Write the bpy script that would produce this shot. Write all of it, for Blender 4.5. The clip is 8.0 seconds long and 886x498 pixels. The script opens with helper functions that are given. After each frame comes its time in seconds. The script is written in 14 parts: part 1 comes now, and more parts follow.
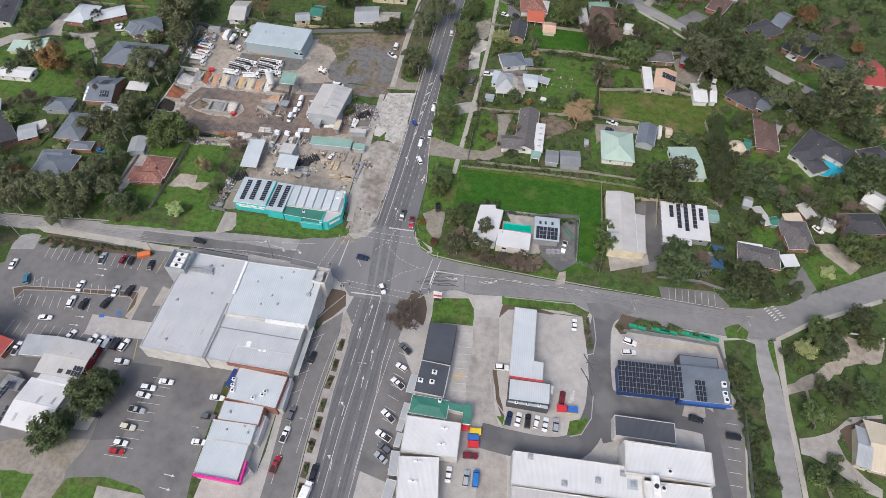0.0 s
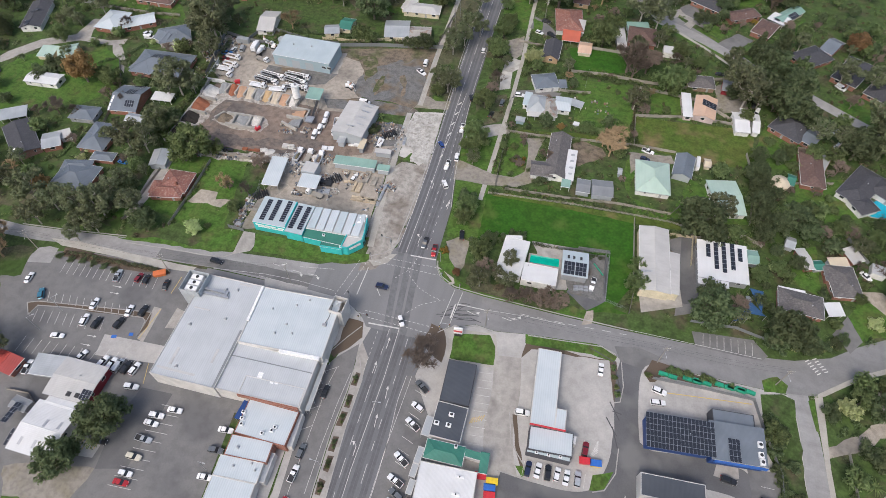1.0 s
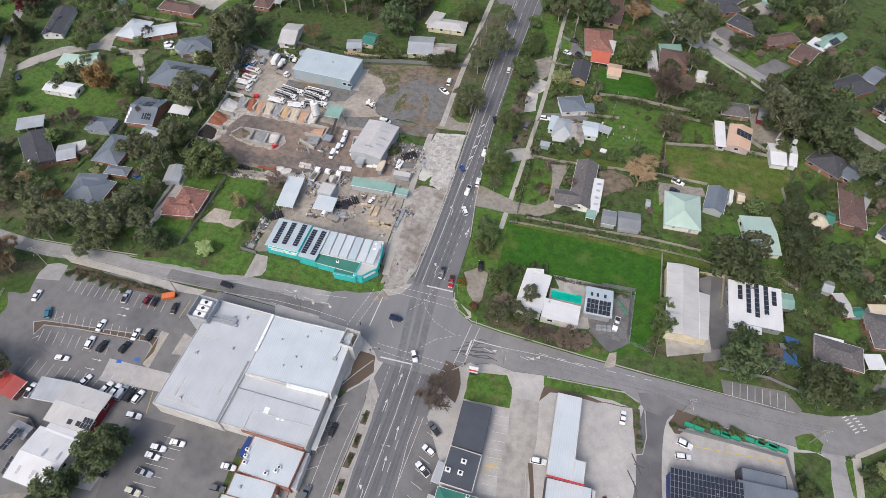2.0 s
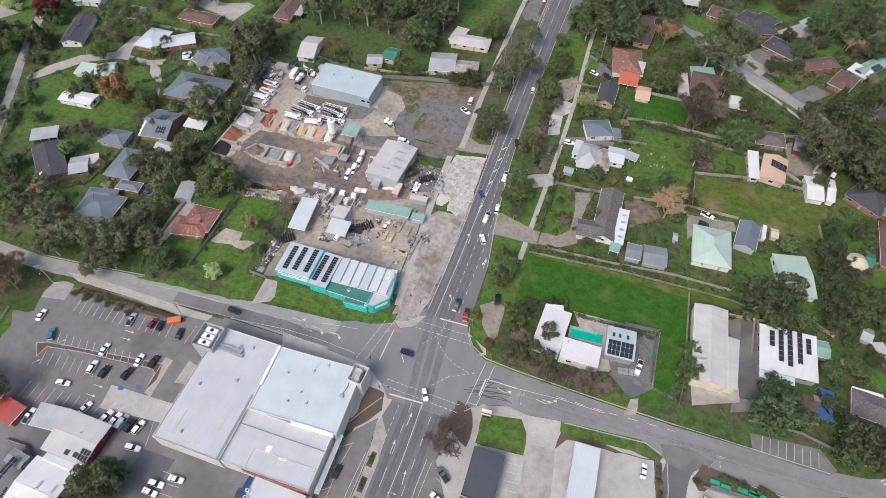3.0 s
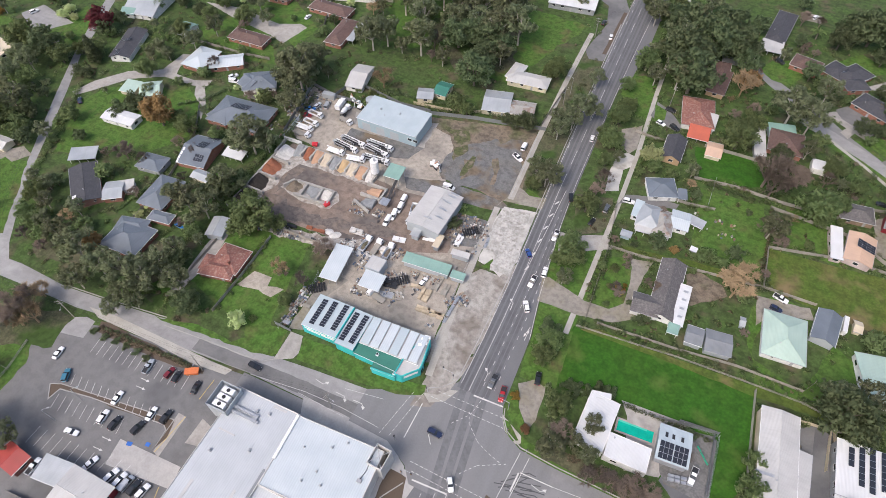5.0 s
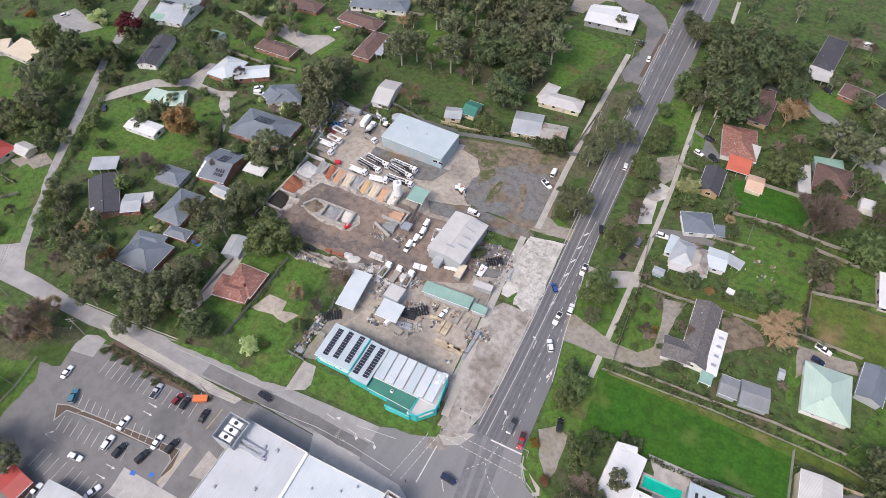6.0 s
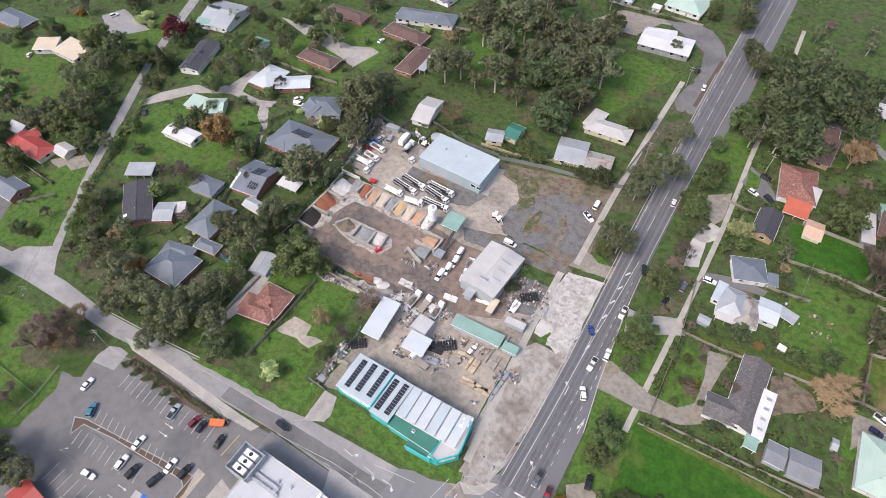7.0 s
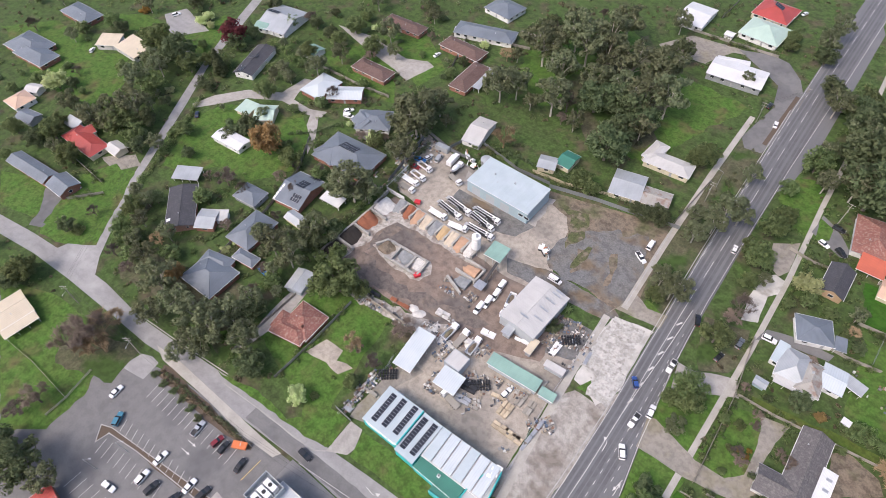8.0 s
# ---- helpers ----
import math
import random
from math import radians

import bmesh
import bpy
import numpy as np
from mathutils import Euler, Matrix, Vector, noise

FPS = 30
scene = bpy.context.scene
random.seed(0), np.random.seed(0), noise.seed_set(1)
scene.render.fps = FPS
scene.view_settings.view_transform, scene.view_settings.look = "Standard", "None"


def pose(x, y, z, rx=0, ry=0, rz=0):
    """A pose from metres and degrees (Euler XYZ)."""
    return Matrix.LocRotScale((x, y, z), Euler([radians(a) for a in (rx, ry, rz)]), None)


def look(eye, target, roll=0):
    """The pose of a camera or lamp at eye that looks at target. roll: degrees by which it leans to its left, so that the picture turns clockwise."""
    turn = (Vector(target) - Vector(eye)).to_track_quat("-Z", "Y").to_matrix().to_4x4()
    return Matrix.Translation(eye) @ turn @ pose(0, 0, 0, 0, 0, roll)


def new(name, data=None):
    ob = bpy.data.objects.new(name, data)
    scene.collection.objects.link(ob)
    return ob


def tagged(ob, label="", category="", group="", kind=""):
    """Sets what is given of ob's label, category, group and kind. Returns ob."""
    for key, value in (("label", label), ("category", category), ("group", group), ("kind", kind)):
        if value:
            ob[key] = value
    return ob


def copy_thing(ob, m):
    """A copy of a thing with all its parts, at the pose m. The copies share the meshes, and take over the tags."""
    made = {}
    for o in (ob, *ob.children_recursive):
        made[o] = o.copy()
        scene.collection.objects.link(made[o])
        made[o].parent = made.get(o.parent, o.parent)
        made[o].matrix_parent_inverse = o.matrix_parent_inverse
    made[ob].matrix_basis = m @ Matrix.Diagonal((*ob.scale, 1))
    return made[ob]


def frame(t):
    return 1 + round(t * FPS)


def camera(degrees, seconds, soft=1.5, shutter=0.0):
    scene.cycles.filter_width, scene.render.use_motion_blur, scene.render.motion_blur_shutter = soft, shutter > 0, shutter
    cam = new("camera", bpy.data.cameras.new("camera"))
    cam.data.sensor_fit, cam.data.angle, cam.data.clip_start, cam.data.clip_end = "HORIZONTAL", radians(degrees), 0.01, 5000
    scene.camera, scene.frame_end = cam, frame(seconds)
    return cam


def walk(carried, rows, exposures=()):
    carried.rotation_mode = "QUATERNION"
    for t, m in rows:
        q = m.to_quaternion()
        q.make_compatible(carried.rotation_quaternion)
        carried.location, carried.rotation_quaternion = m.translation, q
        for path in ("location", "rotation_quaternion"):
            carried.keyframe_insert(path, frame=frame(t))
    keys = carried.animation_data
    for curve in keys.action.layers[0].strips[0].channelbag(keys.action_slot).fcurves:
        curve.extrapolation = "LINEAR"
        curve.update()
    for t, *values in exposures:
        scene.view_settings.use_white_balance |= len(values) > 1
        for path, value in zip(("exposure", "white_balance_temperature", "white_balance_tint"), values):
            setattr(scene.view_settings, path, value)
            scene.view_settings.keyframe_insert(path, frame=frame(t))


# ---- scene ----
cam = camera(73.85, 8.0, soft=0.5)
walk(cam, [
    (0.0, look((42.68, -121.12, 181.51), (18.25, 8.24, 0), 1.24)),
    (0.5, look((41.03, -114.14, 181.19), (11.64, 14.09, 0), 0.89)),
    (1.0, look((39.03, -107.70, 180.80), (6.64, 19.84, 0), 0.76)),
    (1.5, look((36.79, -101.47, 180.49), (1.43, 25.72, 0), 0.72)),
    (3.0, look((30.70, -82.29, 179.03), (-13.70, 42.36, 0), 0.26)),
    (3.5, look((28.17, -75.98, 178.85), (-19.13, 47.82, 0), 0.17)),
    (4.0, look((25.37, -69.93, 178.50), (-25.16, 52.67, 0), 0.10)),
    (4.5, look((22.71, -63.72, 178.09), (-31.81, 57.40, 0), -0.16)),
    (6.0, look((13.43, -46.25, 176.61), (-51.79, 70.11, 0), -0.67)),
    (6.5, look((9.92, -40.61, 176.06), (-60.02, 73.48, 0), -0.85)),
    (7.0, look((6.07, -35.40, 175.68), (-69.43, 75.44, 0), -1.07)),
    (7.5, look((2.22, -30.24, 175.40), (-79.91, 76.57, 0), -1.42)),
    (8.0, look((-1.95, -25.10, 175.07), (-89.96, 77.12, 0), -1.78)),
], ((0.0, 0.34, 6500, 10), (3.0, 0.46, 6500, 11), (6.0, 0.61, 6500, 14), (8.0, 0.68, 6500, 16)))

# overcast daylight: a broad veiled sun and a bright sky
world = bpy.data.worlds.new("sky")
scene.world = world
world.use_nodes = True
sky = world.node_tree.nodes.new("ShaderNodeTexSky")
sky.sky_type, sky.sun_disc = "NISHITA", False
sky.sun_elevation, sky.sun_rotation = radians(51), radians(199)
sky.air_density, sky.dust_density, sky.ozone_density = 1.0, 4.0, 1.0
world.node_tree.links.new(sky.outputs[0], world.node_tree.nodes["Background"].inputs[0])
world.node_tree.nodes["Background"].inputs[1].default_value = 0.153
sun = new("sun", bpy.data.lights.new("sun", "SUN"))
sun.data.energy, sun.data.angle, sun.data.color = 1.0, radians(20), (1.0, 0.97, 0.93)
sun.matrix_world = look((0, 0, 300), (45, 130, 130))

from mathutils import geometry

# ---------------------------------------------------------------- materials
MATS = {}


def nodes_of(name):
    m = bpy.data.materials.new(name)
    m.use_nodes = True
    return m, m.node_tree.nodes, m.node_tree.links, m.node_tree.nodes["Principled BSDF"]


def tone(nodes, links, fac, a, b, lo=0.35, hi=0.65):
    r = nodes.new("ShaderNodeValToRGB")
    r.color_ramp.elements[0].position, r.color_ramp.elements[1].position = lo, hi
    r.color_ramp.elements[0].color, r.color_ramp.elements[1].color = (*a, 1), (*b, 1)
    links.new(fac, r.inputs[0])
    return r.outputs[0]


def noise_of(nodes, links, coord, scale, detail=4.0, stretch=None):
    n = nodes.new("ShaderNodeTexNoise")
    n.inputs["Scale"].default_value, n.inputs["Detail"].default_value = scale, detail
    if stretch:
        mp = nodes.new("ShaderNodeMapping")
        mp.inputs["Scale"].default_value = stretch
        links.new(coord, mp.inputs[0])
        coord = mp.outputs[0]
    links.new(coord, n.inputs["Vector"])
    return n.outputs["Fac"]


def blend(nodes, links, fac, a, b, how="MIX"):
    x = nodes.new("ShaderNodeMix")
    x.data_type, x.blend_type = "RGBA", how
    for socket, value in ((x.inputs["Factor"], fac), (x.inputs["A"], a), (x.inputs["B"], b)):
        if isinstance(value, (int, float)):
            socket.default_value = value
        elif isinstance(value, tuple):
            socket.default_value = (*value, 1)
        else:
            links.new(value, socket)
    return x.outputs["Result"]


def bump_of(nodes, links, bsdf, height, strength, distance):
    b = nodes.new("ShaderNodeBump")
    b.inputs["Strength"].default_value, b.inputs["Distance"].default_value = strength, distance
    links.new(height, b.inputs["Height"])
    links.new(b.outputs[0], bsdf.inputs["Normal"])


def surface(name, a, b, coarse=0.2, fine=3.0, rough=0.9, metal=0.0, third=None, third_scale=0.05, third_lo=0.5, third_hi=0.62,
            bump=0.1, depth=0.015, vary=0.0, spec=0.3, world=True, grain=0.12, along=None, mottle=0.0):
    """Two tones mixed by coarse and fine noise, an optional third tone in patches, fine relief."""
    if name in MATS:
        return MATS[name]
    m, nodes, links, bsdf = nodes_of(name)
    if world:
        co = nodes.new("ShaderNodeNewGeometry").outputs["Position"]
    else:
        co = nodes.new("ShaderNodeTexCoord").outputs["Object"]
    n1, n2 = noise_of(nodes, links, co, coarse, 5, along), noise_of(nodes, links, co, fine, 6)
    c = tone(nodes, links, n1, tuple(v * 1.1 for v in a), tuple(v * 0.85 for v in b))
    mid = tuple((p + q) / 2 for p, q in zip(a, b))
    c2 = tone(nodes, links, n2, tuple(v * (1 - grain) for v in mid), tuple(min(1, v * (1 + grain)) for v in mid), 0.3, 0.7)
    c = blend(nodes, links, 0.5, c, c2)
    if third:
        n3 = noise_of(nodes, links, co, third_scale, 6)
        f = tone(nodes, links, n3, (0, 0, 0), (1, 1, 1), third_lo, third_hi)
        c = blend(nodes, links, f, c, third)
    if mottle:
        n4 = noise_of(nodes, links, co, (coarse * fine) ** 0.5, 7)
        c = blend(nodes, links, 1.0, c, tone(nodes, links, n4, (1 - mottle,) * 3, (1, 1, 1), 0.38, 0.56), "MULTIPLY")
    if vary:
        info = nodes.new("ShaderNodeObjectInfo")
        h = nodes.new("ShaderNodeHueSaturation")
        mr = nodes.new("ShaderNodeMapRange")
        mr.inputs["To Min"].default_value, mr.inputs["To Max"].default_value = 1 - vary, 1 + vary
        links.new(info.outputs["Random"], mr.inputs[0])
        links.new(mr.outputs[0], h.inputs["Value"])
        links.new(c, h.inputs["Color"])
        c = h.outputs[0]
    links.new(c, bsdf.inputs["Base Color"])
    bsdf.inputs["Roughness"].default_value, bsdf.inputs["Metallic"].default_value = rough, metal
    bsdf.inputs["Specular IOR Level"].default_value = spec
    if bump:
        bump_of(nodes, links, bsdf, n2, bump, depth)
    MATS[name] = m
    return m


def ribbed(name, a, b, rough=0.45, metal=0.0, period=0.35, dirt=None, amount=0.35, rust=0.0):
    """Profiled metal roof sheet: ribs across local x, streaks down the slope, blotches of dirt."""
    if name in MATS:
        return MATS[name]
    m, nodes, links, bsdf = nodes_of(name)
    co = nodes.new("ShaderNodeTexCoord").outputs["Object"]
    w = nodes.new("ShaderNodeTexWave")
    w.wave_type, w.bands_direction = "BANDS", "X"
    w.inputs["Scale"].default_value = 0.314 / period
    links.new(co, w.inputs["Vector"])
    streak = noise_of(nodes, links, co, 1.0, 4, (1.6, 0.12, 1.0))
    blotch = noise_of(nodes, links, co, 0.16, 5)
    c = tone(nodes, links, blotch, a, b)
    f = tone(nodes, links, streak, (0, 0, 0), (amount,) * 3, 0.45, 0.8)
    c = blend(nodes, links, f, c, dirt or tuple(v * 0.55 + 0.03 for v in a))
    if rust:
        f = tone(nodes, links, noise_of(nodes, links, co, 0.5, 6), (0, 0, 0), (rust,) * 3, 0.52, 0.66)
        c = blend(nodes, links, f, c, (0.22, 0.1, 0.05))
    edge = tone(nodes, links, w.outputs["Fac"], (0.92,) * 3, (1, 1, 1), 0.0, 0.35)
    c = blend(nodes, links, 1.0, c, edge, "MULTIPLY")
    links.new(c, bsdf.inputs["Base Color"])
    bsdf.inputs["Roughness"].default_value, bsdf.inputs["Metallic"].default_value = rough, metal
    bump_of(nodes, links, bsdf, w.outputs["Fac"], 0.5, 0.05)
    MATS[name] = m
    return m


def coursed(name, a, b, mortar, size, rough=0.85, lichen=None, amount=0.6):
    """Tiles, bricks or boards: courses of pieces with joints, mottled."""
    if name in MATS:
        return MATS[name]
    m, nodes, links, bsdf = nodes_of(name)
    co = nodes.new("ShaderNodeTexCoord").outputs["Object"]
    br = nodes.new("ShaderNodeTexBrick")
    br.inputs["Scale"].default_value = 1.0
    br.inputs["Brick Width"].default_value, br.inputs["Row Height"].default_value = size
    br.inputs["Mortar Size"].default_value = min(size) * 0.07
    br.inputs["Color1"].default_value, br.inputs["Color2"].default_value = (*a, 1), (*b, 1)
    br.inputs["Mortar"].default_value = (*mortar, 1)
    mp = nodes.new("ShaderNodeMapping")
    mp.inputs["Rotation"].default_value = (radians(35), 0, 0) if lichen is not None else (radians(90), 0, 0)
    links.new(co, mp.inputs[0])
    links.new(mp.outputs[0], br.inputs["Vector"])
    n = noise_of(nodes, links, co, 0.35, 5)
    c = blend(nodes, links, 0.5, br.outputs["Color"], tone(nodes, links, n, tuple(v * 0.75 for v in a), tuple(v * 1.25 for v in b)))
    if lichen:
        f = tone(nodes, links, noise_of(nodes, links, co, 1.4, 6), (0, 0, 0), (amount,) * 3, 0.5, 0.68)
        c = blend(nodes, links, f, c, lichen)
    links.new(c, bsdf.inputs["Base Color"])
    bsdf.inputs["Roughness"].default_value = rough
    bump_of(nodes, links, bsdf, br.outputs["Fac"], -0.5, 0.03)
    MATS[name] = m
    return m


def foliage(name, dark, light, rough=0.7):
    if name in MATS:
        return MATS[name]
    m, nodes, links, bsdf = nodes_of(name)
    geo = nodes.new("ShaderNodeNewGeometry")
    low, high = (tuple(p + (q - p) * k for p, q in zip(dark, light)) for k in (0.24, 0.88))
    c = tone(nodes, links, geo.outputs["Random Per Island"], low, high, 0.0, 1.0)
    info = nodes.new("ShaderNodeObjectInfo")
    h = nodes.new("ShaderNodeHueSaturation")
    for key, lo, hi in (("Value", 0.8, 1.25), ("Hue", 0.48, 0.52)):
        mr = nodes.new("ShaderNodeMapRange")
        mr.inputs["To Min"].default_value, mr.inputs["To Max"].default_value = lo, hi
        links.new(info.outputs["Random"], mr.inputs[0])
        links.new(mr.outputs[0], h.inputs[key])
    links.new(c, h.inputs["Color"])
    links.new(h.outputs[0], bsdf.inputs["Base Color"])
    bsdf.inputs["Roughness"].default_value = rough
    bsdf.inputs["Specular IOR Level"].default_value = 0.25
    tr, mix = nodes.new("ShaderNodeBsdfTranslucent"), nodes.new("ShaderNodeMixShader")
    mix.inputs[0].default_value = 0.5
    links.new(h.outputs[0], tr.inputs[0])
    links.new(bsdf.outputs[0], mix.inputs[1])
    links.new(tr.outputs[0], mix.inputs[2])
    links.new(mix.outputs[0], nodes["Material Output"].inputs[0])
    MATS[name] = m
    return m


def plain(name, colour, rough=0.5, metal=0.0, coat=0.0, spec=0.5):
    """Small painted or moulded things: one colour with faint grime."""
    if name in MATS:
        return MATS[name]
    m, nodes, links, bsdf = nodes_of(name)
    co = nodes.new("ShaderNodeTexCoord").outputs["Object"]
    n = noise_of(nodes, links, co, 1.2, 4)
    c = tone(nodes, links, n, tuple(v * 0.86 for v in colour), tuple(min(1, v * 1.06) for v in colour), 0.3, 0.6)
    links.new(c, bsdf.inputs["Base Color"])
    bsdf.inputs["Roughness"].default_value, bsdf.inputs["Metallic"].default_value = rough, metal
    bsdf.inputs["Coat Weight"].default_value, bsdf.inputs["Specular IOR Level"].default_value = coat, spec
    MATS[name] = m
    return m


# ground
GRASS = surface("rough_grass", (0.062, 0.116, 0.025), (0.07, 0.094, 0.034), 0.12, 1.1, third=(0.105, 0.088, 0.055), third_scale=0.11, third_lo=0.53, third_hi=0.7, grain=0.5, bump=0.5, depth=0.1, mottle=0.38)
LAWN = surface("mown_lawn", (0.052, 0.134, 0.017), (0.106, 0.16, 0.036), 0.16, 1.2, third=(0.125, 0.115, 0.048), third_scale=0.09, third_lo=0.56, third_hi=0.7, grain=0.45, bump=0.4, depth=0.06, mottle=0.32)
PADDOCK = surface("paddock_grass", (0.023, 0.095, 0.006), (0.045, 0.118, 0.01), 0.09, 1.0, third=(0.095, 0.135, 0.03), third_scale=0.075, third_lo=0.55, third_hi=0.74, grain=0.4, bump=0.3, depth=0.05, mottle=0.25)
DRYGRASS = surface("worn_paddock", (0.055, 0.115, 0.014), (0.115, 0.13, 0.03), 0.1, 1.1, third=(0.21, 0.155, 0.078), third_scale=0.07, third_lo=0.52, third_hi=0.68, grain=0.4, mottle=0.25)
LITTER = surface("leaf_litter", (0.125, 0.108, 0.072), (0.085, 0.1, 0.045), 0.15, 1.4, third=(0.05, 0.09, 0.02), third_scale=0.08, grain=0.5, bump=0.4, depth=0.08, mottle=0.30)
ASPHALT = surface("main_road_asphalt", (0.15, 0.15, 0.156), (0.166, 0.166, 0.171), 0.06, 2.5, rough=0.85, third=(0.182, 0.18, 0.178), third_scale=0.05, third_lo=0.55, third_hi=0.75, along=(6, 0.3, 1))
OLDROAD = surface("worn_street_asphalt", (0.331, 0.323, 0.314), (0.257, 0.251, 0.247), 0.09, 2.0, rough=0.9, third=(0.399, 0.388, 0.376), third_scale=0.06, third_lo=0.55, third_hi=0.75, along=(0.4, 2.4, 1), mottle=0.10)
JUNCTION = surface("junction_asphalt", (0.2, 0.2, 0.202), (0.205, 0.204, 0.203), 0.08, 2.2, rough=0.88, third=(0.235, 0.232, 0.23), third_scale=0.05, third_lo=0.5, third_hi=0.8, along=(3, 0.3, 1))
MIDROAD = surface("street_asphalt", (0.225, 0.222, 0.22), (0.215, 0.213, 0.212), 0.09, 2.0, rough=0.9, third=(0.27, 0.265, 0.26), third_scale=0.05, third_lo=0.52, third_hi=0.8, along=(0.4, 2.4, 1), mottle=0.08)
CARPARK = surface("car_park_asphalt", (0.17, 0.166, 0.163), (0.205, 0.2, 0.194), 0.06, 2.0, rough=0.9, third=(0.14, 0.138, 0.138), third_scale=0.05, mottle=0.12)
DARKTAR = surface("fresh_bitumen", (0.135, 0.134, 0.137), (0.1, 0.1, 0.104), 0.09, 2.4, rough=0.8, third=(0.17, 0.167, 0.163), third_scale=0.06)
CONCRETE = surface("weathered_concrete", (0.4, 0.375, 0.34), (0.33, 0.31, 0.285), 0.12, 1.8, rough=0.9, third=(0.25, 0.235, 0.215), third_scale=0.1, third_lo=0.58, third_hi=0.75, mottle=0.15)
FORECOURT = surface("forecourt_concrete", (0.44, 0.42, 0.395), (0.4, 0.385, 0.365), 0.09, 1.8, rough=0.85, third=(0.3, 0.29, 0.28), third_scale=0.1, third_lo=0.55, third_hi=0.75, mottle=0.10)
PALECONC = surface("pale_crushed_rock", (0.56, 0.54, 0.5), (0.42, 0.4, 0.365), 0.25, 2.0, rough=0.95, third=(0.32, 0.3, 0.27), third_scale=0.2, third_lo=0.52, third_hi=0.66, bump=0.6, depth=0.1)
PATH = surface("footpath_concrete", (0.42, 0.395, 0.35), (0.35, 0.33, 0.295), 0.2, 2.0, rough=0.9)
GRAVEL = surface("gravel_drive", (0.31, 0.28, 0.24), (0.25, 0.23, 0.2), 0.15, 3.0, rough=0.95, third=(0.25, 0.225, 0.17), third_scale=0.12, bump=0.5, mottle=0.20)
SAND = surface("sandy_yard", (0.42, 0.37, 0.305), (0.345, 0.305, 0.26), 0.1, 2.5, rough=0.95, third=(0.23, 0.21, 0.185), third_scale=0.06, third_lo=0.48, third_hi=0.66, grain=0.25, mottle=0.22)
REDDIRT = surface("brown_yard_dirt", (0.265, 0.2, 0.16), (0.2, 0.16, 0.135), 0.08, 1.8, rough=0.95, third=(0.15, 0.13, 0.118), third_scale=0.06, grain=0.25, mottle=0.28)
SCRUBDIRT = surface("scrubby_dirt", (0.23, 0.178, 0.128), (0.165, 0.14, 0.108), 0.14, 1.6, rough=0.95, third=(0.12, 0.125, 0.065), third_scale=0.1, third_lo=0.52, third_hi=0.68, grain=0.4, bump=0.3, depth=0.06, mottle=0.35)
GREYFILL = surface("grey_fill", (0.15, 0.154, 0.16), (0.195, 0.184, 0.165), 0.1, 1.6, rough=0.95, third=(0.175, 0.135, 0.092), third_scale=0.07, third_lo=0.52, third_hi=0.62, grain=0.3, bump=0.3, depth=0.05, mottle=0.25)
VERGEDIRT = surface("verge_gravel", (0.43, 0.405, 0.37), (0.31, 0.28, 0.24), 0.13, 2.0, rough=0.95, third=(0.23, 0.2, 0.17), third_scale=0.1, third_lo=0.47, third_hi=0.62, bump=0.3, depth=0.05, grain=0.25, along=(2.5, 0.6, 1), mottle=0.25)
SPILL = surface("spilled_pale_aggregate", (0.5, 0.465, 0.42), (0.36, 0.325, 0.285), 0.3, 2.0, rough=0.95, third=(0.24, 0.2, 0.17), third_scale=0.25, third_lo=0.5, third_hi=0.64, bump=0.6, depth=0.1, grain=0.3, mottle=0.3)
MULCH = surface("garden_mulch", (0.1, 0.075, 0.055), (0.13, 0.1, 0.075), 0.3, 3.0, rough=0.95, bump=0.6)
PAINT = surface("worn_road_paint", (0.62, 0.61, 0.58), (0.5, 0.49, 0.47), 0.6, 4.0, rough=0.7, bump=0.1)
YELLOW = surface("yellow_line_paint", (0.6, 0.45, 0.14), (0.5, 0.38, 0.15), 0.6, 4.0, rough=0.7, bump=0.1)
KERB = surface("kerb_concrete", (0.4, 0.385, 0.36), (0.32, 0.31, 0.29), 0.3, 3.0, rough=0.9)
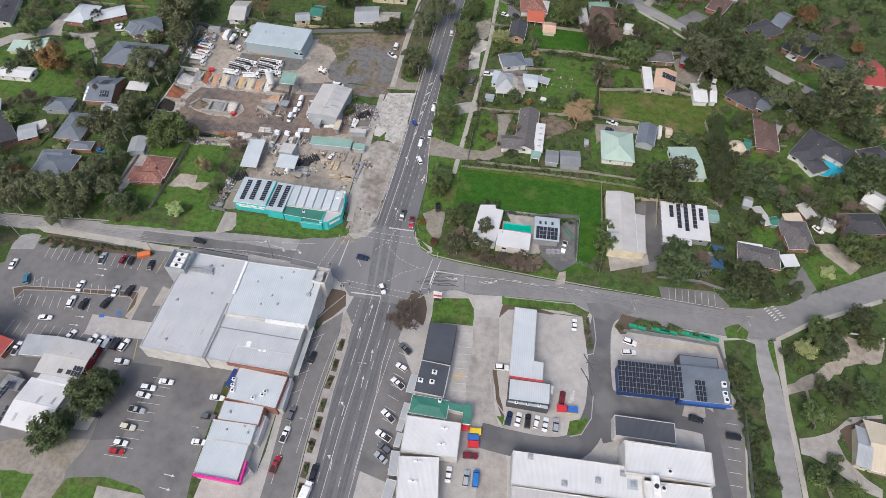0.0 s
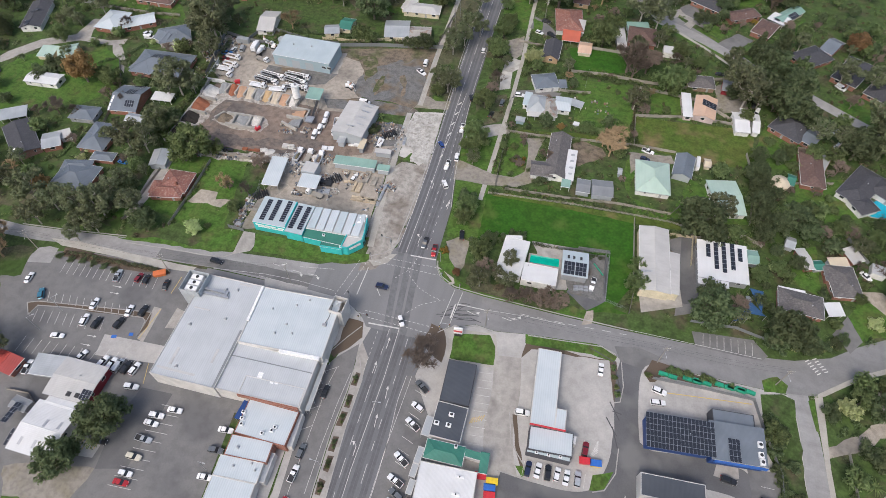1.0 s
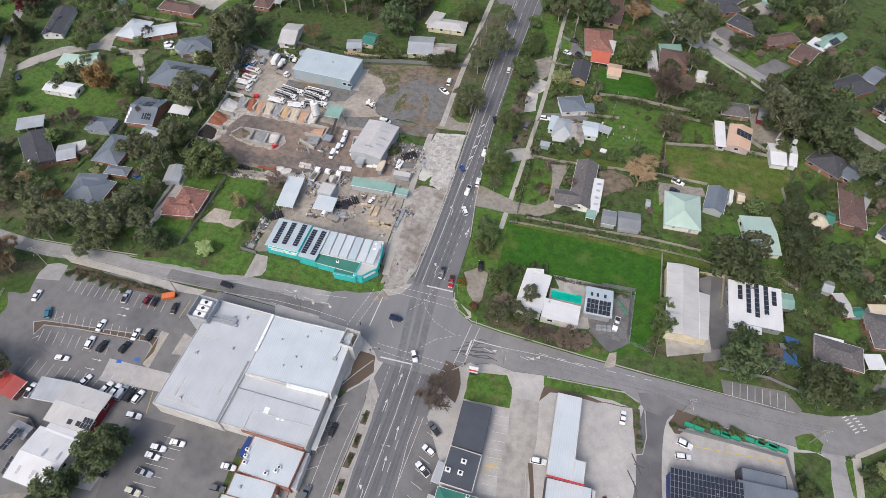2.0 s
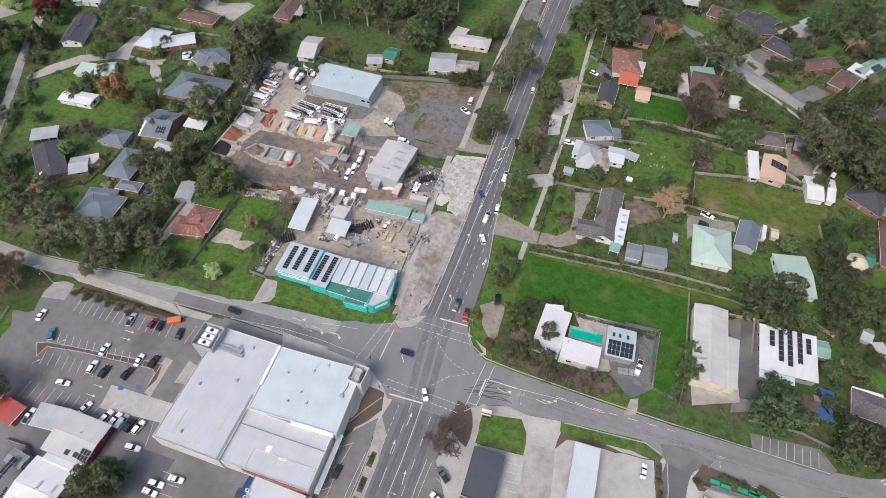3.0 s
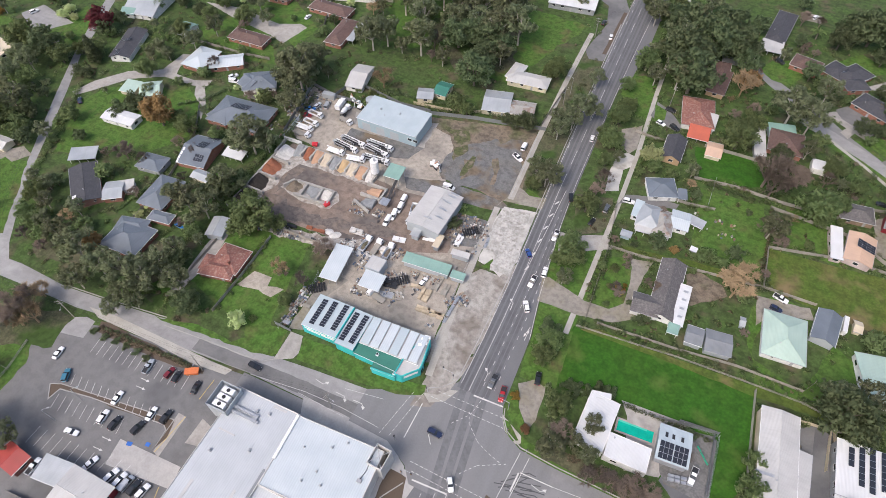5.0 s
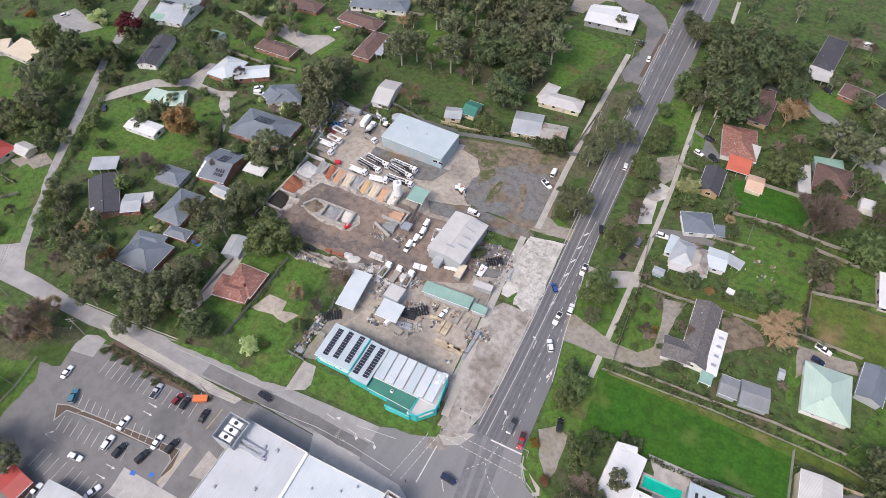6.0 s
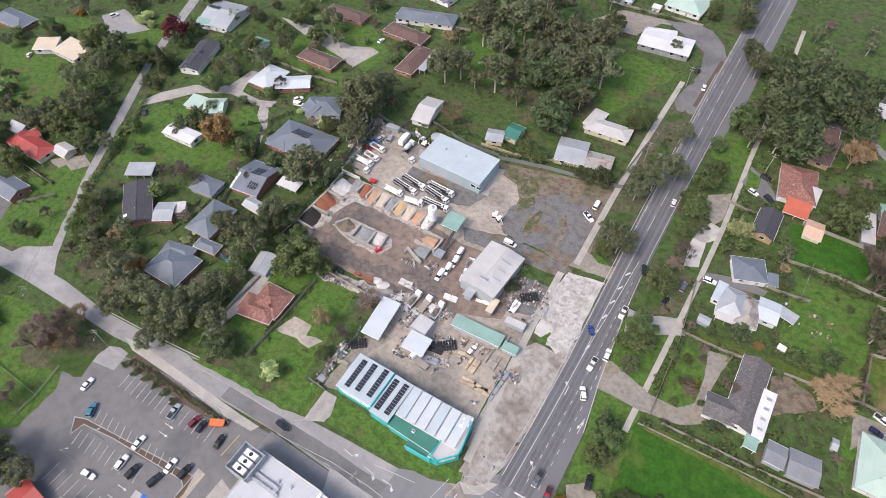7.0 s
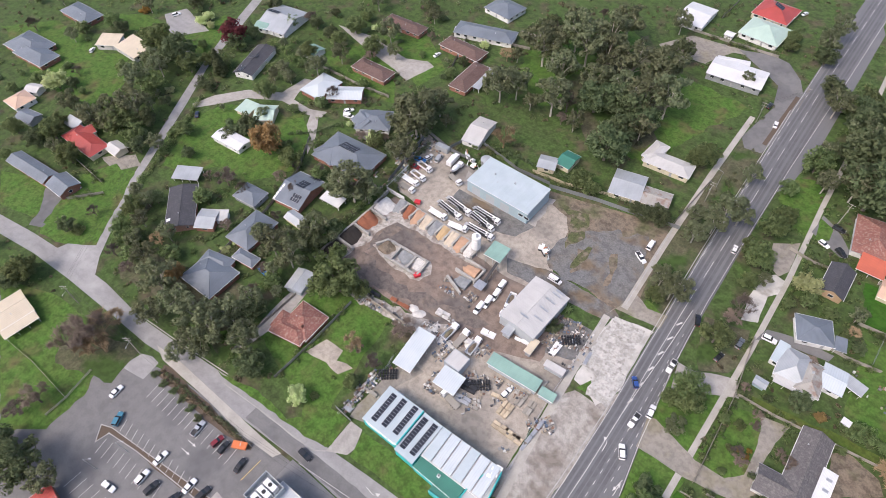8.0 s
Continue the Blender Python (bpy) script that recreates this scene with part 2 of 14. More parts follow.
# roofs
R = dict(
    white=ribbed("white_roof_sheet", (0.66, 0.66, 0.66), (0.6, 0.6, 0.595), 0.5, amount=0.12),
    offwhite=ribbed("off_white_roof_sheet", (0.52, 0.51, 0.49), (0.45, 0.44, 0.425), 0.55, amount=0.25),
    zinc=ribbed("zinc_roof_sheet", (0.46, 0.48, 0.49), (0.38, 0.4, 0.41), 0.42, 0.25, amount=0.25),
    rusty=ribbed("old_galvanised_roof", (0.4, 0.38, 0.34), (0.33, 0.31, 0.28), 0.6, 0.1, amount=0.4, rust=0.6),
    paleblue=ribbed("pale_blue_roof_sheet", (0.45, 0.515, 0.54), (0.4, 0.465, 0.49), 0.45, amount=0.12),
    shop=ribbed("supermarket_roof_sheet", (0.44, 0.46, 0.475), (0.49, 0.51, 0.525), 0.5, amount=0.15, period=0.7),
    shopblue=ribbed("pale_grey_blue_roof_sheet", (0.47, 0.52, 0.545), (0.53, 0.57, 0.59), 0.5, amount=0.1, period=0.7),
    bluegrey=ribbed("blue_grey_roof_sheet", (0.165, 0.19, 0.22), (0.13, 0.152, 0.178), 0.45, amount=0.2),
    grey=ribbed("grey_roof_sheet", (0.24, 0.25, 0.26), (0.19, 0.2, 0.21), 0.45, amount=0.25),
    dark=ribbed("dark_grey_roof_sheet", (0.075, 0.083, 0.096), (0.06, 0.067, 0.079), 0.45, amount=0.25),
    green=ribbed("green_roof_sheet", (0.045, 0.2, 0.145), (0.035, 0.16, 0.12), 0.5, amount=0.2),
    paleg=ribbed("pale_green_roof_sheet", (0.43, 0.55, 0.47), (0.38, 0.5, 0.43), 0.5, amount=0.2),
    teal=ribbed("grey_green_roof_sheet", (0.25, 0.4, 0.34), (0.21, 0.34, 0.29), 0.5, amount=0.25),
    red=ribbed("red_roof_sheet", (0.42, 0.07, 0.06), (0.34, 0.06, 0.05), 0.5, amount=0.2),
    orange=ribbed("orange_red_roof_sheet", (0.55, 0.14, 0.08), (0.48, 0.12, 0.07), 0.5, amount=0.2),
    peach=ribbed("faded_peach_roof_sheet", (0.62, 0.42, 0.3), (0.55, 0.38, 0.28), 0.6, amount=0.25),
    cream=ribbed("cream_roof_sheet", (0.6, 0.52, 0.39), (0.55, 0.47, 0.35), 0.6, amount=0.2),
    browntile=coursed("brown_roof_tile", (0.15, 0.085, 0.07), (0.12, 0.075, 0.065), (0.05, 0.04, 0.035), (0.33, 0.36), lichen=(0.2, 0.16, 0.14), amount=0.35),
    redtile=coursed("terracotta_roof_tile", (0.26, 0.105, 0.08), (0.22, 0.095, 0.075), (0.09, 0.05, 0.04), (0.33, 0.36), lichen=(0.42, 0.34, 0.28), amount=0.45),
    greytile=coursed("weathered_grey_roof_tile", (0.135, 0.125, 0.125), (0.11, 0.1, 0.1), (0.05, 0.045, 0.045), (0.33, 0.36), lichen=(0.23, 0.22, 0.2), amount=0.5),
    slate=coursed("charcoal_roof_tile", (0.068, 0.068, 0.078), (0.055, 0.055, 0.063), (0.025, 0.025, 0.028), (0.33, 0.36), lichen=(0.12, 0.12, 0.12), amount=0.3),
)
Wm = dict(
    brick=coursed("red_brick", (0.3, 0.12, 0.08), (0.25, 0.1, 0.07), (0.36, 0.32, 0.28), (0.24, 0.086)),
    brownbrick=coursed("brown_brick", (0.2, 0.13, 0.09), (0.24, 0.16, 0.11), (0.36, 0.32, 0.28), (0.24, 0.086)),
    tanbrick=coursed("tan_brick", (0.42, 0.29, 0.17), (0.38, 0.26, 0.155), (0.4, 0.36, 0.3), (0.24, 0.086)),
    white=coursed("white_weatherboard", (0.72, 0.71, 0.68), (0.68, 0.67, 0.65), (0.4, 0.4, 0.39), (3.0, 0.17)),
    cream=coursed("cream_weatherboard", (0.62, 0.55, 0.4), (0.58, 0.52, 0.38), (0.35, 0.31, 0.24), (3.0, 0.17)),
    grey=coursed("grey_weatherboard", (0.3, 0.31, 0.32), (0.27, 0.28, 0.29), (0.16, 0.16, 0.17), (3.0, 0.17)),
    pink=coursed("dusty_pink_weatherboard", (0.5, 0.4, 0.38), (0.47, 0.38, 0.37), (0.3, 0.24, 0.22), (3.0, 0.17)),
    shed=ribbed("grey_wall_sheet", (0.4, 0.43, 0.45), (0.36, 0.39, 0.41), 0.5, amount=0.25),
    blue=ribbed("pale_blue_wall_sheet", (0.34, 0.44, 0.48), (0.31, 0.4, 0.44), 0.5, amount=0.15),
    turquoise=surface("turquoise_painted_wall", (0.05, 0.5, 0.49), (0.045, 0.44, 0.44), 0.5, 4, rough=0.6, bump=0.1),
    red=ribbed("dark_red_wall_sheet", (0.24, 0.02, 0.03), (0.2, 0.018, 0.028), 0.5, amount=0.15),
    render=surface("pale_rendered_wall", (0.6, 0.58, 0.55), (0.5, 0.49, 0.465), 0.3, 3, rough=0.9, bump=0.1),
    dark=surface("charcoal_wall", (0.07, 0.072, 0.08), (0.09, 0.09, 0.1), 0.3, 3, rough=0.8, bump=0.1),
    navy=surface("blue_painted_wall", (0.02, 0.06, 0.2), (0.018, 0.05, 0.17), 0.3, 3, rough=0.5, bump=0.05),
    block=surface("concrete_block_wall", (0.4, 0.385, 0.35), (0.33, 0.32, 0.295), 0.4, 3, rough=0.95, bump=0.4),
)
GLASS = plain("dark_window_glass", (0.03, 0.035, 0.04), 0.08, 0.0, 0.0, 0.6)
FRAMEW = plain("white_window_frame", (0.75, 0.75, 0.73), 0.5)
TRIMM = plain("grey_trim", (0.34, 0.34, 0.35), 0.5)
WHITE = plain("white_paint", (0.76, 0.76, 0.75), 0.45)
STEEL = plain("galvanised_steel", (0.45, 0.46, 0.47), 0.45, 0.6)
BLACK = plain("black_plastic", (0.025, 0.025, 0.027), 0.5)
RUBBER = plain("tyre_rubber", (0.02, 0.02, 0.021), 0.85)
TIMBER = surface("weathered_fence_timber", (0.27, 0.25, 0.215), (0.35, 0.325, 0.285), 1.2, 6.0, rough=0.9, world=False, vary=0.15)
NEWWOOD = surface("sawn_timber", (0.5, 0.415, 0.3), (0.4, 0.325, 0.225), 1.2, 6.0, rough=0.85, world=False, vary=0.2)
STEELFENCE = ribbed("grey_fence_sheet", (0.2, 0.21, 0.215), (0.17, 0.18, 0.185), 0.55, amount=0.2)
CREAMFENCE = ribbed("cream_fence_sheet", (0.55, 0.48, 0.33), (0.5, 0.43, 0.3), 0.6, amount=0.2)
PVGLASS = plain("solar_cell_glass", (0.026, 0.031, 0.043), 0.4, 0.0, 0.0, 0.25)
RED = plain("red_paint", (0.55, 0.03, 0.04), 0.45)
PINK = plain("magenta_paint", (0.75, 0.02, 0.3), 0.5)
BLUE = plain("blue_paint", (0.03, 0.13, 0.45), 0.45)
YELLOWP = plain("yellow_paint", (0.7, 0.5, 0.03), 0.45)
GREENP = plain("green_paint", (0.02, 0.3, 0.17), 0.5)
BARK = surface("grey_bark", (0.2, 0.17, 0.14), (0.14, 0.12, 0.1), 1.0, 6.0, rough=0.95, world=False)
PALEBARK = surface("pale_gum_bark", (0.5, 0.46, 0.4), (0.34, 0.3, 0.26), 0.8, 5.0, rough=0.85, world=False)
TWIG = surface("bare_twigs", (0.16, 0.125, 0.1), (0.21, 0.165, 0.135), 1.0, 6.0, rough=0.95, world=False, vary=0.15)
REDTWIG = surface("russet_twigs", (0.29, 0.21, 0.125), (0.36, 0.265, 0.16), 1.0, 6.0, rough=0.95, world=False, vary=0.15)
LEAF = dict(
    gum=foliage("gum_leaves", (0.13, 0.152, 0.08), (0.275, 0.3, 0.17)),
    green=foliage("green_leaves", (0.12, 0.172, 0.068), (0.26, 0.315, 0.135)),
    dark=foliage("dark_leaves", (0.085, 0.122, 0.058), (0.2, 0.24, 0.12)),
    lime=foliage("lime_leaves", (0.45, 0.52, 0.22), (0.66, 0.7, 0.4)),
    orange=foliage("orange_leaves", (0.25, 0.15, 0.065), (0.46, 0.3, 0.15)),
    red=foliage("red_leaves", (0.1, 0.0275, 0.03), (0.25, 0.0688, 0.0625)),
    yellow=foliage("yellow_leaves", (0.25, 0.163, 0.0375), (0.5, 0.362, 0.0875)),
    straw=foliage("brown_garden_stems", (0.11, 0.082, 0.052), (0.27, 0.215, 0.15)),
    palm=foliage("palm_fronds", (0.0875, 0.125, 0.0375), (0.213, 0.263, 0.1)),
)


# ---------------------------------------------------------------- mesh helpers
class MB:
    """Collects vertices and faces of one mesh."""

    def __init__(self):
        self.v, self.f, self.n = [], [], []

    def add(self, vs, fs):
        k = len(self.v)
        self.v += [tuple(p) for p in vs]
        self.f += [tuple(i + k for i in face) for face in fs]
        return self

    def box(self, x0, x1, y0, y1, z0, z1, b=0.0):
        """A box whose top edge is chamfered by b."""
        lo = [(x0, y0, z0), (x1, y0, z0), (x1, y1, z0), (x0, y1, z0)]
        if b <= 0:
            hi = [(x0, y0, z1), (x1, y0, z1), (x1, y1, z1), (x0, y1, z1)]
            return self.add(lo + hi, [(3, 2, 1, 0), (4, 5, 6, 7), (0, 1, 5, 4), (1, 2, 6, 5), (2, 3, 7, 6), (3, 0, 4, 7)])
        mid = [(x, y, z1 - b) for x, y, _ in lo]
        hi = [(x0 + b, y0 + b, z1), (x1 - b, y0 + b, z1), (x1 - b, y1 - b, z1), (x0 + b, y1 - b, z1)]
        fs = [(3, 2, 1, 0), (8, 9, 10, 11)]
        for k in (0, 4):
            fs += [(k, k + 1, k + 5, k + 4), (k + 1, k + 2, k + 6, k + 5), (k + 2, k + 3, k + 7, k + 6), (k + 3, k, k + 4, k + 7)]
        return self.add(lo + mid + hi, fs)

    def tube(self, a, b, r0, r1=None, n=6, cap=True):
        a, b = Vector(a), Vector(b)
        r1 = r0 if r1 is None else r1
        d = (b - a).normalized()
        s = d.orthogonal().normalized()
        t = d.cross(s)
        ring = [(s * math.cos(2 * math.pi * i / n) + t * math.sin(2 * math.pi * i / n)) for i in range(n)]
        vs = [a + p * r0 for p in ring] + [b + p * r1 for p in ring]
        fs = [(i, (i + 1) % n, n + (i + 1) % n, n + i) for i in range(n)]
        if cap:
            fs += [tuple(range(n))[::-1], tuple(range(n, 2 * n))]
        return self.add(vs, fs)

    def loft(self, rings, cap=True):
        n = len(rings[0])
        vs = [p for ring in rings for p in ring]
        fs = []
        for k in range(len(rings) - 1):
            fs += [(k * n + i, k * n + (i + 1) % n, (k + 1) * n + (i + 1) % n, (k + 1) * n + i) for i in range(n)]
        if cap:
            fs += [tuple(range(n))[::-1], tuple(range((len(rings) - 1) * n, len(rings) * n))]
        return self.add(vs, fs)

    def prism(self, pts, z0, z1):
        n = len(pts)
        return self.loft([[(x, y, z0) for x, y in pts], [(x, y, z1) for x, y in pts]])

    def mesh(self, name, material, smooth=False):
        me = bpy.data.meshes.new(name)
        me.from_pydata(self.v, [], self.f)
        me.materials.append(material)
        if smooth:
            me.shade_smooth()
        me.update()
        if self.n:
            me.normals_split_custom_set_from_vertices(self.n)
        return me


def part(name, mb, material, parent=None, label="", m=None, smooth=False):
    ob = new(name, mb.mesh(name, material, smooth) if isinstance(mb, MB) else mb)
    if parent:
        ob.parent = parent
    if m is not None:
        ob.matrix_local = m
    return tagged(ob, label)


def root(name, x, y, z=0.0, rot=0.0, label="", category="", group="", kind=""):
    ob = new(name)
    ob.empty_display_size = 0.5
    ob.matrix_world = pose(x, y, z, 0, 0, rot)
    return tagged(ob, label, category, group, kind)


TEMPLATES = {}


def stamp(key, build, m, label="", group=""):
    """A thing built once for each key, then copied to the pose m (which may scale)."""
    if key not in TEMPLATES:
        ob = build()
        ob.matrix_basis = m
        TEMPLATES[key] = (ob, Vector(m.to_scale()))
    else:
        first, s = TEMPLATES[key]
        ob = copy_thing(first, m @ Matrix.Diagonal((1 / s.x, 1 / s.y, 1 / s.z, 1)))
    return tagged(ob, label, "", group)


# ---------------------------------------------------------------- ground
def rough_edge(pts, rag, step=2.5):
    out, n = [], len(pts)
    for i in range(n):
        a, b = Vector(pts[i]), Vector(pts[(i + 1) % n])
        k = max(1, int((b - a).length / step))
        for j in range(k):
            p = a.lerp(b, j / k)
            d = noise.noise((p.x * 0.31, p.y * 0.31, 1.7)) * rag + noise.noise((p.x * 0.9, p.y * 0.9, 5.1)) * rag * 0.4
            e = noise.noise((p.x * 0.31, p.y * 0.31, 9.2)) * rag
            out.append((p.x + d, p.y + e))
    return out


LAID = [0]
HARD, SOFT, BUILT = [], [], []  # paved outlines and building plans, kept clear of plants


def height_of(level):
    LAID[0] += 1
    return 0.012 + 0.014 * level + 0.0003 * (LAID[0] % 41)


def patch(name, material, level, pts, rag=0.0, label="", kerb=False):
    """A laid surface, in steps of 12 mm above the ground sheet."""
    if rag:
        pts = rough_edge(pts, rag * 1.6)
    z = height_of(level)
    if material not in (LAWN, GRASS, LITTER, MULCH):
        HARD.append(pts)
    elif material is LAWN:
        SOFT.append(pts)
    n = len(pts)
    vs, _, fs, *_ = geometry.delaunay_2d_cdt([Vector(p) for p in pts], [(i, (i + 1) % n) for i in range(n)], [], 1, 1e-4)
    me = bpy.data.meshes.new(name)
    me.from_pydata([(v.x, v.y, z) for v in vs], [], fs)
    me.materials.append(material)
    ob = tagged(new(name, me), label, name.split("_")[-1], kind="structure")
    if kerb:
        kerb_line(pts + [pts[0]])
    return ob


def raised(name, material, pts, height=0.13, rag=0.0, label="", edge=None):
    """A raised bed or island with a concrete kerb round it."""
    mb = MB()
    inner = pts
    mb.prism(inner if sum(pts[i - 1][0] * pts[i][1] - pts[i][0] * pts[i - 1][1] for i in range(len(pts))) > 0 else inner[::-1], 0.0, height)
    ob = part(name, mb, material)
    tagged(ob, label, name.split("_")[-1], kind="structure")
    kerb_line(list(pts) + [pts[0]], 0.16, height + 0.03)
    return ob


def ribbon(mb, pts, width, z0, z1):
    """A strip of constant width along a line of points, mitred at bends."""
    P = [Vector(p) for p in pts]
    closed = (P[0] - P[-1]).length < 1e-4
    left, right = [], []
    n = len(P)
    for i in range(n):
        if closed and i in (0, n - 1):
            a, b = P[-2], P[1]
        else:
            a, b = P[max(i - 1, 0)], P[min(i + 1, n - 1)]
        d0 = (P[i] - a).normalized() if (P[i] - a).length > 1e-6 else (b - P[i]).normalized()
        d1 = (b - P[i]).normalized() if (b - P[i]).length > 1e-6 else d0
        d = (d0 + d1).normalized() if (d0 + d1).length > 1e-3 else d0
        s = Vector((-d.y, d.x)) * (width / 2) / max(0.5, abs(d.dot(d1)))
        left.append(P[i] + s)
        right.append(P[i] - s)
    rings = [[(l.x, l.y, z0), (r.x, r.y, z0), (r.x, r.y, z1), (l.x, l.y, z1)] for l, r in zip(left, right)]
    mb.loft(rings)


def kerb_line(pts, width=0.3, height=0.22):
    mb = MB()
    ribbon(mb, pts, width, 0.0, height)
    return tagged(part("kerb", mb, KERB), "pale concrete kerb along the road edge", "kerb", kind="structure")


def lane(name, material, level, pts, width, label=""):
    mb = MB()
    z = height_of(level)
    for a, b in zip(pts, pts[1:]):
        d = (Vector(b) - Vector(a)).normalized() * width * 0.6
        HARD.append([(a[0] - d.y, a[1] + d.x), (b[0] - d.y, b[1] + d.x), (b[0] + d.y, b[1] - d.x), (a[0] + d.y, a[1] - d.x)])
    ribbon(mb, pts, width, z - 0.008, z)
    return tagged(part(name, mb, material), label, name.split("_")[-1], kind="structure")


def stripe(pts, width=0.15, dash=0.0, gap=0.0, material=None, label="worn white painted road line", level=9):
    """A painted line, whole or dashed."""
    mb = MB()
    z = 0.145
    if not dash:
        ribbon(mb, pts, width, z - 0.004, z)
    else:
        for a, b in zip(pts, pts[1:]):
            a, b = Vector(a), Vector(b)
            d = (b - a).normalized()
            s = 0.0
            while s + dash * 0.5 < (b - a).length:
                ribbon(mb, [a + d * s, a + d * min(s + dash, (b - a).length)], width, z - 0.004, z)
                s += dash + gap
    return tagged(part("road_marking", mb, material or PAINT), label, "road marking", kind="structure")


def bays(x, y, ux, uy, count, vx, vy, label="white painted parking bay lines on asphalt", material=None):
    """Parking bay lines: count + 1 lines (vx, vy) long, stepping by (ux, uy)."""
    mb = MB()
    for i in range(count + 1):
        a = Vector((x + ux * i, y + uy * i))
        ribbon(mb, [a, a + Vector((vx, vy))], 0.13, 0.141, 0.145)
    return tagged(part("parking_lines", mb, material or PAINT), label, "road marking", kind="structure")


def arrow(x, y, rot, turn=0, length=4.5):
    """A painted lane arrow; turn: -1 left, 0 ahead, 1 right."""
    mb = MB()
    z0, z1, L = 0.141, 0.146, length
    mb.box(-0.1, 0.1, -L / 2, L * 0.2, z0, z1)
    if turn == 0:
        mb.prism([(-0.45, L * 0.2), (0.45, L * 0.2), (0, L / 2)], z0, z1)
    else:
        mb.prism([(-0.1, L * 0.2 - 0.2), (0.1, L * 0.2 - 0.2), (0.1 + turn * 0.8, L * 0.38), (turn * 0.8 - 0.1, L * 0.42)] [::1], z0, z1)
        c = turn * 0.8
        mb.prism([(c, L * 0.2), (c + turn * 0.9, L * 0.45), (c - turn * 0.15, L * 0.5)][:: turn], z0, z1)
    ob = part("lane_arrow", mb, PAINT)
    ob.matrix_world = pose(x, y, 0, 0, 0, rot)
    return tagged(ob, "white painted turning arrow on the road", "road marking", kind="structure")


# ---------------------------------------------------------------- houses
WINDOWS = {}


def window_meshes(w, h):
    if (w, h) not in WINDOWS:
        fr, pn = MB(), MB()
        t = 0.07
        rings = [[(x, y, z) for x, z in ((-w / 2 + o, o), (w / 2 - o, o), (w / 2 - o, h - o), (-w / 2 + o, h - o))] for o, y in ((0, 0.02), (0, -0.07), (t, -0.07), (t, 0.02))]
        fr.add([v for r in rings for v in r], [(k * 4 + i, k * 4 + (i + 1) % 4, (k + 1) % 4 * 4 + (i + 1) % 4, (k + 1) % 4 * 4 + i) for k in range(4) for i in range(4)])
        pn.box(-w / 2 + 0.02, w / 2 - 0.02, -0.03, 0.02, 0.02, h - 0.02)
        WINDOWS[w, h] = fr.mesh("window", FRAMEW), pn.mesh("pane", GLASS)
    return WINDOWS[w, h]


def add_window(house, m, w=1.5, h=1.2):
    fr, pn = window_meshes(w, h)
    win = part("window", fr, None, house, "", m)
    part("pane", pn, None, win)
    return win


def roof_shape(kind, w, d, pitch, over, t=0.14):
    """Roof body over a w x d plan with z = 0 at the eaves line, and the caps along its ridge and hips."""
    mb, cap = MB(), MB()
    X, Y = w / 2 + over, d / 2 + over
    k = math.tan(radians(pitch))
    drop = -over * k
    if kind == "hip":
        rise = min(X, Y) * k + drop
        if X >= Y:
            r0, r1 = (-(X - Y), 0, rise), (X - Y, 0, rise)
        else:
            r0, r1 = (0, -(Y - X), rise), (0, Y - X, rise)
        e = [(-X, -Y, drop), (X, -Y, drop), (X, Y, drop), (-X, Y, drop)]
        lo = [(x, y, z - t) for x, y, z in e]
        if X >= Y:
            top = [(0, 1, 5, 4), (1, 2, 5), (2, 3, 4, 5), (3, 0, 4)]
        else:
            top = [(0, 1, 4), (1, 2, 5, 4), (2, 3, 5), (3, 0, 4, 5)]
        mb.add(e + [r0, r1] + lo, top + [(6, 7, 1, 0), (7, 8, 2, 1), (8, 9, 3, 2), (9, 6, 0, 3), (9, 8, 7, 6)])
        near = [(0, r0), (1, r1), (2, r1), (3, r0)] if X >= Y else [(0, r0), (1, r0), (2, r1), (3, r1)]
        for i, r in near:
            cap.tube(e[i], r, 0.09, 0.09, 5)
        if abs(X - Y) > 0.05:
            cap.tube(r0, r1, 0.1, 0.1, 5)
    elif kind == "gable":
        rise = Y * k + drop
        for s in (-1, 1):
            mb.add([(-X, s * Y, drop), (X, s * Y, drop), (X, 0, rise), (-X, 0, rise),
                    (-X, s * Y, drop - t), (X, s * Y, drop - t), (X, 0, rise - t), (-X, 0, rise - t)],
                   [(0, 1, 2, 3), (7, 6, 5, 4), (0, 4, 5, 1), (1, 5, 6, 2), (3, 7, 4, 0)] if s < 0 else
                   [(3, 2, 1, 0), (4, 5, 6, 7), (1, 5, 4, 0), (2, 6, 5, 1), (0, 4, 7, 3)])
        cap.tube((-X, 0, rise), (X, 0, rise), 0.1, 0.1, 5)
    else:  # a single slope, highest at +y
        a, b = drop, d * k + over * k
        mb.add([(-X, -Y, a), (X, -Y, a), (X, Y, b), (-X, Y, b), (-X, -Y, a - t), (X, -Y, a - t), (X, Y, b - t), (-X, Y, b - t)],
               [(0, 1, 2, 3), (7, 6, 5, 4), (0, 4, 5, 1), (1, 5, 6, 2), (2, 6, 7, 3), (3, 7, 4, 0)])
        cap.tube((-X, Y, b), (X, Y, b), 0.06, 0.06, 5)
    return mb, cap, drop


def roof_height(blk, u, v):
    kind, w, d, h, k, over = blk["kind"], blk["w"], blk["d"], blk["h"], math.tan(radians(blk["pitch"])), blk["over"]
    if kind == "hip":
        return h + min(w / 2 - abs(u), d / 2 - abs(v)) * k
    if kind == "gable":
        return h + (d / 2 - abs(v)) * k
    if kind == "skillion":
        return h + (v + d / 2) * k
    return h + 0.1


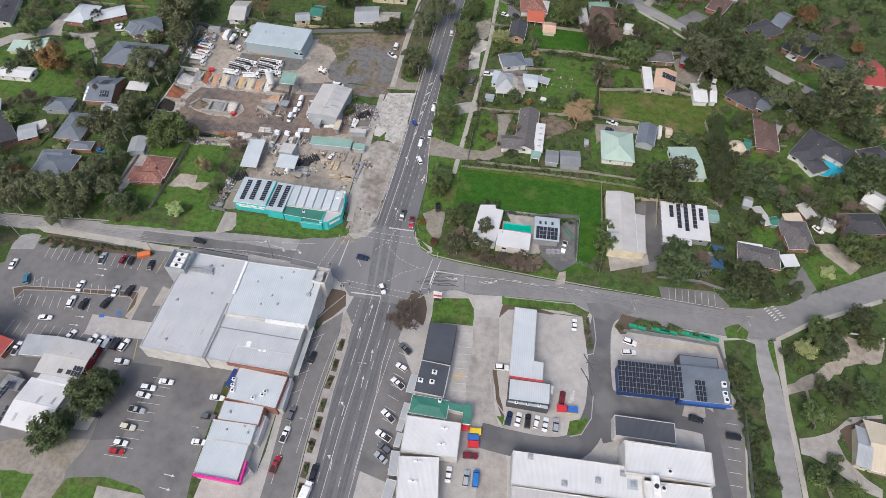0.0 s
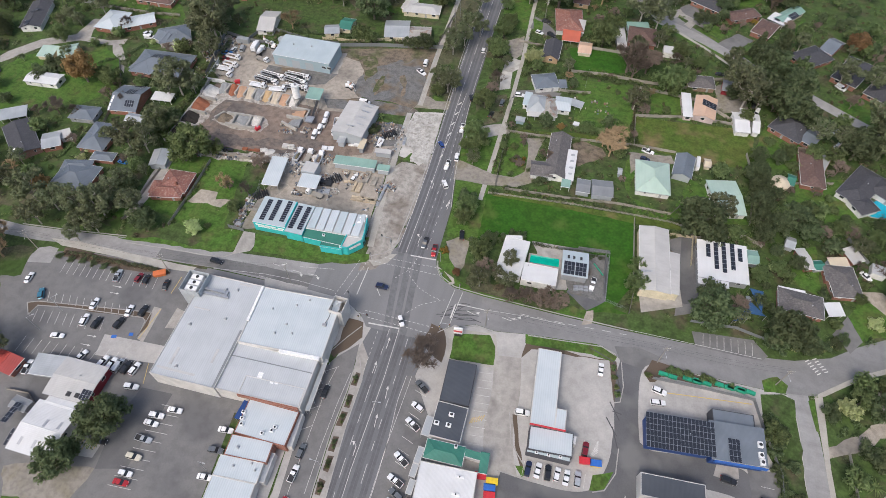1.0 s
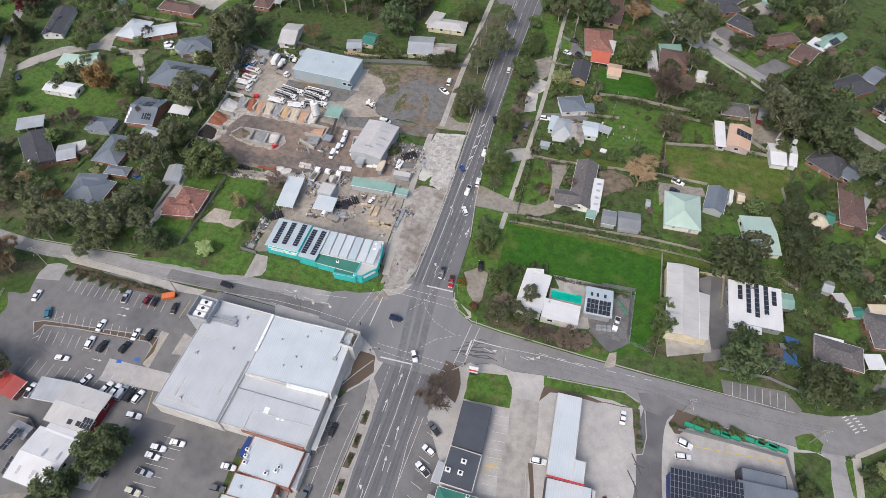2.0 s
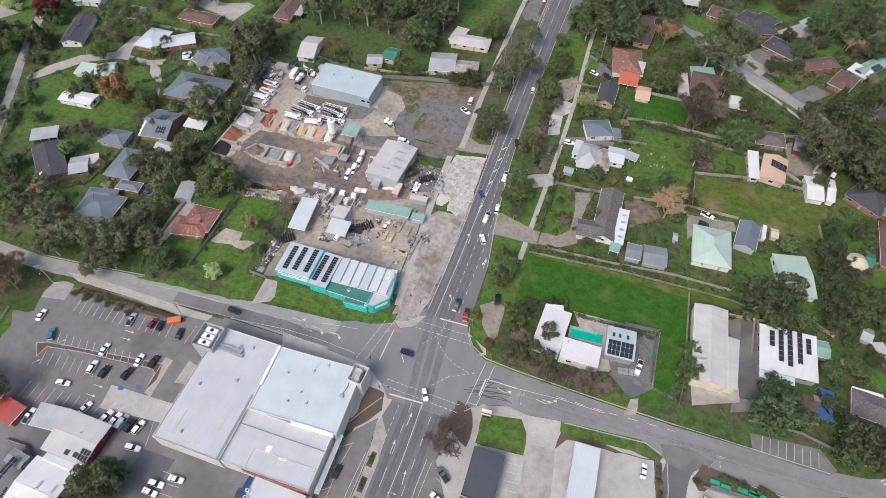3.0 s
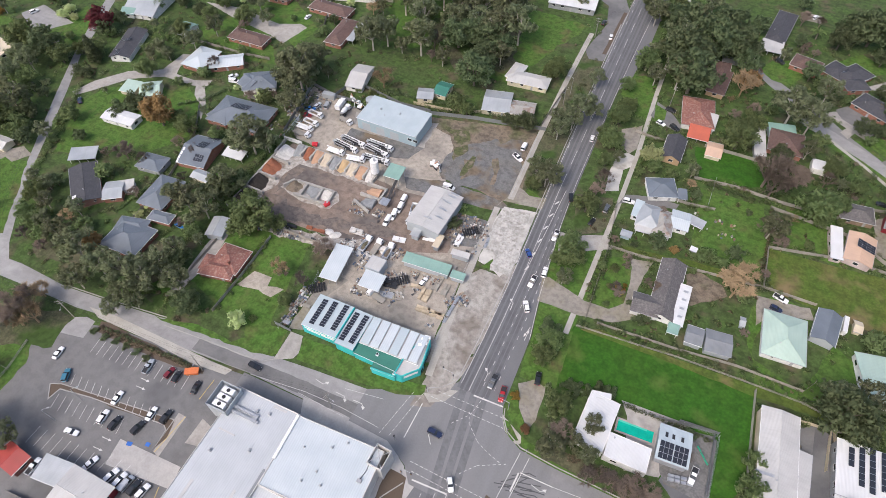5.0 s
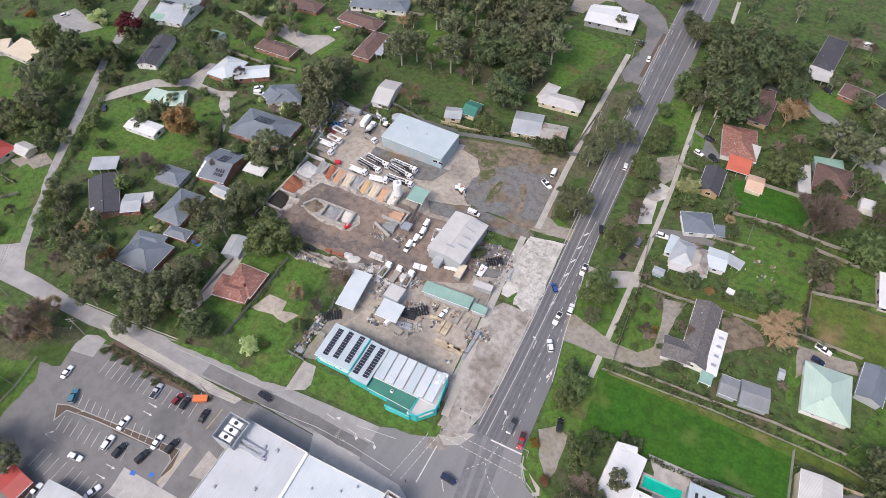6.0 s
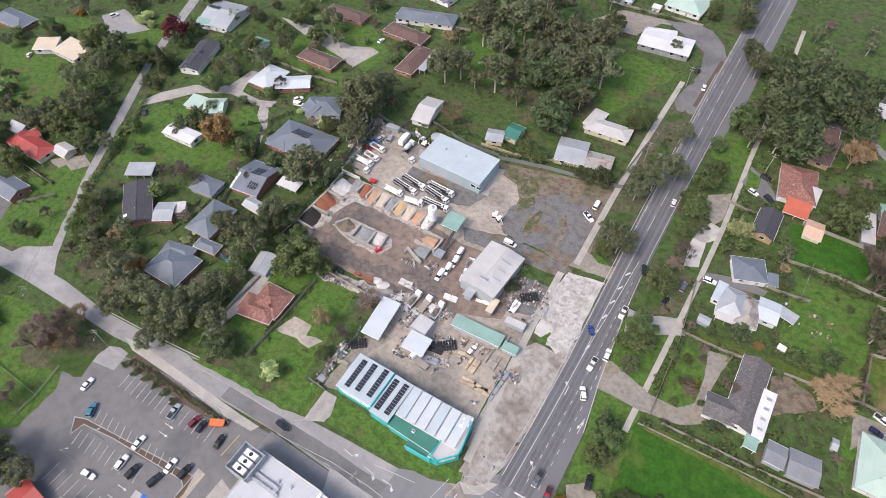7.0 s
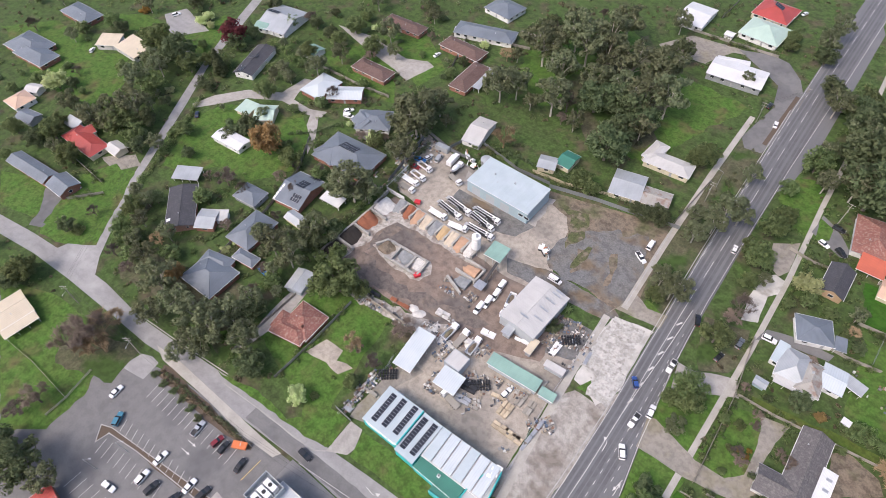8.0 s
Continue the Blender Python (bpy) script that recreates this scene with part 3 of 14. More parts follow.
def block(house, x, y, w, d, rot, h, kind, roof, wall, pitch=20.0, over=0.45, windows=True, posts=False, seed=0):
    """One rectangular wing of a house: walls or posts, windows, roof, gutters."""
    base = house.matrix_world.translation
    m = pose(x - base.x, y - base.y, 0, 0, 0, rot)
    rnd = random.Random(int(abs(x * 13 + y * 7)) + seed)
    blk = dict(kind=kind, w=w, d=d, h=h, pitch=pitch, over=over, m=m, house=house)
    BUILT.append((x, y, w / 2 + over + 0.8, d / 2 + over + 0.8, radians(rot)))
    k = math.tan(radians(pitch))
    if posts:
        nx, ny = max(1, round(w / 3.5)), max(1, round(d / 4.5))
        for i in range(nx + 1):
            for j in range(ny + 1):
                if 0 < i < nx and 0 < j < ny:
                    continue
                px, py = -w / 2 + 0.1 + (w - 0.2) * i / nx, -d / 2 + 0.1 + (d - 0.2) * j / ny
                top = roof_height(blk, px, py) - 0.1
                part("post", MB().box(px - 0.06, px + 0.06, py - 0.06, py + 0.06, 0, top), WHITE if posts == 1 else STEEL, house, "", m)
    else:
        mb = MB().box(-w / 2, w / 2, -d / 2, d / 2, -0.05, h - 0.02)
        if kind == "gable":
            for sx in (-1, 1):
                xa, xb = sx * (w / 2 - 0.2), sx * w / 2
                mb.add([(xa, -d / 2, h - 0.02), (xa, d / 2, h - 0.02), (xa, 0, h + d / 2 * k - 0.16), (xb, -d / 2, h - 0.02), (xb, d / 2, h - 0.02), (xb, 0, h + d / 2 * k - 0.16)],
                       [(0, 1, 2), (5, 4, 3), (0, 2, 5, 3), (2, 1, 4, 5)])
        elif kind == "skillion":
            mb.add([(-w / 2, -d / 2, h - 0.02), (w / 2, -d / 2, h - 0.02), (w / 2, d / 2, h - 0.02), (-w / 2, d / 2, h - 0.02), (w / 2, d / 2, h + d * k - 0.15), (-w / 2, d / 2, h + d * k - 0.15)],
                   [(0, 1, 4, 5), (1, 2, 4), (2, 3, 5, 4), (3, 0, 5)])
        part("wall", mb, wall, house, "", m)
        if windows:
            for length, rz, ox, oy in ((w, 0, 0, -d / 2), (d, 90, w / 2, 0), (w, 180, 0, d / 2), (d, -90, -w / 2, 0)):
                if math.cos(radians(rot + rz)) < -0.15:
                    continue
                n = max(1, int((length - 1.0) / 4.2))
                for i in range(n):
                    s = (i + 0.5) / n * length - length / 2 + rnd.uniform(-0.3, 0.3)
                    ww, hh = rnd.choice(((1.5, 1.2), (1.8, 1.3), (1.0, 1.1), (2.1, 1.3)))
                    if i == n // 2 and rz == 0 and n > 1:
                        part("door", MB().box(s - 0.45, s + 0.45, -d / 2 - 0.06, -d / 2 + 0.02, 0.0, 2.05), TRIMM, house, "", m)
                        continue
                    add_window(house, m @ pose(ox, oy, 0, 0, 0, rz) @ pose(s, 0, h - 0.45 - hh), ww, hh)
    if kind in ("hip", "gable", "skillion"):
        mb, cap, drop = roof_shape(kind, w, d, pitch, over)
        rf = part("roof", mb, roof, house, "", m @ pose(0, 0, h))
        part("ridge_cap", cap, roof, rf)
        X, Y = w / 2 + over, d / 2 + over
        sides = [(-X - 0.06, X + 0.06, -Y - 0.12, -Y)] + ([(-X - 0.06, X + 0.06, Y, Y + 0.12)] if kind != "skillion" else [])
        if kind == "hip":
            sides += [(-X - 0.12, -X, -Y, Y), (X, X + 0.12, -Y, Y)]
        trim = TRIMM if rnd.random() < 0.5 else FRAMEW
        if kind == "hip":
            gut = MB()
            for x0, x1, y0, y1 in sides:
                gut.box(x0, x1, y0, y1, drop - 0.14, drop - 0.01)
            part("gutter", gut, trim, rf)
        else:
            for x0, x1, y0, y1 in sides:
                part("gutter", MB().box(x0, x1, y0, y1, drop - 0.14, drop - 0.01), trim, rf)
        pipe = MB()
        for _ in range(1 if w * d > 110 and not posts else 0):
            u, v = rnd.uniform(-w * 0.35, w * 0.35), rnd.uniform(-d * 0.35, d * 0.35)
            z = roof_height(blk, u, v) - h
            pipe.tube((u, v, z - 0.2), (u, v, z + 0.55), 0.1, 0.1, 7).box(u - 0.18, u + 0.18, v - 0.18, v + 0.18, z + 0.5, z + 0.6)
        if pipe.v:
            part("flue", pipe, STEEL, rf)
    else:  # flat roof behind a parapet
        mb = MB().box(-w / 2 + 0.2, w / 2 - 0.2, -d / 2 + 0.2, d / 2 - 0.2, h - 0.06, h + 0.1)
        part("roof", mb, roof, house, "", m)
        pp = MB()
        p = pitch / 100.0
        for x0, x1, y0, y1 in ((-w / 2, w / 2, -d / 2, -d / 2 + 0.22), (-w / 2, w / 2, d / 2 - 0.22, d / 2), (-w / 2, -w / 2 + 0.22, -d / 2 + 0.22, d / 2 - 0.22), (w / 2 - 0.22, w / 2, -d / 2 + 0.22, d / 2 - 0.22)):
            pp.box(x0, x1, y0, y1, h - 0.02, h + p, 0.04)
        part("parapet", pp, wall, house, "", m)
    return blk


def house_at(x, y, label, category="house", name="house", group=""):
    return root(name, x, y, 0, 0, label, category, group)


PANEL = {}


def solar(blk, u, v, nu, nv, pw=1.02, ph=1.7, lift=0.12):
    """An array of solar panels that lies on the roof of a wing, centred at local (u, v)."""
    if (pw, ph) not in PANEL:
        fr = MB().box(-pw / 2, pw / 2, -ph / 2, ph / 2, -0.02, 0.02)
        cells = MB().box(-pw / 2 + 0.035, pw / 2 - 0.035, -ph / 2 + 0.035, ph / 2 - 0.035, 0.02, 0.028)
        k = len(fr.f)
        fr.add(cells.v, cells.f)
        me = fr.mesh("solar_panel", STEEL)
        me.materials.append(PVGLASS)
        me.polygons.foreach_set("material_index", [0] * k + [1] * (len(fr.f) - k))
        PANEL[pw, ph] = me
    fr = PANEL[pw, ph]
    e = 0.1
    gu = (roof_height(blk, u + e, v) - roof_height(blk, u - e, v)) / (2 * e)
    gv = (roof_height(blk, u, v + e) - roof_height(blk, u, v - e)) / (2 * e)
    n = Vector((-gu, -gv, 1)).normalized()
    xa = Vector((1, 0, gu)).normalized()
    ya = n.cross(xa)
    tilt = Matrix((xa, ya, n)).transposed().to_4x4()
    o = Vector((u, v, roof_height(blk, u, v) + lift))
    for i in range(nu):
        for j in range(nv):
            q = o + xa * ((i - (nu - 1) / 2) * (pw + 0.03)) + ya * ((j - (nv - 1) / 2) * (ph + 0.03))
            part("solar_panel", fr, None, blk["house"], "", blk["m"] @ Matrix.Translation(q) @ tilt)


def skylight(blk, u, v, w=0.8, d=2.4, material=None, lift=0.1):
    z = roof_height(blk, u, v)
    g = (roof_height(blk, u, v + 0.1) - roof_height(blk, u, v - 0.1)) / 0.2
    part("skylight", MB().box(-w / 2, w / 2, -d / 2, d / 2, -0.1, lift), material or WHITE, blk["house"], "", blk["m"] @ Matrix.Translation((u, v, z)) @ pose(0, 0, 0, math.degrees(math.atan(g))))


def vent(blk, u, v, s=0.8):
    z = roof_height(blk, u, v)
    mb = MB().box(u - s / 2, u + s / 2, v - s / 2, v + s / 2, z - 0.2, z + 0.5, 0.06).tube((u, v, z + 0.4), (u, v, z + 0.75), s * 0.3, s * 0.3, 8)
    part("roof_vent", mb, STEEL, blk["house"], "", blk["m"])


def aircon(blk, u, v, w=1.6, d=1.1, hgt=1.0):
    z = roof_height(blk, u, v)
    mb = MB().box(u - w / 2, u + w / 2, v - d / 2, v + d / 2, z - 0.1, z + hgt, 0.05)
    ob = part("air_conditioner", mb, WHITE, blk["house"], "", blk["m"])
    part("fan_grille", MB().tube((u, v, z + hgt), (u, v, z + hgt + 0.06), min(w, d) * 0.36, None, 12), BLACK, ob)


# ---------------------------------------------------------------- cars
def hull(stations, chamfer=0.12):
    rings = []
    for x, hw, z0, z1 in stations:
        c = min(chamfer, (z1 - z0) * 0.4)
        rings.append([(x, -hw * 0.94, z0), (x, hw * 0.94, z0), (x, hw, z0 + (z1 - z0) * 0.45), (x, hw - c * 0.25, z1 - c), (x, hw - c, z1),
                      (x, -hw + c, z1), (x, -hw + c * 0.25, z1 - c), (x, -hw, z0 + (z1 - z0) * 0.45)])
    return MB().loft(rings)


WHEEL = {}


def wheels(car, xs, hw, r=0.33, wide=0.22):
    if r not in WHEEL:
        mb = MB().tube((0, -wide / 2, 0), (0, wide / 2, 0), r, None, 14)
        k = len(mb.f)
        mb.tube((0, -wide / 2 - 0.01, 0), (0, wide / 2 + 0.01, 0), r * 0.6, None, 10)
        me = mb.mesh("wheel", RUBBER)
        me.materials.append(STEEL)
        me.polygons.foreach_set("material_index", [0] * k + [1] * (len(mb.f) - k))
        WHEEL[r] = me
    for x in xs:
        for s in (-1, 1):
            part("wheel", WHEEL[r], None, car, "", pose(x, s * (hw - wide / 2 + 0.02), r))


PAINTS = dict(white=(0.78, 0.78, 0.78), silver=(0.45, 0.47, 0.49), grey=(0.14, 0.15, 0.16), black=(0.02, 0.021, 0.024), red=(0.42, 0.02, 0.025), darkred=(0.2, 0.012, 0.02),
              blue=(0.03, 0.08, 0.28), teal=(0.05, 0.2, 0.28), navy=(0.02, 0.03, 0.075), brightblue=(0.03, 0.2, 0.55), cream=(0.6, 0.56, 0.45), orange=(0.6, 0.2, 0.05))
CARSPEC = dict(  # length, half width, bonnet height, roof height, cabin from, cabin to
    sedan=(4.7, 0.9, 0.92, 1.45, -1.55, 0.95), hatch=(4.2, 0.88, 0.95, 1.5, -2.0, 0.8), suv=(4.75, 0.94, 1.08, 1.75, -2.25, 0.85),
    ute=(5.3, 0.93, 1.05, 1.78, -0.7, 1.15), van=(5.2, 0.95, 1.15, 2.05, -2.55, 1.7), wagon=(4.8, 0.9, 0.95, 1.5, -2.3, 0.9))


def car_build(kind, colour):
    L, hw, hb, hr, c0, c1 = CARSPEC[kind]
    paint = plain(colour + "_car_paint", PAINTS[colour], 0.3, 0.0 if colour in ("white", "cream") else 0.25, 0.6)
    ob = root("car", 0, 0, 0, 0, "", "van" if kind == "van" else "ute" if kind == "ute" else "car")
    F, B = L / 2, -L / 2
    shell = hull([(B, hw * 0.86, 0.42, hb * 0.88), (B + 0.18, hw * 0.97, 0.3, hb), (B + 0.9, hw, 0.24, hb + 0.03), (0, hw, 0.22, hb + 0.02), (F - 1.15, hw, 0.24, hb), (F - 0.3, hw * 0.95, 0.28, hb * 0.88), (F, hw * 0.78, 0.38, hb * 0.7)])
    k = len(shell.f)
    for sy in (-1, 1):
        shell.box(F - 0.16, F - 0.02, sy * hw * 0.62 - 0.16, sy * hw * 0.62 + 0.16, hb * 0.66, hb * 0.8, 0.03)
    k1 = len(shell.f)
    for sy in (-1, 1):
        shell.box(B - 0.02, B + 0.1, sy * hw * 0.7 - 0.12, sy * hw * 0.7 + 0.12, hb * 0.62, hb * 0.82, 0.02)
    me = shell.mesh("body", paint)
    me.materials.append(WHITE)
    me.materials.append(RED)
    me.polygons.foreach_set("material_index", [0] * k + [1] * (k1 - k) + [2] * (len(shell.f) - k1))
    part("body", me, None, ob)
    slope_f, slope_b = (0.75, 0.45 if kind in ("sedan",) else 0.22)
    if kind == "ute":
        slope_b = 0.15
    if kind == "van":
        slope_f = 0.55
    zb, zt = hb - 0.02, hr - 0.07
    part("glass", MB().loft([[(c0, -hw * 0.93, zb), (c1, -hw * 0.93, zb), (c1, hw * 0.93, zb), (c0, hw * 0.93, zb)],
                             [(c0 + slope_b, -hw * 0.76, zt), (c1 - slope_f, -hw * 0.76, zt), (c1 - slope_f, hw * 0.76, zt), (c0 + slope_b, hw * 0.76, zt)]]), GLASS, ob)
    x0, x1 = c0 + slope_b - 0.03, c1 - slope_f + 0.03
    pil = hull([(x0, hw * 0.72, zt - 0.04, hr - 0.03), (x0 + 0.2, hw * 0.79, zt - 0.04, hr), (x1 - 0.25, hw * 0.79, zt - 0.04, hr), (x1, hw * 0.74, zt - 0.04, hr - 0.04)], 0.08)
    part("roof", pil, paint, ob)
    if kind == "van":
        part("side_panels", MB().box(c0 + 0.25, 0.55, -hw * 0.9, hw * 0.9, hb, hr - 0.12), paint, ob)
    if kind == "ute":
        tray = MB()
        for x0, x1, y0, y1 in ((B + 0.08, c0 - 0.05, -hw, -hw + 0.09), (B + 0.08, c0 - 0.05, hw - 0.09, hw), (B + 0.05, B + 0.13, -hw, hw)):
            tray.box(x0, x1, y0, y1, hb, hb + 0.22)
        part("tray", tray, paint, ob)
        part("tray_floor", MB().box(B + 0.13, c0 - 0.05, -hw + 0.09, hw - 0.09, hb + 0.02, hb + 0.06), BLACK, ob)
    wheels(ob, (F - 0.92, B + 0.95), hw)
    return ob


CARWORD = dict(sedan="sedan car", hatch="hatchback car", suv="four-wheel-drive wagon", ute="utility with open tray", van="delivery van", wagon="station wagon")


def car(x, y, rot, kind="sedan", colour="white", where="parked on the asphalt", group="parked cars"):
    word = dict(brightblue="bright blue", darkred="dark red", teal="teal blue").get(colour, colour)
    return stamp(("car", kind, colour), lambda: car_build(kind, colour), pose(x, y, 0.09, 0, 0, rot), f"{word} {CARWORD[kind]} {where}", group)


def truck_build(kind, colour):
    """Small trucks of the yard: tipper, flat bed, box, crane, mixer."""
    paint = plain(colour + "_car_paint", PAINTS[colour], 0.3, 0.0, 0.6)
    ob = root("truck", 0, 0, 0, 0, "", "truck")
    part("chassis", MB().box(-3.6, 2.2, -0.42, 0.42, 0.55, 0.85), BLACK, ob)
    part("cab", hull([(1.75, 1.05, 0.6, 2.45), (2.0, 1.1, 0.5, 2.6), (3.2, 1.1, 0.5, 2.55), (3.55, 1.05, 0.5, 1.75), (3.65, 1.0, 0.55, 1.5)], 0.15), paint, ob)
    part("windscreen", MB().box(3.22, 3.5, -0.95, 0.95, 1.7, 2.3), GLASS, ob, m=None)
    for s in (-1, 1):
        part("side_window", MB().box(2.3, 3.1, s * 1.09 - 0.03, s * 1.09 + 0.03, 1.6, 2.25), GLASS, ob)
    if kind == "tipper":
        t = MB()
        for x0, x1, y0, y1 in ((-3.7, 1.6, -1.15, -1.05), (-3.7, 1.6, 1.05, 1.15), (1.5, 1.6, -1.05, 1.05), (-3.7, -3.6, -1.05, 1.05)):
            t.box(x0, x1, y0, y1, 0.9, 1.9)
        part("tipper_body", t, paint, ob)
        part("body_floor", MB().box(-3.6, 1.5, -1.05, 1.05, 0.9, 1.1), STEEL, ob)
        part("load", mound_mesh(2.3, 0.9, 0.7, 5), SCRUBDIRT, ob, m=pose(-1.05, 0, 1.05))
    elif kind == "flat":
        part("bed", MB().box(-3.8, 1.6, -1.15, 1.15, 0.9, 1.08, 0.03), TIMBER, ob)
        part("headboard", MB().box(1.5, 1.6, -1.15, 1.15, 1.08, 2.1), paint, ob)
    elif kind == "box":
        part("box_body", MB().box(-3.8, 1.6, -1.18, 1.18, 0.9, 3.1, 0.06), WHITE, ob)
    elif kind == "crane":
        part("bed", MB().box(-4.6, 1.6, -1.15, 1.15, 0.9, 1.1, 0.03), paint, ob)
        bm_ = MB()
        bm_.tube((1.1, 0, 1.1), (1.1, 0, 2.6), 0.3, 0.25, 8)
        bm_.tube((1.1, 0, 2.6), (-4.8, 0.3, 2.2), 0.28, 0.2, 6)
        part("boom", bm_, WHITE, ob)
        part("outriggers", MB().box(-1.2, -0.9, -1.5, 1.5, 0.5, 0.75).box(0.7, 1.0, -1.5, 1.5, 0.5, 0.75), BLACK, ob)
    elif kind == "boom":
        part("subframe", MB().box(-8.2, -3.6, -0.42, 0.42, 0.55, 0.9), BLACK, ob)
        part("deck", MB().box(-8.3, 1.6, -1.2, 1.2, 0.95, 1.2, 0.03), BLACK, ob)
        for s in (-1, 1):
            part("side_locker", MB().box(-7.6, -2.4, s * 1.02 - 0.16, s * 1.02 + 0.16, 1.2, 1.6, 0.05), STEEL, ob)
            for x in (-7.9, -1.6):
                part("outrigger", MB().box(x - 0.2, x + 0.2, s * 1.3 - 0.2, s * 1.3 + 0.2, 0.3, 1.5, 0.04), STEEL, ob)
        part("turret", MB().tube((0.6, 0, 1.2), (0.6, 0, 2.7), 0.5, 0.4, 10), WHITE, ob)
        part("lower_boom", MB().box(-8.4, 1.0, -0.55, -0.25, 2.1, 2.5, 0.08), STEEL, ob)
        part("upper_boom", MB().box(-7.6, 3.4, 0.16, 0.44, 2.7, 3.0, 0.08), WHITE, ob)
        for x in (-6.4, -4.6, -2.6):
            part("boom_cradle", MB().box(x - 0.12, x + 0.12, -0.7, 0.7, 1.2, 2.1, 0.03), BLACK, ob)
        part("hose", MB().tube((-8.0, 0.7, 2.3), (2.6, 0.75, 3.2), 0.09, None, 5), BLACK, ob)
        part("hopper", MB().loft([[(-8.9, -0.5, 0.7), (-8.3, -0.5, 0.7), (-8.3, 0.5, 0.7), (-8.9, 0.5, 0.7)], [(-9.3, -0.9, 1.5), (-8.2, -0.9, 1.5), (-8.2, 0.9, 1.5), (-9.3, 0.9, 1.5)]]), STEEL, ob)
        wheels(ob, (-5.6, -6.8), 1.1, 0.45, 0.3)
    elif kind == "mixer":
        d = MB().loft([[(x, r * math.cos(a), 2.0 + 0.12 * (1.6 - x) * 0.6 + r * math.sin(a)) for a in [i * math.pi / 6 for i in range(12)]] for x, r in ((1.5, 0.5), (0.9, 1.0), (-0.8, 1.2), (-2.4, 0.9), (-3.5, 0.45))])
        part("drum", d, WHITE, ob, smooth=True)
        part("hopper", MB().box(-4.0, -3.4, -0.5, 0.5, 2.4, 3.2), STEEL, ob)
    wheels(ob, (2.7, -1.9, -2.9), 1.1, 0.45, 0.3)
    return ob


def truck(x, y, rot, kind, colour="white", where="parked in the yard"):
    word = dict(tipper="tip truck with open body", flat="flat-bed truck with timber tray", box="box truck", crane="crane truck with folded boom", boom="concrete pump truck with long folded boom", mixer="concrete mixer truck with round drum")[kind]
    return stamp(("truck", kind, colour), lambda: truck_build(kind, colour), pose(x, y, 0.09, 0, 0, rot), f"{colour} {word} {where}", "yard trucks")


def excavator(x, y, rot, label):
    """A small tracked digger: tracks, turntable, cab, boom and bucket."""
    ob = root("excavator", x, y, 0.09, rot, label, "excavator", "yard machines")
    orange = plain("orange_machine_paint", (0.5, 0.2, 0.09), 0.5)
    for s in (-1, 1):
        part("track", hull([(-1.25, 0.2, 0.12, 0.5), (-1.0, 0.22, 0.0, 0.62), (1.0, 0.22, 0.0, 0.62), (1.25, 0.2, 0.12, 0.5)], 0.05), RUBBER, ob, "", pose(0, s * 0.8, 0))
    part("engine_cover", MB().box(-1.3, 0.6, -0.85, 0.85, 0.7, 1.5, 0.1), WHITE, ob)
    cab = part("cab", MB().box(-0.3, 0.9, 0.0, 0.85, 1.5, 2.5, 0.08), WHITE, ob)
    part("window", MB().box(0.86, 0.93, 0.08, 0.77, 1.6, 2.35), GLASS, cab)
    part("boom", MB().loft([[(0.6, -0.5, 1.0), (0.6, -0.2, 1.0), (0.6, -0.2, 1.4), (0.6, -0.5, 1.4)], [(2.0, -0.45, 2.6), (2.0, -0.25, 2.6), (2.1, -0.25, 2.9), (2.1, -0.45, 2.9)]]), orange, ob)
    part("dipper", MB().loft([[(2.0, -0.45, 2.9), (2.0, -0.25, 2.9), (2.25, -0.25, 2.8), (2.25, -0.45, 2.8)], [(3.0, -0.43, 0.9), (3.0, -0.27, 0.9), (3.15, -0.27, 1.0), (3.15, -0.43, 1.0)]]), WHITE, ob)
    part("bucket", MB().loft([[(2.6, -0.75, 0.1), (2.6, 0.05, 0.1), (3.1, 0.05, 0.05), (3.1, -0.75, 0.05)], [(2.7, -0.75, 0.9), (2.7, 0.05, 0.9), (3.3, 0.05, 0.9), (3.3, -0.75, 0.9)]]), STEEL, ob)
    return ob


# ---------------------------------------------------------------- heaps and yard things
def mound_mesh(rx, ry, h, seed, n=16, rings=6):
    mb = MB()
    pts = []
    for j in range(rings):
        s = 1 - j / rings
        for i in range(n):
            a = 2 * math.pi * i / n
            k = 1 + 0.22 * noise.noise((math.cos(a) * 1.3 + seed, math.sin(a) * 1.3, seed * 0.7))
            z = h * (1 - s) ** 0.85 * (1 + 0.15 * noise.noise((math.cos(a) * 2 + seed, math.sin(a) * 2 + j, 3.0)))
            pts.append((rx * s * k * math.cos(a), ry * s * k * math.sin(a), z if j else -0.02))
    pts.append((0, 0, h * 0.97))
    fs = [(j * n + i, j * n + (i + 1) % n, (j + 1) * n + (i + 1) % n, (j + 1) * n + i) for j in range(rings - 1) for i in range(n)]
    fs += [((rings - 1) * n + i, (rings - 1) * n + (i + 1) % n, len(pts) - 1) for i in range(n)]
    return mb.add(pts, fs)


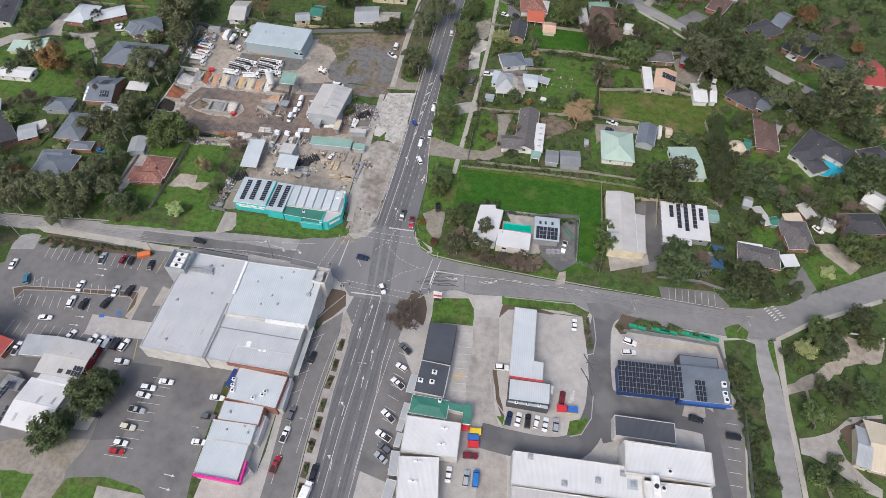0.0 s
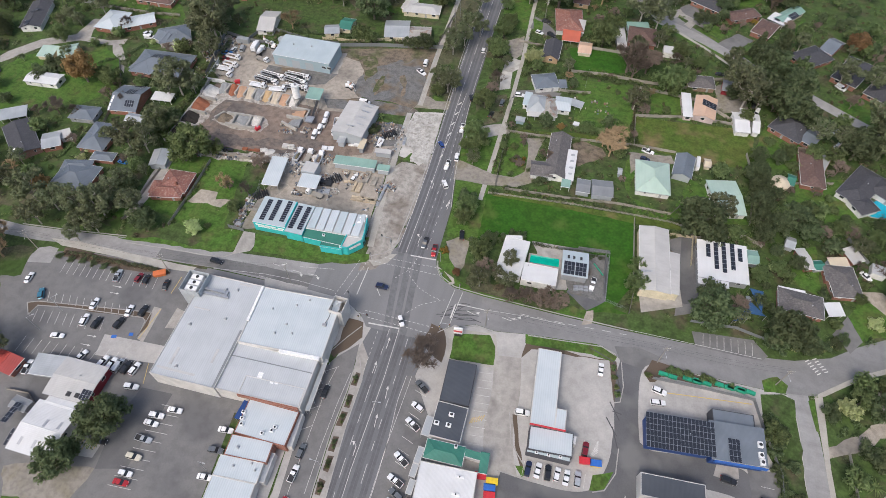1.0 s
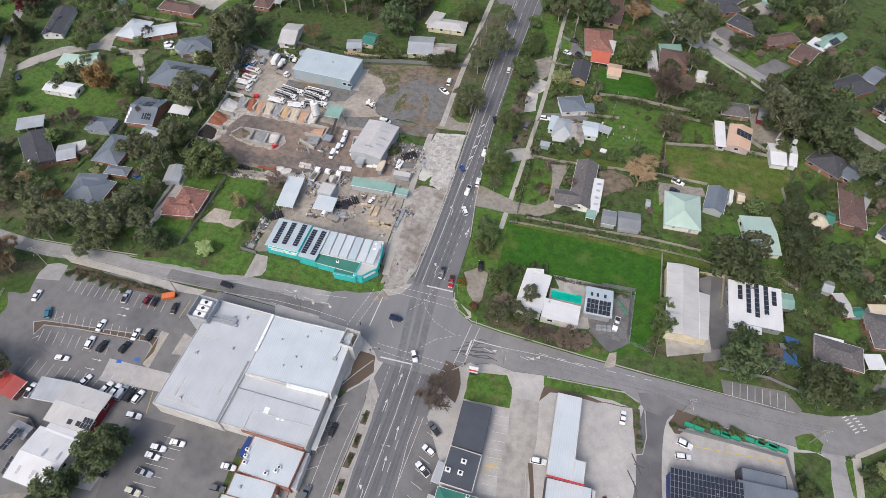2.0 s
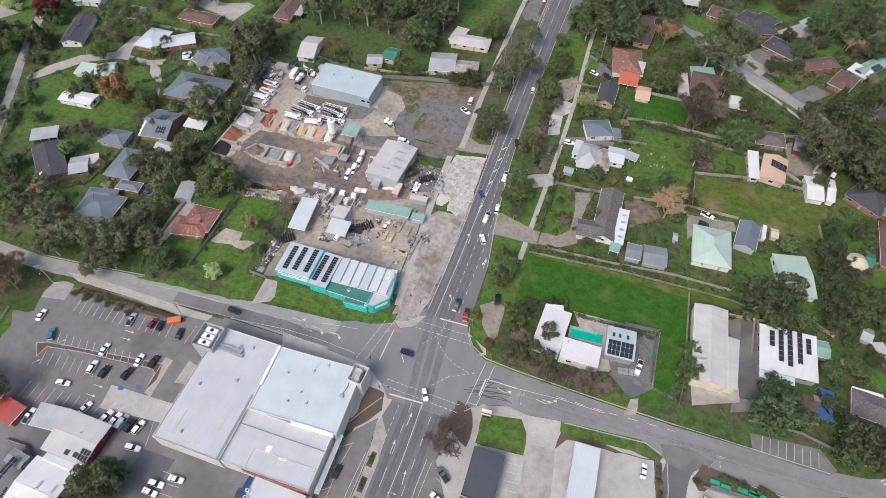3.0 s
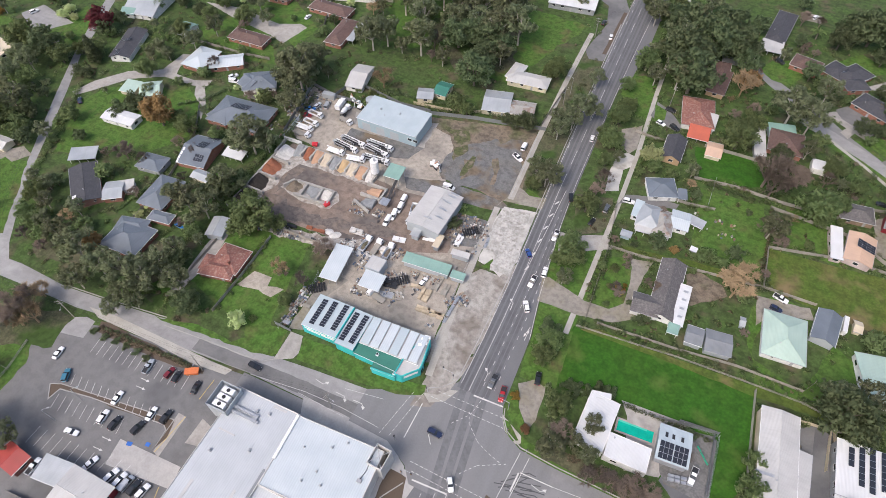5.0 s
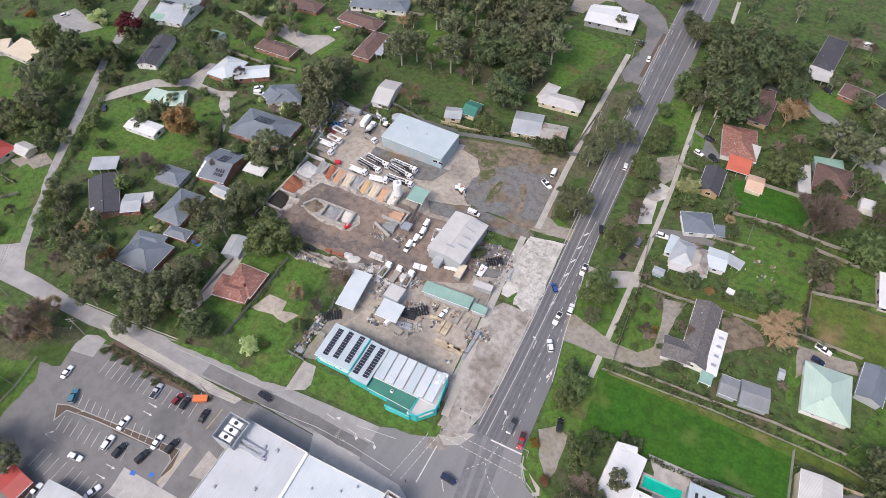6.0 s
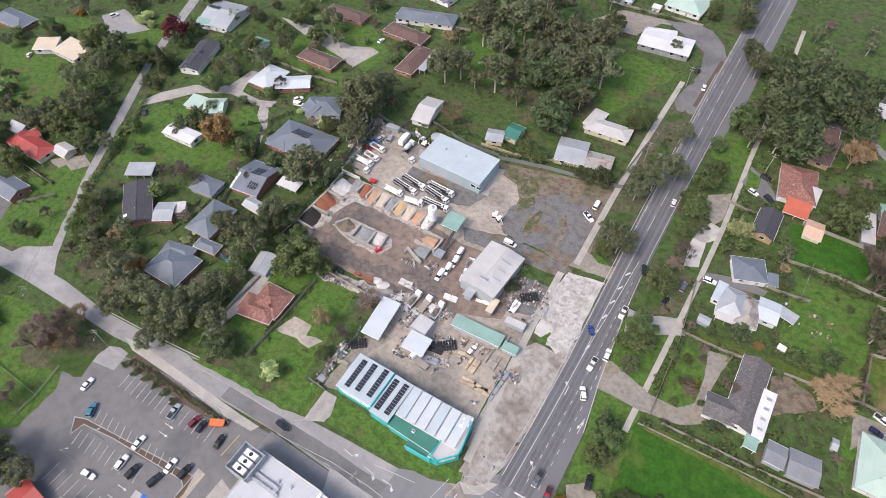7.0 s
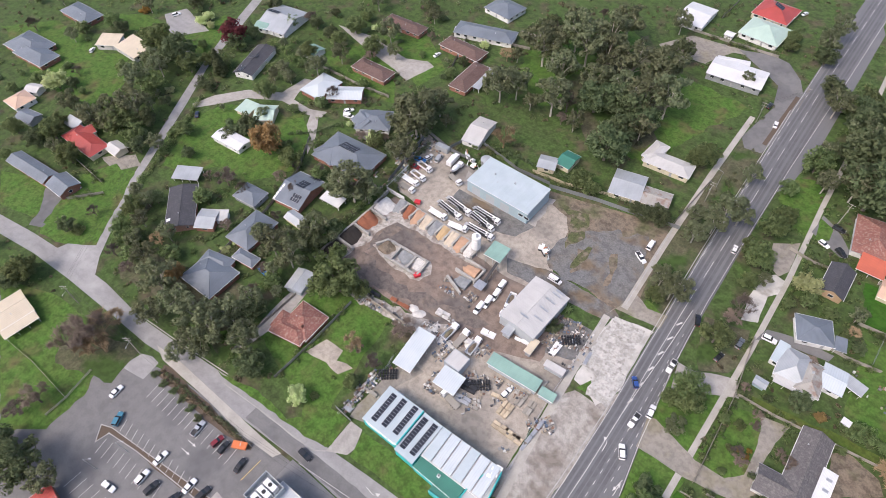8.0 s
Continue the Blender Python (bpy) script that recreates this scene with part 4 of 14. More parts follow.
def wedge(x, y, w, d, h, rot, material, label, seed=1):
    """Bulk material thrown against the back of a bay: high at +y, with a ragged toe at -y."""
    mb, n = MB(), 9
    pts = []
    for i in range(n):
        u = i / (n - 1) * 2 - 1
        toe = d * (0.12 + 0.22 * noise.noise((u * 1.7, seed * 0.37, 2.1)) + 0.25 * abs(u) ** 3)
        for j in range(n):
            v = j / (n - 1)
            z = h * min(1.0, v * 1.25) ** 1.2 * (1 - 0.3 * abs(u) ** 2.5) * (1 + 0.3 * noise.noise((u * 2.2 + seed, v * 2.4, 0.4)))
            pts.append((u * w / 2 * (1 + 0.08 * noise.noise((v * 3, seed, 7.0))), toe + v * (d - toe) - d / 2, max(z, 0.0) if 0 < j else -0.05))
    fs = [(i * n + j, (i + 1) * n + j, (i + 1) * n + j + 1, i * n + j + 1) for i in range(n - 1) for j in range(n - 1)]
    mb.add(pts, fs)
    for line in ([i * n + n - 1 for i in range(n)], list(range(n))[::-1], list(range(n * (n - 1), n * n))):
        for a, b in zip(line, line[1:]):
            mb.add([pts[a], pts[b], (*pts[b][:2], -0.05), (*pts[a][:2], -0.05)], [(0, 1, 2, 3)])
    ob = part("stockpile", mb, material)
    ob.matrix_world = pose(x, y, 0.06, 0, 0, rot)
    return tagged(ob, label, "stockpile")


def heap(x, y, rx, ry, h, rot, material, label, seed=1):
    ob = part("stockpile", mound_mesh(rx, ry, h, seed), material, smooth=True)
    ob.matrix_world = pose(x, y, 0.03, 0, 0, rot)
    return tagged(ob, label, "stockpile")


# ---------------------------------------------------------------- trees
def leaf_cloud(clumps, per, size, seed, flat=0.35):
    """Small pointed leaf sprays scattered in and round the given clumps (centre, radius), facing outwards and up."""
    rng = np.random.default_rng(seed)
    vs, ns = [], []
    for c, r in clumps:
        n = max(12, int(per * 1.5 * (r ** 2)))
        d = rng.normal(size=(n, 3))
        d /= np.linalg.norm(d, axis=1)[:, None]
        rad = r * (0.68 + 0.38 * rng.random(n))[:, None]
        p = np.array(c) + d * rad * np.array([1, 1, 0.75])
        u = rng.normal(size=(n, 3)) * np.array([1, 1, 1 - flat])
        u /= np.linalg.norm(u, axis=1)[:, None]
        w = np.cross(u, d + rng.normal(size=(n, 3)) * 0.6)
        w /= np.linalg.norm(w, axis=1)[:, None] + 1e-9
        out = d * 0.75 + np.array([0, 0, 0.5]) + rng.normal(size=(n, 3)) * 0.22
        out /= np.linalg.norm(out, axis=1)[:, None]
        w *= np.sign((np.cross(u, w) * out).sum(1))[:, None]
        s = size * 0.98 * (0.6 + 0.8 * rng.random(n))[:, None]
        vs.append(np.stack([p - u * s, p + u * s, p + w * s * 1.05], 1).reshape(-1, 3))
        ns.append(np.repeat(out, 3, 0))
    mb = MB()
    mb.v = [tuple(q) for q in np.concatenate(vs).tolist()]
    mb.f = [(i, i + 1, i + 2) for i in range(0, len(mb.v), 3)]
    mb.n = np.concatenate(ns).tolist()
    return mb


def limbs(mb, rnd, a, d, length, r, depth, tips, spread=0.6, up=0.25):
    b = a + d * length
    mb.tube(a, b, r, r * 0.62, 5 if r > 0.06 else 3, False)
    tips.append((b, depth))
    if depth <= 0:
        return
    for _ in range(rnd.choice((2, 3))):
        e = (d + Vector((rnd.uniform(-1, 1), rnd.uniform(-1, 1), rnd.uniform(-0.5, 0.8))) * spread + Vector((0, 0, up))).normalized()
        limbs(mb, rnd, b, e, length * rnd.uniform(0.6, 0.85), r * 0.62, depth - 1, tips, spread, up)


def tree_build(kind, variant):
    """A tree with crown radius about 1 x the unit below; scaled when placed. Unit crown radius: 4 m."""
    rnd = random.Random(hash_of(kind, variant))
    seed = hash_of(kind, variant)
    ob = root("tree", 0, 0, 0, 0, "", "tree")
    tr, tips = MB(), []
    if kind in ("bare", "russet"):
        top = Vector((0, 0, 1.6))
        tr.tube((0, 0, -0.1), top, 0.26, 0.2, 7, False)
        for i in range(5):
            a = 2 * math.pi * i / 5 + rnd.uniform(-0.3, 0.3)
            limbs(tr, rnd, top, Vector((math.cos(a) * 0.8, math.sin(a) * 0.8, 0.9)).normalized(), 1.5, 0.12, 4, tips, 0.65, 0.12)
        limbs(tr, rnd, top, Vector((0, 0, 1)), 1.7, 0.13, 3, tips, 0.55, 0.12)
        part("trunk", tr, TWIG if kind == "bare" else REDTWIG, ob)
        tw = MB()
        for p, dep in tips:
            for _ in range((9, 6, 3, 1, 0)[min(dep, 4)]):
                q = p + Vector((rnd.gauss(0, 0.55), rnd.gauss(0, 0.55), rnd.uniform(-0.35, 0.75)))
                w = (q - p).orthogonal().normalized() * 0.05
                tw.add([p - w, p + w, q], [(0, 1, 2)])
        part("crown", tw, TWIG if kind == "bare" else REDTWIG, ob)
        return ob
    if kind == "palm":
        tr.tube((0, 0, -0.1), (0.1, 0, 3.2), 0.3, 0.22, 8)
        part("trunk", tr, BARK, ob)
        fr = MB()
        for i in range(34):
            a, lift = rnd.uniform(0, 2 * math.pi), rnd.uniform(-0.2, 1.2)
            p = Vector((0.1, 0, 3.2))
            d = Vector((math.cos(a), math.sin(a), lift)).normalized()
            side = Vector((-math.sin(a), math.cos(a), 0))
            for s in range(5):
                q = p + d * 0.75
                w0, w1 = 0.34 * (1 - s / 5.5), 0.34 * (1 - (s + 1) / 5.5)
                fr.add([p - side * w0 + Vector((0, 0, -0.1)), p, p + side * w0 + Vector((0, 0, -0.1)), q + side * w1 + Vector((0, 0, -0.1)), q, q - side * w1 + Vector((0, 0, -0.1))], [(0, 1, 4, 5), (1, 2, 3, 4)])
                p = q
                d = (d + Vector((0, 0, -0.3))).normalized()
        part("crown", fr, LEAF["palm"], ob)
        return ob
    if kind == "conifer":
        tr.tube((0, 0, -0.1), (0, 0, 13), 0.35, 0.04, 7, False)
        part("trunk", tr, BARK, ob)
        cl = []
        for i in range(60):
            z = 1.2 + 11.5 * (i / 60) ** 0.9
            r = 3.4 * (1 - z / 13.6)
            a = i * 2.4
            cl.append(((r * 0.75 * math.cos(a), r * 0.75 * math.sin(a), z), 0.5 + r * 0.3))
        part("crown", leaf_cloud(cl, 40, 0.34, seed), LEAF["dark"], ob)
        return ob
    if kind in ("shrub", "hedge", "limebush", "yellowbush"):
        for i in range(5):
            a = i * 1.256
            tr.tube((0, 0, -0.1), (1.2 * math.cos(a), 1.2 * math.sin(a), 1.8), 0.12, 0.04, 5, False)
        part("trunk", tr, BARK, ob)
        cl = [((rnd.uniform(-2.5, 2.5), rnd.uniform(-2.5, 2.5), rnd.uniform(0.9, 2.7)), rnd.uniform(0.8, 1.3)) for _ in range(26)]
        part("crown", leaf_cloud(cl, 34, 0.32, seed), LEAF[dict(shrub="green", hedge="dark", limebush="lime", yellowbush="yellow")[kind]], ob)
        return ob
    tall = dict(gum=9.5, green=6.6, dark=7.6, lime=6.4, orange=7.0, red=6.6)[kind]
    open_ = kind == "gum"
    fork = tall * 0.28
    mid, up = tall * (0.64 if open_ else 0.58), tall * (0.33 if open_ else 0.4)
    tr.tube((0, 0, -0.1), (0, 0, fork), 0.22 if open_ else 0.3, 0.17 if open_ else 0.24, 8, False)
    cl, n = [], 11 if open_ else 13
    for i in range(n):
        a = 2.399963 * i + rnd.uniform(-0.3, 0.3)
        zz = 1 - 2 * (i + 0.5) / n
        rr = math.sqrt(1 - zz * zz)
        k = rnd.uniform(0.58, 0.86)
        c = Vector((4 * k * rr * math.cos(a), 4 * k * rr * math.sin(a), mid + up * k * max(zz, -0.55)))
        elbow = Vector((c.x * 0.45, c.y * 0.45, fork + (c.z - fork) * 0.6))
        tr.tube((0, 0, fork), elbow, 0.11, 0.07, 5, False)
        tr.tube(elbow, c, 0.07, 0.03, 4, False)
        for _ in range(6 if open_ else 7):
            o = Vector((rnd.gauss(0, 1), rnd.gauss(0, 1), rnd.gauss(0, 0.75))).normalized() * rnd.uniform(0.5, 1.25)
            cl.append((tuple(c + o), rnd.uniform(0.5, 0.85) if open_ else rnd.uniform(0.6, 1.0)))
            if open_:
                tr.tube(c, c + o * 0.9, 0.035, 0.015, 3, False)
    if not open_:
        cl += [((rnd.gauss(0, 1.1), rnd.gauss(0, 1.1), mid + rnd.uniform(-0.5, 0.75) * up), 1.2) for _ in range(7)]
    part("trunk", tr, PALEBARK if open_ else BARK, ob)
    part("crown", leaf_cloud(cl, 38 if open_ else 26, 0.33, seed), LEAF[kind], ob)
    return ob


def hash_of(kind, variant):
    return sum(ord(c) * (i + 3) for i, c in enumerate(kind)) * 7 + variant * 101


TREEWORD = dict(gum="tall eucalypt with sparse grey-green crown", green="leafy green garden tree", dark="dense dark green tree", lime="pale lime green tree", orange="tree with rusty orange autumn leaves",
                red="tree with dark red autumn leaves", bare="leafless tree with brown twigs", russet="leafless tree with russet twigs", palm="palm tree with arching fronds", conifer="tall dark conifer",
                shrub="rounded green shrub", hedge="dark green hedge shrub", limebush="pale lime shrub", yellowbush="yellow-leaved shrub")


PLANTED = []


def tree(x, y, r, kind="green", stretch=1.0, where="on the grass"):
    """A tree whose crown is about r metres in radius."""
    n = int(abs(x * 3.1 + y * 5.7)) % (4 if kind in ("gum", "green", "dark", "bare") else 2)
    s = r / (4.1 if kind not in ("shrub", "hedge", "limebush", "yellowbush") else 3.4)
    m = pose(x, y, 0, 0, 0, (x * 37 + y * 91) % 360) @ Matrix.Diagonal((s, s, s * stretch * (0.88 if kind in ("gum", "dark") else 1.0), 1))
    PLANTED.append((x, y))
    ob = stamp(("tree", kind, n), lambda: tree_build(kind, n), m, TREEWORD[kind] + " " + where, "trees" if kind not in ("shrub", "hedge", "limebush", "yellowbush") else "shrubs")
    if kind in ("shrub", "hedge", "limebush", "yellowbush"):
        ob.name = "shrub"
        tagged(ob, "", "shrub")
    return ob


# ---------------------------------------------------------------- fences, poles
FENCE = {}
FENCELINES = []


def fence(pts, kind="paling", height=1.7):
    """A fence along a line: posts and one panel for each span."""
    mat = dict(paling=TIMBER, steel=STEELFENCE, cream=CREAMFENCE, rail=TIMBER, wire=STEEL, white=WHITE)[kind]
    word = dict(paling="weathered grey timber paling fence", steel="grey sheet-steel fence", cream="cream sheet-steel fence", rail="timber post and rail fence", wire="wire mesh fence on steel posts", white="white painted fence")[kind]
    x0, y0 = pts[0]
    ob = root("fence", x0, y0, 0, 0, word + " between the blocks", "fence", "fences")
    for a, b in zip(pts, pts[1:]):
        a, b = Vector(a), Vector(b)
        FENCELINES.append((a, b, kind))
        n = max(1, round((b - a).length / 3.0))
        step = (b - a).length / n
        ang = math.degrees(math.atan2(b.y - a.y, b.x - a.x))
        key = (kind, height)
        if key not in FENCE:
            pl, po = MB(), MB()
            if kind in ("paling", "steel", "cream", "white"):
                front = [(i * 0.05, -0.03 - 0.03 * (i // 2 % 2)) for i in range(21)]
                back = [(x, y + 0.05) for x, y in front[::-1]]
                pl.prism(front + back, 0.05, height)
            elif kind == "rail":
                for z in (0.35, 0.75, 1.1):
                    pl.box(0, 1, -0.03, 0.03, z, z + 0.14)
            else:
                for z in (0.1, 0.5, 0.9, 1.3, height - 0.05):
                    pl.box(0, 1, -0.012, 0.012, z, z + 0.03)
            w = 0.07 if kind != "wire" else 0.03
            po.box(-w, w, -w, w, -0.1, height + 0.06)
            FENCE[key] = pl.mesh("panel", mat), po.mesh("post", mat)
        pl, po = FENCE[key]
        for i in range(n):
            q = a.lerp(b, i / n)
            m = pose(q.x - x0, q.y - y0, 0, 0, 0, ang)
            part("panel", pl, None, ob, "", m @ Matrix.Diagonal((step, 1, 1, 1)))
            if i == 0:
                part("post", po, None, ob, "", m)
        part("post", po, None, ob, "", pose(b.x - x0, b.y - y0, 0, 0, 0, ang))
    return ob


def power_pole(x, y, rot=0.0, height=11.0):
    def build():
        ob = root("power_pole", 0, 0, 0, 0, "", "power pole")
        part("pole", MB().tube((0, 0, -0.2), (0, 0, height), 0.17, 0.11, 9), TIMBER, ob)
        for z, w in ((height - 0.4, 1.2), (height - 1.7, 1.0)):
            arm = part("crossarm", MB().box(-w, w, -0.2, -0.08, z, z + 0.12), TIMBER, ob)
            for sx in (-0.9, -0.35, 0.35, 0.9):
                part("insulator", MB().tube((sx * w, -0.14, z + 0.12), (sx * w, -0.14, z + 0.34), 0.05, 0.035, 6), WHITE, arm)
        part("lamp_arm", MB().tube((0, 0, height - 2.6), (0, -2.2, height - 2.1), 0.04, 0.03, 5).box(-0.12, 0.12, -2.8, -2.1, height - 2.15, height - 2.02), STEEL, ob)
        return ob
    return stamp(("pole", height), build, pose(x, y, 0, 0, 0, rot), "grey timber power pole with cross arms beside the road", "power poles")


def wire(a, b, h0=10.6, h1=10.6, sag=1.2, off=0.9):
    """One span of overhead wires between two poles."""
    a, b = Vector(a), Vector(b)
    d = (b - a).normalized()
    s = Vector((-d.y, d.x))
    ob = root("overhead_wire", a.x, a.y, 0, 0, "black overhead power wires slung between poles", "wire")
    for o in (-off, 0.3 * off, off):
        rings = []
        for i in range(9):
            t = i / 8
            p = (b - a) * t + s * o
            z = h0 + (h1 - h0) * t - sag * 4 * t * (1 - t)
            rings.append([(p.x - s.x * 0.02, p.y - s.y * 0.02, z), (p.x + s.x * 0.02, p.y + s.y * 0.02, z), (p.x, p.y, z + 0.035)])
        part("strand", MB().loft(rings), BLACK, ob)
    return ob


def traffic_light(x, y, rot=0.0, mast=True):
    def build():
        ob = root("traffic_light", 0, 0, 0, 0, "", "traffic light")
        h = 5.6 if mast else 3.4
        p = MB().tube((0, 0, -0.1), (0, 0, h), 0.11, 0.08, 8)
        if mast:
            p.tube((0, 0, h), (3.6, 0, h + 0.3), 0.07, 0.05, 7)
        part("pole", p, STEEL, ob)
        for px, pz in ((0.0, 3.0),) + (((3.4, 5.6),) if mast else ()):
            head = part("signal_head", MB().box(px - 0.22, px + 0.22, -0.38, -0.1, pz - 0.1, pz + 1.0, 0.04), BLACK, ob)
            for i, m_ in enumerate((GREENP, YELLOWP, RED)):
                part("lens", MB().tube((px, -0.38, pz + 0.12 + i * 0.31), (px, -0.42, pz + 0.12 + i * 0.31), 0.11, None, 10), m_, head)
        return ob
    return stamp(("signal", mast), build, pose(x, y, 0, 0, 0, rot), "steel traffic light with black signal heads at the junction", "traffic lights")


def street_lamp(x, y, rot=0.0):
    def build():
        ob = root("street_lamp", 0, 0, 0, 0, "", "street lamp")
        part("pole", MB().tube((0, 0, -0.1), (0, 0, 8.5), 0.1, 0.06, 8).tube((0, 0, 8.5), (2.0, 0, 9.0), 0.05, 0.04, 6), STEEL, ob)
        part("lamp_head", MB().box(1.8, 2.6, -0.16, 0.16, 8.95, 9.1, 0.04), STEEL, ob)
        return ob
    return stamp("street_lamp", build, pose(x, y, 0, 0, 0, rot), "slim steel street lamp with outreach arm", "street lamps")


def inside(p, poly):
    hit, n = False, len(poly)
    for i in range(n):
        (x0, y0), (x1, y1) = poly[i - 1], poly[i]
        if (y0 > p[1]) != (y1 > p[1]) and p[0] < (x1 - x0) * (p[1] - y0) / (y1 - y0) + x0:
            hit = not hit
    return hit


def is_clear(x, y, lawns=True):
    """No building, paving or (with lawns) mown grass at this place."""
    if not HARDBOX:
        for k, poly in enumerate(HARD + SOFT):
            xs, ys = [p[0] for p in poly], [p[1] for p in poly]
            HARDBOX.append((poly, (min(xs), min(ys)), (max(xs), max(ys)), k < len(HARD)))
    for bx, by, w, d, a in BUILT:
        if abs(x - bx) < w + d and abs(y - by) < w + d:
            u, v = (x - bx) * math.cos(a) + (y - by) * math.sin(a), -(x - bx) * math.sin(a) + (y - by) * math.cos(a)
            if abs(u) < w and abs(v) < d:
                return False
    return not any((hard or lawns) and lo[0] < x < hi[0] and lo[1] < y < hi[1] and inside((x, y), poly) for poly, lo, hi, hard in HARDBOX)


HARDBOX = []


def undergrowth(x0, y0, x1, y1, count, seed, leaf="green", tall=1.3, label="low garden plants and bushes between the houses"):
    """Unnumbered low plants over a stretch of ground, clear of buildings, paving and mown grass."""
    rng = random.Random(seed)
    cl = []
    for _ in range(count):
        x, y = rng.uniform(x0, x1), rng.uniform(y0, y1)
        if noise.noise((x * 0.05, y * 0.05, seed)) < -0.2 or not is_clear(x, y, rng.random() > 0.12):
            continue
        r = rng.uniform(0.5, 1.2) * tall / 1.3
        for _ in range(rng.choice((2, 3, 4))):
            cl.append(((x + rng.uniform(-1, 1) * r, y + rng.uniform(-1, 1) * r, r * rng.uniform(0.3, 0.9)), r * rng.uniform(0.6, 1.0)))
    if cl:
        ob = part("garden_plants", leaf_cloud(cl, 17, 0.3, seed), LEAF[leaf])
        tagged(ob, label, "plants", kind="stuff")


def hedge(pts, width, height, leaf, label, seed=1):
    """One clipped or rambling hedge along a line of points."""
    rng = random.Random(seed)
    cl = []
    for (ax, ay), (bx, by) in zip(pts, pts[1:]):
        n = max(2, int(math.hypot(bx - ax, by - ay) / (width * 0.34)))
        for i in range(n):
            t = (i + rng.random()) / n
            r = width * rng.uniform(0.3, 0.5)
            cl.append(((ax + (bx - ax) * t + rng.uniform(-0.3, 0.3) * width, ay + (by - ay) * t + rng.uniform(-0.3, 0.3) * width, max(r * 0.7, (height - r) * rng.uniform(0.35, 1.0))), r))
    ob = part("hedge", leaf_cloud(cl, 30, 0.26, seed), LEAF[leaf])
    PLANTED.extend(((a[0] + b[0]) / 2, (a[1] + b[1]) / 2) for a, b in zip(pts, pts[1:]))
    return tagged(ob, label, "hedge", "hedges")


def fence_plants(seed, leaf, share, label):
    """Bushes and climbers along the garden fences."""
    rng = random.Random(seed)
    cl = []
    for a, b, kind in FENCELINES:
        if kind in ("wire", "steel"):
            continue
        n = Vector((a.y - b.y, b.x - a.x)).normalized()
        for _ in range(int((b - a).length / 1.1)):
            p = a.lerp(b, rng.random()) + n * rng.choice((-1, 1)) * rng.uniform(0.5, 1.3)
            if rng.random() < share * (1 + noise.noise((p.x * 0.08, p.y * 0.08, seed)) * 1.6) and is_clear(p.x, p.y, False):
                r = rng.uniform(0.5, 1.3)
                cl += [((p.x + rng.uniform(-0.7, 0.7) * r, p.y + rng.uniform(-0.7, 0.7) * r, r * rng.uniform(0.4, 1.2)), r * rng.uniform(0.6, 1.0)) for _ in range(3)]
    if cl:
        tagged(part("fence_plants", leaf_cloud(cl, 15, 0.28, seed), LEAF[leaf]), label, "plants", kind="stuff")


def grove(x0, y0, x1, y1, count, seed, kinds, low=2.2, high=4.5, where="between the houses"):
    """Garden trees over a stretch of ground, clear of buildings, paving and mown grass."""
    rng = random.Random(seed)
    done, verts, faces, slots, mats, normals, base = [], [], [], [], [], [], 0
    for k in range(count * 12):
        x, y, r = rng.uniform(x0, x1), rng.uniform(y0, y1), rng.uniform(low, high)
        if any(math.hypot(x - a, y - b) < (r + c) * 0.62 for a, b, c in done) or not all(is_clear(x + r * 0.4 * p, y + r * 0.4 * q, k % 5 > 0) for p, q in ((0, 0), (1, 0), (-1, 0), (0, 1), (0, -1))):
            continue
        if any(math.hypot(x - a, y - b) < 2.0 + r * 0.5 for a, b in PLANTED):
            continue
        done.append((x, y, r))
        keys = [q for q in TEMPLATES if q[0] == "tree" and q[1] == rng_kind(kinds, len(done))]
        m = pose(x, y, 0, 0, 0, rng.uniform(0, 360)) @ Matrix.Diagonal((r / 4.1, r / 4.1, r / 4.1 * rng.uniform(1.0, 1.25), 1))
        if not keys:
            continue
        for child in TEMPLATES[keys[len(done) % len(keys)]][0].children:
            me = child.data
            co = np.empty(len(me.vertices) * 3)
            me.vertices.foreach_get("co", co)
            co = co.reshape(-1, 3) @ np.array(m.to_3x3()).T + np.array(m.translation)
            if me.materials[0] not in mats:
                mats.append(me.materials[0])
            slot = mats.index(me.materials[0])
            if child.name.startswith("crown") and me.has_custom_normals:
                leaf = co.reshape(-1, 3, 3)[::3]
                mid = leaf.mean(1, keepdims=True)
                co = (mid + (leaf - mid) * 1.6).reshape(-1, 3)
                faces += [(i, i + 1, i + 2) for i in range(base, base + len(co), 3)]
                slots += [slot] * (len(co) // 3)
                away = leaf.reshape(-1, 3) - np.array([x, y, leaf[..., 2].mean() - r * 0.5])
                away /= np.linalg.norm(away, axis=1)[:, None] + 1e-6
                spread = np.random.default_rng(len(done)).normal(size=(len(leaf), 3)) * 0.35
                face_n = np.cross(leaf[:, 1] - leaf[:, 0], leaf[:, 2] - leaf[:, 0])
                face_n /= np.linalg.norm(face_n, axis=1)[:, None] + 1e-9
                normals += (away * 0.7 + np.repeat(face_n * 0.6 + spread + np.array([0, 0, 0.25]), 3, 0)).tolist()
            else:
                normals += [(0.0, 0.0, 0.0)] * len(co)
                for p in me.polygons:
                    faces.append(tuple(i + base for i in p.vertices))
                    slots.append(slot)
            verts += co.tolist()
            base += len(co)
        if len(done) >= count:
            break
    if not faces:
        return
    me = bpy.data.meshes.new("grove")
    me.from_pydata(verts, [], faces)
    for m in mats:
        me.materials.append(m)
    me.polygons.foreach_set("material_index", slots)
    me.update()
    me.normals_split_custom_set_from_vertices([Vector(q).normalized() for q in normals])
    tagged(new("grove", me), "mixed green garden trees " + where, "trees", kind="stuff")


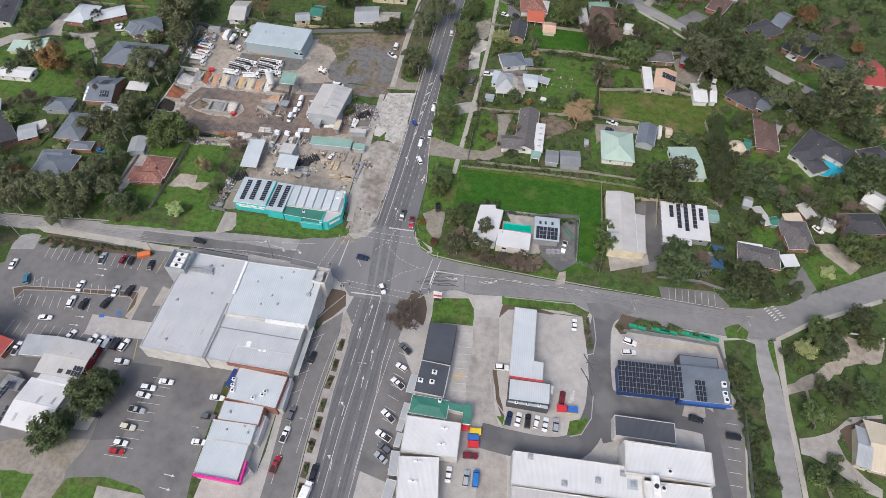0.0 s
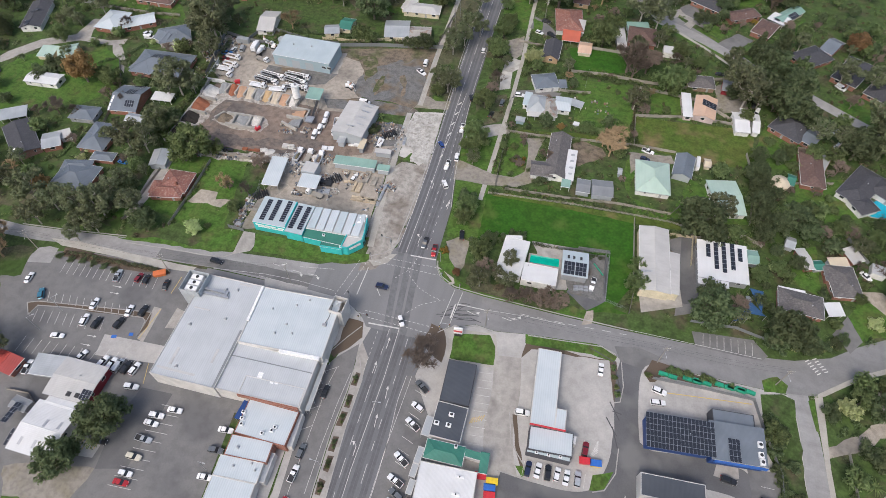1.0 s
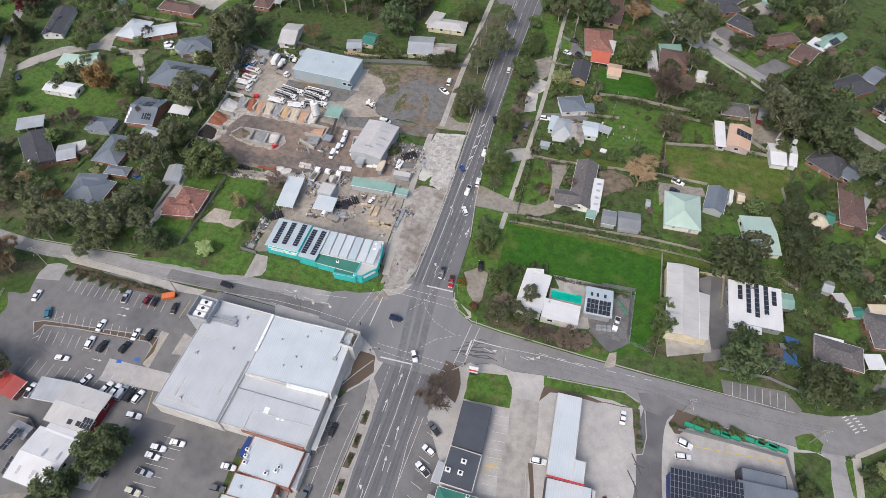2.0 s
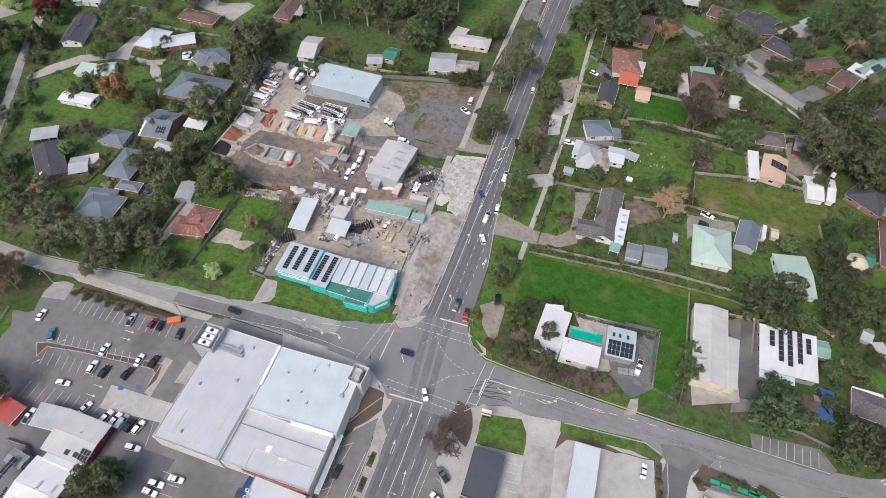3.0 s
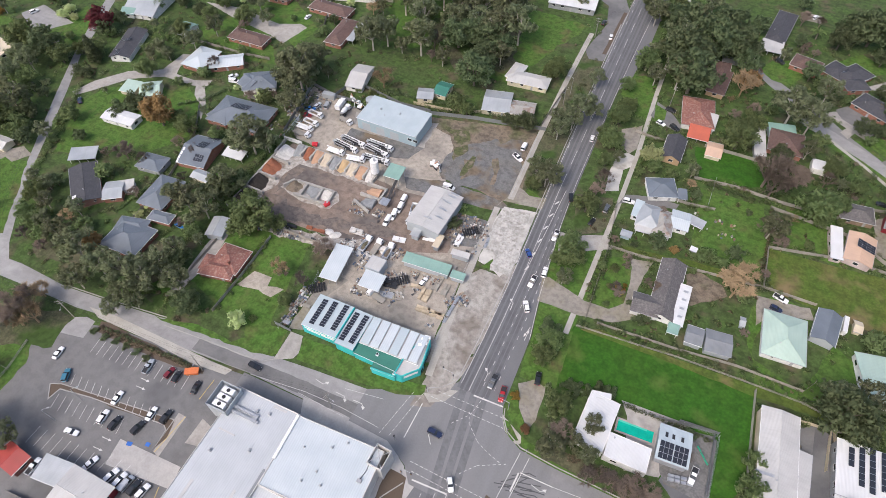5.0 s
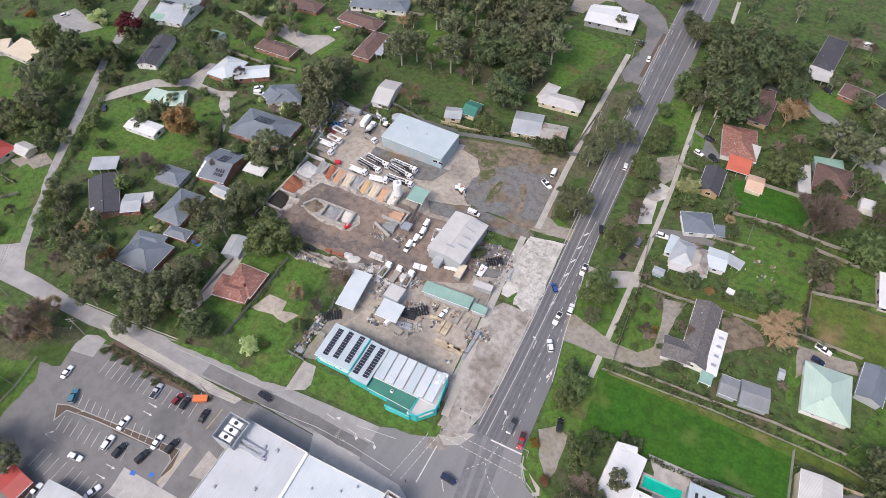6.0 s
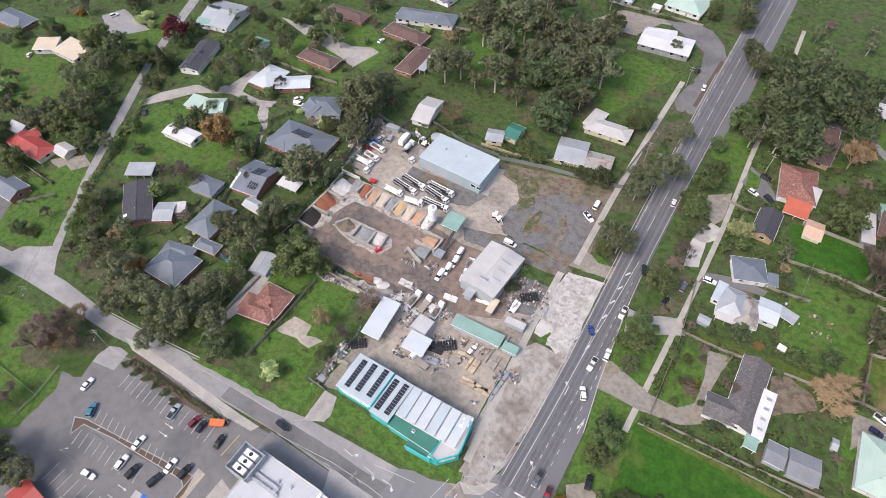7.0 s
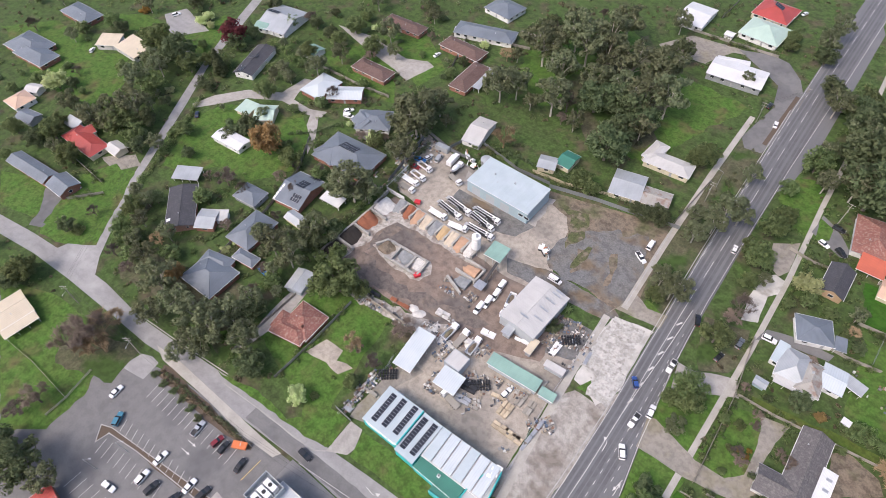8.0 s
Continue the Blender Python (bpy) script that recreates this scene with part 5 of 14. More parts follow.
def rng_kind(kinds, k):
    return kinds[(k * 7 + 3) % len(kinds)]


def clutter(x0, y0, x1, y1, rot, count, seed, label):
    """Unnumbered small stock of a yard: pallets, crates, offcuts, drums."""
    rng = random.Random(seed)
    mb = MB()
    cx, cy = (x0 + x1) / 2, (y0 + y1) / 2
    for _ in range(count):
        u, v = rng.uniform(x0, x1), rng.uniform(y0, y1)
        a = radians(rot)
        u, v = round(u / 1.15) * 1.15 + rng.gauss(0, 0.12), round(v / 1.0) * 1.0 + rng.gauss(0, 0.12)
        x, y = cx + (u - cx) * math.cos(a) - (v - cy) * math.sin(a), cy + (u - cx) * math.sin(a) + (v - cy) * math.cos(a)
        if noise.noise((x * 0.2, y * 0.2, seed)) < 0.0 or not all(abs((x - bx) * math.cos(t) + (y - by) * math.sin(t)) > w or abs(-(x - bx) * math.sin(t) + (y - by) * math.cos(t)) > d for bx, by, w, d, t in BUILT):
            continue
        w, d, h = rng.uniform(0.15, 0.58), rng.uniform(0.12, 0.4), rng.uniform(0.1, 0.7)
        t = a + rng.choice((0, math.pi / 2)) + rng.gauss(0, 0.09)
        c, q = math.cos(t), math.sin(t)
        ring = [(x + p * w * c - r * d * q, y + p * w * q + r * d * c) for p, r in ((-1, -1), (1, -1), (1, 1), (-1, 1))]
        mb.prism(ring, 0.05, 0.08 + h)
    if "stock_mix" not in MATS:
        m, nodes, links, bsdf = nodes_of("stock_mix")
        r = nodes.new("ShaderNodeValToRGB")
        r.color_ramp.interpolation = "CONSTANT"
        cols = ((0.42, 0.4, 0.36), (0.24, 0.21, 0.17), (0.07, 0.07, 0.075), (0.34, 0.29, 0.22), (0.6, 0.59, 0.56), (0.16, 0.16, 0.16), (0.34, 0.34, 0.33), (0.1, 0.13, 0.18), (0.28, 0.27, 0.25), (0.22, 0.13, 0.09))
        el = r.color_ramp.elements
        while len(el) < len(cols):
            el.new(0.5)
        for i, c in enumerate(cols):
            el[i].position, el[i].color = i / len(cols), (*c, 1)
        links.new(nodes.new("ShaderNodeNewGeometry").outputs["Random Per Island"], r.inputs[0])
        links.new(r.outputs[0], bsdf.inputs["Base Color"])
        bsdf.inputs["Roughness"].default_value = 0.8
        MATS["stock_mix"] = m
    return tagged(part("yard_clutter", mb, MATS["stock_mix"]), label, "clutter", kind="stuff")


def slab_field(x0, y0, x1, y1, rot, count, seed):
    """A verge of cracked and shifted concrete slabs: an uneven grid broken into pieces, with loose shards on it."""
    ob = root("concrete_rubble", (x0 + x1) / 2, (y0 + y1) / 2, 0, rot, "broken pale concrete slabs lying on the verge", "rubble")
    rng = random.Random(seed)
    mats = [surface("slab_concrete_%s" % k, c, tuple(v * 0.8 for v in c), 0.4, 3.0, rough=0.95, bump=0.5, mottle=0.2, third=(0.33, 0.31, 0.28), third_scale=0.5, third_lo=0.54, third_hi=0.66) for k, c in (("pale", (0.56, 0.54, 0.5)), ("grey", (0.47, 0.45, 0.41)), ("light", (0.52, 0.5, 0.46)))]
    w, d = x1 - x0, y1 - y0
    nx, ny = 5, round(5 * d / w)
    P = [[((i / nx - 0.5) * w + rng.uniform(-0.24, 0.24) * w / nx, (j / ny - 0.5) * d + rng.uniform(-0.24, 0.24) * d / ny) for j in range(ny + 1)] for i in range(nx + 1)]
    for i in range(nx):
        for j in range(ny):
            quad = [P[i][j], P[i + 1][j], P[i + 1][j + 1], P[i][j + 1]]
            if (quad[0][0] + quad[2][0]) / 2 > w / 2 - 1.2 - max(0.0, j / ny - 0.4) * 2 or (j < ny * 0.2 and i < 2):
                continue
            for tri in ((quad[:3], [quad[0], quad[2], quad[3]]) if rng.random() < 0.3 else (quad,)):
                cx, cy = sum(q[0] for q in tri) / len(tri), sum(q[1] for q in tri) / len(tri)
                ring = [((q[0] - cx) * 0.98, (q[1] - cy) * 0.98) for q in tri]
                part("slab", MB().prism(ring, -0.16, 0.06), mats[rng.randrange(3)], ob, "", pose(cx, cy, 0.15 + rng.uniform(-0.03, 0.04), rng.uniform(-0.9, 0.9), rng.uniform(-0.9, 0.9), rng.uniform(-2, 2)))
    for i in range(count):
        x, y, r = rng.gauss(0.05, 0.2) * w, rng.gauss(0, 0.26) * d, rng.uniform(0.25, 0.9)
        if abs(x) > w * 0.42 or abs(y) > d * 0.47:
            continue
        n = rng.choice((4, 5))
        ring = [(r * rng.uniform(0.6, 1.1) * math.cos(2 * math.pi * k / n), r * rng.uniform(0.4, 1.0) * math.sin(2 * math.pi * k / n)) for k in range(n)]
        part("slab", MB().prism(ring, -0.12, 0.1), mats[i % 3], ob, "", pose(x, y, 0.3, rng.uniform(-9, 9), rng.uniform(-9, 9), rng.uniform(0, 360)))
    return ob


# ---------------------------------------------------------------- ground and roads
bm = bmesh.new()
bmesh.ops.create_grid(bm, x_segments=40, y_segments=40, size=2500)
me = bpy.data.meshes.new("ground")
bm.to_mesh(me)
bm.free()
me.materials.append(GRASS)
tagged(new("ground", me), "rough olive green grass and leaf litter", "ground", kind="structure")

patch("main_road", ASPHALT, 5, [(-10.5, 14), (5.5, 14), (4.7, 41), (2, 58), (-1.5, 90), (-3, 115), (-3.5, 140), (-4, 200), (-3.6, 260), (-4, 400), (-4, 900), (-20, 900), (-19, 400), (-18, 300), (-17, 235), (-14, 135), (-12, 90), (-10.5, 60), (-10, 33)], 0.0, "dark grey asphalt main road with worn wheel tracks")
patch("main_road", ASPHALT, 5, [(-10.5, -19), (12, -19), (10.5, -40), (10.5, -70), (11, -100), (16, -260), (3, -260), (-1, -110), (-2.6, -84), (-5, -54), (-5.3, -38), (-6, -30), (-10.5, -24)], 0.0, "dark grey asphalt main road with worn wheel tracks")
patch("road_junction", JUNCTION, 6, [(-18.6, 9), (-14, 11.5), (-10.5, 16), (-10.3, 14.2), (5.6, 14.2), (6.5, 11), (9, 7), (15, 4), (26, 3.2), (26, -8.5), (20, -11), (14.5, -14), (12, -19.2), (-10.5, -19.2), (-14, -15), (-22, -10.8), (-36, -10.4), (-36, 1)], 0.0, "grey patched asphalt road junction")
patch("street_road", OLDROAD, 4, [(-36, 1), (-54, -0.6), (-81, -3.6), (-111, -6.5), (-134, -9.5), (-154, -11.7), (-176, -11.2), (-196, -12.8), (-220, -16), (-242, -20), (-330, -52), (-333, -60), (-242, -28), (-230, -24.5), (-210, -21), (-189, -19), (-162, -17.4), (-143, -16.5), (-130, -14.6), (-106, -13.4), (-86, -11.8), (-73, -10.7), (-36, -10.4)], 0.0, "pale worn asphalt side street")
patch("street_road", MIDROAD, 4, [(26, 3.2), (54, 2.6), (77, 2.5), (97, 3.1), (121, 4.2), (132, 5.8), (144, 10), (153, 16.4), (181, 32.4), (240, 66), (243, 60), (190, 26), (178, 19.4), (160, 9.5), (153.4, 5.8), (143, -2.6), (138.8, -5.2), (129.3, -7.3), (118, -7.5), (85.3, -7.7), (75.5, -8.6), (69.3, -5.2), (44.3, -7.5), (33.3, -9.3), (26, -8.5)], 0.0, "pale worn asphalt side street")
patch("lane_road", OLDROAD, 3, [(-206, -16), (-180, -14), (-189, -6), (-196.2, 3), (-210.4, 22), (-222.5, 42.4), (-238.4, 68.7), (-255.2, 94.3), (-267.8, 122.1), (-300, 190), (-305, 188), (-272.5, 119), (-258, 92), (-241, 64), (-223, 36), (-209, 14), (-201, 2), (-203, -6)], 0.0, "narrow worn asphalt lane")
patch("lane_road", OLDROAD, 5, [(128.4, -7), (135.4, -6), (136.3, -14.4), (137.5, -19.3), (138.3, -28), (139, -42.6), (139.6, -57.9), (140.1, -75.4), (134, -76.7), (133.7, -59.1), (132.7, -45.7), (132, -33.2), (131.7, -19.5), (130.5, -9.6)], 0.0, "narrow worn asphalt lane")
patch("car_park", CARPARK, 2, [(-132.5, -19.1), (-123.4, -16.6), (-85.4, -13.3), (-73.5, -11.8), (-69.1, -40.7), (-72.1, -50.3), (-66.3, -65.7), (-69.6, -102.1), (-88.6, -106.1), (-151.8, -119.4), (-227, -44.9), (-143.2, -22.8)], 0.0, "grey asphalt car park with patched bays")
patch("footpath", PATH, 7, [(-139.3, -14.4), (-128, -13.1), (-86.9, -12.6), (-79, -12.2), (-80.1, -14.6), (-93.2, -16.1), (-109.8, -15.6), (-133.1, -16.4)], 0.0, "concrete footpath beside the street")
patch("garden_bed", MULCH, 8, [(-131.4, -17.2), (-128.4, -16.3), (-99.9, -16.4), (-87.2, -16.4), (-86.7, -17.4), (-102.6, -20), (-129.8, -20.7)], 0.4, "brown mulch strip with hedge plants")
patch("garden_bed", MULCH, 8, [(-129.1, -41.3), (-125.6, -39.8), (-84.8, -33.5), (-82.9, -39), (-84.3, -43.5), (-85, -37.1), (-86.7, -36.1), (-102.9, -38.6), (-113.7, -39.2), (-124.8, -41.3), (-125.6, -45.4)], 0.3, "brown bark median strip")
patch("driveway", OLDROAD, 3, [(-137, -17.8), (-133.3, -17.9), (-132.1, -24.5), (-141.8, -26.5), (-140.7, -19.5)], 0.0, "grey asphalt car park entry")
patch("ramp", FORECOURT, 4, [(-95.6, -45.2), (-73.4, -43.9), (-72.1, -50.3), (-94.2, -52.9)], 0.0, "pale concrete ramp slab")
patch("ramp", CONCRETE, 5, [(-85.1, -31.1), (-82.1, -31.2), (-81.4, -44.5), (-84.1, -43.9)], 0.0, "pale concrete edge strip")
patch("footpath", CONCRETE, 5, [(-77.1, -29.4), (-69.1, -31.3), (-70.7, -36.4), (-77.1, -37.8)], 0.0, "pale concrete pad")
patch("car_park", CARPARK, 3, [(-65.7, -57.5), (-40.7, -55.2), (-37.6, -88.5), (-36.2, -95), (-63.2, -100.7), (-58.8, -84.5), (-65.6, -84.2)], 0.0, "dark asphalt car park behind the shops")
patch("car_park", DARKTAR, 4, [(-72.9, -59), (-62.2, -58.4), (-63.5, -82.9), (-72.5, -85.3), (-74.9, -71.5)], 0.0, "dark asphalt car park")
patch("car_park", FORECOURT, 4, [(-85.8, -79.5), (-74.9, -78.1), (-75.1, -82.7), (-84.9, -83.9)], 0.0, "pale hatched concrete pad")
patch("gravel_lot", GRAVEL, 3, [(-99.1, -91.3), (-90.1, -87.7), (-72.8, -84.9), (-74.3, -94.6), (-72, -102.6), (-88.6, -106.1)], 0.8, "grey brown gravel ground")
patch("lawn", LAWN, 4, [(-93.8, -98.8), (-83.6, -97.4), (-82.3, -104.7), (-88.6, -106.1)], 1.0, "bright green grass")
patch("lawn", LAWN, 4, [(-72.9, -96.8), (-63.4, -94.3), (-50.5, -94.8), (-47.3, -97.4), (-74.3, -103.1)], 0.5, "bright green grass")
patch("slab", CONCRETE, 5, [(-63.3, -96.9), (-48.7, -96.5), (-47.6, -97.4), (-62.4, -100.6)], 0.0, "pale concrete slab")
patch("footpath", FORECOURT, 6, [(-30, -10.8), (-22, -10.8), (-14, -15.2), (-12, -20), (-15, -24), (-19, -30), (-21, -40), (-20, -70), (-18, -110), (-16, -260), (-33, -260), (-34, -110), (-35, -60), (-27, -20)], 0.0, "pale concrete footpath with paving")
patch("service_road", CARPARK, 5, [(-16.5, -33), (-10.5, -26), (-9.4, -34.7), (-8.7, -43), (-8.8, -57), (-7.8, -73.7), (-6.8, -84), (-3, -140), (3, -260), (-9, -260), (-12, -140), (-16, -84), (-18.5, -60), (-20, -40)], 0.0, "grey asphalt service lane")
patch("median_strip", CONCRETE, 7, [(-9.4, -30), (-8.5, -34), (-5.3, -38), (-5, -54), (-3.8, -69), (-2.6, -84), (0, -140), (3, -260), (1, -260), (-2.5, -140), (-6.4, -84), (-7.4, -73.7), (-8.4, -57), (-8.3, -43)], 0.0, "concrete median with planted squares")
kerb_line([(-12, -19.5), (-15.5, -25), (-18.5, -30.5)])
kerb_line([(-9.4, -30), (-8.7, -43), (-8.8, -57), (-7.8, -73.7), (-6.8, -84), (-3, -140)])
kerb_line([(-8.6, -31), (-5.3, -38), (-5, -54), (-3.8, -69), (-2.6, -84), (1, -140)])
patch("garden_bed", MULCH, 8, [(-13.9, -17.5), (-11.9, -17.8), (-10.5, -23.5), (-13.4, -28.8), (-16.5, -31.8), (-17.1, -33), (-19, -31.8), (-17.4, -26.2), (-17.9, -20.3), (-17, -17.7)], 0.3, "brown mulched corner garden bed")
for x, y in ((-7.3, -38.5), (-7.1, -46), (-7.0, -52), (-6.6, -60), (-6.2, -66), (-5.9, -73), (-5.2, -80), (-4.8, -86), (-4.4, -92)):
    patch("garden_bed", MULCH, 9, [(x - 0.9, y - 2.3), (x + 0.9, y - 2.3), (x + 0.9, y + 2.3), (x - 0.9, y + 2.3)], 0.3, "small square bed of dark mulch")
    tree(x - 0.1, y + 0.6, 0.9, "hedge", 1.0, "in the road median bed")
    tree(x + 0.2, y - 1.0, 0.7, "shrub", 1.0, "in the road median bed")
patch("forecourt", FORECOURT, 3, [(12, -19.5), (14.5, -14), (20, -11.2), (26, -8.6), (33.3, -9.4), (44.3, -7.6), (69.3, -5.3), (75.5, -8.7), (84, -8), (118, -7.6), (131, -7.5), (133, -20), (136, -60), (138, -140), (12, -140), (11, -100), (10.5, -70), (10.5, -40)], 0.0, "grey concrete hard standing of the shops")
patch("car_park", CARPARK, 6, [(8.1, -33.2), (10.9, -32.2), (23.1, -50.6), (21.3, -62.2), (22, -79.2), (9.3, -76.9)], 0.0, "asphalt strip with angled bays")
patch("footpath", PATH, 6, [(14.8, -15.2), (19, -10.5), (23.3, -11.5), (33.5, -10.5), (35.8, -18.3), (35.6, -22.9), (19.9, -24), (17.1, -18.8)], 0.0, "pale concrete corner plaza")
patch("garden_bed", LAWN, 8, [(19.6, -13.5), (31.6, -11.6), (34.3, -15.1), (35.1, -22.1), (20.2, -23.4)], 0.3, "weedy green garden bed")
patch("garden_bed", MULCH, 8, [(11, -12.2), (15.8, -13.1), (18.1, -18.6), (18.2, -25.5), (13.2, -23.1), (9.9, -20.3)], 0.3, "brown mulch bed under a bare tree")
patch("lawn", LAWN, 8, [(43.3, -7.9), (67.3, -5.2), (74.5, -8.1), (73.7, -10.6), (65.7, -9.5), (55.8, -10.5), (43.8, -11.2)], 0.2, "strip of bright green grass")
kerb_line([(44.3, -8), (69.3, -5.7), (74, -7.5)])
patch("garden_bed", MULCH, 6, [(44.1, -9), (62.8, -10.9), (74.6, -10), (76.7, -22.9), (74.9, -24.3), (72.1, -10.5), (57.9, -11.7), (46, -12.6), (43.6, -16.6)], 0.4, "dark mulch bed with low shrubs")
patch("access_road", CARPARK, 5, [(73.3, -4.4), (74.9, -8), (76, -10.1), (77, -18.4), (81, -17.6), (82, -12.9), (83.8, -9.4), (87.2, -6.3), (90.1, -4.8), (81.2, -2.7)], 0.0, "grey asphalt driveway mouth")
lane("access_road", DARKTAR, 6, [(79.3, -10.1), (79.1, -11.4), (78.9, -12.6), (78.7, -14), (78.6, -15.9), (78.6, -18.7), (78.7, -22.1), (78.9, -25.6), (79.1, -28.7), (79.4, -31.4), (79.7, -33.9), (80.1, -36.2), (80.5, -38.4), (80.9, -40.4), (81.2, -42.2), (81.6, -44), (82.1, -45.7), (82.7, -47.4), (83.4, -49), (84.2, -50.7), (84.9, -52.3)], 7.5, "dark asphalt access road")
lane("access_road", DARKTAR, 7, [(79.6, -34.6), (79.5, -37), (79.5, -39.5), (79.4, -41.9), (79, -44.4), (78.3, -47.1), (77.3, -49.9), (76.1, -52.6), (74.7, -54.8), (73.1, -56.4), (71.2, -57.5), (69, -58.4), (66.5, -59), (63.3, -59.4), (59.6, -59.6), (55.9, -59.5), (52.7, -59.5), (50.1, -59.4), (47.9, -59.3), (45.9, -59.1), (43.8, -58.9)], 8, "dark asphalt access road")
lane("access_road", DARKTAR, 6, [(80.1, -38.5), (81.6, -39.3), (83, -40.2), (84.6, -40.9), (86.3, -41.4), (88.3, -41.5), (90.4, -41.2), (92.7, -40.9), (95.1, -40.6), (97.6, -40.3), (100.3, -40), (103, -39.8), (105.6, -39.7), (108.1, -39.7), (110.6, -39.8), (112.9, -40.1), (114.6, -41), (115.7, -42.4), (116.2, -44.1), (116.5, -46.3), (116.8, -49.1), (117.1, -52.6), (117.3, -56.7), (117.4, -61.1), (117.6, -65.4)], 9, "dark asphalt access road")
lane("access_road", CONCRETE, 5, [(39.1, -17.6), (39.6, -20.8), (40.1, -24.1), (40.6, -27.3), (40.9, -30.5), (41, -33.6), (40.9, -36.8), (40.8, -39.8), (41, -42.8), (41.5, -45.7), (42.1, -48.5), (42.9, -51.2), (43.8, -53.8), (44.8, -56.2), (46, -58.4), (47.1, -60.7), (48.1, -63.6), (48.9, -67.1), (49.5, -71.2), (50, -75.4), (50.6, -79.5)], 9, "grey concrete access lane")
patch("garden_bed", MULCH, 8, [(44.2, -37.1), (45.5, -36.8), (48.1, -45.3), (50.4, -51.4), (52.6, -53.8), (51.2, -54.4), (47.9, -48.8)], 0.3, "narrow mulch bed beside the driveway")
patch("lawn", LAWN, 9, [(48, -52), (51.2, -51.7), (51.1, -54.4), (50.6, -54.9)], 0.1, "small green grass patch")
patch("lawn", LAWN, 9, [(70.8, -49), (76.8, -46.4), (74.5, -51.8), (72, -53.3), (70.3, -53.6)], 0.2, "small green grass patch")
patch("slab", CONCRETE, 7, [(106.6, -35.7), (112.8, -35), (113, -38.7), (110, -40.1), (105.6, -39.7)], 0.0, "pale concrete pad")
patch("car_park", CARPARK, 6, [(115.4, -35.2), (125.1, -33.7), (123.5, -61.3), (119.4, -62.1)], 0.0, "asphalt bays beside the fence")
patch("forecourt", FORECOURT, 5, [(85.1, -14.5), (117.7, -11.9), (118.2, -18.2), (104.2, -25.4), (87.7, -23.7)], 0.0, "pale concrete yard with faded lines")
patch("garden_bed", MULCH, 7, [(83.5, -11.5), (86.2, -6.3), (100.8, -7.8), (117.9, -8.6), (118.2, -9.6), (100.8, -11.2), (89.3, -11.4), (87.8, -13.9), (85.5, -14.4)], 0.4, "mulch bed with low shrubs")
patch("footpath", PATH, 6, [(137.3, -5.6), (139.9, -5), (139.9, -15.7), (139.8, -28.7), (140.8, -44), (141.4, -57.5), (141.8, -75.1), (140.4, -75.4), (139.8, -57.8), (139.1, -44.3), (138.3, -28.4), (137.7, -16.2)], 0.0, "pale concrete footpath")
patch("verge", GRASS, 5, [(120.7, -9.1), (127.4, -7.7), (130.6, -8.7), (131.7, -19.5), (132, -33.2), (132.7, -45.7), (133.7, -59.1), (134, -76.7), (122.6, -79.1), (124.3, -61.1), (124.7, -47.4), (123.8, -33), (121.5, -27.7), (121, -17.6)], 0.5, "green grass bank beside the lane")
patch("verge", LAWN, 6, [(135.2, -7.8), (137.1, -6.9), (137.6, -18.2), (136.6, -17.4)], 0.1, "narrow green grass wedge")
patch("verge", GRASS, 5, [(139.8, -29.1), (147, -24.2), (146, -37.6), (142.4, -38.3)], 0.3, "green verge beside the footpath")
patch("verge", GRASS, 5, [(141.1, -44.4), (145.6, -44.7), (147.3, -56.3), (141.7, -57.4)], 0.3, "green verge beside the footpath")
patch("garden", GRASS, 3, [(140.8, -7), (146.5, -3.2), (160.8, 5.1), (160.1, -9.3), (148.7, -12.8), (140.7, -19.2)], 0.6, "green garden lawn under bushes")
patch("garden", GRASS, 3, [(157.6, -12.9), (172.7, -6.6), (170, -19.3), (158.2, -19.9), (147.3, -22.2)], 0.8, "green garden lawn")
patch("footpath", PATH, 5, [(136.8, -6.8), (140.7, -4.8), (151.1, 3), (178, 18.1), (178.4, 20.1), (151.4, 5.1), (138.9, -4.3)], 0.0, "pale concrete footpath")
patch("dirt_track", SAND, 4, [(158.2, 1.1), (165.5, 0.5), (174.7, 2.4), (172.7, -6.6), (159.7, -11.5), (151.3, -19.4), (139.8, -25.8), (139.5, -21.9), (150.1, -15.6), (158.6, -7.5)], 1.2, "bare sandy dirt track")
patch("driveway", CONCRETE, 5, [(141.1, -39.5), (145.8, -38), (151.2, -35.6), (158.2, -29.1), (168.6, -26), (168.1, -28.3), (159.5, -31.1), (152.8, -37.9), (154.5, -43.2), (159.4, -48.5), (163.3, -50.6), (162.7, -53.3), (158.6, -52.3), (150, -47.5), (144, -44.7), (141.1, -44.3)], 0.2, "pale concrete driveway")
patch("garden_bed", MULCH, 6, [(153.9, -34.1), (161.6, -28.8), (168.3, -27.3), (164, -47.5), (157.1, -44)], 0.5, "dark garden soil")
patch("lawn", LAWN, 6, [(121, -4.1), (126, -1.7), (129.6, -3.9), (128.4, -7), (121.7, -8)], 0.3, "small grass island by the street")
patch("parking_bay", CARPARK, 5, [(98.6, 8.4), (100, 2.6), (121.5, 2.9), (123.6, 5.2), (119.1, 10.3)], 0.0, "asphalt parking bays beside the street")
bays(102.4, 8.5, 2.31, 0.07, 7, 0.0, -4.9)
patch("paddock", PADDOCK, 2, [(15.1, 52), (18.5, 51), (50.5, 54), (75.7, 53.6), (77.1, 32.3), (77.3, 22), (71.6, 10.6), (76.6, 9.3), (62.5, 6.6), (54.4, 13.8), (57.9, 30.9), (43.9, 28.9), (33.5, 32.9), (25.3, 28.2), (17.6, 28.1)], 0.3, "bright green mown paddock")
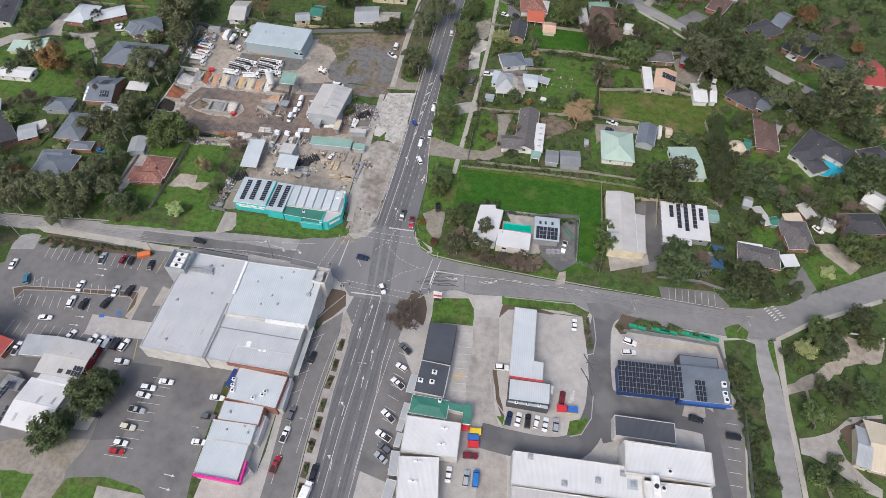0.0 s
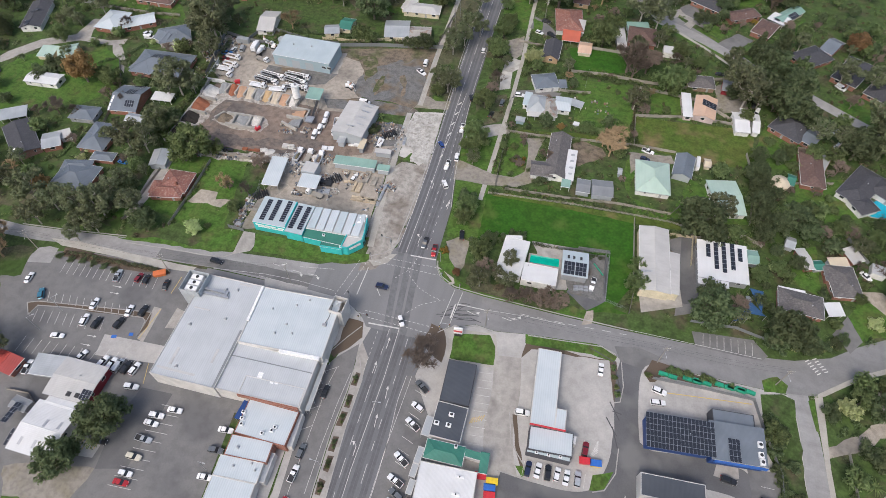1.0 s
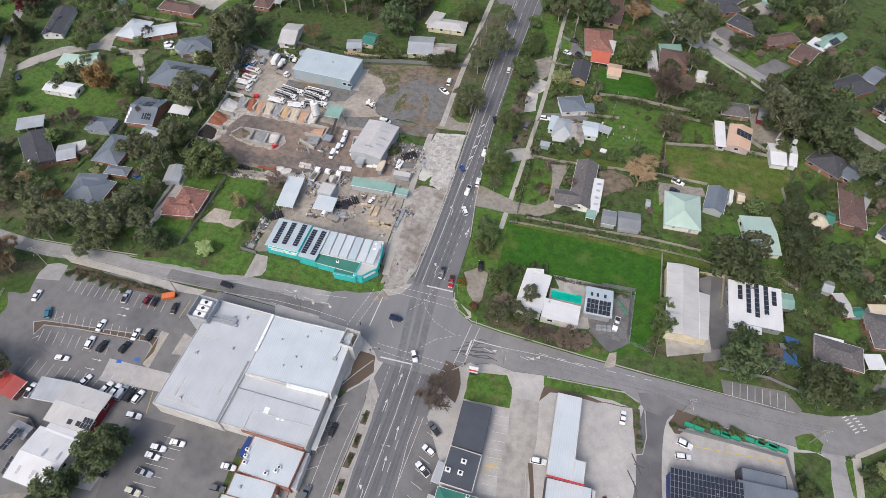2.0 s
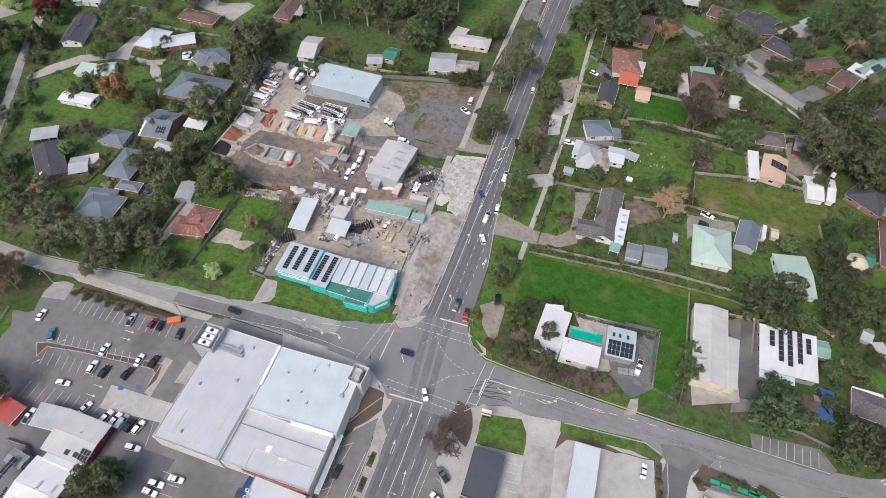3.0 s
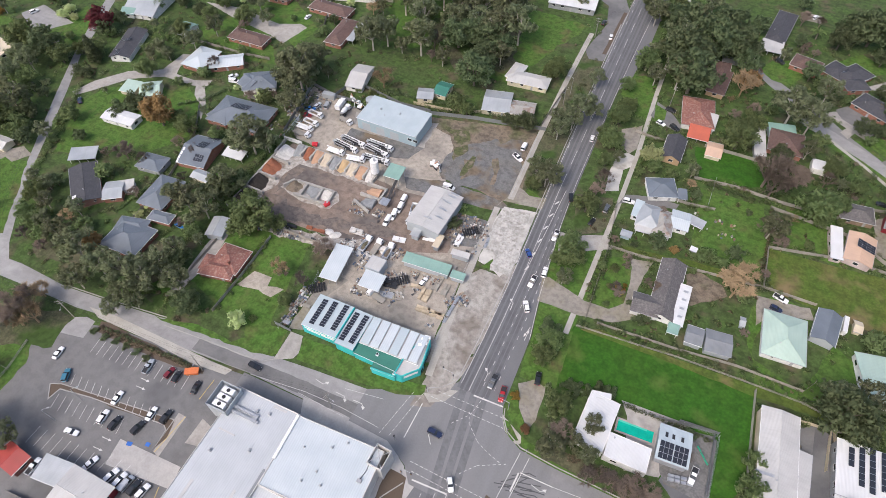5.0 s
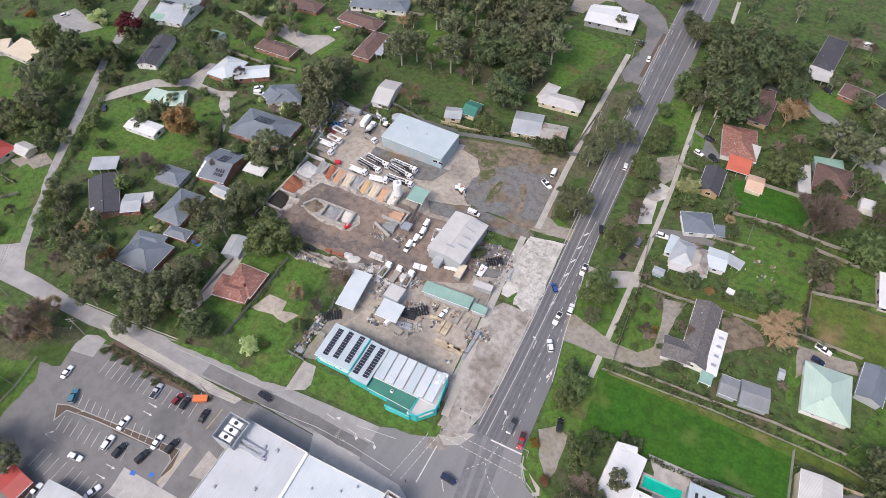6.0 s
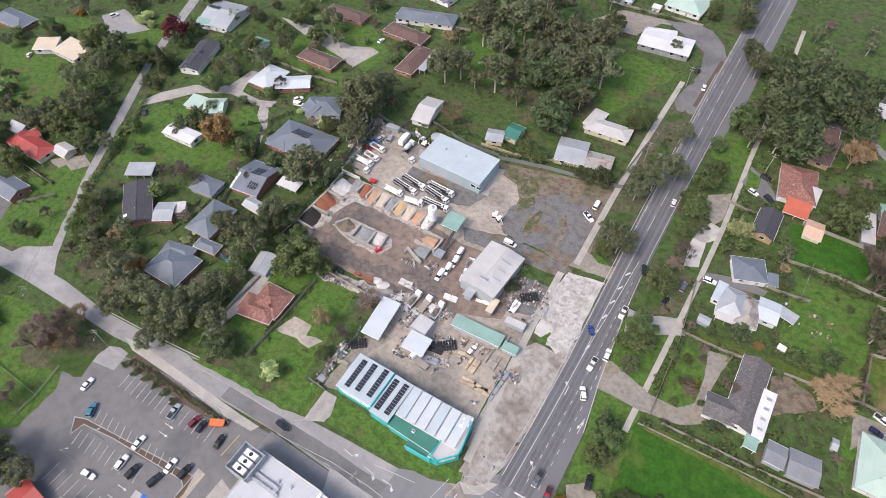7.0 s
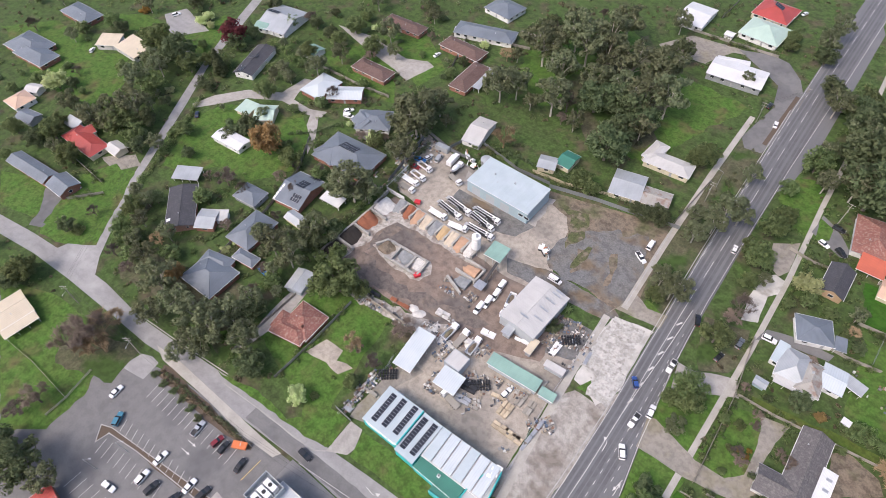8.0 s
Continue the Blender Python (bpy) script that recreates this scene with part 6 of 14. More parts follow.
patch("track", DRYGRASS, 4, [(18.5, 51), (25.8, 54.1), (50.5, 54), (75.5, 55.3), (93.3, 55.9), (101.9, 54.4), (102, 52.3), (93.5, 52.8), (76, 51.5), (51, 51.9)], 0.3, "worn grassy wheel track")
patch("verge", LAWN, 3, [(12.6, 9), (19, 6.9), (32.5, 4.2), (51.6, 3.5), (57.3, 7.8), (62.5, 6.6), (63.2, 3.4), (50.1, 2.9), (33, 2.6), (23.8, 3.2), (16.4, 3.8)], 0.4, "green grass verge")
patch("garden_bed", LITTER, 4, [(18.7, 7.7), (32.6, 9.9), (52, 9.1), (55.8, 7.2), (53, 4.5), (34, 4.9), (21.7, 4.2)], 0.6, "brown leaf litter under trees")
patch("verge", LAWN, 4, [(5, 19.3), (6.3, 21), (11.5, 14.7), (14.6, 9.9), (11.5, 9.5), (7.4, 12.9)], 0.2, "small green verge")
patch("verge", LAWN, 5, [(6.9, 10.6), (9.2, 10.6), (13.6, 6.4), (12.1, 5.2), (9, 7.5)], 0.1, "small green verge")
patch("footpath", PATH, 4, [(5.7, 12.2), (10.5, 9.7), (13.9, 8), (14.7, 5.9), (13.2, 4.9), (7.7, 7.9)], 0.0, "concrete kerb ramp")
patch("driveway", GRAVEL, 5, [(11.1, 27.1), (15.4, 26), (16.3, 14.7), (15.1, 10.1), (10, 16.2), (7, 23.5)], 0.4, "grey gravel lay-by")
patch("verge", LAWN, 3, [(5.4, 31.9), (5.6, 49.1), (17, 49.1), (17.6, 37.3), (18.2, 26.2), (13.3, 26.3), (6.5, 26)], 0.3, "green grass verge")
patch("apron", CONCRETE, 6, [(87.2, 28.2), (93.6, 29.2), (95.3, 17.5), (81.1, 11.3), (79.4, 22)], 0.0, "tan concrete apron before the shed")
patch("driveway", CARPARK, 5, [(89.8, 47), (98.6, 52.9), (100.8, 43.7), (99.9, 31.9), (100, 16.2), (92.6, 13), (94.7, 37.1), (90.3, 39.1)], 0.0, "dark asphalt driveway")
patch("driveway", SAND, 5, [(62.5, 6.6), (64.8, 7.9), (65, 2.2), (61.3, 0.6)], 0.2, "pale gravel driveway")
patch("patio", CONCRETE, 5, [(38.4, 32.4), (59.1, 33.5), (59, 29.4), (54.4, 13.8), (44.6, 11.4), (41.4, 27.8)], 0.0, "grey paved pool surround")
patch("yard", GREYFILL, 6, [(50.9, 29.9), (67.2, 33), (67.3, 12.2), (56.3, 12.8), (54, 15.5)], 0.3, "dark gravel yard")
lane("footpath", PATH, 6, [(14.8, 47.4), (15.1, 72.6), (15.4, 106.7), (15, 143.6), (12.9, 186.5), (12.4, 208.5), (11.9, 240.8), (9.2, 294.9)], 1.9, "pale concrete footpath beside the main road")
patch("verge", LAWN, 4, [(3.2, 52.6), (1.7, 66.3), (17.9, 66.6), (15.9, 87.5), (17.6, 75.1), (16.9, 55.5), (16, 48.4), (5, 39.4)], 0.3, "green roadside verge")
patch("verge", LAWN, 4, [(1.7, 66.3), (-1.9, 81), (0.5, 86.2), (16.5, 90.4), (15.9, 74.8), (16.7, 63.5)], 0.3, "green roadside verge")
patch("driveway", GRAVEL, 6, [(-0.2, 66.3), (2.4, 66.8), (17, 62.7), (34.4, 63.3), (28.3, 58.3), (16.6, 56.2), (1.6, 55.6)], 0.2, "pale gravel driveway crossing the verge")
patch("driveway", CONCRETE, 5, [(1.4, 78.3), (-0.9, 88.9), (4, 89), (16.3, 95.2), (19, 88.8), (14.5, 86.4)], 0.2, "pale concrete driveway")
patch("verge", LITTER, 4, [(3.4, 92.4), (-1.6, 110), (12.4, 114.2), (15.4, 102), (12.8, 94.8), (5.4, 90.1)], 0.4, "brown leaf litter under roadside trees")
patch("driveway", PALECONC, 6, [(8.3, 116.5), (7.0, 125.9), (7.3, 137.9), (10.6, 142.1), (14.0, 141.2), (14.4, 134.6), (12.0, 131.3), (13.3, 119.1)], 0.2, "whitish crushed rock driveway")
patch("driveway", GRAVEL, 6, [(4.5, 155.5), (12.6, 162), (14, 146.6), (11.7, 141.6), (7.6, 144.7)], 0.3, "brown gravel parking strip")
patch("verge", LAWN, 4, [(-3.1, 194.2), (6.9, 198), (13.4, 191.4), (13.3, 165.9), (6.5, 167.5), (-2.1, 179.1)], 0.6, "green roadside verge")
patch("driveway", CARPARK, 6, [(14.1, 170), (14.6, 181.1), (19.8, 178.1), (25.6, 172.3), (28.9, 168.2), (26.1, 164.3), (16.6, 168.5)], 0.2, "grey asphalt driveway")
patch("lawn", LAWN, 7, [(16.3, 166.5), (14.2, 179), (19.9, 176.4), (20.3, 169.8)], 0.2, "green front lawn")
patch("driveway", CARPARK, 6, [(15.1, 112.3), (16.5, 118.4), (26.6, 121.6), (37.3, 122.2), (36.5, 119), (21.3, 115.9)], 0.2, "grey asphalt side driveway")
patch("track", DRYGRASS, 4, [(22, 92.4), (39.4, 94.5), (43.8, 96.2), (63.9, 97.5), (64.7, 94.1), (41.8, 92.4), (22.2, 89.7)], 0.3, "worn grassy wheel track")
patch("lawn", LAWN, 5, [(18.7, 85.1), (28.1, 88.1), (30.7, 85.7), (29.4, 75.9), (31.9, 69.6), (23.8, 61), (19.3, 61.5)], 0.3, "green front lawn")
patch("driveway", GRAVEL, 6, [(26.5, 87.9), (34.4, 89.7), (33, 82), (31.9, 71.7), (34.4, 63.3), (28.3, 58.3), (20.6, 60.5), (24.4, 61.5), (29.4, 67.6), (29.4, 75.9), (28.1, 83.6)], 0.3, "curved sandy gravel driveway")
patch("garden", SCRUBDIRT, 4, [(46.6, 89.8), (49.8, 92.4), (59.8, 90.1), (62.1, 85.8), (50.2, 76.1)], 0.5, "worn brown grass back yard")
patch("lawn", LAWN, 3, [(42.5, 134.8), (67.6, 135.4), (72.2, 114.8), (70, 99), (46.1, 103.3)], 0.6, "green back lawn")
patch("lawn", PADDOCK, 4, [(35.8, 158.3), (59.7, 161), (68.6, 146.3), (41.9, 138.2)], 0.6, "green back lawn")
patch("lawn", LAWN, 3, [(76.1, 139.1), (93.4, 140), (98.8, 117.4), (78.3, 117.4)], 0.4, "green back lawn")
patch("paddock", DRYGRASS, 3, [(70.6, 114.1), (96.9, 116.6), (123.3, 119.6), (123.1, 95.6), (109.4, 92.1), (74.5, 95.3)], 0.4, "worn yellow green paddock")
patch("lawn", LAWN, 4, [(69.8, 85.1), (76.7, 93.5), (90.5, 92.9), (88.9, 88.2), (75.8, 83.8), (72.6, 71), (75.7, 53.6), (110.2, 60.1), (121.5, 63), (121.6, 73.8), (106.2, 76.1), (96.9, 81.6), (89.4, 59.6), (74.4, 64.5), (70.8, 70.2)], 0.5, "green lawn round the houses")
patch("driveway", GRAVEL, 5, [(71, 91), (88.5, 93.3), (90.4, 88.9), (77.5, 85.9), (72.6, 78.5)], 0.3, "grey gravel driveway")
patch("driveway", GRAVEL, 4, [(107, 146), (120.6, 158.7), (122.1, 130.6), (108.5, 127.7)], 0.4, "grey gravel driveway")
lane("lane_road", MIDROAD, 5, [(35.7, 226.9), (50.8, 228.4), (63.1, 216.4), (81, 203.5), (92.8, 191.5), (107.2, 180), (122.4, 168.2), (137.2, 156)], 6.5, "grey asphalt residential street")
lane("lane_road", OLDROAD, 5, [(72.6, 206.4), (82.3, 194), (103.4, 182.3), (120.4, 170.5), (125.7, 164.3)], 6.5, "grey asphalt residential street")
lane("lane_road", OLDROAD, 5, [(149.3, 150.6), (161.5, 142.2), (177.8, 131), (197.8, 119.5)], 6.0, "grey asphalt residential street")
lane("footpath", PATH, 6, [(75.5, 194.5), (88.2, 187.5), (102.8, 176.1), (116.3, 163.7)], 1.6, "pale concrete footpath")
patch("driveway", CONCRETE, 6, [(84.6, 205.1), (91.7, 210.5), (94.4, 207.2), (101.7, 208.2), (106.3, 216.9), (98.8, 220.4), (106.7, 201.9), (102.2, 193.6), (92.3, 199.8)], 0.1, "pale concrete driveways")
patch("driveway", CONCRETE, 6, [(100.8, 233), (113.4, 245.9), (123, 245.2), (116, 232.6), (108.5, 231.6)], 0.1, "pale concrete driveway")
patch("lawn", LAWN, 6, [(56.3, 228.3), (65.9, 240.2), (74.8, 231.4), (68.1, 218.6)], 0.3, "green front lawn")
patch("lawn", LAWN, 4, [(89.5, 250.6), (107.9, 258.7), (113.3, 250.8), (95.5, 238)], 0.3, "green back lawn")
patch("verge", LAWN, 4, [(73.1, 193.5), (102.3, 191.6), (120.7, 172.8), (116.3, 167.3), (93.4, 179.7)], 0.4, "green street verge")
patch("lawn", LAWN, 4, [(162.1, 146.7), (171.2, 155.5), (183, 146.9), (178.8, 137.4), (165.6, 134.5)], 0.4, "green front lawn")
patch("lawn", LAWN, 3, [(128.8, 126.4), (143.3, 117.3), (139, 97.2), (122, 97.2)], 0.6, "green back lawn")
patch("lawn", LAWN, 3, [(138.6, 93.5), (160.6, 98.3), (162.3, 78), (138.3, 66.3)], 0.6, "green back lawn")
patch("lawn", LAWN, 3, [(155.9, 34.9), (169.5, 43.3), (172.7, 28.1), (155.5, 19.4), (150.5, 25.9)], 0.4, "green front lawn")
patch("driveway", CARPARK, 5, [(145.7, 19.7), (151.9, 28.8), (155.5, 19.4), (150.7, 13.4)], 0.2, "grey driveway")
patch("driveway", SAND, 5, [(156.7, 40.5), (165.2, 42.4), (173.8, 33.5), (168.8, 28.5)], 0.4, "brown dirt driveway")
patch("lawn", LAWN, 3, [(134.9, 53.1), (144.1, 58.2), (143.6, 35), (133.5, 38.3)], 0.4, "green back lawn")
patch("yard", SAND, 3, [(-69.1, 23.9), (-69.6, 47.1), (-43.5, 62.6), (-27.2, 67.8), (-25, 29.8), (-23.9, 22.5), (-42.9, 17.5), (-55.2, 16.3), (-67.8, 22.5)], 0.4, "sandy gravel yard of the timber supplies")
patch("yard", REDDIRT, 3, [(-121.3, 46.8), (-122.4, 85.7), (-96.2, 85.8), (-79.4, 85.2), (-56, 84.4), (-39.1, 80), (-35.7, 60.9), (-49.6, 55), (-64, 46.1), (-78.4, 48.5)], 0.5, "brown compacted dirt of the landscape yard")
patch("yard", SAND, 4, [(-129.5, 90.1), (-135.5, 122.5), (-110, 118), (-72, 119.9), (-56.8, 110.1), (-53, 96.3), (-50.2, 82.9), (-71.5, 81.6), (-95.3, 84.8)], 0.6, "pale sandy gravel yard with trucks")
patch("apron", GREYFILL, 5, [(-104.4, 105.1), (-94.4, 105.2), (-69.4, 107.2), (-72.1, 98.6), (-79.6, 96.2), (-103.6, 98.6)], 0.4, "dark asphalt strip before the shed")
patch("apron", CONCRETE, 6, [(-105.1, 108.6), (-107.6, 115.6), (-72.7, 111), (-73.6, 123.2), (-70.3, 124.3), (-69, 107.4), (-95.2, 106.1)], 0.1, "pale concrete apron round the shed")
patch("yard", SCRUBDIRT, 3, [(-76.2, 126.3), (-28.6, 139.6), (-20.7, 97.7), (-28.8, 92.6), (-61.3, 99.7), (-57.6, 109.5)], 0.5, "scrubby empty block")
patch("yard", GREYFILL, 5, [(-58.9, 105.6), (-53.2, 116.5), (-43, 126.3), (-32.4, 129.5), (-25, 109.2), (-24.8, 97.3), (-34.8, 95.3), (-47.6, 93.6), (-56.5, 96.1)], 1.2, "blue grey gravel fill with puddled ruts")
patch("yard", SCRUBDIRT, 6, [(-39.6, 114.2), (-37.6, 115.2), (-34.6, 107.8), (-33.4, 100), (-35.2, 99.2), (-36.5, 106.3)], 0.8, "brown ridge of scrubby dirt")
patch("yard", SCRUBDIRT, 6, [(-50.1, 108.5), (-47.9, 109.6), (-45.1, 103.3), (-46, 97.1), (-47.6, 97.4), (-47.5, 102.6)], 0.8, "brown ridge of scrubby dirt")
patch("yard", SCRUBDIRT, 7, [(-44.4, 128.8), (-37.6, 134.2), (-36.7, 127.9), (-40.4, 123.8)], 0.8, "patch of scrubby weeds")
patch("driveway", GREYFILL, 6, [(-68.9, 88.6), (-52.4, 93.6), (-27.3, 93.8), (-24.1, 92), (-28, 87.5), (-42.8, 85.8), (-65.2, 83.4)], 0.4, "dark gravel driveway")
patch("driveway", GRAVEL, 6, [(-28.6, 88.4), (-27.3, 93.8), (-11.6, 96.4), (-10.6, 102.8), (-18.2, 101.1), (-24, 103.9), (-26.3, 96.1)], 0.3, "grey gravel crossing")
lane("footpath", PATH, 9, [(-20.3, 13.6), (-21.8, 25.1), (-23.3, 37.6), (-24.8, 52.3), (-26.3, 69.8), (-27.6, 89.8)], 2.4, "pale concrete footpath beside the yard")
lane("footpath", PATH, 6, [(-24.5, 96), (-26.5, 130.7), (-28.1, 174.4), (-28.6, 204.3), (-28.8, 220.7)], 2.4, "pale concrete footpath")
patch("verge", PALECONC, 5, [(-26.7, 81.5), (-25.6, 90.8), (-12.6, 94.2), (-12.3, 87.7), (-11, 68.3), (-13.7, 59), (-19.3, 61.6), (-24, 62.7)], 0.4, "pale broken concrete rubble verge")
patch("verge", VERGEDIRT, 4, [(-22, 59.4), (-14.1, 59.8), (-12.7, 50.6), (-12.2, 40.2), (-12.3, 29.8), (-22.2, 17.4), (-29.6, 11.4), (-24.4, 26.1), (-25.1, 54.5)], 0.3, "grey gravel verge with tyre tracks")
patch("verge", VERGEDIRT, 5, [(-14.1, 59.8), (-10.5, 67.5), (-9.6, 33), (-10.5, 27), (-22.2, 17.4), (-18.2, 37.4), (-16.7, 47.4)], 0.4, "grey gravel verge")
patch("verge", LAWN, 7, [(-22.2, 60.4), (-19.6, 65.7), (-16.6, 61.3)], 0.1, "small green grass triangle")
patch("verge", LITTER, 3, [(-21.7, 99.7), (-26.5, 130.7), (-26.8, 171.4), (-26.9, 212.6), (-17.2, 213.3), (-13.6, 162.4), (-13.4, 131.2), (-12.6, 107), (-12.4, 97.2)], 0.5, "olive grass and litter verge")
patch("verge", LAWN, 4, [(-21.8, 93.8), (-19.8, 104.2), (-12.1, 101.6), (-13.3, 97.8)], 0.3, "green verge")
patch("lawn", LAWN, 4, [(-62.5, 1.7), (-64.6, 7.6), (-53.3, 9), (-38, 9), (-19.7, 19.4), (-30.4, 7.3), (-34.6, 7.4), (-45.3, 5.1), (-55.1, 1.2)], 0.2, "bright green grass before the shop")
patch("driveway", CONCRETE, 5, [(-69.2, -3.4), (-69.8, 7.9), (-65.2, 8.2), (-62.8, 2.5), (-63.4, -0.2)], 0.0, "pale concrete driveway")
patch("lawn", LAWN, 6, [(-222, -11.3), (-234, 13), (-228.5, 26), (-221.5, 24.5), (-203, -1), (-215, -9)], 0.4, "green front lawn beside the lane")
patch("lawn", LAWN, 6, [(-213, 40), (-227, 64), (-224, 71), (-202, 72), (-187, 63), (-199, 46)], 0.5, "wide green lawn beside the lane")
patch("lawn", LAWN, 6, [(-179, 77), (-193, 90), (-191, 98), (-174, 88), (-167, 72), (-180, 60)], 0.5, "green lawn between the houses")
patch("lawn", LAWN, 6, [(-262, -9), (-240, -6.4), (-229, -11), (-244, -17)], 0.4, "green front lawn")
patch("lawn", LAWN, 6, [(-313, 52), (-311, 66), (-288, 70), (-273, 57), (-290, 47)], 0.5, "wide green back lawn")
patch("lawn", LAWN, 6, [(-141, 57), (-130, 59.6), (-124, 51.6), (-132, 47.5)], 0.4, "small green back lawn")
patch("lawn", LAWN, 3, [(-133.7, -7.1), (-124.5, 5.9), (-112.8, 9.7), (-98.9, 5), (-75.9, 3), (-79.1, 11), (-81.7, 24), (-84.5, 43.6), (-100.1, 43), (-114.6, 37.6), (-120.1, 21), (-117.1, 3.5)], 0.5, "bright green house lawns")
patch("verge", LAWN, 6, [(-86, -4), (-75.8, 5.4), (-71.1, 6.8), (-70.2, -2.5), (-77.1, -4.1), (-110.6, -7.5), (-116.2, -7.7), (-100.1, -3.5)], 0.5, "green verge")
patch("driveway", CONCRETE, 5, [(-117.6, 0.4), (-117.9, 4.2), (-120.3, 23.8), (-119.9, 39.7), (-116.4, 39.3), (-113.5, 20.4), (-114.9, 6.6)], 0.2, "grey concrete driveway")
patch("garden", SAND, 5, [(-98.1, 16.1), (-96.4, 22.8), (-89, 23.4), (-87.5, 19.3), (-82.4, 20.8), (-84.6, 16.5), (-90.4, 17), (-94.8, 16.1)], 0.8, "bare sandy soil")
patch("lawn", LAWN, 3, [(-212.5, 37), (-227.6, 67), (-223.8, 80.2), (-201.9, 92.2), (-176.4, 87.9), (-165.5, 69.9), (-175.3, 53.8), (-190.7, 54.2), (-201.2, 41.7)], 0.7, "bright green house lawns")
patch("driveway", CONCRETE, 5, [(-236.3, 70.3), (-233.1, 80.8), (-223.7, 93.5), (-209.3, 102.1), (-189.5, 101.9), (-181.9, 105.4), (-181.1, 101), (-187.6, 98.4), (-204.5, 97.9), (-218.7, 89.4), (-225.9, 78.5), (-232.9, 69.4)], 0.1, "pale concrete shared driveway")
patch("driveway", CONCRETE, 5, [(-209.3, 102.1), (-208.8, 116.2), (-202.9, 118), (-202.9, 107.1), (-200.3, 101.2)], 0.1, "pale concrete driveway")
patch("driveway", CONCRETE, 5, [(-187.7, 100.9), (-182.1, 100.2), (-173.4, 90.3), (-168.4, 80.6), (-180.1, 89.7)], 0.1, "pale concrete driveway")
patch("driveway", CONCRETE, 5, [(-228.9, 159), (-207.4, 162.4), (-180.5, 158.5), (-170.1, 163.6), (-165, 161.8), (-168.5, 144.9), (-178.8, 148.2), (-206.8, 153.3)], 0.2, "pale concrete driveway")
patch("lawn", LAWN, 3, [(-217.5, 135.7), (-208.5, 155.1), (-185, 155), (-161.5, 129), (-179.7, 125.3), (-197.4, 127.9)], 0.6, "green lawn")
patch("lawn", LAWN, 3, [(-202.8, 166), (-184.2, 180.4), (-159.2, 163.5), (-161.4, 145), (-190.4, 156.8)], 0.6, "green lawn")
patch("lawn", LAWN, 3, [(-224.4, -8.7), (-222.8, 10.1), (-226.8, 25.7), (-218.1, 28.3), (-203.1, 8.2), (-195.5, -3.8), (-205.7, -12), (-217.9, -14.6)], 0.6, "bright green corner lawn")
patch("lawn", LAWN, 3, [(-263.8, -7.8), (-249.1, -0.4), (-232.4, 0.5), (-224.8, -10.9), (-244.7, -17.1)], 0.6, "bright green lawn")
patch("driveway", CARPARK, 5, [(-239.1, -0.8), (-236.6, 5.3), (-225.4, 4), (-219.8, -12.4), (-225.5, -15.2), (-229.1, -8.6)], 0.3, "grey driveway")
patch("driveway", GRAVEL, 5, [(-237.3, 24), (-227.2, 34.2), (-219.2, 31.7), (-225.7, 22.3)], 0.3, "grey gravel driveway")
patch("lawn", LAWN, 3, [(-325.3, 51.8), (-295.2, 75.2), (-256.4, 44.3), (-272.6, 36.7), (-301.2, 35.6)], 1.0, "green open lawn")
patch("lawn", LAWN, 3, [(-374.3, 46.3), (-354.9, 68.2), (-297.8, 67.1), (-316.4, 35)], 1.0, "green lawn")
patch("lawn", LAWN, 3, [(-347.7, 80.8), (-320.3, 102), (-284.9, 102.3), (-285.7, 128.8), (-268.3, 115.1), (-256.8, 99)], 1.0, "green lawn")
patch("driveway", OLDROAD, 5, [(-312.9, 107.8), (-307.8, 118.9), (-279.7, 112.9), (-292, 96.8)], 0.2, "grey driveway")
patch("lawn", LAWN, 3, [(-208.9, -34.6), (-185.6, -25.4), (-153.3, -22.8), (-142.2, -39.8), (-141.6, -53.4), (-152.5, -62.2)], 0.6, "green reserve with post fence")
patch("garden", LITTER, 4, [(-173.6, -27.8), (-142, -19.2), (-138.6, -32), (-160.4, -39.3)], 1.0, "brown ground under bare trees")
patch("garden", LITTER, 2, [(-178.5, -7.1), (-138.1, 0.7), (-114.9, -5.3), (-120.3, 3.7), (-128.4, 20.3), (-149.1, 16.4), (-179.5, 5.5)], 1.0, "leaf litter under the trees")
patch("reserve", LAWN, 2, [(-122.8, 164.5), (-98, 173.8), (-74.5, 163.6), (-51, 164.6), (-43.8, 192.3), (-32.1, 225.5), (-54.8, 228.4), (-85.9, 232.2), (-109.2, 258.4), (-137.2, 204.4)], 1.5, "green grass reserve")
patch("reserve", LITTER, 3, [(-109, 191.4), (-94.9, 249.7), (-65.2, 220.3), (-55.8, 173.9), (-78.3, 160.6)], 2.0, "dark litter under tall trees")
patch("driveway", GRAVEL, 5, [(-87.4, 246.1), (-76.8, 263.8), (-48.7, 267.1), (-36.1, 271), (-34.4, 266.5), (-55.2, 262.1), (-62.2, 244.8), (-81.5, 241.6)], 0.4, "brown gravel turning area")
patch("service_road", CARPARK, 5, [(-54, 266), (-39.1, 271.6), (-30.2, 269.8), (-21.4, 259.9), (-16, 248.2), (-15.9, 209.8), (-17, 200), (-23.9, 199), (-27.6, 205.1), (-24.1, 231.7), (-28.1, 249.3), (-35.4, 254.5)], 0.0, "grey asphalt service lane")
lane("median_strip", MULCH, 7, [(-18.1, 205.9), (-18, 246.7)], 1.8, "dark planted median strip")
patch("main_road_shoulder", ASPHALT, 4, [(-16.8, 232.5), (-8.9, 342.8), (-0.8, 322.8), (1, 223.1), (-0.8, 187.9), (-7.3, 175)], 0.0, "dark asphalt shoulder")
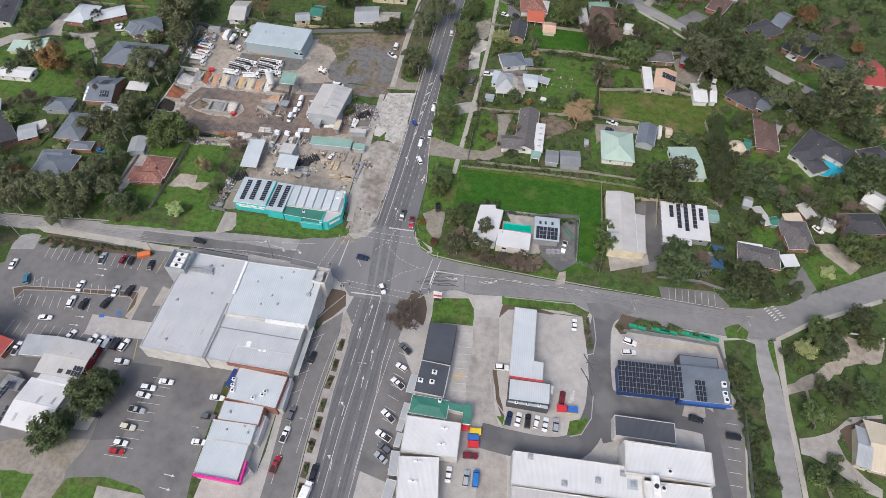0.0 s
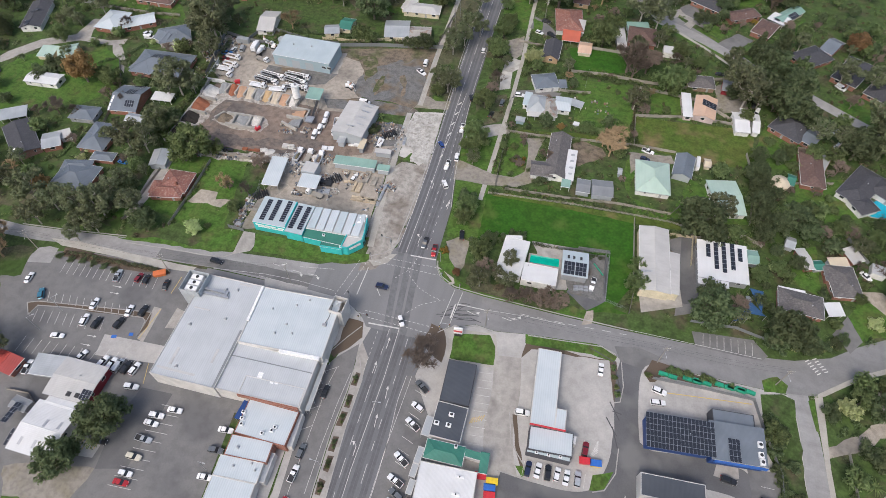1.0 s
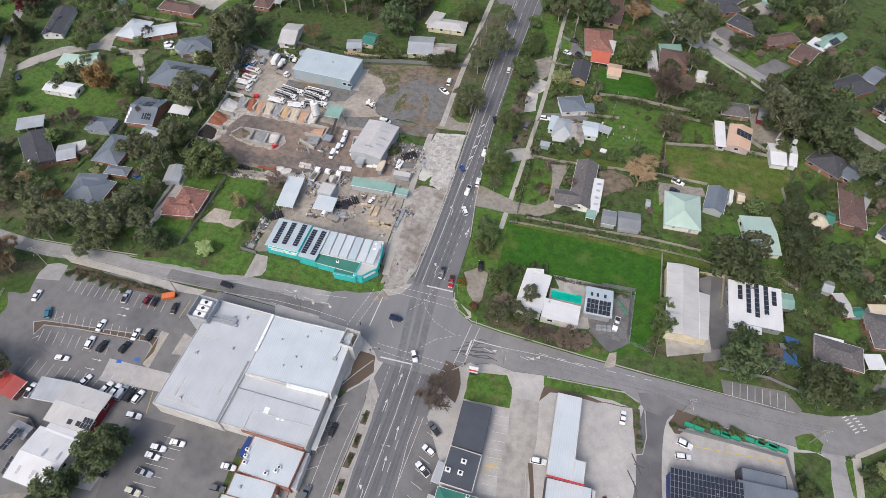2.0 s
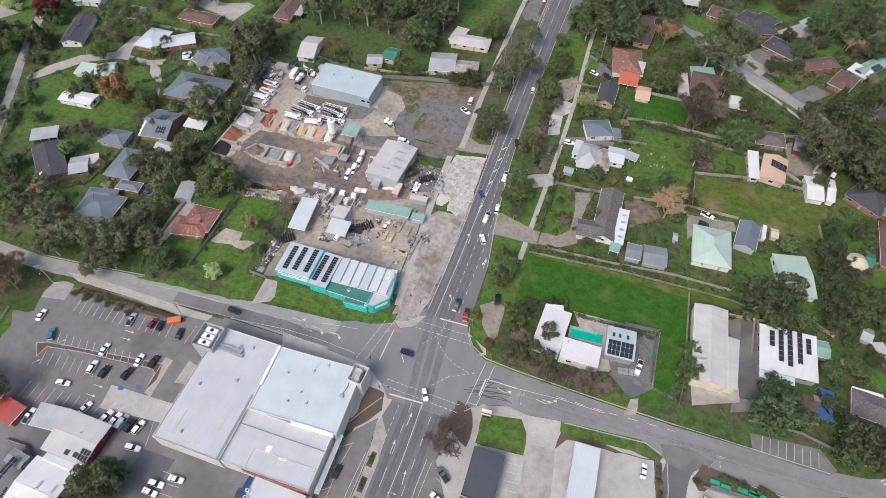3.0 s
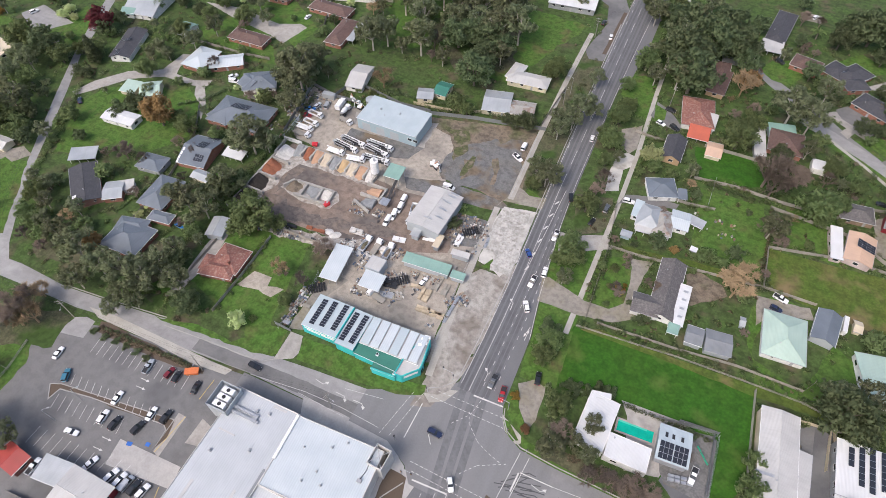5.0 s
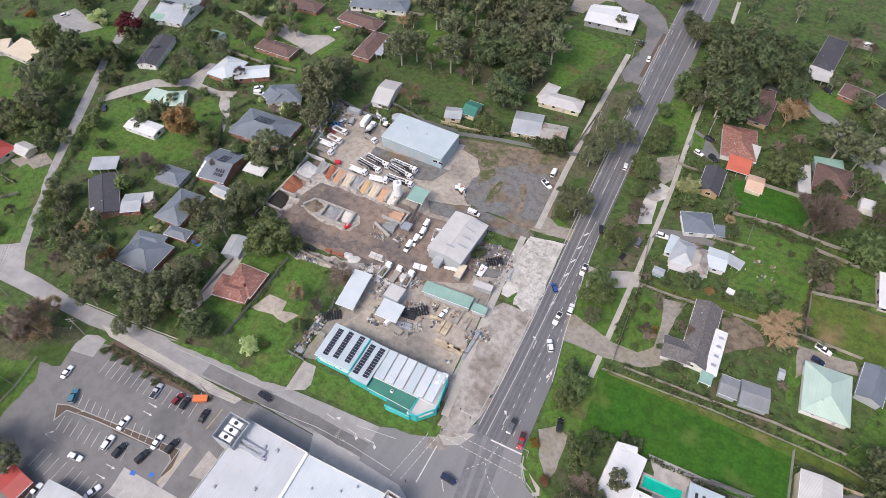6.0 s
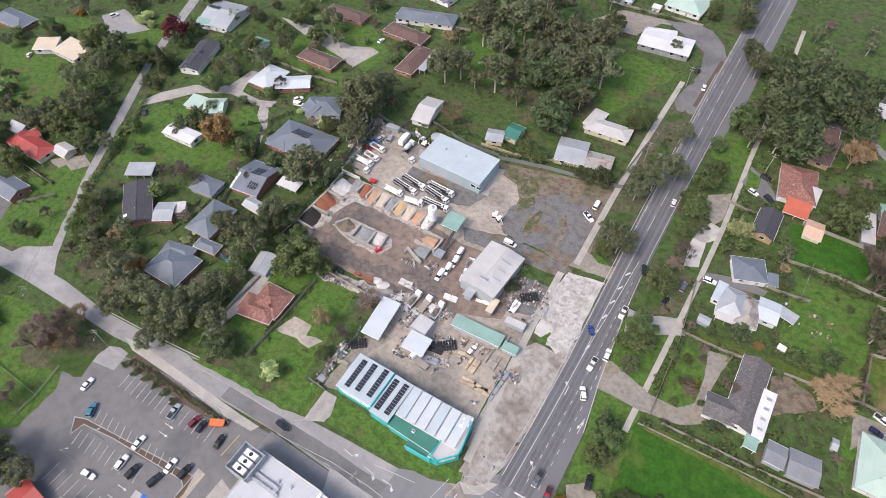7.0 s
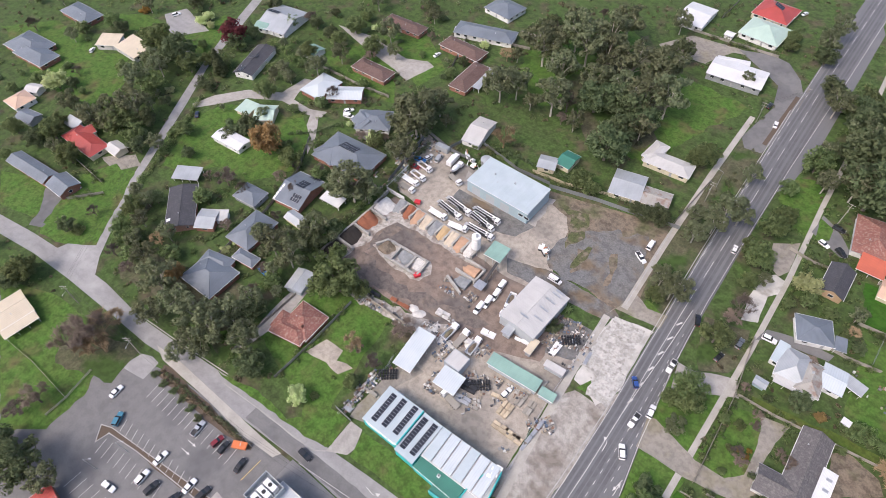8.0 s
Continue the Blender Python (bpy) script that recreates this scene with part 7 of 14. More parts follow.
patch("footpath", FORECOURT, 4, [(-20.6, -58.9), (-16.1, -58.9), (-13.4, -69.6), (-11.6, -92.6), (-19.9, -94.4), (-18.9, -77.8)], 0.0, "grey paved footpath along the shops")
patch("footpath", FORECOURT, 5, [(-12.2, -14.2), (-8.6, -18.8), (-10.7, -31), (-11.5, -37.8), (-13.2, -47.3), (-16.5, -49.1), (-17, -36.3), (-14.8, -24.4), (-13.4, -15.7)], 0.0, "grey paved corner footpath")
patch("car_park", CARPARK, 1, [(-74, -53.3), (-38.5, -53.3), (-37.8, -58.6), (-70.9, -62.7)], 0.0, "grey asphalt beside the supermarket")
patch("car_park", CARPARK, 1, [(-76.1, -85.6), (-59.3, -80.2), (-57.7, -96.4), (-71.3, -99.3)], 0.0, "grey asphalt of the car park")
patch("street_road", MIDROAD, 3, [(-75, -11.2), (-36, -10.5), (-20, -10.8), (-19, -21), (-75, -21)], 0.0, "grey asphalt beside the supermarket wall")
patch("street_road", CARPARK, 5, [(-96, -11.9), (-60, -9.8), (-24, -9.4), (-24, -4.4), (-60, -5.4), (-96, -7.6)], 0.3, "darker patched asphalt lane of the street")
patch("verge", VERGEDIRT, 6, [(-22, 22.2), (-11.1, 26.6), (-12.7, 11.5), (-15.1, 4.3), (-21.1, 1.8), (-20.7, 9.8)], 0.2, "pale gravel verge with tyre tracks")
patch("verge", VERGEDIRT, 7, [(-21.8, 20), (-9.4, 26.1), (-10.5, 18), (-12.1, 11.4), (-14.6, 8.8), (-19.1, 7.6)], 0.2, "pale gravel verge at the corner")
patch("footpath", PATH, 8, [(-19.1, 7.6), (-14.7, 9), (-11.7, 12.2), (-9.4, 13), (-11.8, 7.9), (-16.1, 5.5)], 0.0, "pale concrete corner footpath")
patch("lawn", LAWN, 7, [(-64.4, 7.9), (-52.4, 8.4), (-39.6, 8.9), (-28.9, 8.6), (-19.3, 10.2), (-18.8, 6.9), (-26.4, 3.6), (-36.1, 2.4), (-43.9, 1.2), (-53.5, 1), (-62.3, -0.1)], 0.2, "bright green grass before the shop")
patch("lawn", LAWN, 7, [(-87.4, 5.7), (-74.4, 7.4), (-70.8, 7.5), (-69.1, -1.3), (-73.4, -2.7), (-81, -3.2)], 0.2, "bright green grass beside the drive")
patch("yard", GRAVEL, 6, [(-70.9, 8.5), (-65.3, 10.4), (-66.8, 25.1), (-62.8, 34.5), (-69.7, 34.8), (-71.9, 25.6), (-71.9, 12.5)], 0.4, "grey gravel strip beside the shop")
patch("driveway", GRAVEL, 5, [(70, 280), (77, 280), (77, 288), (70, 288)], 0.3, "grey gravel parking space")
patch("footpath", FORECOURT, 4, [(-54, -7.1), (-18.7, -5.9), (-16.2, -15), (-20.2, -20.8), (-24.8, -16.9), (-50.2, -16)], 0.0, "grey concrete footpath beside the supermarket")
patch("driveway", DARKTAR, 6, [(94.1, 48.8), (100.4, 50.6), (103.2, 22.7), (96, 18.7), (93.6, 20.2), (94.1, 39.8)], 0.0, "dark asphalt drive beside the long shed")
patch("yard", DARKTAR, 6, [(54.6, 12.9), (59.1, 29), (67.8, 32.4), (68.7, 12.8), (62.5, 6.9)], 0.2, "dark asphalt workshop yard")
patch("yard", GREYFILL, 3, [(-49.6, 55), (-23.6, 55.3), (-26.4, 81.7), (-37.1, 81.1), (-43.9, 73.3), (-42.9, 61.7)], 0.4, "grey brown gravel yard beside the workshop")
patch("median_strip", CONCRETE, 4, [(-13.8, -24.6), (-7.3, -21.1), (-4.8, -31.3), (-4.2, -41.4), (-6.3, -41.9), (-9.3, -32.5)], 0.0, "grey concrete median end")
patch("driveway", CARPARK, 5, [(108.6, 182), (119.2, 193.8), (127.1, 189.6), (116, 177)], 0.2, "grey concrete driveway")
patch("driveway", CONCRETE, 7, [(82.8, 203.3), (88.5, 208.4), (91.9, 205.2), (85.3, 197)], 0.1, "pale concrete driveway")
patch("driveway", CONCRETE, 7, [(91.8, 194.7), (96.3, 202), (99.5, 200.3), (95.1, 191.3)], 0.1, "pale concrete driveway")
patch("driveway", CARPARK, 6, [(89, 210), (93.9, 214.9), (104, 210.6), (99, 200.2), (96.3, 202), (91.3, 205)], 0.2, "dark asphalt driveway loop")
patch("lawn", LAWN, 4, [(85.5, 247.1), (98.1, 260.5), (107.9, 252.5), (104.3, 241.7), (92.9, 241.4)], 0.4, "green back lawn")
patch("lawn", LAWN, 4, [(108.2, 222.1), (122.4, 236.1), (133, 229.7), (127.4, 221.2), (114.1, 217.3)], 0.4, "green back lawn")
patch("lawn", LAWN, 4, [(143.3, 202.6), (154.4, 218.1), (153.3, 204.1), (148.1, 199.9)], 0.4, "green back lawn")
patch("lawn", LAWN, 6, [(53.4, 226.9), (58.4, 236), (69.9, 227.5), (68.6, 219), (60, 220)], 0.3, "green front lawn")
patch("lawn", LAWN, 2, [(97.1, 200.4), (105, 200.5), (116.6, 193.7), (110, 186), (101.8, 192.8)], 0.3, "green front lawn")

# ---------------------------------------------------------------- shops and yards

h = house_at(-56.7, -36.8, "large supermarket with pale grey sheet roof and white parapet", "supermarket", "supermarket")
b = block(h, -58.2, -36.5, 22.2, 38.6, 1.1, 7, "flat", R["shop"], Wm["render"], 45, 0.45, windows=False)
for u, v, w, d in ((-3.5, -16.6, 13.0, 0.8), (4.5, 18.2, 4.6, 0.7), (-6.4, -12.0, 0.9, 6.0), (6.2, -9.0, 0.8, 5.0), (-6.0, 6.0, 5.6, 0.5)):
    skylight(b, u, v, w, d, R["offwhite"], 0.1)
for u, v in ((-7.0, -0.4), (-1.4, 14.9), (2.5, 15.6), (-4.0, -15.1), (3.4, 4.2)):
    vent(b, u, v, 0.9)
part("roof_gutter", MB().box(10.0, 10.9, -19.0, 1.6, 7.05, 7.2), R["grey"], h, "grey box gutter", b["m"])
b = block(h, -33.2, -27.4, 28.6, 21.6, 3.3, 7.4, "flat", R["shopblue"], Wm["render"], 40, 0.45, windows=False)
for u, v in ((-7.7, 3.2), (-1.0, -1.5), (-0.1, 6.1), (3.5, 9.0), (-3.7, -5.3), (1.9, -4.4)):
    vent(b, u, v, 0.6)
part("roof_cap", MB().box(-14.5, -13.6, -3.0, 10.8, 7.4, 8.1, 0.05), WHITE, h, "white parapet capping", b["m"])
part("roof_cap", MB().box(0.0, 13.6, -11.6, -10.6, 6.6, 7.95, 0.05), WHITE, h, "white parapet capping", b["m"])
part("cable_tray", MB().tube((11.6, 9.0, 7.6), (11.9, 4.0, 7.6), 0.1, None, 5).tube((11.9, 4.0, 7.6), (11.2, 1.0, 7.6), 0.1, None, 5), BLACK, h, "", b["m"])
part("condenser", MB().box(10.7, 12.0, 0.2, 1.2, 7.5, 8.3, 0.05), TRIMM, h, "", b["m"])
b = block(h, -33.2, -46.6, 28.0, 16.2, 1.8, 6.4, "flat", R["shop"], Wm["render"], 40, 0.45, windows=False)
skylight(b, -2.0, -0.9, 1.6, 2.2, WHITE)
skylight(b, 2.4, -2.2, 1.0, 0.8, WHITE)
skylight(b, 3.9, -2.1, 1.0, 0.8, WHITE)
part("roof_gutter", MB().box(-14.0, 13.6, 3.4, 3.7, 6.45, 6.62), R["grey"], h, "grey box gutter", b["m"])
b = block(h, -29.5, -51.5, 19.8, 6.4, 1.8, 6.2, "flat", R["shopblue"], Wm["render"], 50, 0.45, windows=False)
part("parapet", MB().box(-10.0, 9.9, -3.5, -3.2, 5.0, 6.9), Wm["brick"], h, "red brick parapet", b["m"])

plant = root("plant_enclosure", -70.7, -22.7, 0, 1.0, "grey louvred plant enclosure with white machinery on the supermarket corner", "plant enclosure")
w, d = 7.4, 8.2
part("base", MB().box(-w / 2, w / 2, -d / 2, d / 2, 0, 7.2), Wm["shed"], plant)
for x0, x1, y0, y1 in ((-w / 2, w / 2, -d / 2, -d / 2 + 0.2), (-w / 2, w / 2, d / 2 - 0.2, d / 2), (-w / 2, -w / 2 + 0.2, -d / 2, d / 2), (w / 2 - 0.2, w / 2, -d / 2, d / 2)):
    for k in range(6):
        part("louvre", MB().box(x0, x1, y0, y1, 7.4 + 0.42 * k, 7.7 + 0.42 * k), Wm["shed"], plant)
for i in range(3):
    unit = part("chiller", MB().box(-w * 0.28, w * 0.28, -d * 0.4 + i * d * 0.28, -d * 0.18 + i * d * 0.28, 7.2, 9.4, 0.1), WHITE, plant)
    part("fan", MB().tube((0, -d * 0.29 + i * d * 0.28, 9.4), (0, -d * 0.29 + i * d * 0.28, 9.5), 0.6, None, 12), BLACK, unit)
part("duct", MB().box(w * 0.3, w * 0.3 + 9, -1.0, -0.2, 7.3, 7.9).box(w * 0.3, w * 0.3 + 11, -2.6, -1.8, 7.3, 7.9).box(w * 0.3 + 9, w * 0.3 + 10.2, -2.6, -0.2, 7.3, 8.0), STEEL, plant)


plant = root("plant_enclosure", -19.9, -18.1, 0, -2.0, "open square parapet tower with dark recess on the shop corner", "roof tower")
w, d = 4.8, 6.1
for x0, x1, y0, y1 in ((-w / 2, w / 2, -d / 2, -d / 2 + 0.2), (-w / 2, w / 2, d / 2 - 0.2, d / 2), (-w / 2, -w / 2 + 0.2, -d / 2 + 0.2, d / 2 - 0.2), (w / 2 - 0.2, w / 2, -d / 2 + 0.2, d / 2 - 0.2)):
    part("panel", MB().box(x0, x1, y0, y1, 0, 9.2), Wm["render"], plant)
part("brace", MB().tube((-w / 2, -d / 2, 9), (w / 2, d / 2, 9), 0.1, None, 5).tube((-w / 2, d / 2, 9), (w / 2, -d / 2, 9), 0.1, None, 5), STEEL, plant)


h = house_at(-17.7, -44.6, "narrow street verandah with zinc roof over the footpath", "verandah", "verandah")
b = block(h, -17.7, -44.6, 17.7, 1.5, -87.8, 3.6, "flat", R["zinc"], Wm["render"], 15, 0.45, windows=False, posts=2)

h = house_at(-27.4, -60.4, "pale flat-roofed shop with rooftop pipes", "shop", "shop_building")
b = block(h, -27.4, -60.4, 16.5, 10.9, -0.0, 4.8, "flat", R["shopblue"], Wm["brick"], 28, 0.45, windows=False)
aircon(b, -8.0, 1.0, 1.2, 0.9, 0.8)
aircon(b, -7.6, -0.9, 1.2, 0.9, 0.8)
aircon(b, -7.0, -2.6, 1.2, 0.9, 0.8)
aircon(b, 0.2, -3.6, 1.2, 0.9, 0.8)
aircon(b, 2.7, -2.1, 1.2, 0.9, 0.8)
aircon(b, 3.2, -0.9, 1.2, 0.9, 0.8)
b = block(h, -19.1, -60.0, 2.5, 10.5, 3.8, 3.4, "flat", R["zinc"], Wm["render"], 15, 0.45, windows=False)

h = house_at(-29.6, -69.1, "pale flat-roofed shop between brick parapets", "shop", "shop_building")
b = block(h, -29.2, -69.0, 13.2, 6.3, 3.8, 4.6, "flat", R["shopblue"], Wm["brick"], 28, 0.45, windows=False)
vent(b, -3.3, -0.3, 0.8)

h = house_at(-30.1, -75.1, "pale flat-roofed shop between brick parapets", "shop", "shop_building")
b = block(h, -29.6, -75.2, 13.4, 6.0, 4.0, 4.5, "flat", R["shopblue"], Wm["render"], 24, 0.45, windows=False)
vent(b, 3.3, 2.2, 0.6)
vent(b, -1.7, 0.5, 0.6)
vent(b, 4.9, 0.5, 0.6)
b = block(h, -23.0, -72.4, 3.2, 8.7, 2.8, 3.2, "flat", R["zinc"], Wm["render"], 15, 0.45, windows=False)

h = house_at(-29.2, -83.3, "shop with stained pale roof and bright magenta fascia", "shop", "shop_building")
b = block(h, -29.2, -83.4, 13.2, 10.4, 3.6, 4.5, "flat", R["shopblue"], Wm["render"], 28, 0.45, windows=False)
part("fascia", MB().box(-7.0, 7.0, -0.25, 0.25, 3.4, 5.6), PINK, h, "bright magenta fascia board", pose(-28.2 - h.location.x, -88.9 - h.location.y, 0, 0, 0, 1.7))
part("fascia", MB().box(-3.1, 3.1, -0.2, 0.2, 3.6, 5.4), PINK, h, "bright magenta fascia board", pose(-21.4 - h.location.x, -85.5 - h.location.y, 0, 0, 0, -84.9))
b = block(h, -22.3, -85.3, 4.2, 3.4, 60.3, 3.2, "flat", R["zinc"], Wm["render"], 15, 0.45, windows=False)
awning = house_at(-58, -54, "blue shade awning over the loading dock", "awning", "awning")
awning.location = (-36.5, -58.6, 0); part("sheet", MB().box(-1.3, 1.3, -3.0, 3.0, 3.9, 4.0), Wm["navy"], awning, "", pose(0, 0, 0, 0, 0, -5.0))
[part("post", MB().tube((sx * 1.1, sy * 2.8, 0), (sx * 1.1, sy * 2.8, 3.9), 0.08), STEEL, awning, "", pose(0, 0, 0, 0, 0, -5.0)) for sx in (-1, 1) for sy in (-1, 1)]

h = house_at(-92.2, -79.5, "white sheet-roofed building with several solar panels", "building", "building")
b = block(h, -92.2, -79.5, 13.6, 14.9, -0.4, 3.6, "gable", R["white"], Wm["render"], 8, 0.45)
solar(b, -12.1, 1.8, 2, 4, 1.02, 1.7, 0.12)
solar(b, -7.9, -4.7, 1, 3, 1.02, 1.7, 0.12)
skylight(b, 0.2, 1.6, 0.8, 2.4, STEEL)
skylight(b, 4.8, 2.1, 0.8, 2.4, STEEL)
skylight(b, -4.1, -4.8, 0.8, 2.4, STEEL)
skylight(b, 0.6, -4.7, 0.8, 2.4, STEEL)
b = block(h, -92.1, -71.6, 9.4, 4.8, -0.6, 3.4, "gable", R["white"], Wm["render"], 8, 0.45)

h = house_at(-92.1, -63.2, "low building with weathered white roof beside the car park", "building", "building")
b = block(h, -92.1, -63.2, 14.6, 12.0, 0.5, 3.8, "gable", R["offwhite"], Wm["red"], 6, 0.45)
skylight(b, 0.6, -4.7, 1.5, 1.5, BLACK)
skylight(b, 3.5, -4.5, 1.5, 1.5, BLACK)
solar(b, 6.0, -3.8, 3, 2, 1.02, 1.7, 0.12)

h = house_at(-102.4, -61.0, "small shed with weathered zinc roof", "shed", "shed")
b = block(h, -104.6, -60.9, 9.0, 6.2, 7.0, 3, "skillion", R["zinc"], Wm["grey"], 4, 0.45, windows=False)

h = house_at(-118.7, -63.5, "small building with red sheet roof edge", "building", "building")
b = block(h, -118.7, -63.5, 5.6, 8.6, 84.1, 3, "gable", R["red"], Wm["brick"], 10, 0.45)

h = house_at(-104.7, -74.3, "small shed with grey sheet roof", "shed", "shed")
b = block(h, -104.7, -74.3, 5.5, 3.0, -5.1, 3, "gable", R["grey"], Wm["grey"], 10, 0.45, windows=False)

h = house_at(25.6, -32.4, "low shop with dark grey sheet roof", "shop", "shop_building")
b = block(h, 25.6, -32.4, 9.3, 14.2, 2.2, 4, "flat", R["dark"], Wm["dark"], 25, 0.45, windows=False)
b = block(h, 25.8, -45.5, 9.8, 11.2, -0.0, 3.8, "flat", R["dark"], Wm["render"], 25, 0.45, windows=False)
aircon(b, 0.3, 2.1, 1.6, 1.2, 0.9)
aircon(b, 0.2, -1.3, 1.6, 1.2, 0.9)
aircon(b, -3.5, -1.5, 1.6, 1.2, 0.9)
b = block(h, 24.1, -37.8, 2.5, 3.2, -28.7, 3.2, "flat", R["offwhite"], Wm["dark"], 20, 0.45, windows=False)

h = house_at(26.9, -55.0, "shop with dark green sheet roof", "shop", "shop_building")
b = block(h, 26.9, -55.0, 10.8, 4.9, 1.5, 4.4, "hip", R["green"], Wm["white"], 14, 0.45, windows=False)
aircon(b, 3.0, 2.2, 1, 1, 1.4)
b = block(h, 38.9, -55.0, 1.7, 5.0, 4.2, 4.2, "skillion", R["green"], Wm["white"], 6, 0.45, windows=False)
b = block(h, 36.1, -53.5, 7.0, 1.2, -1.2, 4.2, "skillion", R["green"], Wm["white"], 6, 0.45, windows=False)

h = house_at(29.6, -64.2, "large shop with clean white sheet roof", "shop", "shop_building")
b = block(h, 29.6, -64.2, 16.9, 10.7, -176.4, 5, "flat", R["white"], Wm["render"], 30, 0.45, windows=False)
aircon(b, -3.6, -3.0, 2.4, 0.6, 0.5)
aircon(b, -3.3, 1.9, 2.4, 0.6, 0.5)
b = block(h, 29.1, -80.7, 12.0, 20.1, -169.6, 5, "flat", R["white"], Wm["render"], 30, 0.45, windows=False)
aircon(b, 0.3, -8.7, 2.4, 0.6, 0.5)
aircon(b, 1.4, -3.1, 2.4, 0.6, 0.5)

h = house_at(20.3, -48.3, "low flat street awning before the shops", "awning", "awning")
b = block(h, 20.3, -48.3, 3.5, 6.3, -3.3, 3.1, "flat", R["zinc"], Wm["render"], 12, 0.45, windows=False, posts=2)

h = house_at(19.7, -57.4, "low flat street awning before the shops", "awning", "awning")
b = block(h, 19.7, -57.4, 2.0, 5.2, -3.4, 3.1, "flat", R["zinc"], Wm["render"], 12, 0.45, windows=False, posts=2)

h = house_at(19.5, -62.0, "low flat street awning before the shops", "awning", "awning")
b = block(h, 19.5, -62.0, 2.0, 4.0, -3.3, 3.1, "flat", R["zinc"], Wm["render"], 12, 0.45, windows=False, posts=2)

h = house_at(19.9, -66.7, "low flat street awning before the shops", "awning", "awning")
b = block(h, 19.9, -66.7, 1.9, 4.4, -3.0, 3.1, "flat", R["zinc"], Wm["render"], 12, 0.45, windows=False, posts=2)

h = house_at(20.4, -73.6, "low flat street awning before the shops", "awning", "awning")
b = block(h, 20.4, -73.6, 2.8, 7.2, 5.5, 3.1, "flat", R["zinc"], Wm["render"], 12, 0.45, windows=False, posts=2)

h = house_at(20.8, -81.8, "low flat street awning before the shops", "awning", "awning")
b = block(h, 20.8, -81.8, 3.0, 7.1, -2.5, 3.1, "flat", R["zinc"], Wm["render"], 12, 0.45, windows=False, posts=2)

h = house_at(54.9, -36.5, "pale zinc canopy over the fuel forecourt with red edge", "canopy", "canopy")
b = block(h, 52.8, -27.1, 7.6, 25.6, 3.3, 5.2, "flat", R["shopblue"], Wm["render"], 22, 0.4, posts=2)
b = block(h, 58.7, -36.5, 3.2, 6.4, 1.8, 5.21, "flat", R["shopblue"], Wm["render"], 22, 0.4, posts=2)
part("fascia", MB().box(-5.4, 5.4, -0.3, -0.02, 4.7, 5.5), RED, h, "red painted fascia", pose(55.2 - h.location.x, -39.8 - h.location.y, 0, 0, 0, 2.8))

h = house_at(56.9, -43.5, "fuel station shop with pale zinc roof", "shop", "shop_building")
b = block(h, 56.9, -43.5, 13.2, 7.2, 4.0, 4, "flat", R["shopblue"], Wm["dark"], 25, 0.45, windows=False)
b = block(h, 56.9, -47.2, 13.1, 1.9, 1.5, 3.2, "flat", R["paleblue"], Wm["dark"], 15, 0.45, windows=False)
aircon(b, -3.6, -0.5, 0.9, 0.7, 0.6)
aircon(b, -0.0, -0.4, 0.9, 0.7, 0.6)
aircon(b, 3.5, -0.1, 0.9, 0.7, 0.6)

h = house_at(63.7, -41.0, "small white store box", "store", "store")
b = block(h, 63.7, -41.0, 1.4, 2.7, -3.1, 3.2, "flat", R["white"], Wm["render"], 10, 0.45, windows=False)

h = house_at(93.6, -31.7, "service building with dark roof covered in solar panels", "shop", "shop_building")
b = block(h, 93.6, -31.7, 18.3, 8.8, 5.2, 5, "skillion", R["bluegrey"], Wm["navy"], 3, 0.3, windows=False)
solar(b, 0.6, -0.1, 18, 6, 1.1, 1.75, 0.12)
b = block(h, 110.9, -30.1, 15.6, 11.0, 5.5, 5, "skillion", R["bluegrey"], Wm["navy"], 3, 0.3, windows=False)
solar(b, -1.2, -2.3, 3, 4, 1.1, 1.7, 0.12)
aircon(b, 6.3, 0.5, 1.4, 1.8, 0.8)
aircon(b, 6.2, -2.6, 1.4, 1.8, 0.8)
aircon(b, 6.4, -4.6, 1.4, 1.8, 0.8)
b = block(h, 110.0, -22.3, 12.5, 4.5, 4.8, 4.4, "flat", R["bluegrey"], Wm["dark"], 30, 0.45, windows=False)
part("fascia", MB().box(-7.6, 7.6, -0.3, 0.0, 3.4, 4.8), BLUE, h, "blue painted fascia", pose(111.9 - h.location.x, -36.0 - h.location.y, 0, 0, 0, 5.0))

h = house_at(92.8, -48.5, "flat canopy with dark grey roof and white edge", "canopy", "canopy")
b = block(h, 92.8, -48.5, 18.3, 6.5, 3.5, 4.6, "flat", R["dark"], Wm["render"], 20, 0.45, windows=False)

h = house_at(73.5, -67.4, "long warehouse with clean white sheet roof", "warehouse", "warehouse")
b = block(h, 73.5, -67.4, 38.1, 10.2, 4.0, 6, "flat", R["white"], Wm["render"], 40, 0.45, windows=False)
vent(b, -13.9, 4.0, 1.6)
vent(b, 15.7, 0.2, 1.6)
vent(b, 5.7, -0.1, 1.6)
vent(b, -3.9, -2.2, 1.6)
vent(b, 12.9, 2.8, 1.6)
skylight(b, 15.5, 0.2, 3, 3, R["paleblue"])
b = block(h, 74.2, -78.6, 37.7, 13.9, 4.6, 6, "flat", R["offwhite"], Wm["render"], 40, 0.45, windows=False)
b = block(h, 98.7, -58.3, 25.2, 9.3, 3.5, 7.5, "flat", R["white"], Wm["render"], 60, 0.45, windows=False)
b = block(h, 101.9, -73.6, 19.0, 19.5, 5.9, 7.4, "flat", R["white"], Wm["render"], 60, 0.45, windows=False)
aircon(b, -6.2, 8.2, 2, 6, 1.6)
aircon(b, -4.1, 8.0, 1.4, 1.4, 1.2)
aircon(b, -1.7, 12.9, 1.2, 1.2, 1.0)

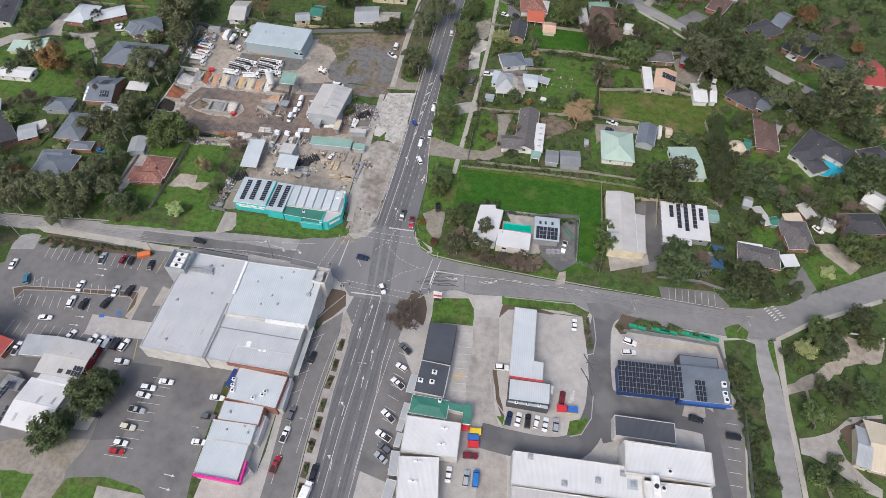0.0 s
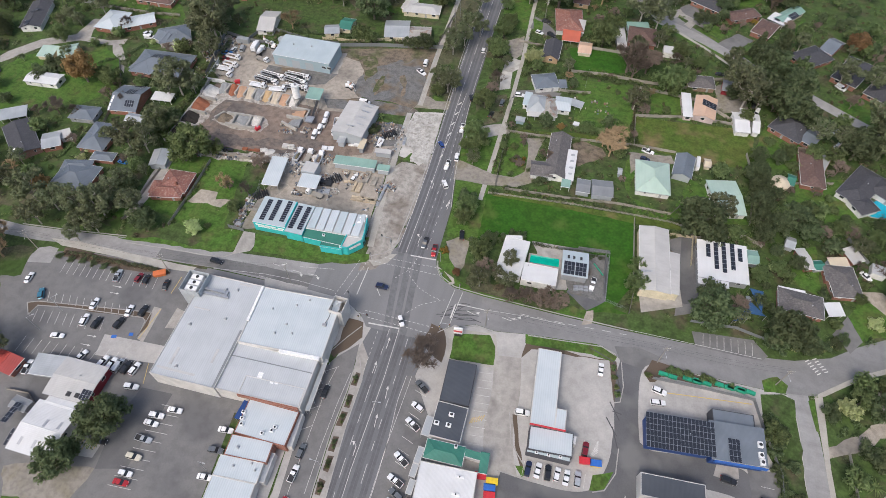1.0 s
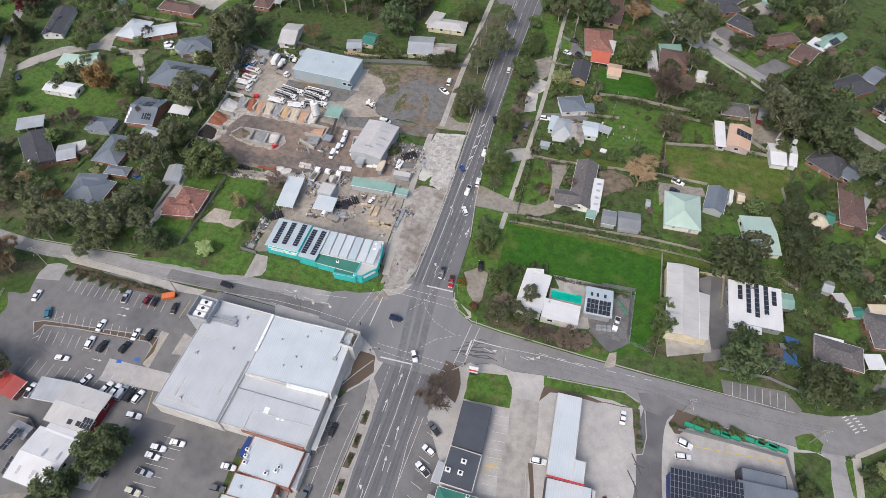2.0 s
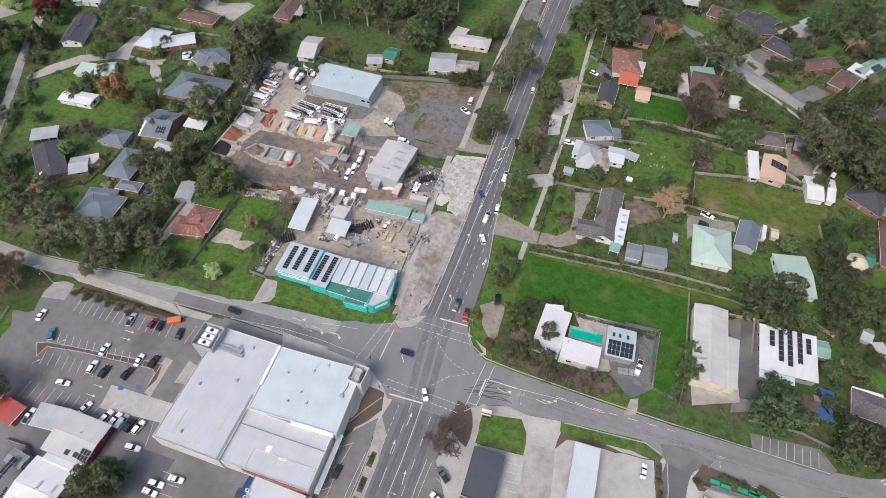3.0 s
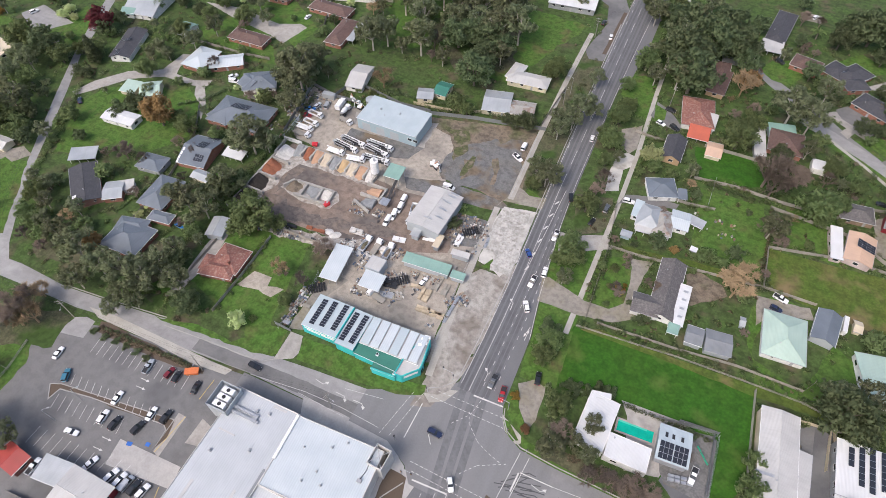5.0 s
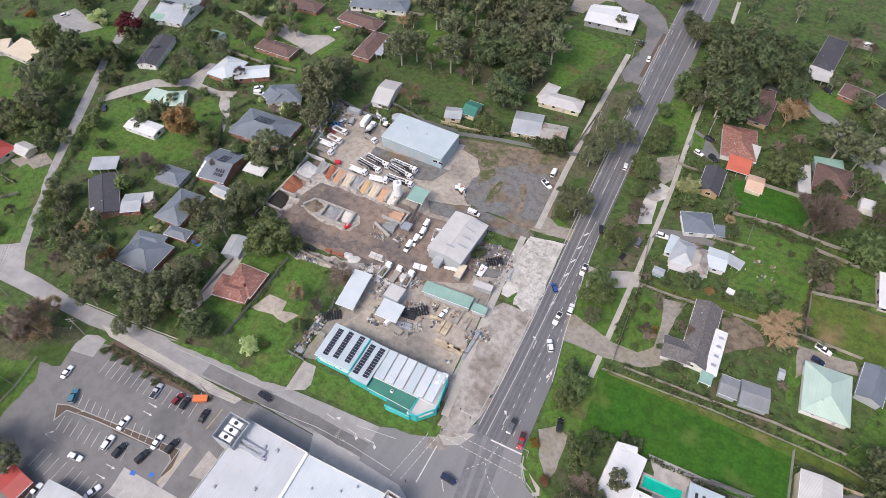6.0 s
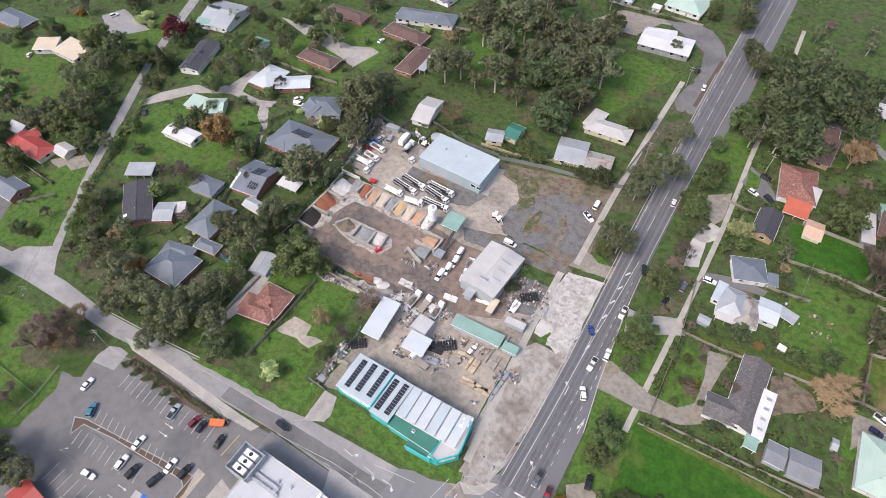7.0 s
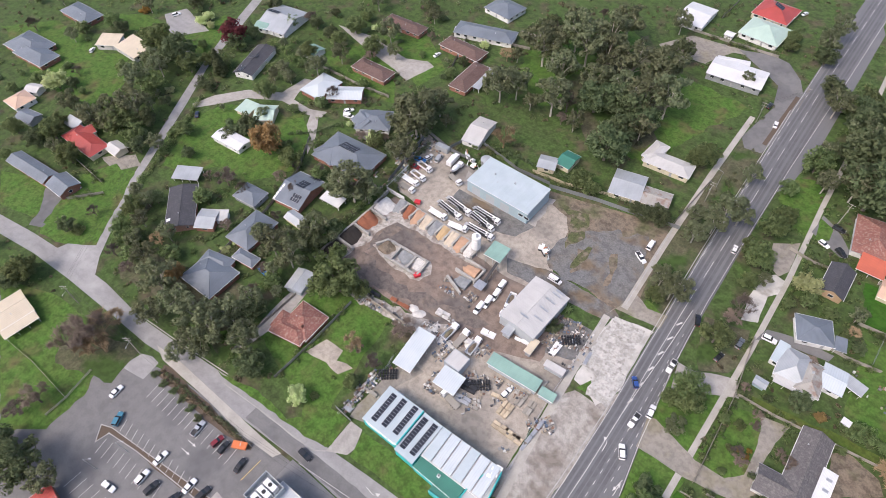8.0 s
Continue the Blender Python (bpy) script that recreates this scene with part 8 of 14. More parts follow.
h = house_at(33.0, 21.0, "white flat-roofed house with courtyard pool", "house", "house")
b = block(h, 33.0, 20.9, 9.4, 16.8, -3.0, 3.6, "flat", R["white"], Wm["white"], 18, 0.45)
b = block(h, 32.0, 29.4, 6.0, 2.4, 12.0, 3.55, "flat", R["white"], Wm["white"], 18, 0.45)
b = block(h, 43.9, 15.7, 12.6, 7.8, 1.0, 3.45, "flat", R["white"], Wm["white"], 18, 0.45)
vent(b, -4.6, 2.6, 0.5)
pool = house_at(0, 0, "rectangular swimming pool with turquoise water", "swimming pool", "swimming_pool")
pool.matrix_world = pose(44.7, 24.4, 0.08, 0, 0, 3.0)
part("coping", MB().box(-6.0, 6.0, -2.4, 2.4, 0.0, 0.15), CONCRETE, pool)
part("water", MB().box(-5.4, 5.4, -1.8, 1.8, 0.1, 0.16), surface("turquoise_pool_water", (0.0, 0.42, 0.29), (0.0, 0.36, 0.26), 0.3, 3, rough=0.15, bump=0.05), pool)
part("step", MB().box(-5.4, 3.4, 1.2, 1.8, 0.12, 0.17), surface("pale_pool_step", (0.1, 0.55, 0.42), (0.08, 0.5, 0.38), 0.3, 3, rough=0.2), pool)

h = house_at(55.7, 23.4, "workshop with grey blue roof and dark solar sheets", "workshop", "workshop")
b = block(h, 55.7, 23.3, 8.8, 10.4, 4.0, 3.9, "gable", R["paleblue"], Wm["grey"], 8, 0.4, windows=False)
solar(b, -2.1, -2.5, 3, 3, 1.3, 1.75, 0.12)
solar(b, 2.1, -2.5, 3, 3, 1.3, 1.75, 0.12)
for u in (-2.6, -0.6, 2.0):
    skylight(b, u, 2.4, 0.8, 1.6, BLACK)
fence([(56.2, 33.2), (66.6, 34.2), (67.4, 14.4)], "steel", 1.8)

h = house_at(82.5, 33.5, "long pale steel shed with low gable roof", "shed", "shed")
b = block(h, 83.4, 32.7, 28.8, 10.3, -86.3, 4.8, "gable", R["offwhite"], Wm["cream"], 9, 0.3, windows=False)
skylight(b, 6.5, -3.5, 0.9, 5, STEEL)
b = block(h, 88.0, 28.2, 17.9, 8.6, 90.9, 4.4, "skillion", R["offwhite"], Wm["cream"], 4, 0.3, windows=False)

h = house_at(107.8, 38.4, "white sheet-roofed building with rows of solar panels", "building", "building")
b = block(h, 107.8, 38.4, 17.1, 15.7, 3.6, 3.6, "skillion", R["white"], Wm["grey"], 4, 0.45)
solar(b, -5.1, 3.7, 1, 3, 1.6, 1.9, 0.3)
solar(b, -2.3, 1.8, 1, 6, 1.6, 1.9, 0.3)
solar(b, 0.5, 1.7, 1, 7, 1.6, 1.9, 0.3)
solar(b, 3.6, 2.4, 1, 6, 1.6, 1.9, 0.3)
solar(b, 6.3, 3.7, 1, 3, 1.6, 1.9, 0.3)
b = block(h, 104.8, 30.4, 9.9, 5.2, 2.3, 3.2, "skillion", R["white"], Wm["grey"], 5, 0.45)

h = house_at(119.2, 44.5, "small grey green garden shed", "shed", "shed")
b = block(h, 119.2, 44.5, 3.4, 5.5, 4.7, 2.8, "gable", R["teal"], Wm["grey"], 15, 0.45, windows=False)

h = house_at(-58.7, 16.0, "turquoise shop with pale roof and solar panel rows", "shop", "shop_building")
b = block(h, -59.3, 16.3, 13.2, 12.4, 1.5, 5.3, "skillion", R["paleblue"], Wm["turquoise"], 2, 0.12, windows=False)
part("parapet", MB().box(6.55, 6.8, -6.3, 6.3, 3.0, 6.0), Wm["turquoise"], h, "turquoise gable parapet", b["m"])
for u, w, z in ((-3.9, 3.6, 3.5), (0.4, 4.2, 3.5), (4.6, 2.6, 3.5), (-2.4, 5.0, 2.5), (3.0, 4.6, 2.5)):
    part("lettering_bar", MB().box(u - w / 2, u + w / 2, -6.32, -6.16, z, z + 0.6), WHITE, h, "white sign bar", b["m"])
for u, v in ((-3.6, 0.1), (0.0, 0.6), (4.2, 0.9)):
    solar(b, u, v, 1, 10, 1.95, 0.98, 0.12)
b = block(h, -48.9, 15.9, 6.7, 13.6, 0.0, 4.8, "skillion", R["paleblue"], Wm["turquoise"], 2, 0.12, windows=False)
solar(b, -1.9, 0.2, 1, 11, 1.95, 0.98, 0.12)
solar(b, 1.6, 0.5, 1, 11, 1.95, 0.98, 0.12)
b = block(h, -34.9, 18.3, 21.0, 10.2, 2.6, 4.4, "skillion", R["offwhite"], Wm["turquoise"], 2, 0.12, windows=False)
for k in range(6):
    u = -8.6 + 3.45 * k
    bay = MB().add([(u - 1.6, -5.0, 4.5), (u + 1.45, -5.0, 4.62), (u + 1.45, 5.1, 4.98), (u - 1.6, 5.1, 4.86), (u - 1.6, -5.0, 4.62), (u + 1.45, -5.0, 5.0), (u + 1.45, 5.1, 5.36), (u - 1.6, 5.1, 4.98)],
                   [(3, 2, 1, 0), (4, 5, 6, 7), (0, 1, 5, 4), (1, 2, 6, 5), (2, 3, 7, 6), (3, 0, 4, 7)])
    part("roof_bay", bay, R["shopblue"] if k % 3 else R["paleblue"], h, "", b["m"])
b = block(h, -37.4, 11.0, 15.2, 4.3, 0.0, 3.9, "skillion", R["green"], Wm["turquoise"], 3, 0.05, windows=False)
b = block(h, -33.3, 8.0, 8.3, 2.3, 4.0, 3.7, "skillion", R["green"], Wm["turquoise"], 3, 0.05, windows=False)
part("parapet", MB().box(-4.2, 4.3, -1.3, -1.1, 2.2, 4.4), Wm["turquoise"], h, "", b["m"])
aircon(b, -4.0, 3.6, 0.9, 0.9, 0.8)
aircon(b, 3.8, -0.4, 0.9, 0.9, 0.8)
corner = [(-29.4, 7.7), (-27.0, 7.9), (-22.9, 12.6), (-23.0, 15.0), (-24.4, 23.2), (-27.0, 23.2), (-29.2, 14.0)]
cx, cy = h.location.x, h.location.y
rim = MB()
ribbon(rim, [(x - cx, y - cy) for x, y in corner + corner[:1]], 0.3, 0.0, 4.7)
part("wall", rim, Wm["turquoise"], h)
part("roof", MB().prism([(x - cx, y - cy) for x, y in corner], 3.8, 4.1), R["offwhite"], h)
part("sign_panel", MB().box(-2.4, 2.4, -0.25, -0.17, 2.6, 3.8), WHITE, h, "white sign panel with dark bars", pose(-24.95 - cx, 10.25 - cy, 0, 0, 0, 49))
[part("window", MB().box(-0.9, 0.9, -0.25, -0.17, 0.6, 2.2), GLASS, h, "", pose(-23.0 - 0.17 * k - cx, 14.0 + 2.2 * k - cy, 0, 0, 0, 98)) for k in range(4)]
for k in range(4):
    part("air_conditioner", MB().box(-1.0, 1.0, -0.5, 0.5, 3.9, 5.1, 0.08), WHITE, h, "", pose(-26.2 + 0.7 * (k % 2) - cx, 20.2 + 1.2 * k - cy, 0, 0, 0, 8))

h = house_at(-69.3, 37.4, "long open lean-to with pale zinc roof", "shed", "shed")
b = block(h, -69.3, 37.4, 6.0, 14.0, 6.0, 3.4, "skillion", R["shopblue"], Wm["shed"], 4, 0.45, windows=False, posts=2)

h = house_at(-39.6, 51.3, "long storage shed with grey green roof", "shed", "shed")
b = block(h, -39.6, 51.3, 17.0, 3.6, 4.5, 3.3, "skillion", R["teal"], Wm["shed"], 4, 0.45, windows=False)

h = house_at(-27.6, 50.9, "short store with grey green roof", "shed", "shed")
b = block(h, -27.4, 51.6, 4.4, 2.2, 4.4, 2.9, "skillion", R["teal"], Wm["shed"], 4, 0.45, windows=False)

h = house_at(-54.9, 43.3, "yard office with off white roof", "shed", "shed")
b = block(h, -56.0, 42.8, 6.0, 5.8, -0.3, 4.2, "flat", R["offwhite"], Wm["shed"], 15, 0.45, windows=False)
b = block(h, -53.8, 36.2, 7.2, 6.0, 3.0, 3.4, "skillion", R["shopblue"], Wm["shed"], 3, 0.45, windows=False, posts=2)

h = house_at(-86.9, 114.3, "large pale blue steel shed with flat roof", "shed", "shed")
b = block(h, -86.9, 114.3, 28.8, 15.5, -0.3, 6, "skillion", R["paleblue"], Wm["blue"], 2, 0.2, windows=False)
vent(b, -7.3, 1.3, 0.6)
vent(b, 1.9, 1.9, 0.6)
[add_window(h, b["m"] @ pose(u, -b["d"] / 2, 2.6), 2.1, 1.3) for u in (11.5, 14.2)]
[part("roller_door", MB().box(u - 2, u + 2, -b["d"] / 2 - 0.08, -b["d"] / 2, 0, 4.2), Wm["shed"], h, "", b["m"]) for u in (-10, -3, 4)]

h = house_at(-44.5, 72.7, "grey steel workshop with pale gable roof", "workshop", "workshop")
b = block(h, -47.6, 74.3, 20.2, 13.5, 87.5, 5.5, "gable", R["offwhite"], Wm["shed"], 8, 0.3, windows=False)
skylight(b, -5.7, 0.0, 0.7, 3.4, STEEL)
skylight(b, -3.2, -3.8, 0.7, 3.4, STEEL)
skylight(b, 0.9, -3.1, 0.7, 3.4, STEEL)
skylight(b, 4.9, -3.0, 0.7, 3.4, STEEL)
skylight(b, 8.3, -3.1, 0.7, 3.4, STEEL)
skylight(b, 9.9, -3.6, 0.7, 3.4, STEEL)

h = house_at(-49.9, 63.4, "small zinc lean-to beside the workshop", "shed", "shed")
b = block(h, -49.9, 63.4, 2.5, 4.4, 0.4, 3, "skillion", R["zinc"], Wm["shed"], 5, 0.45, windows=False)

h = house_at(-40.4, 62.4, "small cream roofed site hut", "shed", "shed")
b = block(h, -40.4, 62.4, 1.7, 5.0, 0.6, 3, "skillion", R["cream"], Wm["grey"], 4, 0.45, windows=False)

h = house_at(-30.5, 60.7, "pale roofed storage container", "shed", "shed")
b = block(h, -30.5, 60.7, 6.1, 1.6, 5.1, 3, "skillion", R["offwhite"], Wm["shed"], 2, 0.45, windows=False)

h = house_at(-69.2, 83.7, "batching shed with grey green roof", "shed", "shed")
b = block(h, -71.2, 85.4, 6.0, 6.2, 3.0, 5, "skillion", R["teal"], Wm["shed"], 5, 0.45, windows=False, posts=2)

# ---------------------------------------------------------------- houses

h = house_at(-329.3, 43.8, "brick house with blue grey hip roof", "house", "house")
b = block(h, -329.3, 43.8, 23.0, 10.5, 5.8, 2.9, "hip", R["bluegrey"], Wm["brick"], 20, 0.45)
b = block(h, -340.2, 46.0, 22.7, 14.1, 5.6, 2.9, "hip", R["bluegrey"], Wm["brick"], 20, 0.45)

h = house_at(-309.5, 73.6, "angular cream-roofed building with dark carport", "house", "house")
b = block(h, -309.5, 73.6, 10.9, 8.5, 33.1, 3, "skillion", R["cream"], Wm["render"], 6, 0.45)
b = block(h, -294.1, 77.7, 16.5, 10.7, 0.6, 3, "skillion", R["cream"], Wm["render"], 6, 0.45)

h = house_at(-346.2, 78.7, "brick house with blue grey roof", "house", "house")
b = block(h, -346.2, 78.7, 23.0, 10.5, 2.8, 2.9, "hip", R["bluegrey"], Wm["brick"], 20, 0.45)

h = house_at(-300.3, 20.6, "small house with faded pinkish roof", "house", "house")
b = block(h, -300.3, 20.6, 10.1, 9.5, 2.2, 2.8, "hip", R["peach"], Wm["white"], 20, 0.45)
b = block(h, -303.5, 29.2, 6.9, 5.2, 22.3, 2.6, "gable", R["offwhite"], Wm["white"], 20, 0.45)

h = house_at(-285.7, 17.1, "small house with blue grey roof among trees", "house", "house")
b = block(h, -285.7, 17.1, 9.6, 6.4, 12.0, 2.6, "gable", R["bluegrey"], Wm["grey"], 20, 0.45)

h = house_at(-249.1, 24.3, "house with bright red sheet roof", "house", "house")
b = block(h, -249.1, 24.3, 22.1, 8.5, 1.4, 3, "hip", R["red"], Wm["cream"], 20, 0.45)
b = block(h, -254.8, 26.0, 10.2, 5.7, 79.1, 3, "gable", R["red"], Wm["cream"], 20, 0.45)

h = house_at(-234.6, 30.4, "cream garage with pale roof", "shed", "shed")
b = block(h, -234.6, 30.4, 7.4, 5.6, 2.1, 2.6, "gable", R["offwhite"], Wm["cream"], 20, 0.45, windows=False)

h = house_at(-264.7, 27.5, "small zinc garden shed among trees", "shed", "shed")
b = block(h, -264.7, 27.5, 8.2, 3.6, 5.5, 2.4, "skillion", R["zinc"], Wm["shed"], 20, 0.45, windows=False)

h = house_at(-251.9, 1.4, "house with blue grey sheet roof", "house", "house")
b = block(h, -251.9, 1.4, 25.1, 6.4, 6.3, 3, "gable", R["bluegrey"], Wm["brick"], 20, 0.45)
b = block(h, -232.0, 4.5, 10.5, 8.6, 1.6, 3, "gable", R["bluegrey"], Wm["brick"], 20, 0.45)

h = house_at(-252.8, 141.6, "pale house with zinc roof and solar panels", "house", "house")
b = block(h, -252.8, 141.6, 18.1, 22.0, 10.3, 3, "gable", R["zinc"], Wm["white"], 16, 0.45)
solar(b, -5.1, 0.2, 7, 2, 1.02, 1.7, 0.12)
b = block(h, -257.4, 132.4, 7.0, 7.1, 14.4, 2.8, "gable", R["teal"], Wm["white"], 20, 0.45)

h = house_at(-236.2, 109.0, "long house with charcoal gable roof and carport", "house", "house")
b = block(h, -236.2, 109.0, 23.3, 9.4, 110.6, 3, "gable", R["slate"], Wm["white"], 16, 0.45)
solar(b, -9.4, 1.7, 4, 2, 1.02, 1.7, 0.12)
solar(b, 0.9, 1.1, 2, 3, 1.02, 1.7, 0.12)

h = house_at(-219.5, 132.6, "small green-roofed garden studio", "shed", "shed")
b = block(h, -219.5, 132.6, 7.5, 8.4, 3.8, 2.5, "gable", R["teal"], Wm["white"], 20, 0.45, windows=False)

h = house_at(-182.3, 118.2, "brick house with pale blue white roof", "house", "house")
b = block(h, -182.3, 118.2, 15.6, 8.5, 35.3, 2.9, "gable", R["shopblue"], Wm["brick"], 16, 0.45)
b = block(h, -195.2, 115.0, 11.7, 15.1, 1.8, 2.9, "hip", R["shopblue"], Wm["brick"], 16, 0.45)

h = house_at(-200.8, 85.8, "outbuilding with pale green gable roof", "shed", "shed")
b = block(h, -200.8, 85.8, 8.4, 9.7, 33.5, 3, "gable", R["paleg"], Wm["cream"], 18, 0.45, windows=False)
b = block(h, -210.9, 83.3, 7.2, 7.1, 9.2, 2.4, "skillion", R["paleg"], Wm["cream"], 5, 0.45, windows=False)

h = house_at(-199.4, 65.0, "long cottage with white sheet roof", "house", "house")
b = block(h, -199.4, 65.0, 15.9, 6.9, 4.9, 2.8, "gable", R["white"], Wm["white"], 10, 0.45)

h = house_at(-158.5, 112.5, "white house with grey sheet roof and deck", "house", "house")
b = block(h, -158.5, 112.5, 14.7, 12.2, 32.8, 3, "hip", R["bluegrey"], Wm["white"], 20, 0.45)
b = block(h, -161.8, 110.3, 7.6, 9.2, -14.0, 3, "gable", R["bluegrey"], Wm["white"], 20, 0.45)
solar(b, -1.2, 8.0, 5, 2, 1.02, 1.7, 0.12)
tagged(part("deck", MB().box(-3, 3, -2, 2, 0.1, 0.8), TIMBER, h), "brown timber deck").location = (3, -8, 0)

h = house_at(-151.5, 89.6, "large house with dark blue grey hip roof and solar panels", "house", "house")
b = block(h, -151.5, 89.6, 25.9, 16.4, 4.7, 3, "hip", R["bluegrey"], Wm["brick"], 18, 0.45)
solar(b, -0.8, 2.0, 8, 3, 1.02, 1.7, 0.12)
b = block(h, -158.1, 88.6, 11.7, 14.1, -10.7, 2.9, "hip", R["bluegrey"], Wm["brick"], 20, 0.45)

h = house_at(-198.3, 178.1, "red brick house with brown tile roof", "house", "house")
b = block(h, -198.3, 178.1, 23.2, 7.7, 3.9, 2.9, "hip", R["browntile"], Wm["brick"], 20, 0.45)

h = house_at(-184.6, 139.4, "red brick house with brown tile roof", "house", "house")
b = block(h, -184.6, 139.4, 20.1, 8.3, 2.0, 2.9, "hip", R["browntile"], Wm["brick"], 20, 0.45)

h = house_at(-160.8, 179.8, "red brick house with brown tile roof", "house", "house")
b = block(h, -160.8, 179.8, 22.9, 8.9, 0.0, 2.9, "hip", R["browntile"], Wm["brick"], 20, 0.45)

h = house_at(-144.1, 163.6, "red brick house with brown tile roof", "house", "house")
b = block(h, -144.1, 163.6, 8.7, 21.5, 3.6, 2.9, "hip", R["browntile"], Wm["brick"], 20, 0.45)
b = block(h, -137.3, 166.0, 2.9, 14.4, 4.2, 2.7, "skillion", R["zinc"], Wm["brick"], 5, 0.45, posts=1)

h = house_at(-160.5, 197.9, "long white house with blue grey sheet roof", "house", "house")
b = block(h, -160.5, 197.9, 30.8, 10.4, 17.7, 3, "hip", R["bluegrey"], Wm["white"], 20, 0.45)

h = house_at(-165.9, 222.8, "white house with pale blue grey roof", "house", "house")
b = block(h, -165.9, 222.8, 16.6, 14.1, -5.3, 3, "hip", R["bluegrey"], Wm["white"], 20, 0.45)

h = house_at(-117.3, 135.6, "small white house with pale sheet roof", "house", "house")
b = block(h, -117.3, 135.6, 7.8, 16.6, 9.4, 2.9, "gable", R["offwhite"], Wm["white"], 14, 0.45)

h = house_at(-83.3, 137.6, "small house with grey and green roofs", "house", "house")
b = block(h, -83.3, 137.6, 6.9, 6.7, 18.9, 2.8, "gable", R["zinc"], Wm["cream"], 14, 0.45)
b = block(h, -77.5, 144.2, 5.9, 8.8, -0.3, 2.8, "gable", R["green"], Wm["cream"], 16, 0.45)

h = house_at(-43.9, 167.7, "cream weatherboard house with white sheet roof", "house", "house")
b = block(h, -43.9, 167.7, 18.7, 8.1, 5.4, 3, "hip", R["offwhite"], Wm["cream"], 14, 0.45)
b = block(h, -51.5, 171.0, 5.5, 11.5, -4.2, 3, "hip", R["offwhite"], Wm["cream"], 14, 0.45)

h = house_at(-51.2, 146.7, "house with pale sheet roof behind a cream fence", "house", "house")
b = block(h, -51.2, 146.7, 11.9, 13.5, 13.6, 2.9, "gable", R["zinc"], Wm["cream"], 12, 0.45)
b = block(h, -39.0, 147.2, 10.1, 8.6, 11.8, 2.7, "gable", R["rusty"], Wm["cream"], 12, 0.45)

h = house_at(-82.3, 278.1, "white building with white sheet roof", "house", "house")
b = block(h, -82.3, 278.1, 13.6, 20.4, 0.5, 3, "gable", R["white"], Wm["white"], 10, 0.45)

h = house_at(-51.2, 306.1, "cream house with bright red sheet roof", "house", "house")
b = block(h, -51.2, 306.1, 18.1, 18.1, -3.6, 3, "hip", R["red"], Wm["cream"], 20, 0.45)
solar(b, 0.6, -0.3, 5, 2, 1.02, 1.7, 0.12)

h = house_at(-48.9, 284.7, "white house with pale green sheet roof", "house", "house")
b = block(h, -48.9, 284.7, 19.2, 18.1, -2.9, 3, "hip", R["paleg"], Wm["white"], 20, 0.45)

h = house_at(-62.1, 273.0, "small white garden shed on the lawn", "shed", "shed")
b = block(h, -62.1, 273.0, 3.8, 3.7, -0.9, 2.3, "gable", R["white"], Wm["white"], 20, 0.45, windows=False)

h = house_at(-45.9, 242.4, "long community building with white sheet roof", "hall", "hall")
b = block(h, -45.9, 242.4, 24.6, 14.6, 6.1, 3.4, "gable", R["white"], Wm["grey"], 8, 0.45)
b = block(h, -51.1, 250.3, 14.1, 4.2, 17.0, 3.2, "gable", R["white"], Wm["grey"], 8, 0.45)
vent(b, -1.1, -4.7, 0.7)
vent(b, 1.0, -4.4, 0.7)
vent(b, 5.4, -5.0, 0.7)
vent(b, 7.4, -5.2, 0.7)

h = house_at(-189.2, -38.7, "clubhouse with tan sheet roof and verandah", "house", "house")
b = block(h, -189.2, -38.7, 11.0, 11.3, 85.3, 3, "gable", R["cream"], Wm["grey"], 10, 0.45)
b = block(h, -181.2, -39.7, 11.0, 3.2, 85.8, 2.6, "skillion", R["cream"], Wm["grey"], 4, 0.45, posts=1)

h = house_at(-182.9, 27.8, "long brick house with dark sheet roof", "house", "house")
b = block(h, -182.9, 27.8, 21.6, 10.4, 139.6, 3, "gable", R["slate"], Wm["brick"], 12, 0.45)
skylight(b, -6.8, 4.4, 1.4, 1.6, WHITE)
b = block(h, -169.8, 30.1, 6.9, 8.7, 34.4, 2.8, "gable", R["zinc"], Wm["brick"], 12, 0.45)
b = block(h, -166.9, 34.6, 4.4, 4.3, 38.5, 2.6, "skillion", R["offwhite"], Wm["white"], 5, 0.45)

h = house_at(-196.9, 40.4, "open carport with striped zinc roof", "carport", "carport")
b = block(h, -196.9, 40.4, 10.5, 6.2, 31.9, 2.6, "skillion", R["zinc"], Wm["white"], 4, 0.45, windows=False, posts=1)

h = house_at(-147.0, 14.2, "house with blue grey hip roof among trees", "house", "house")
b = block(h, -147.0, 14.2, 15.3, 13.0, 2.3, 2.9, "hip", R["bluegrey"], Wm["brick"], 20, 0.45)
b = block(h, -150.2, 19.7, 11.4, 5.2, 14.3, 2.9, "hip", R["bluegrey"], Wm["brick"], 20, 0.45)

h = house_at(-166.6, 48.9, "outbuilding with blue grey hip roof", "house", "house")
b = block(h, -166.6, 48.9, 10.7, 7.7, 7.2, 2.9, "hip", R["bluegrey"], Wm["grey"], 20, 0.45)

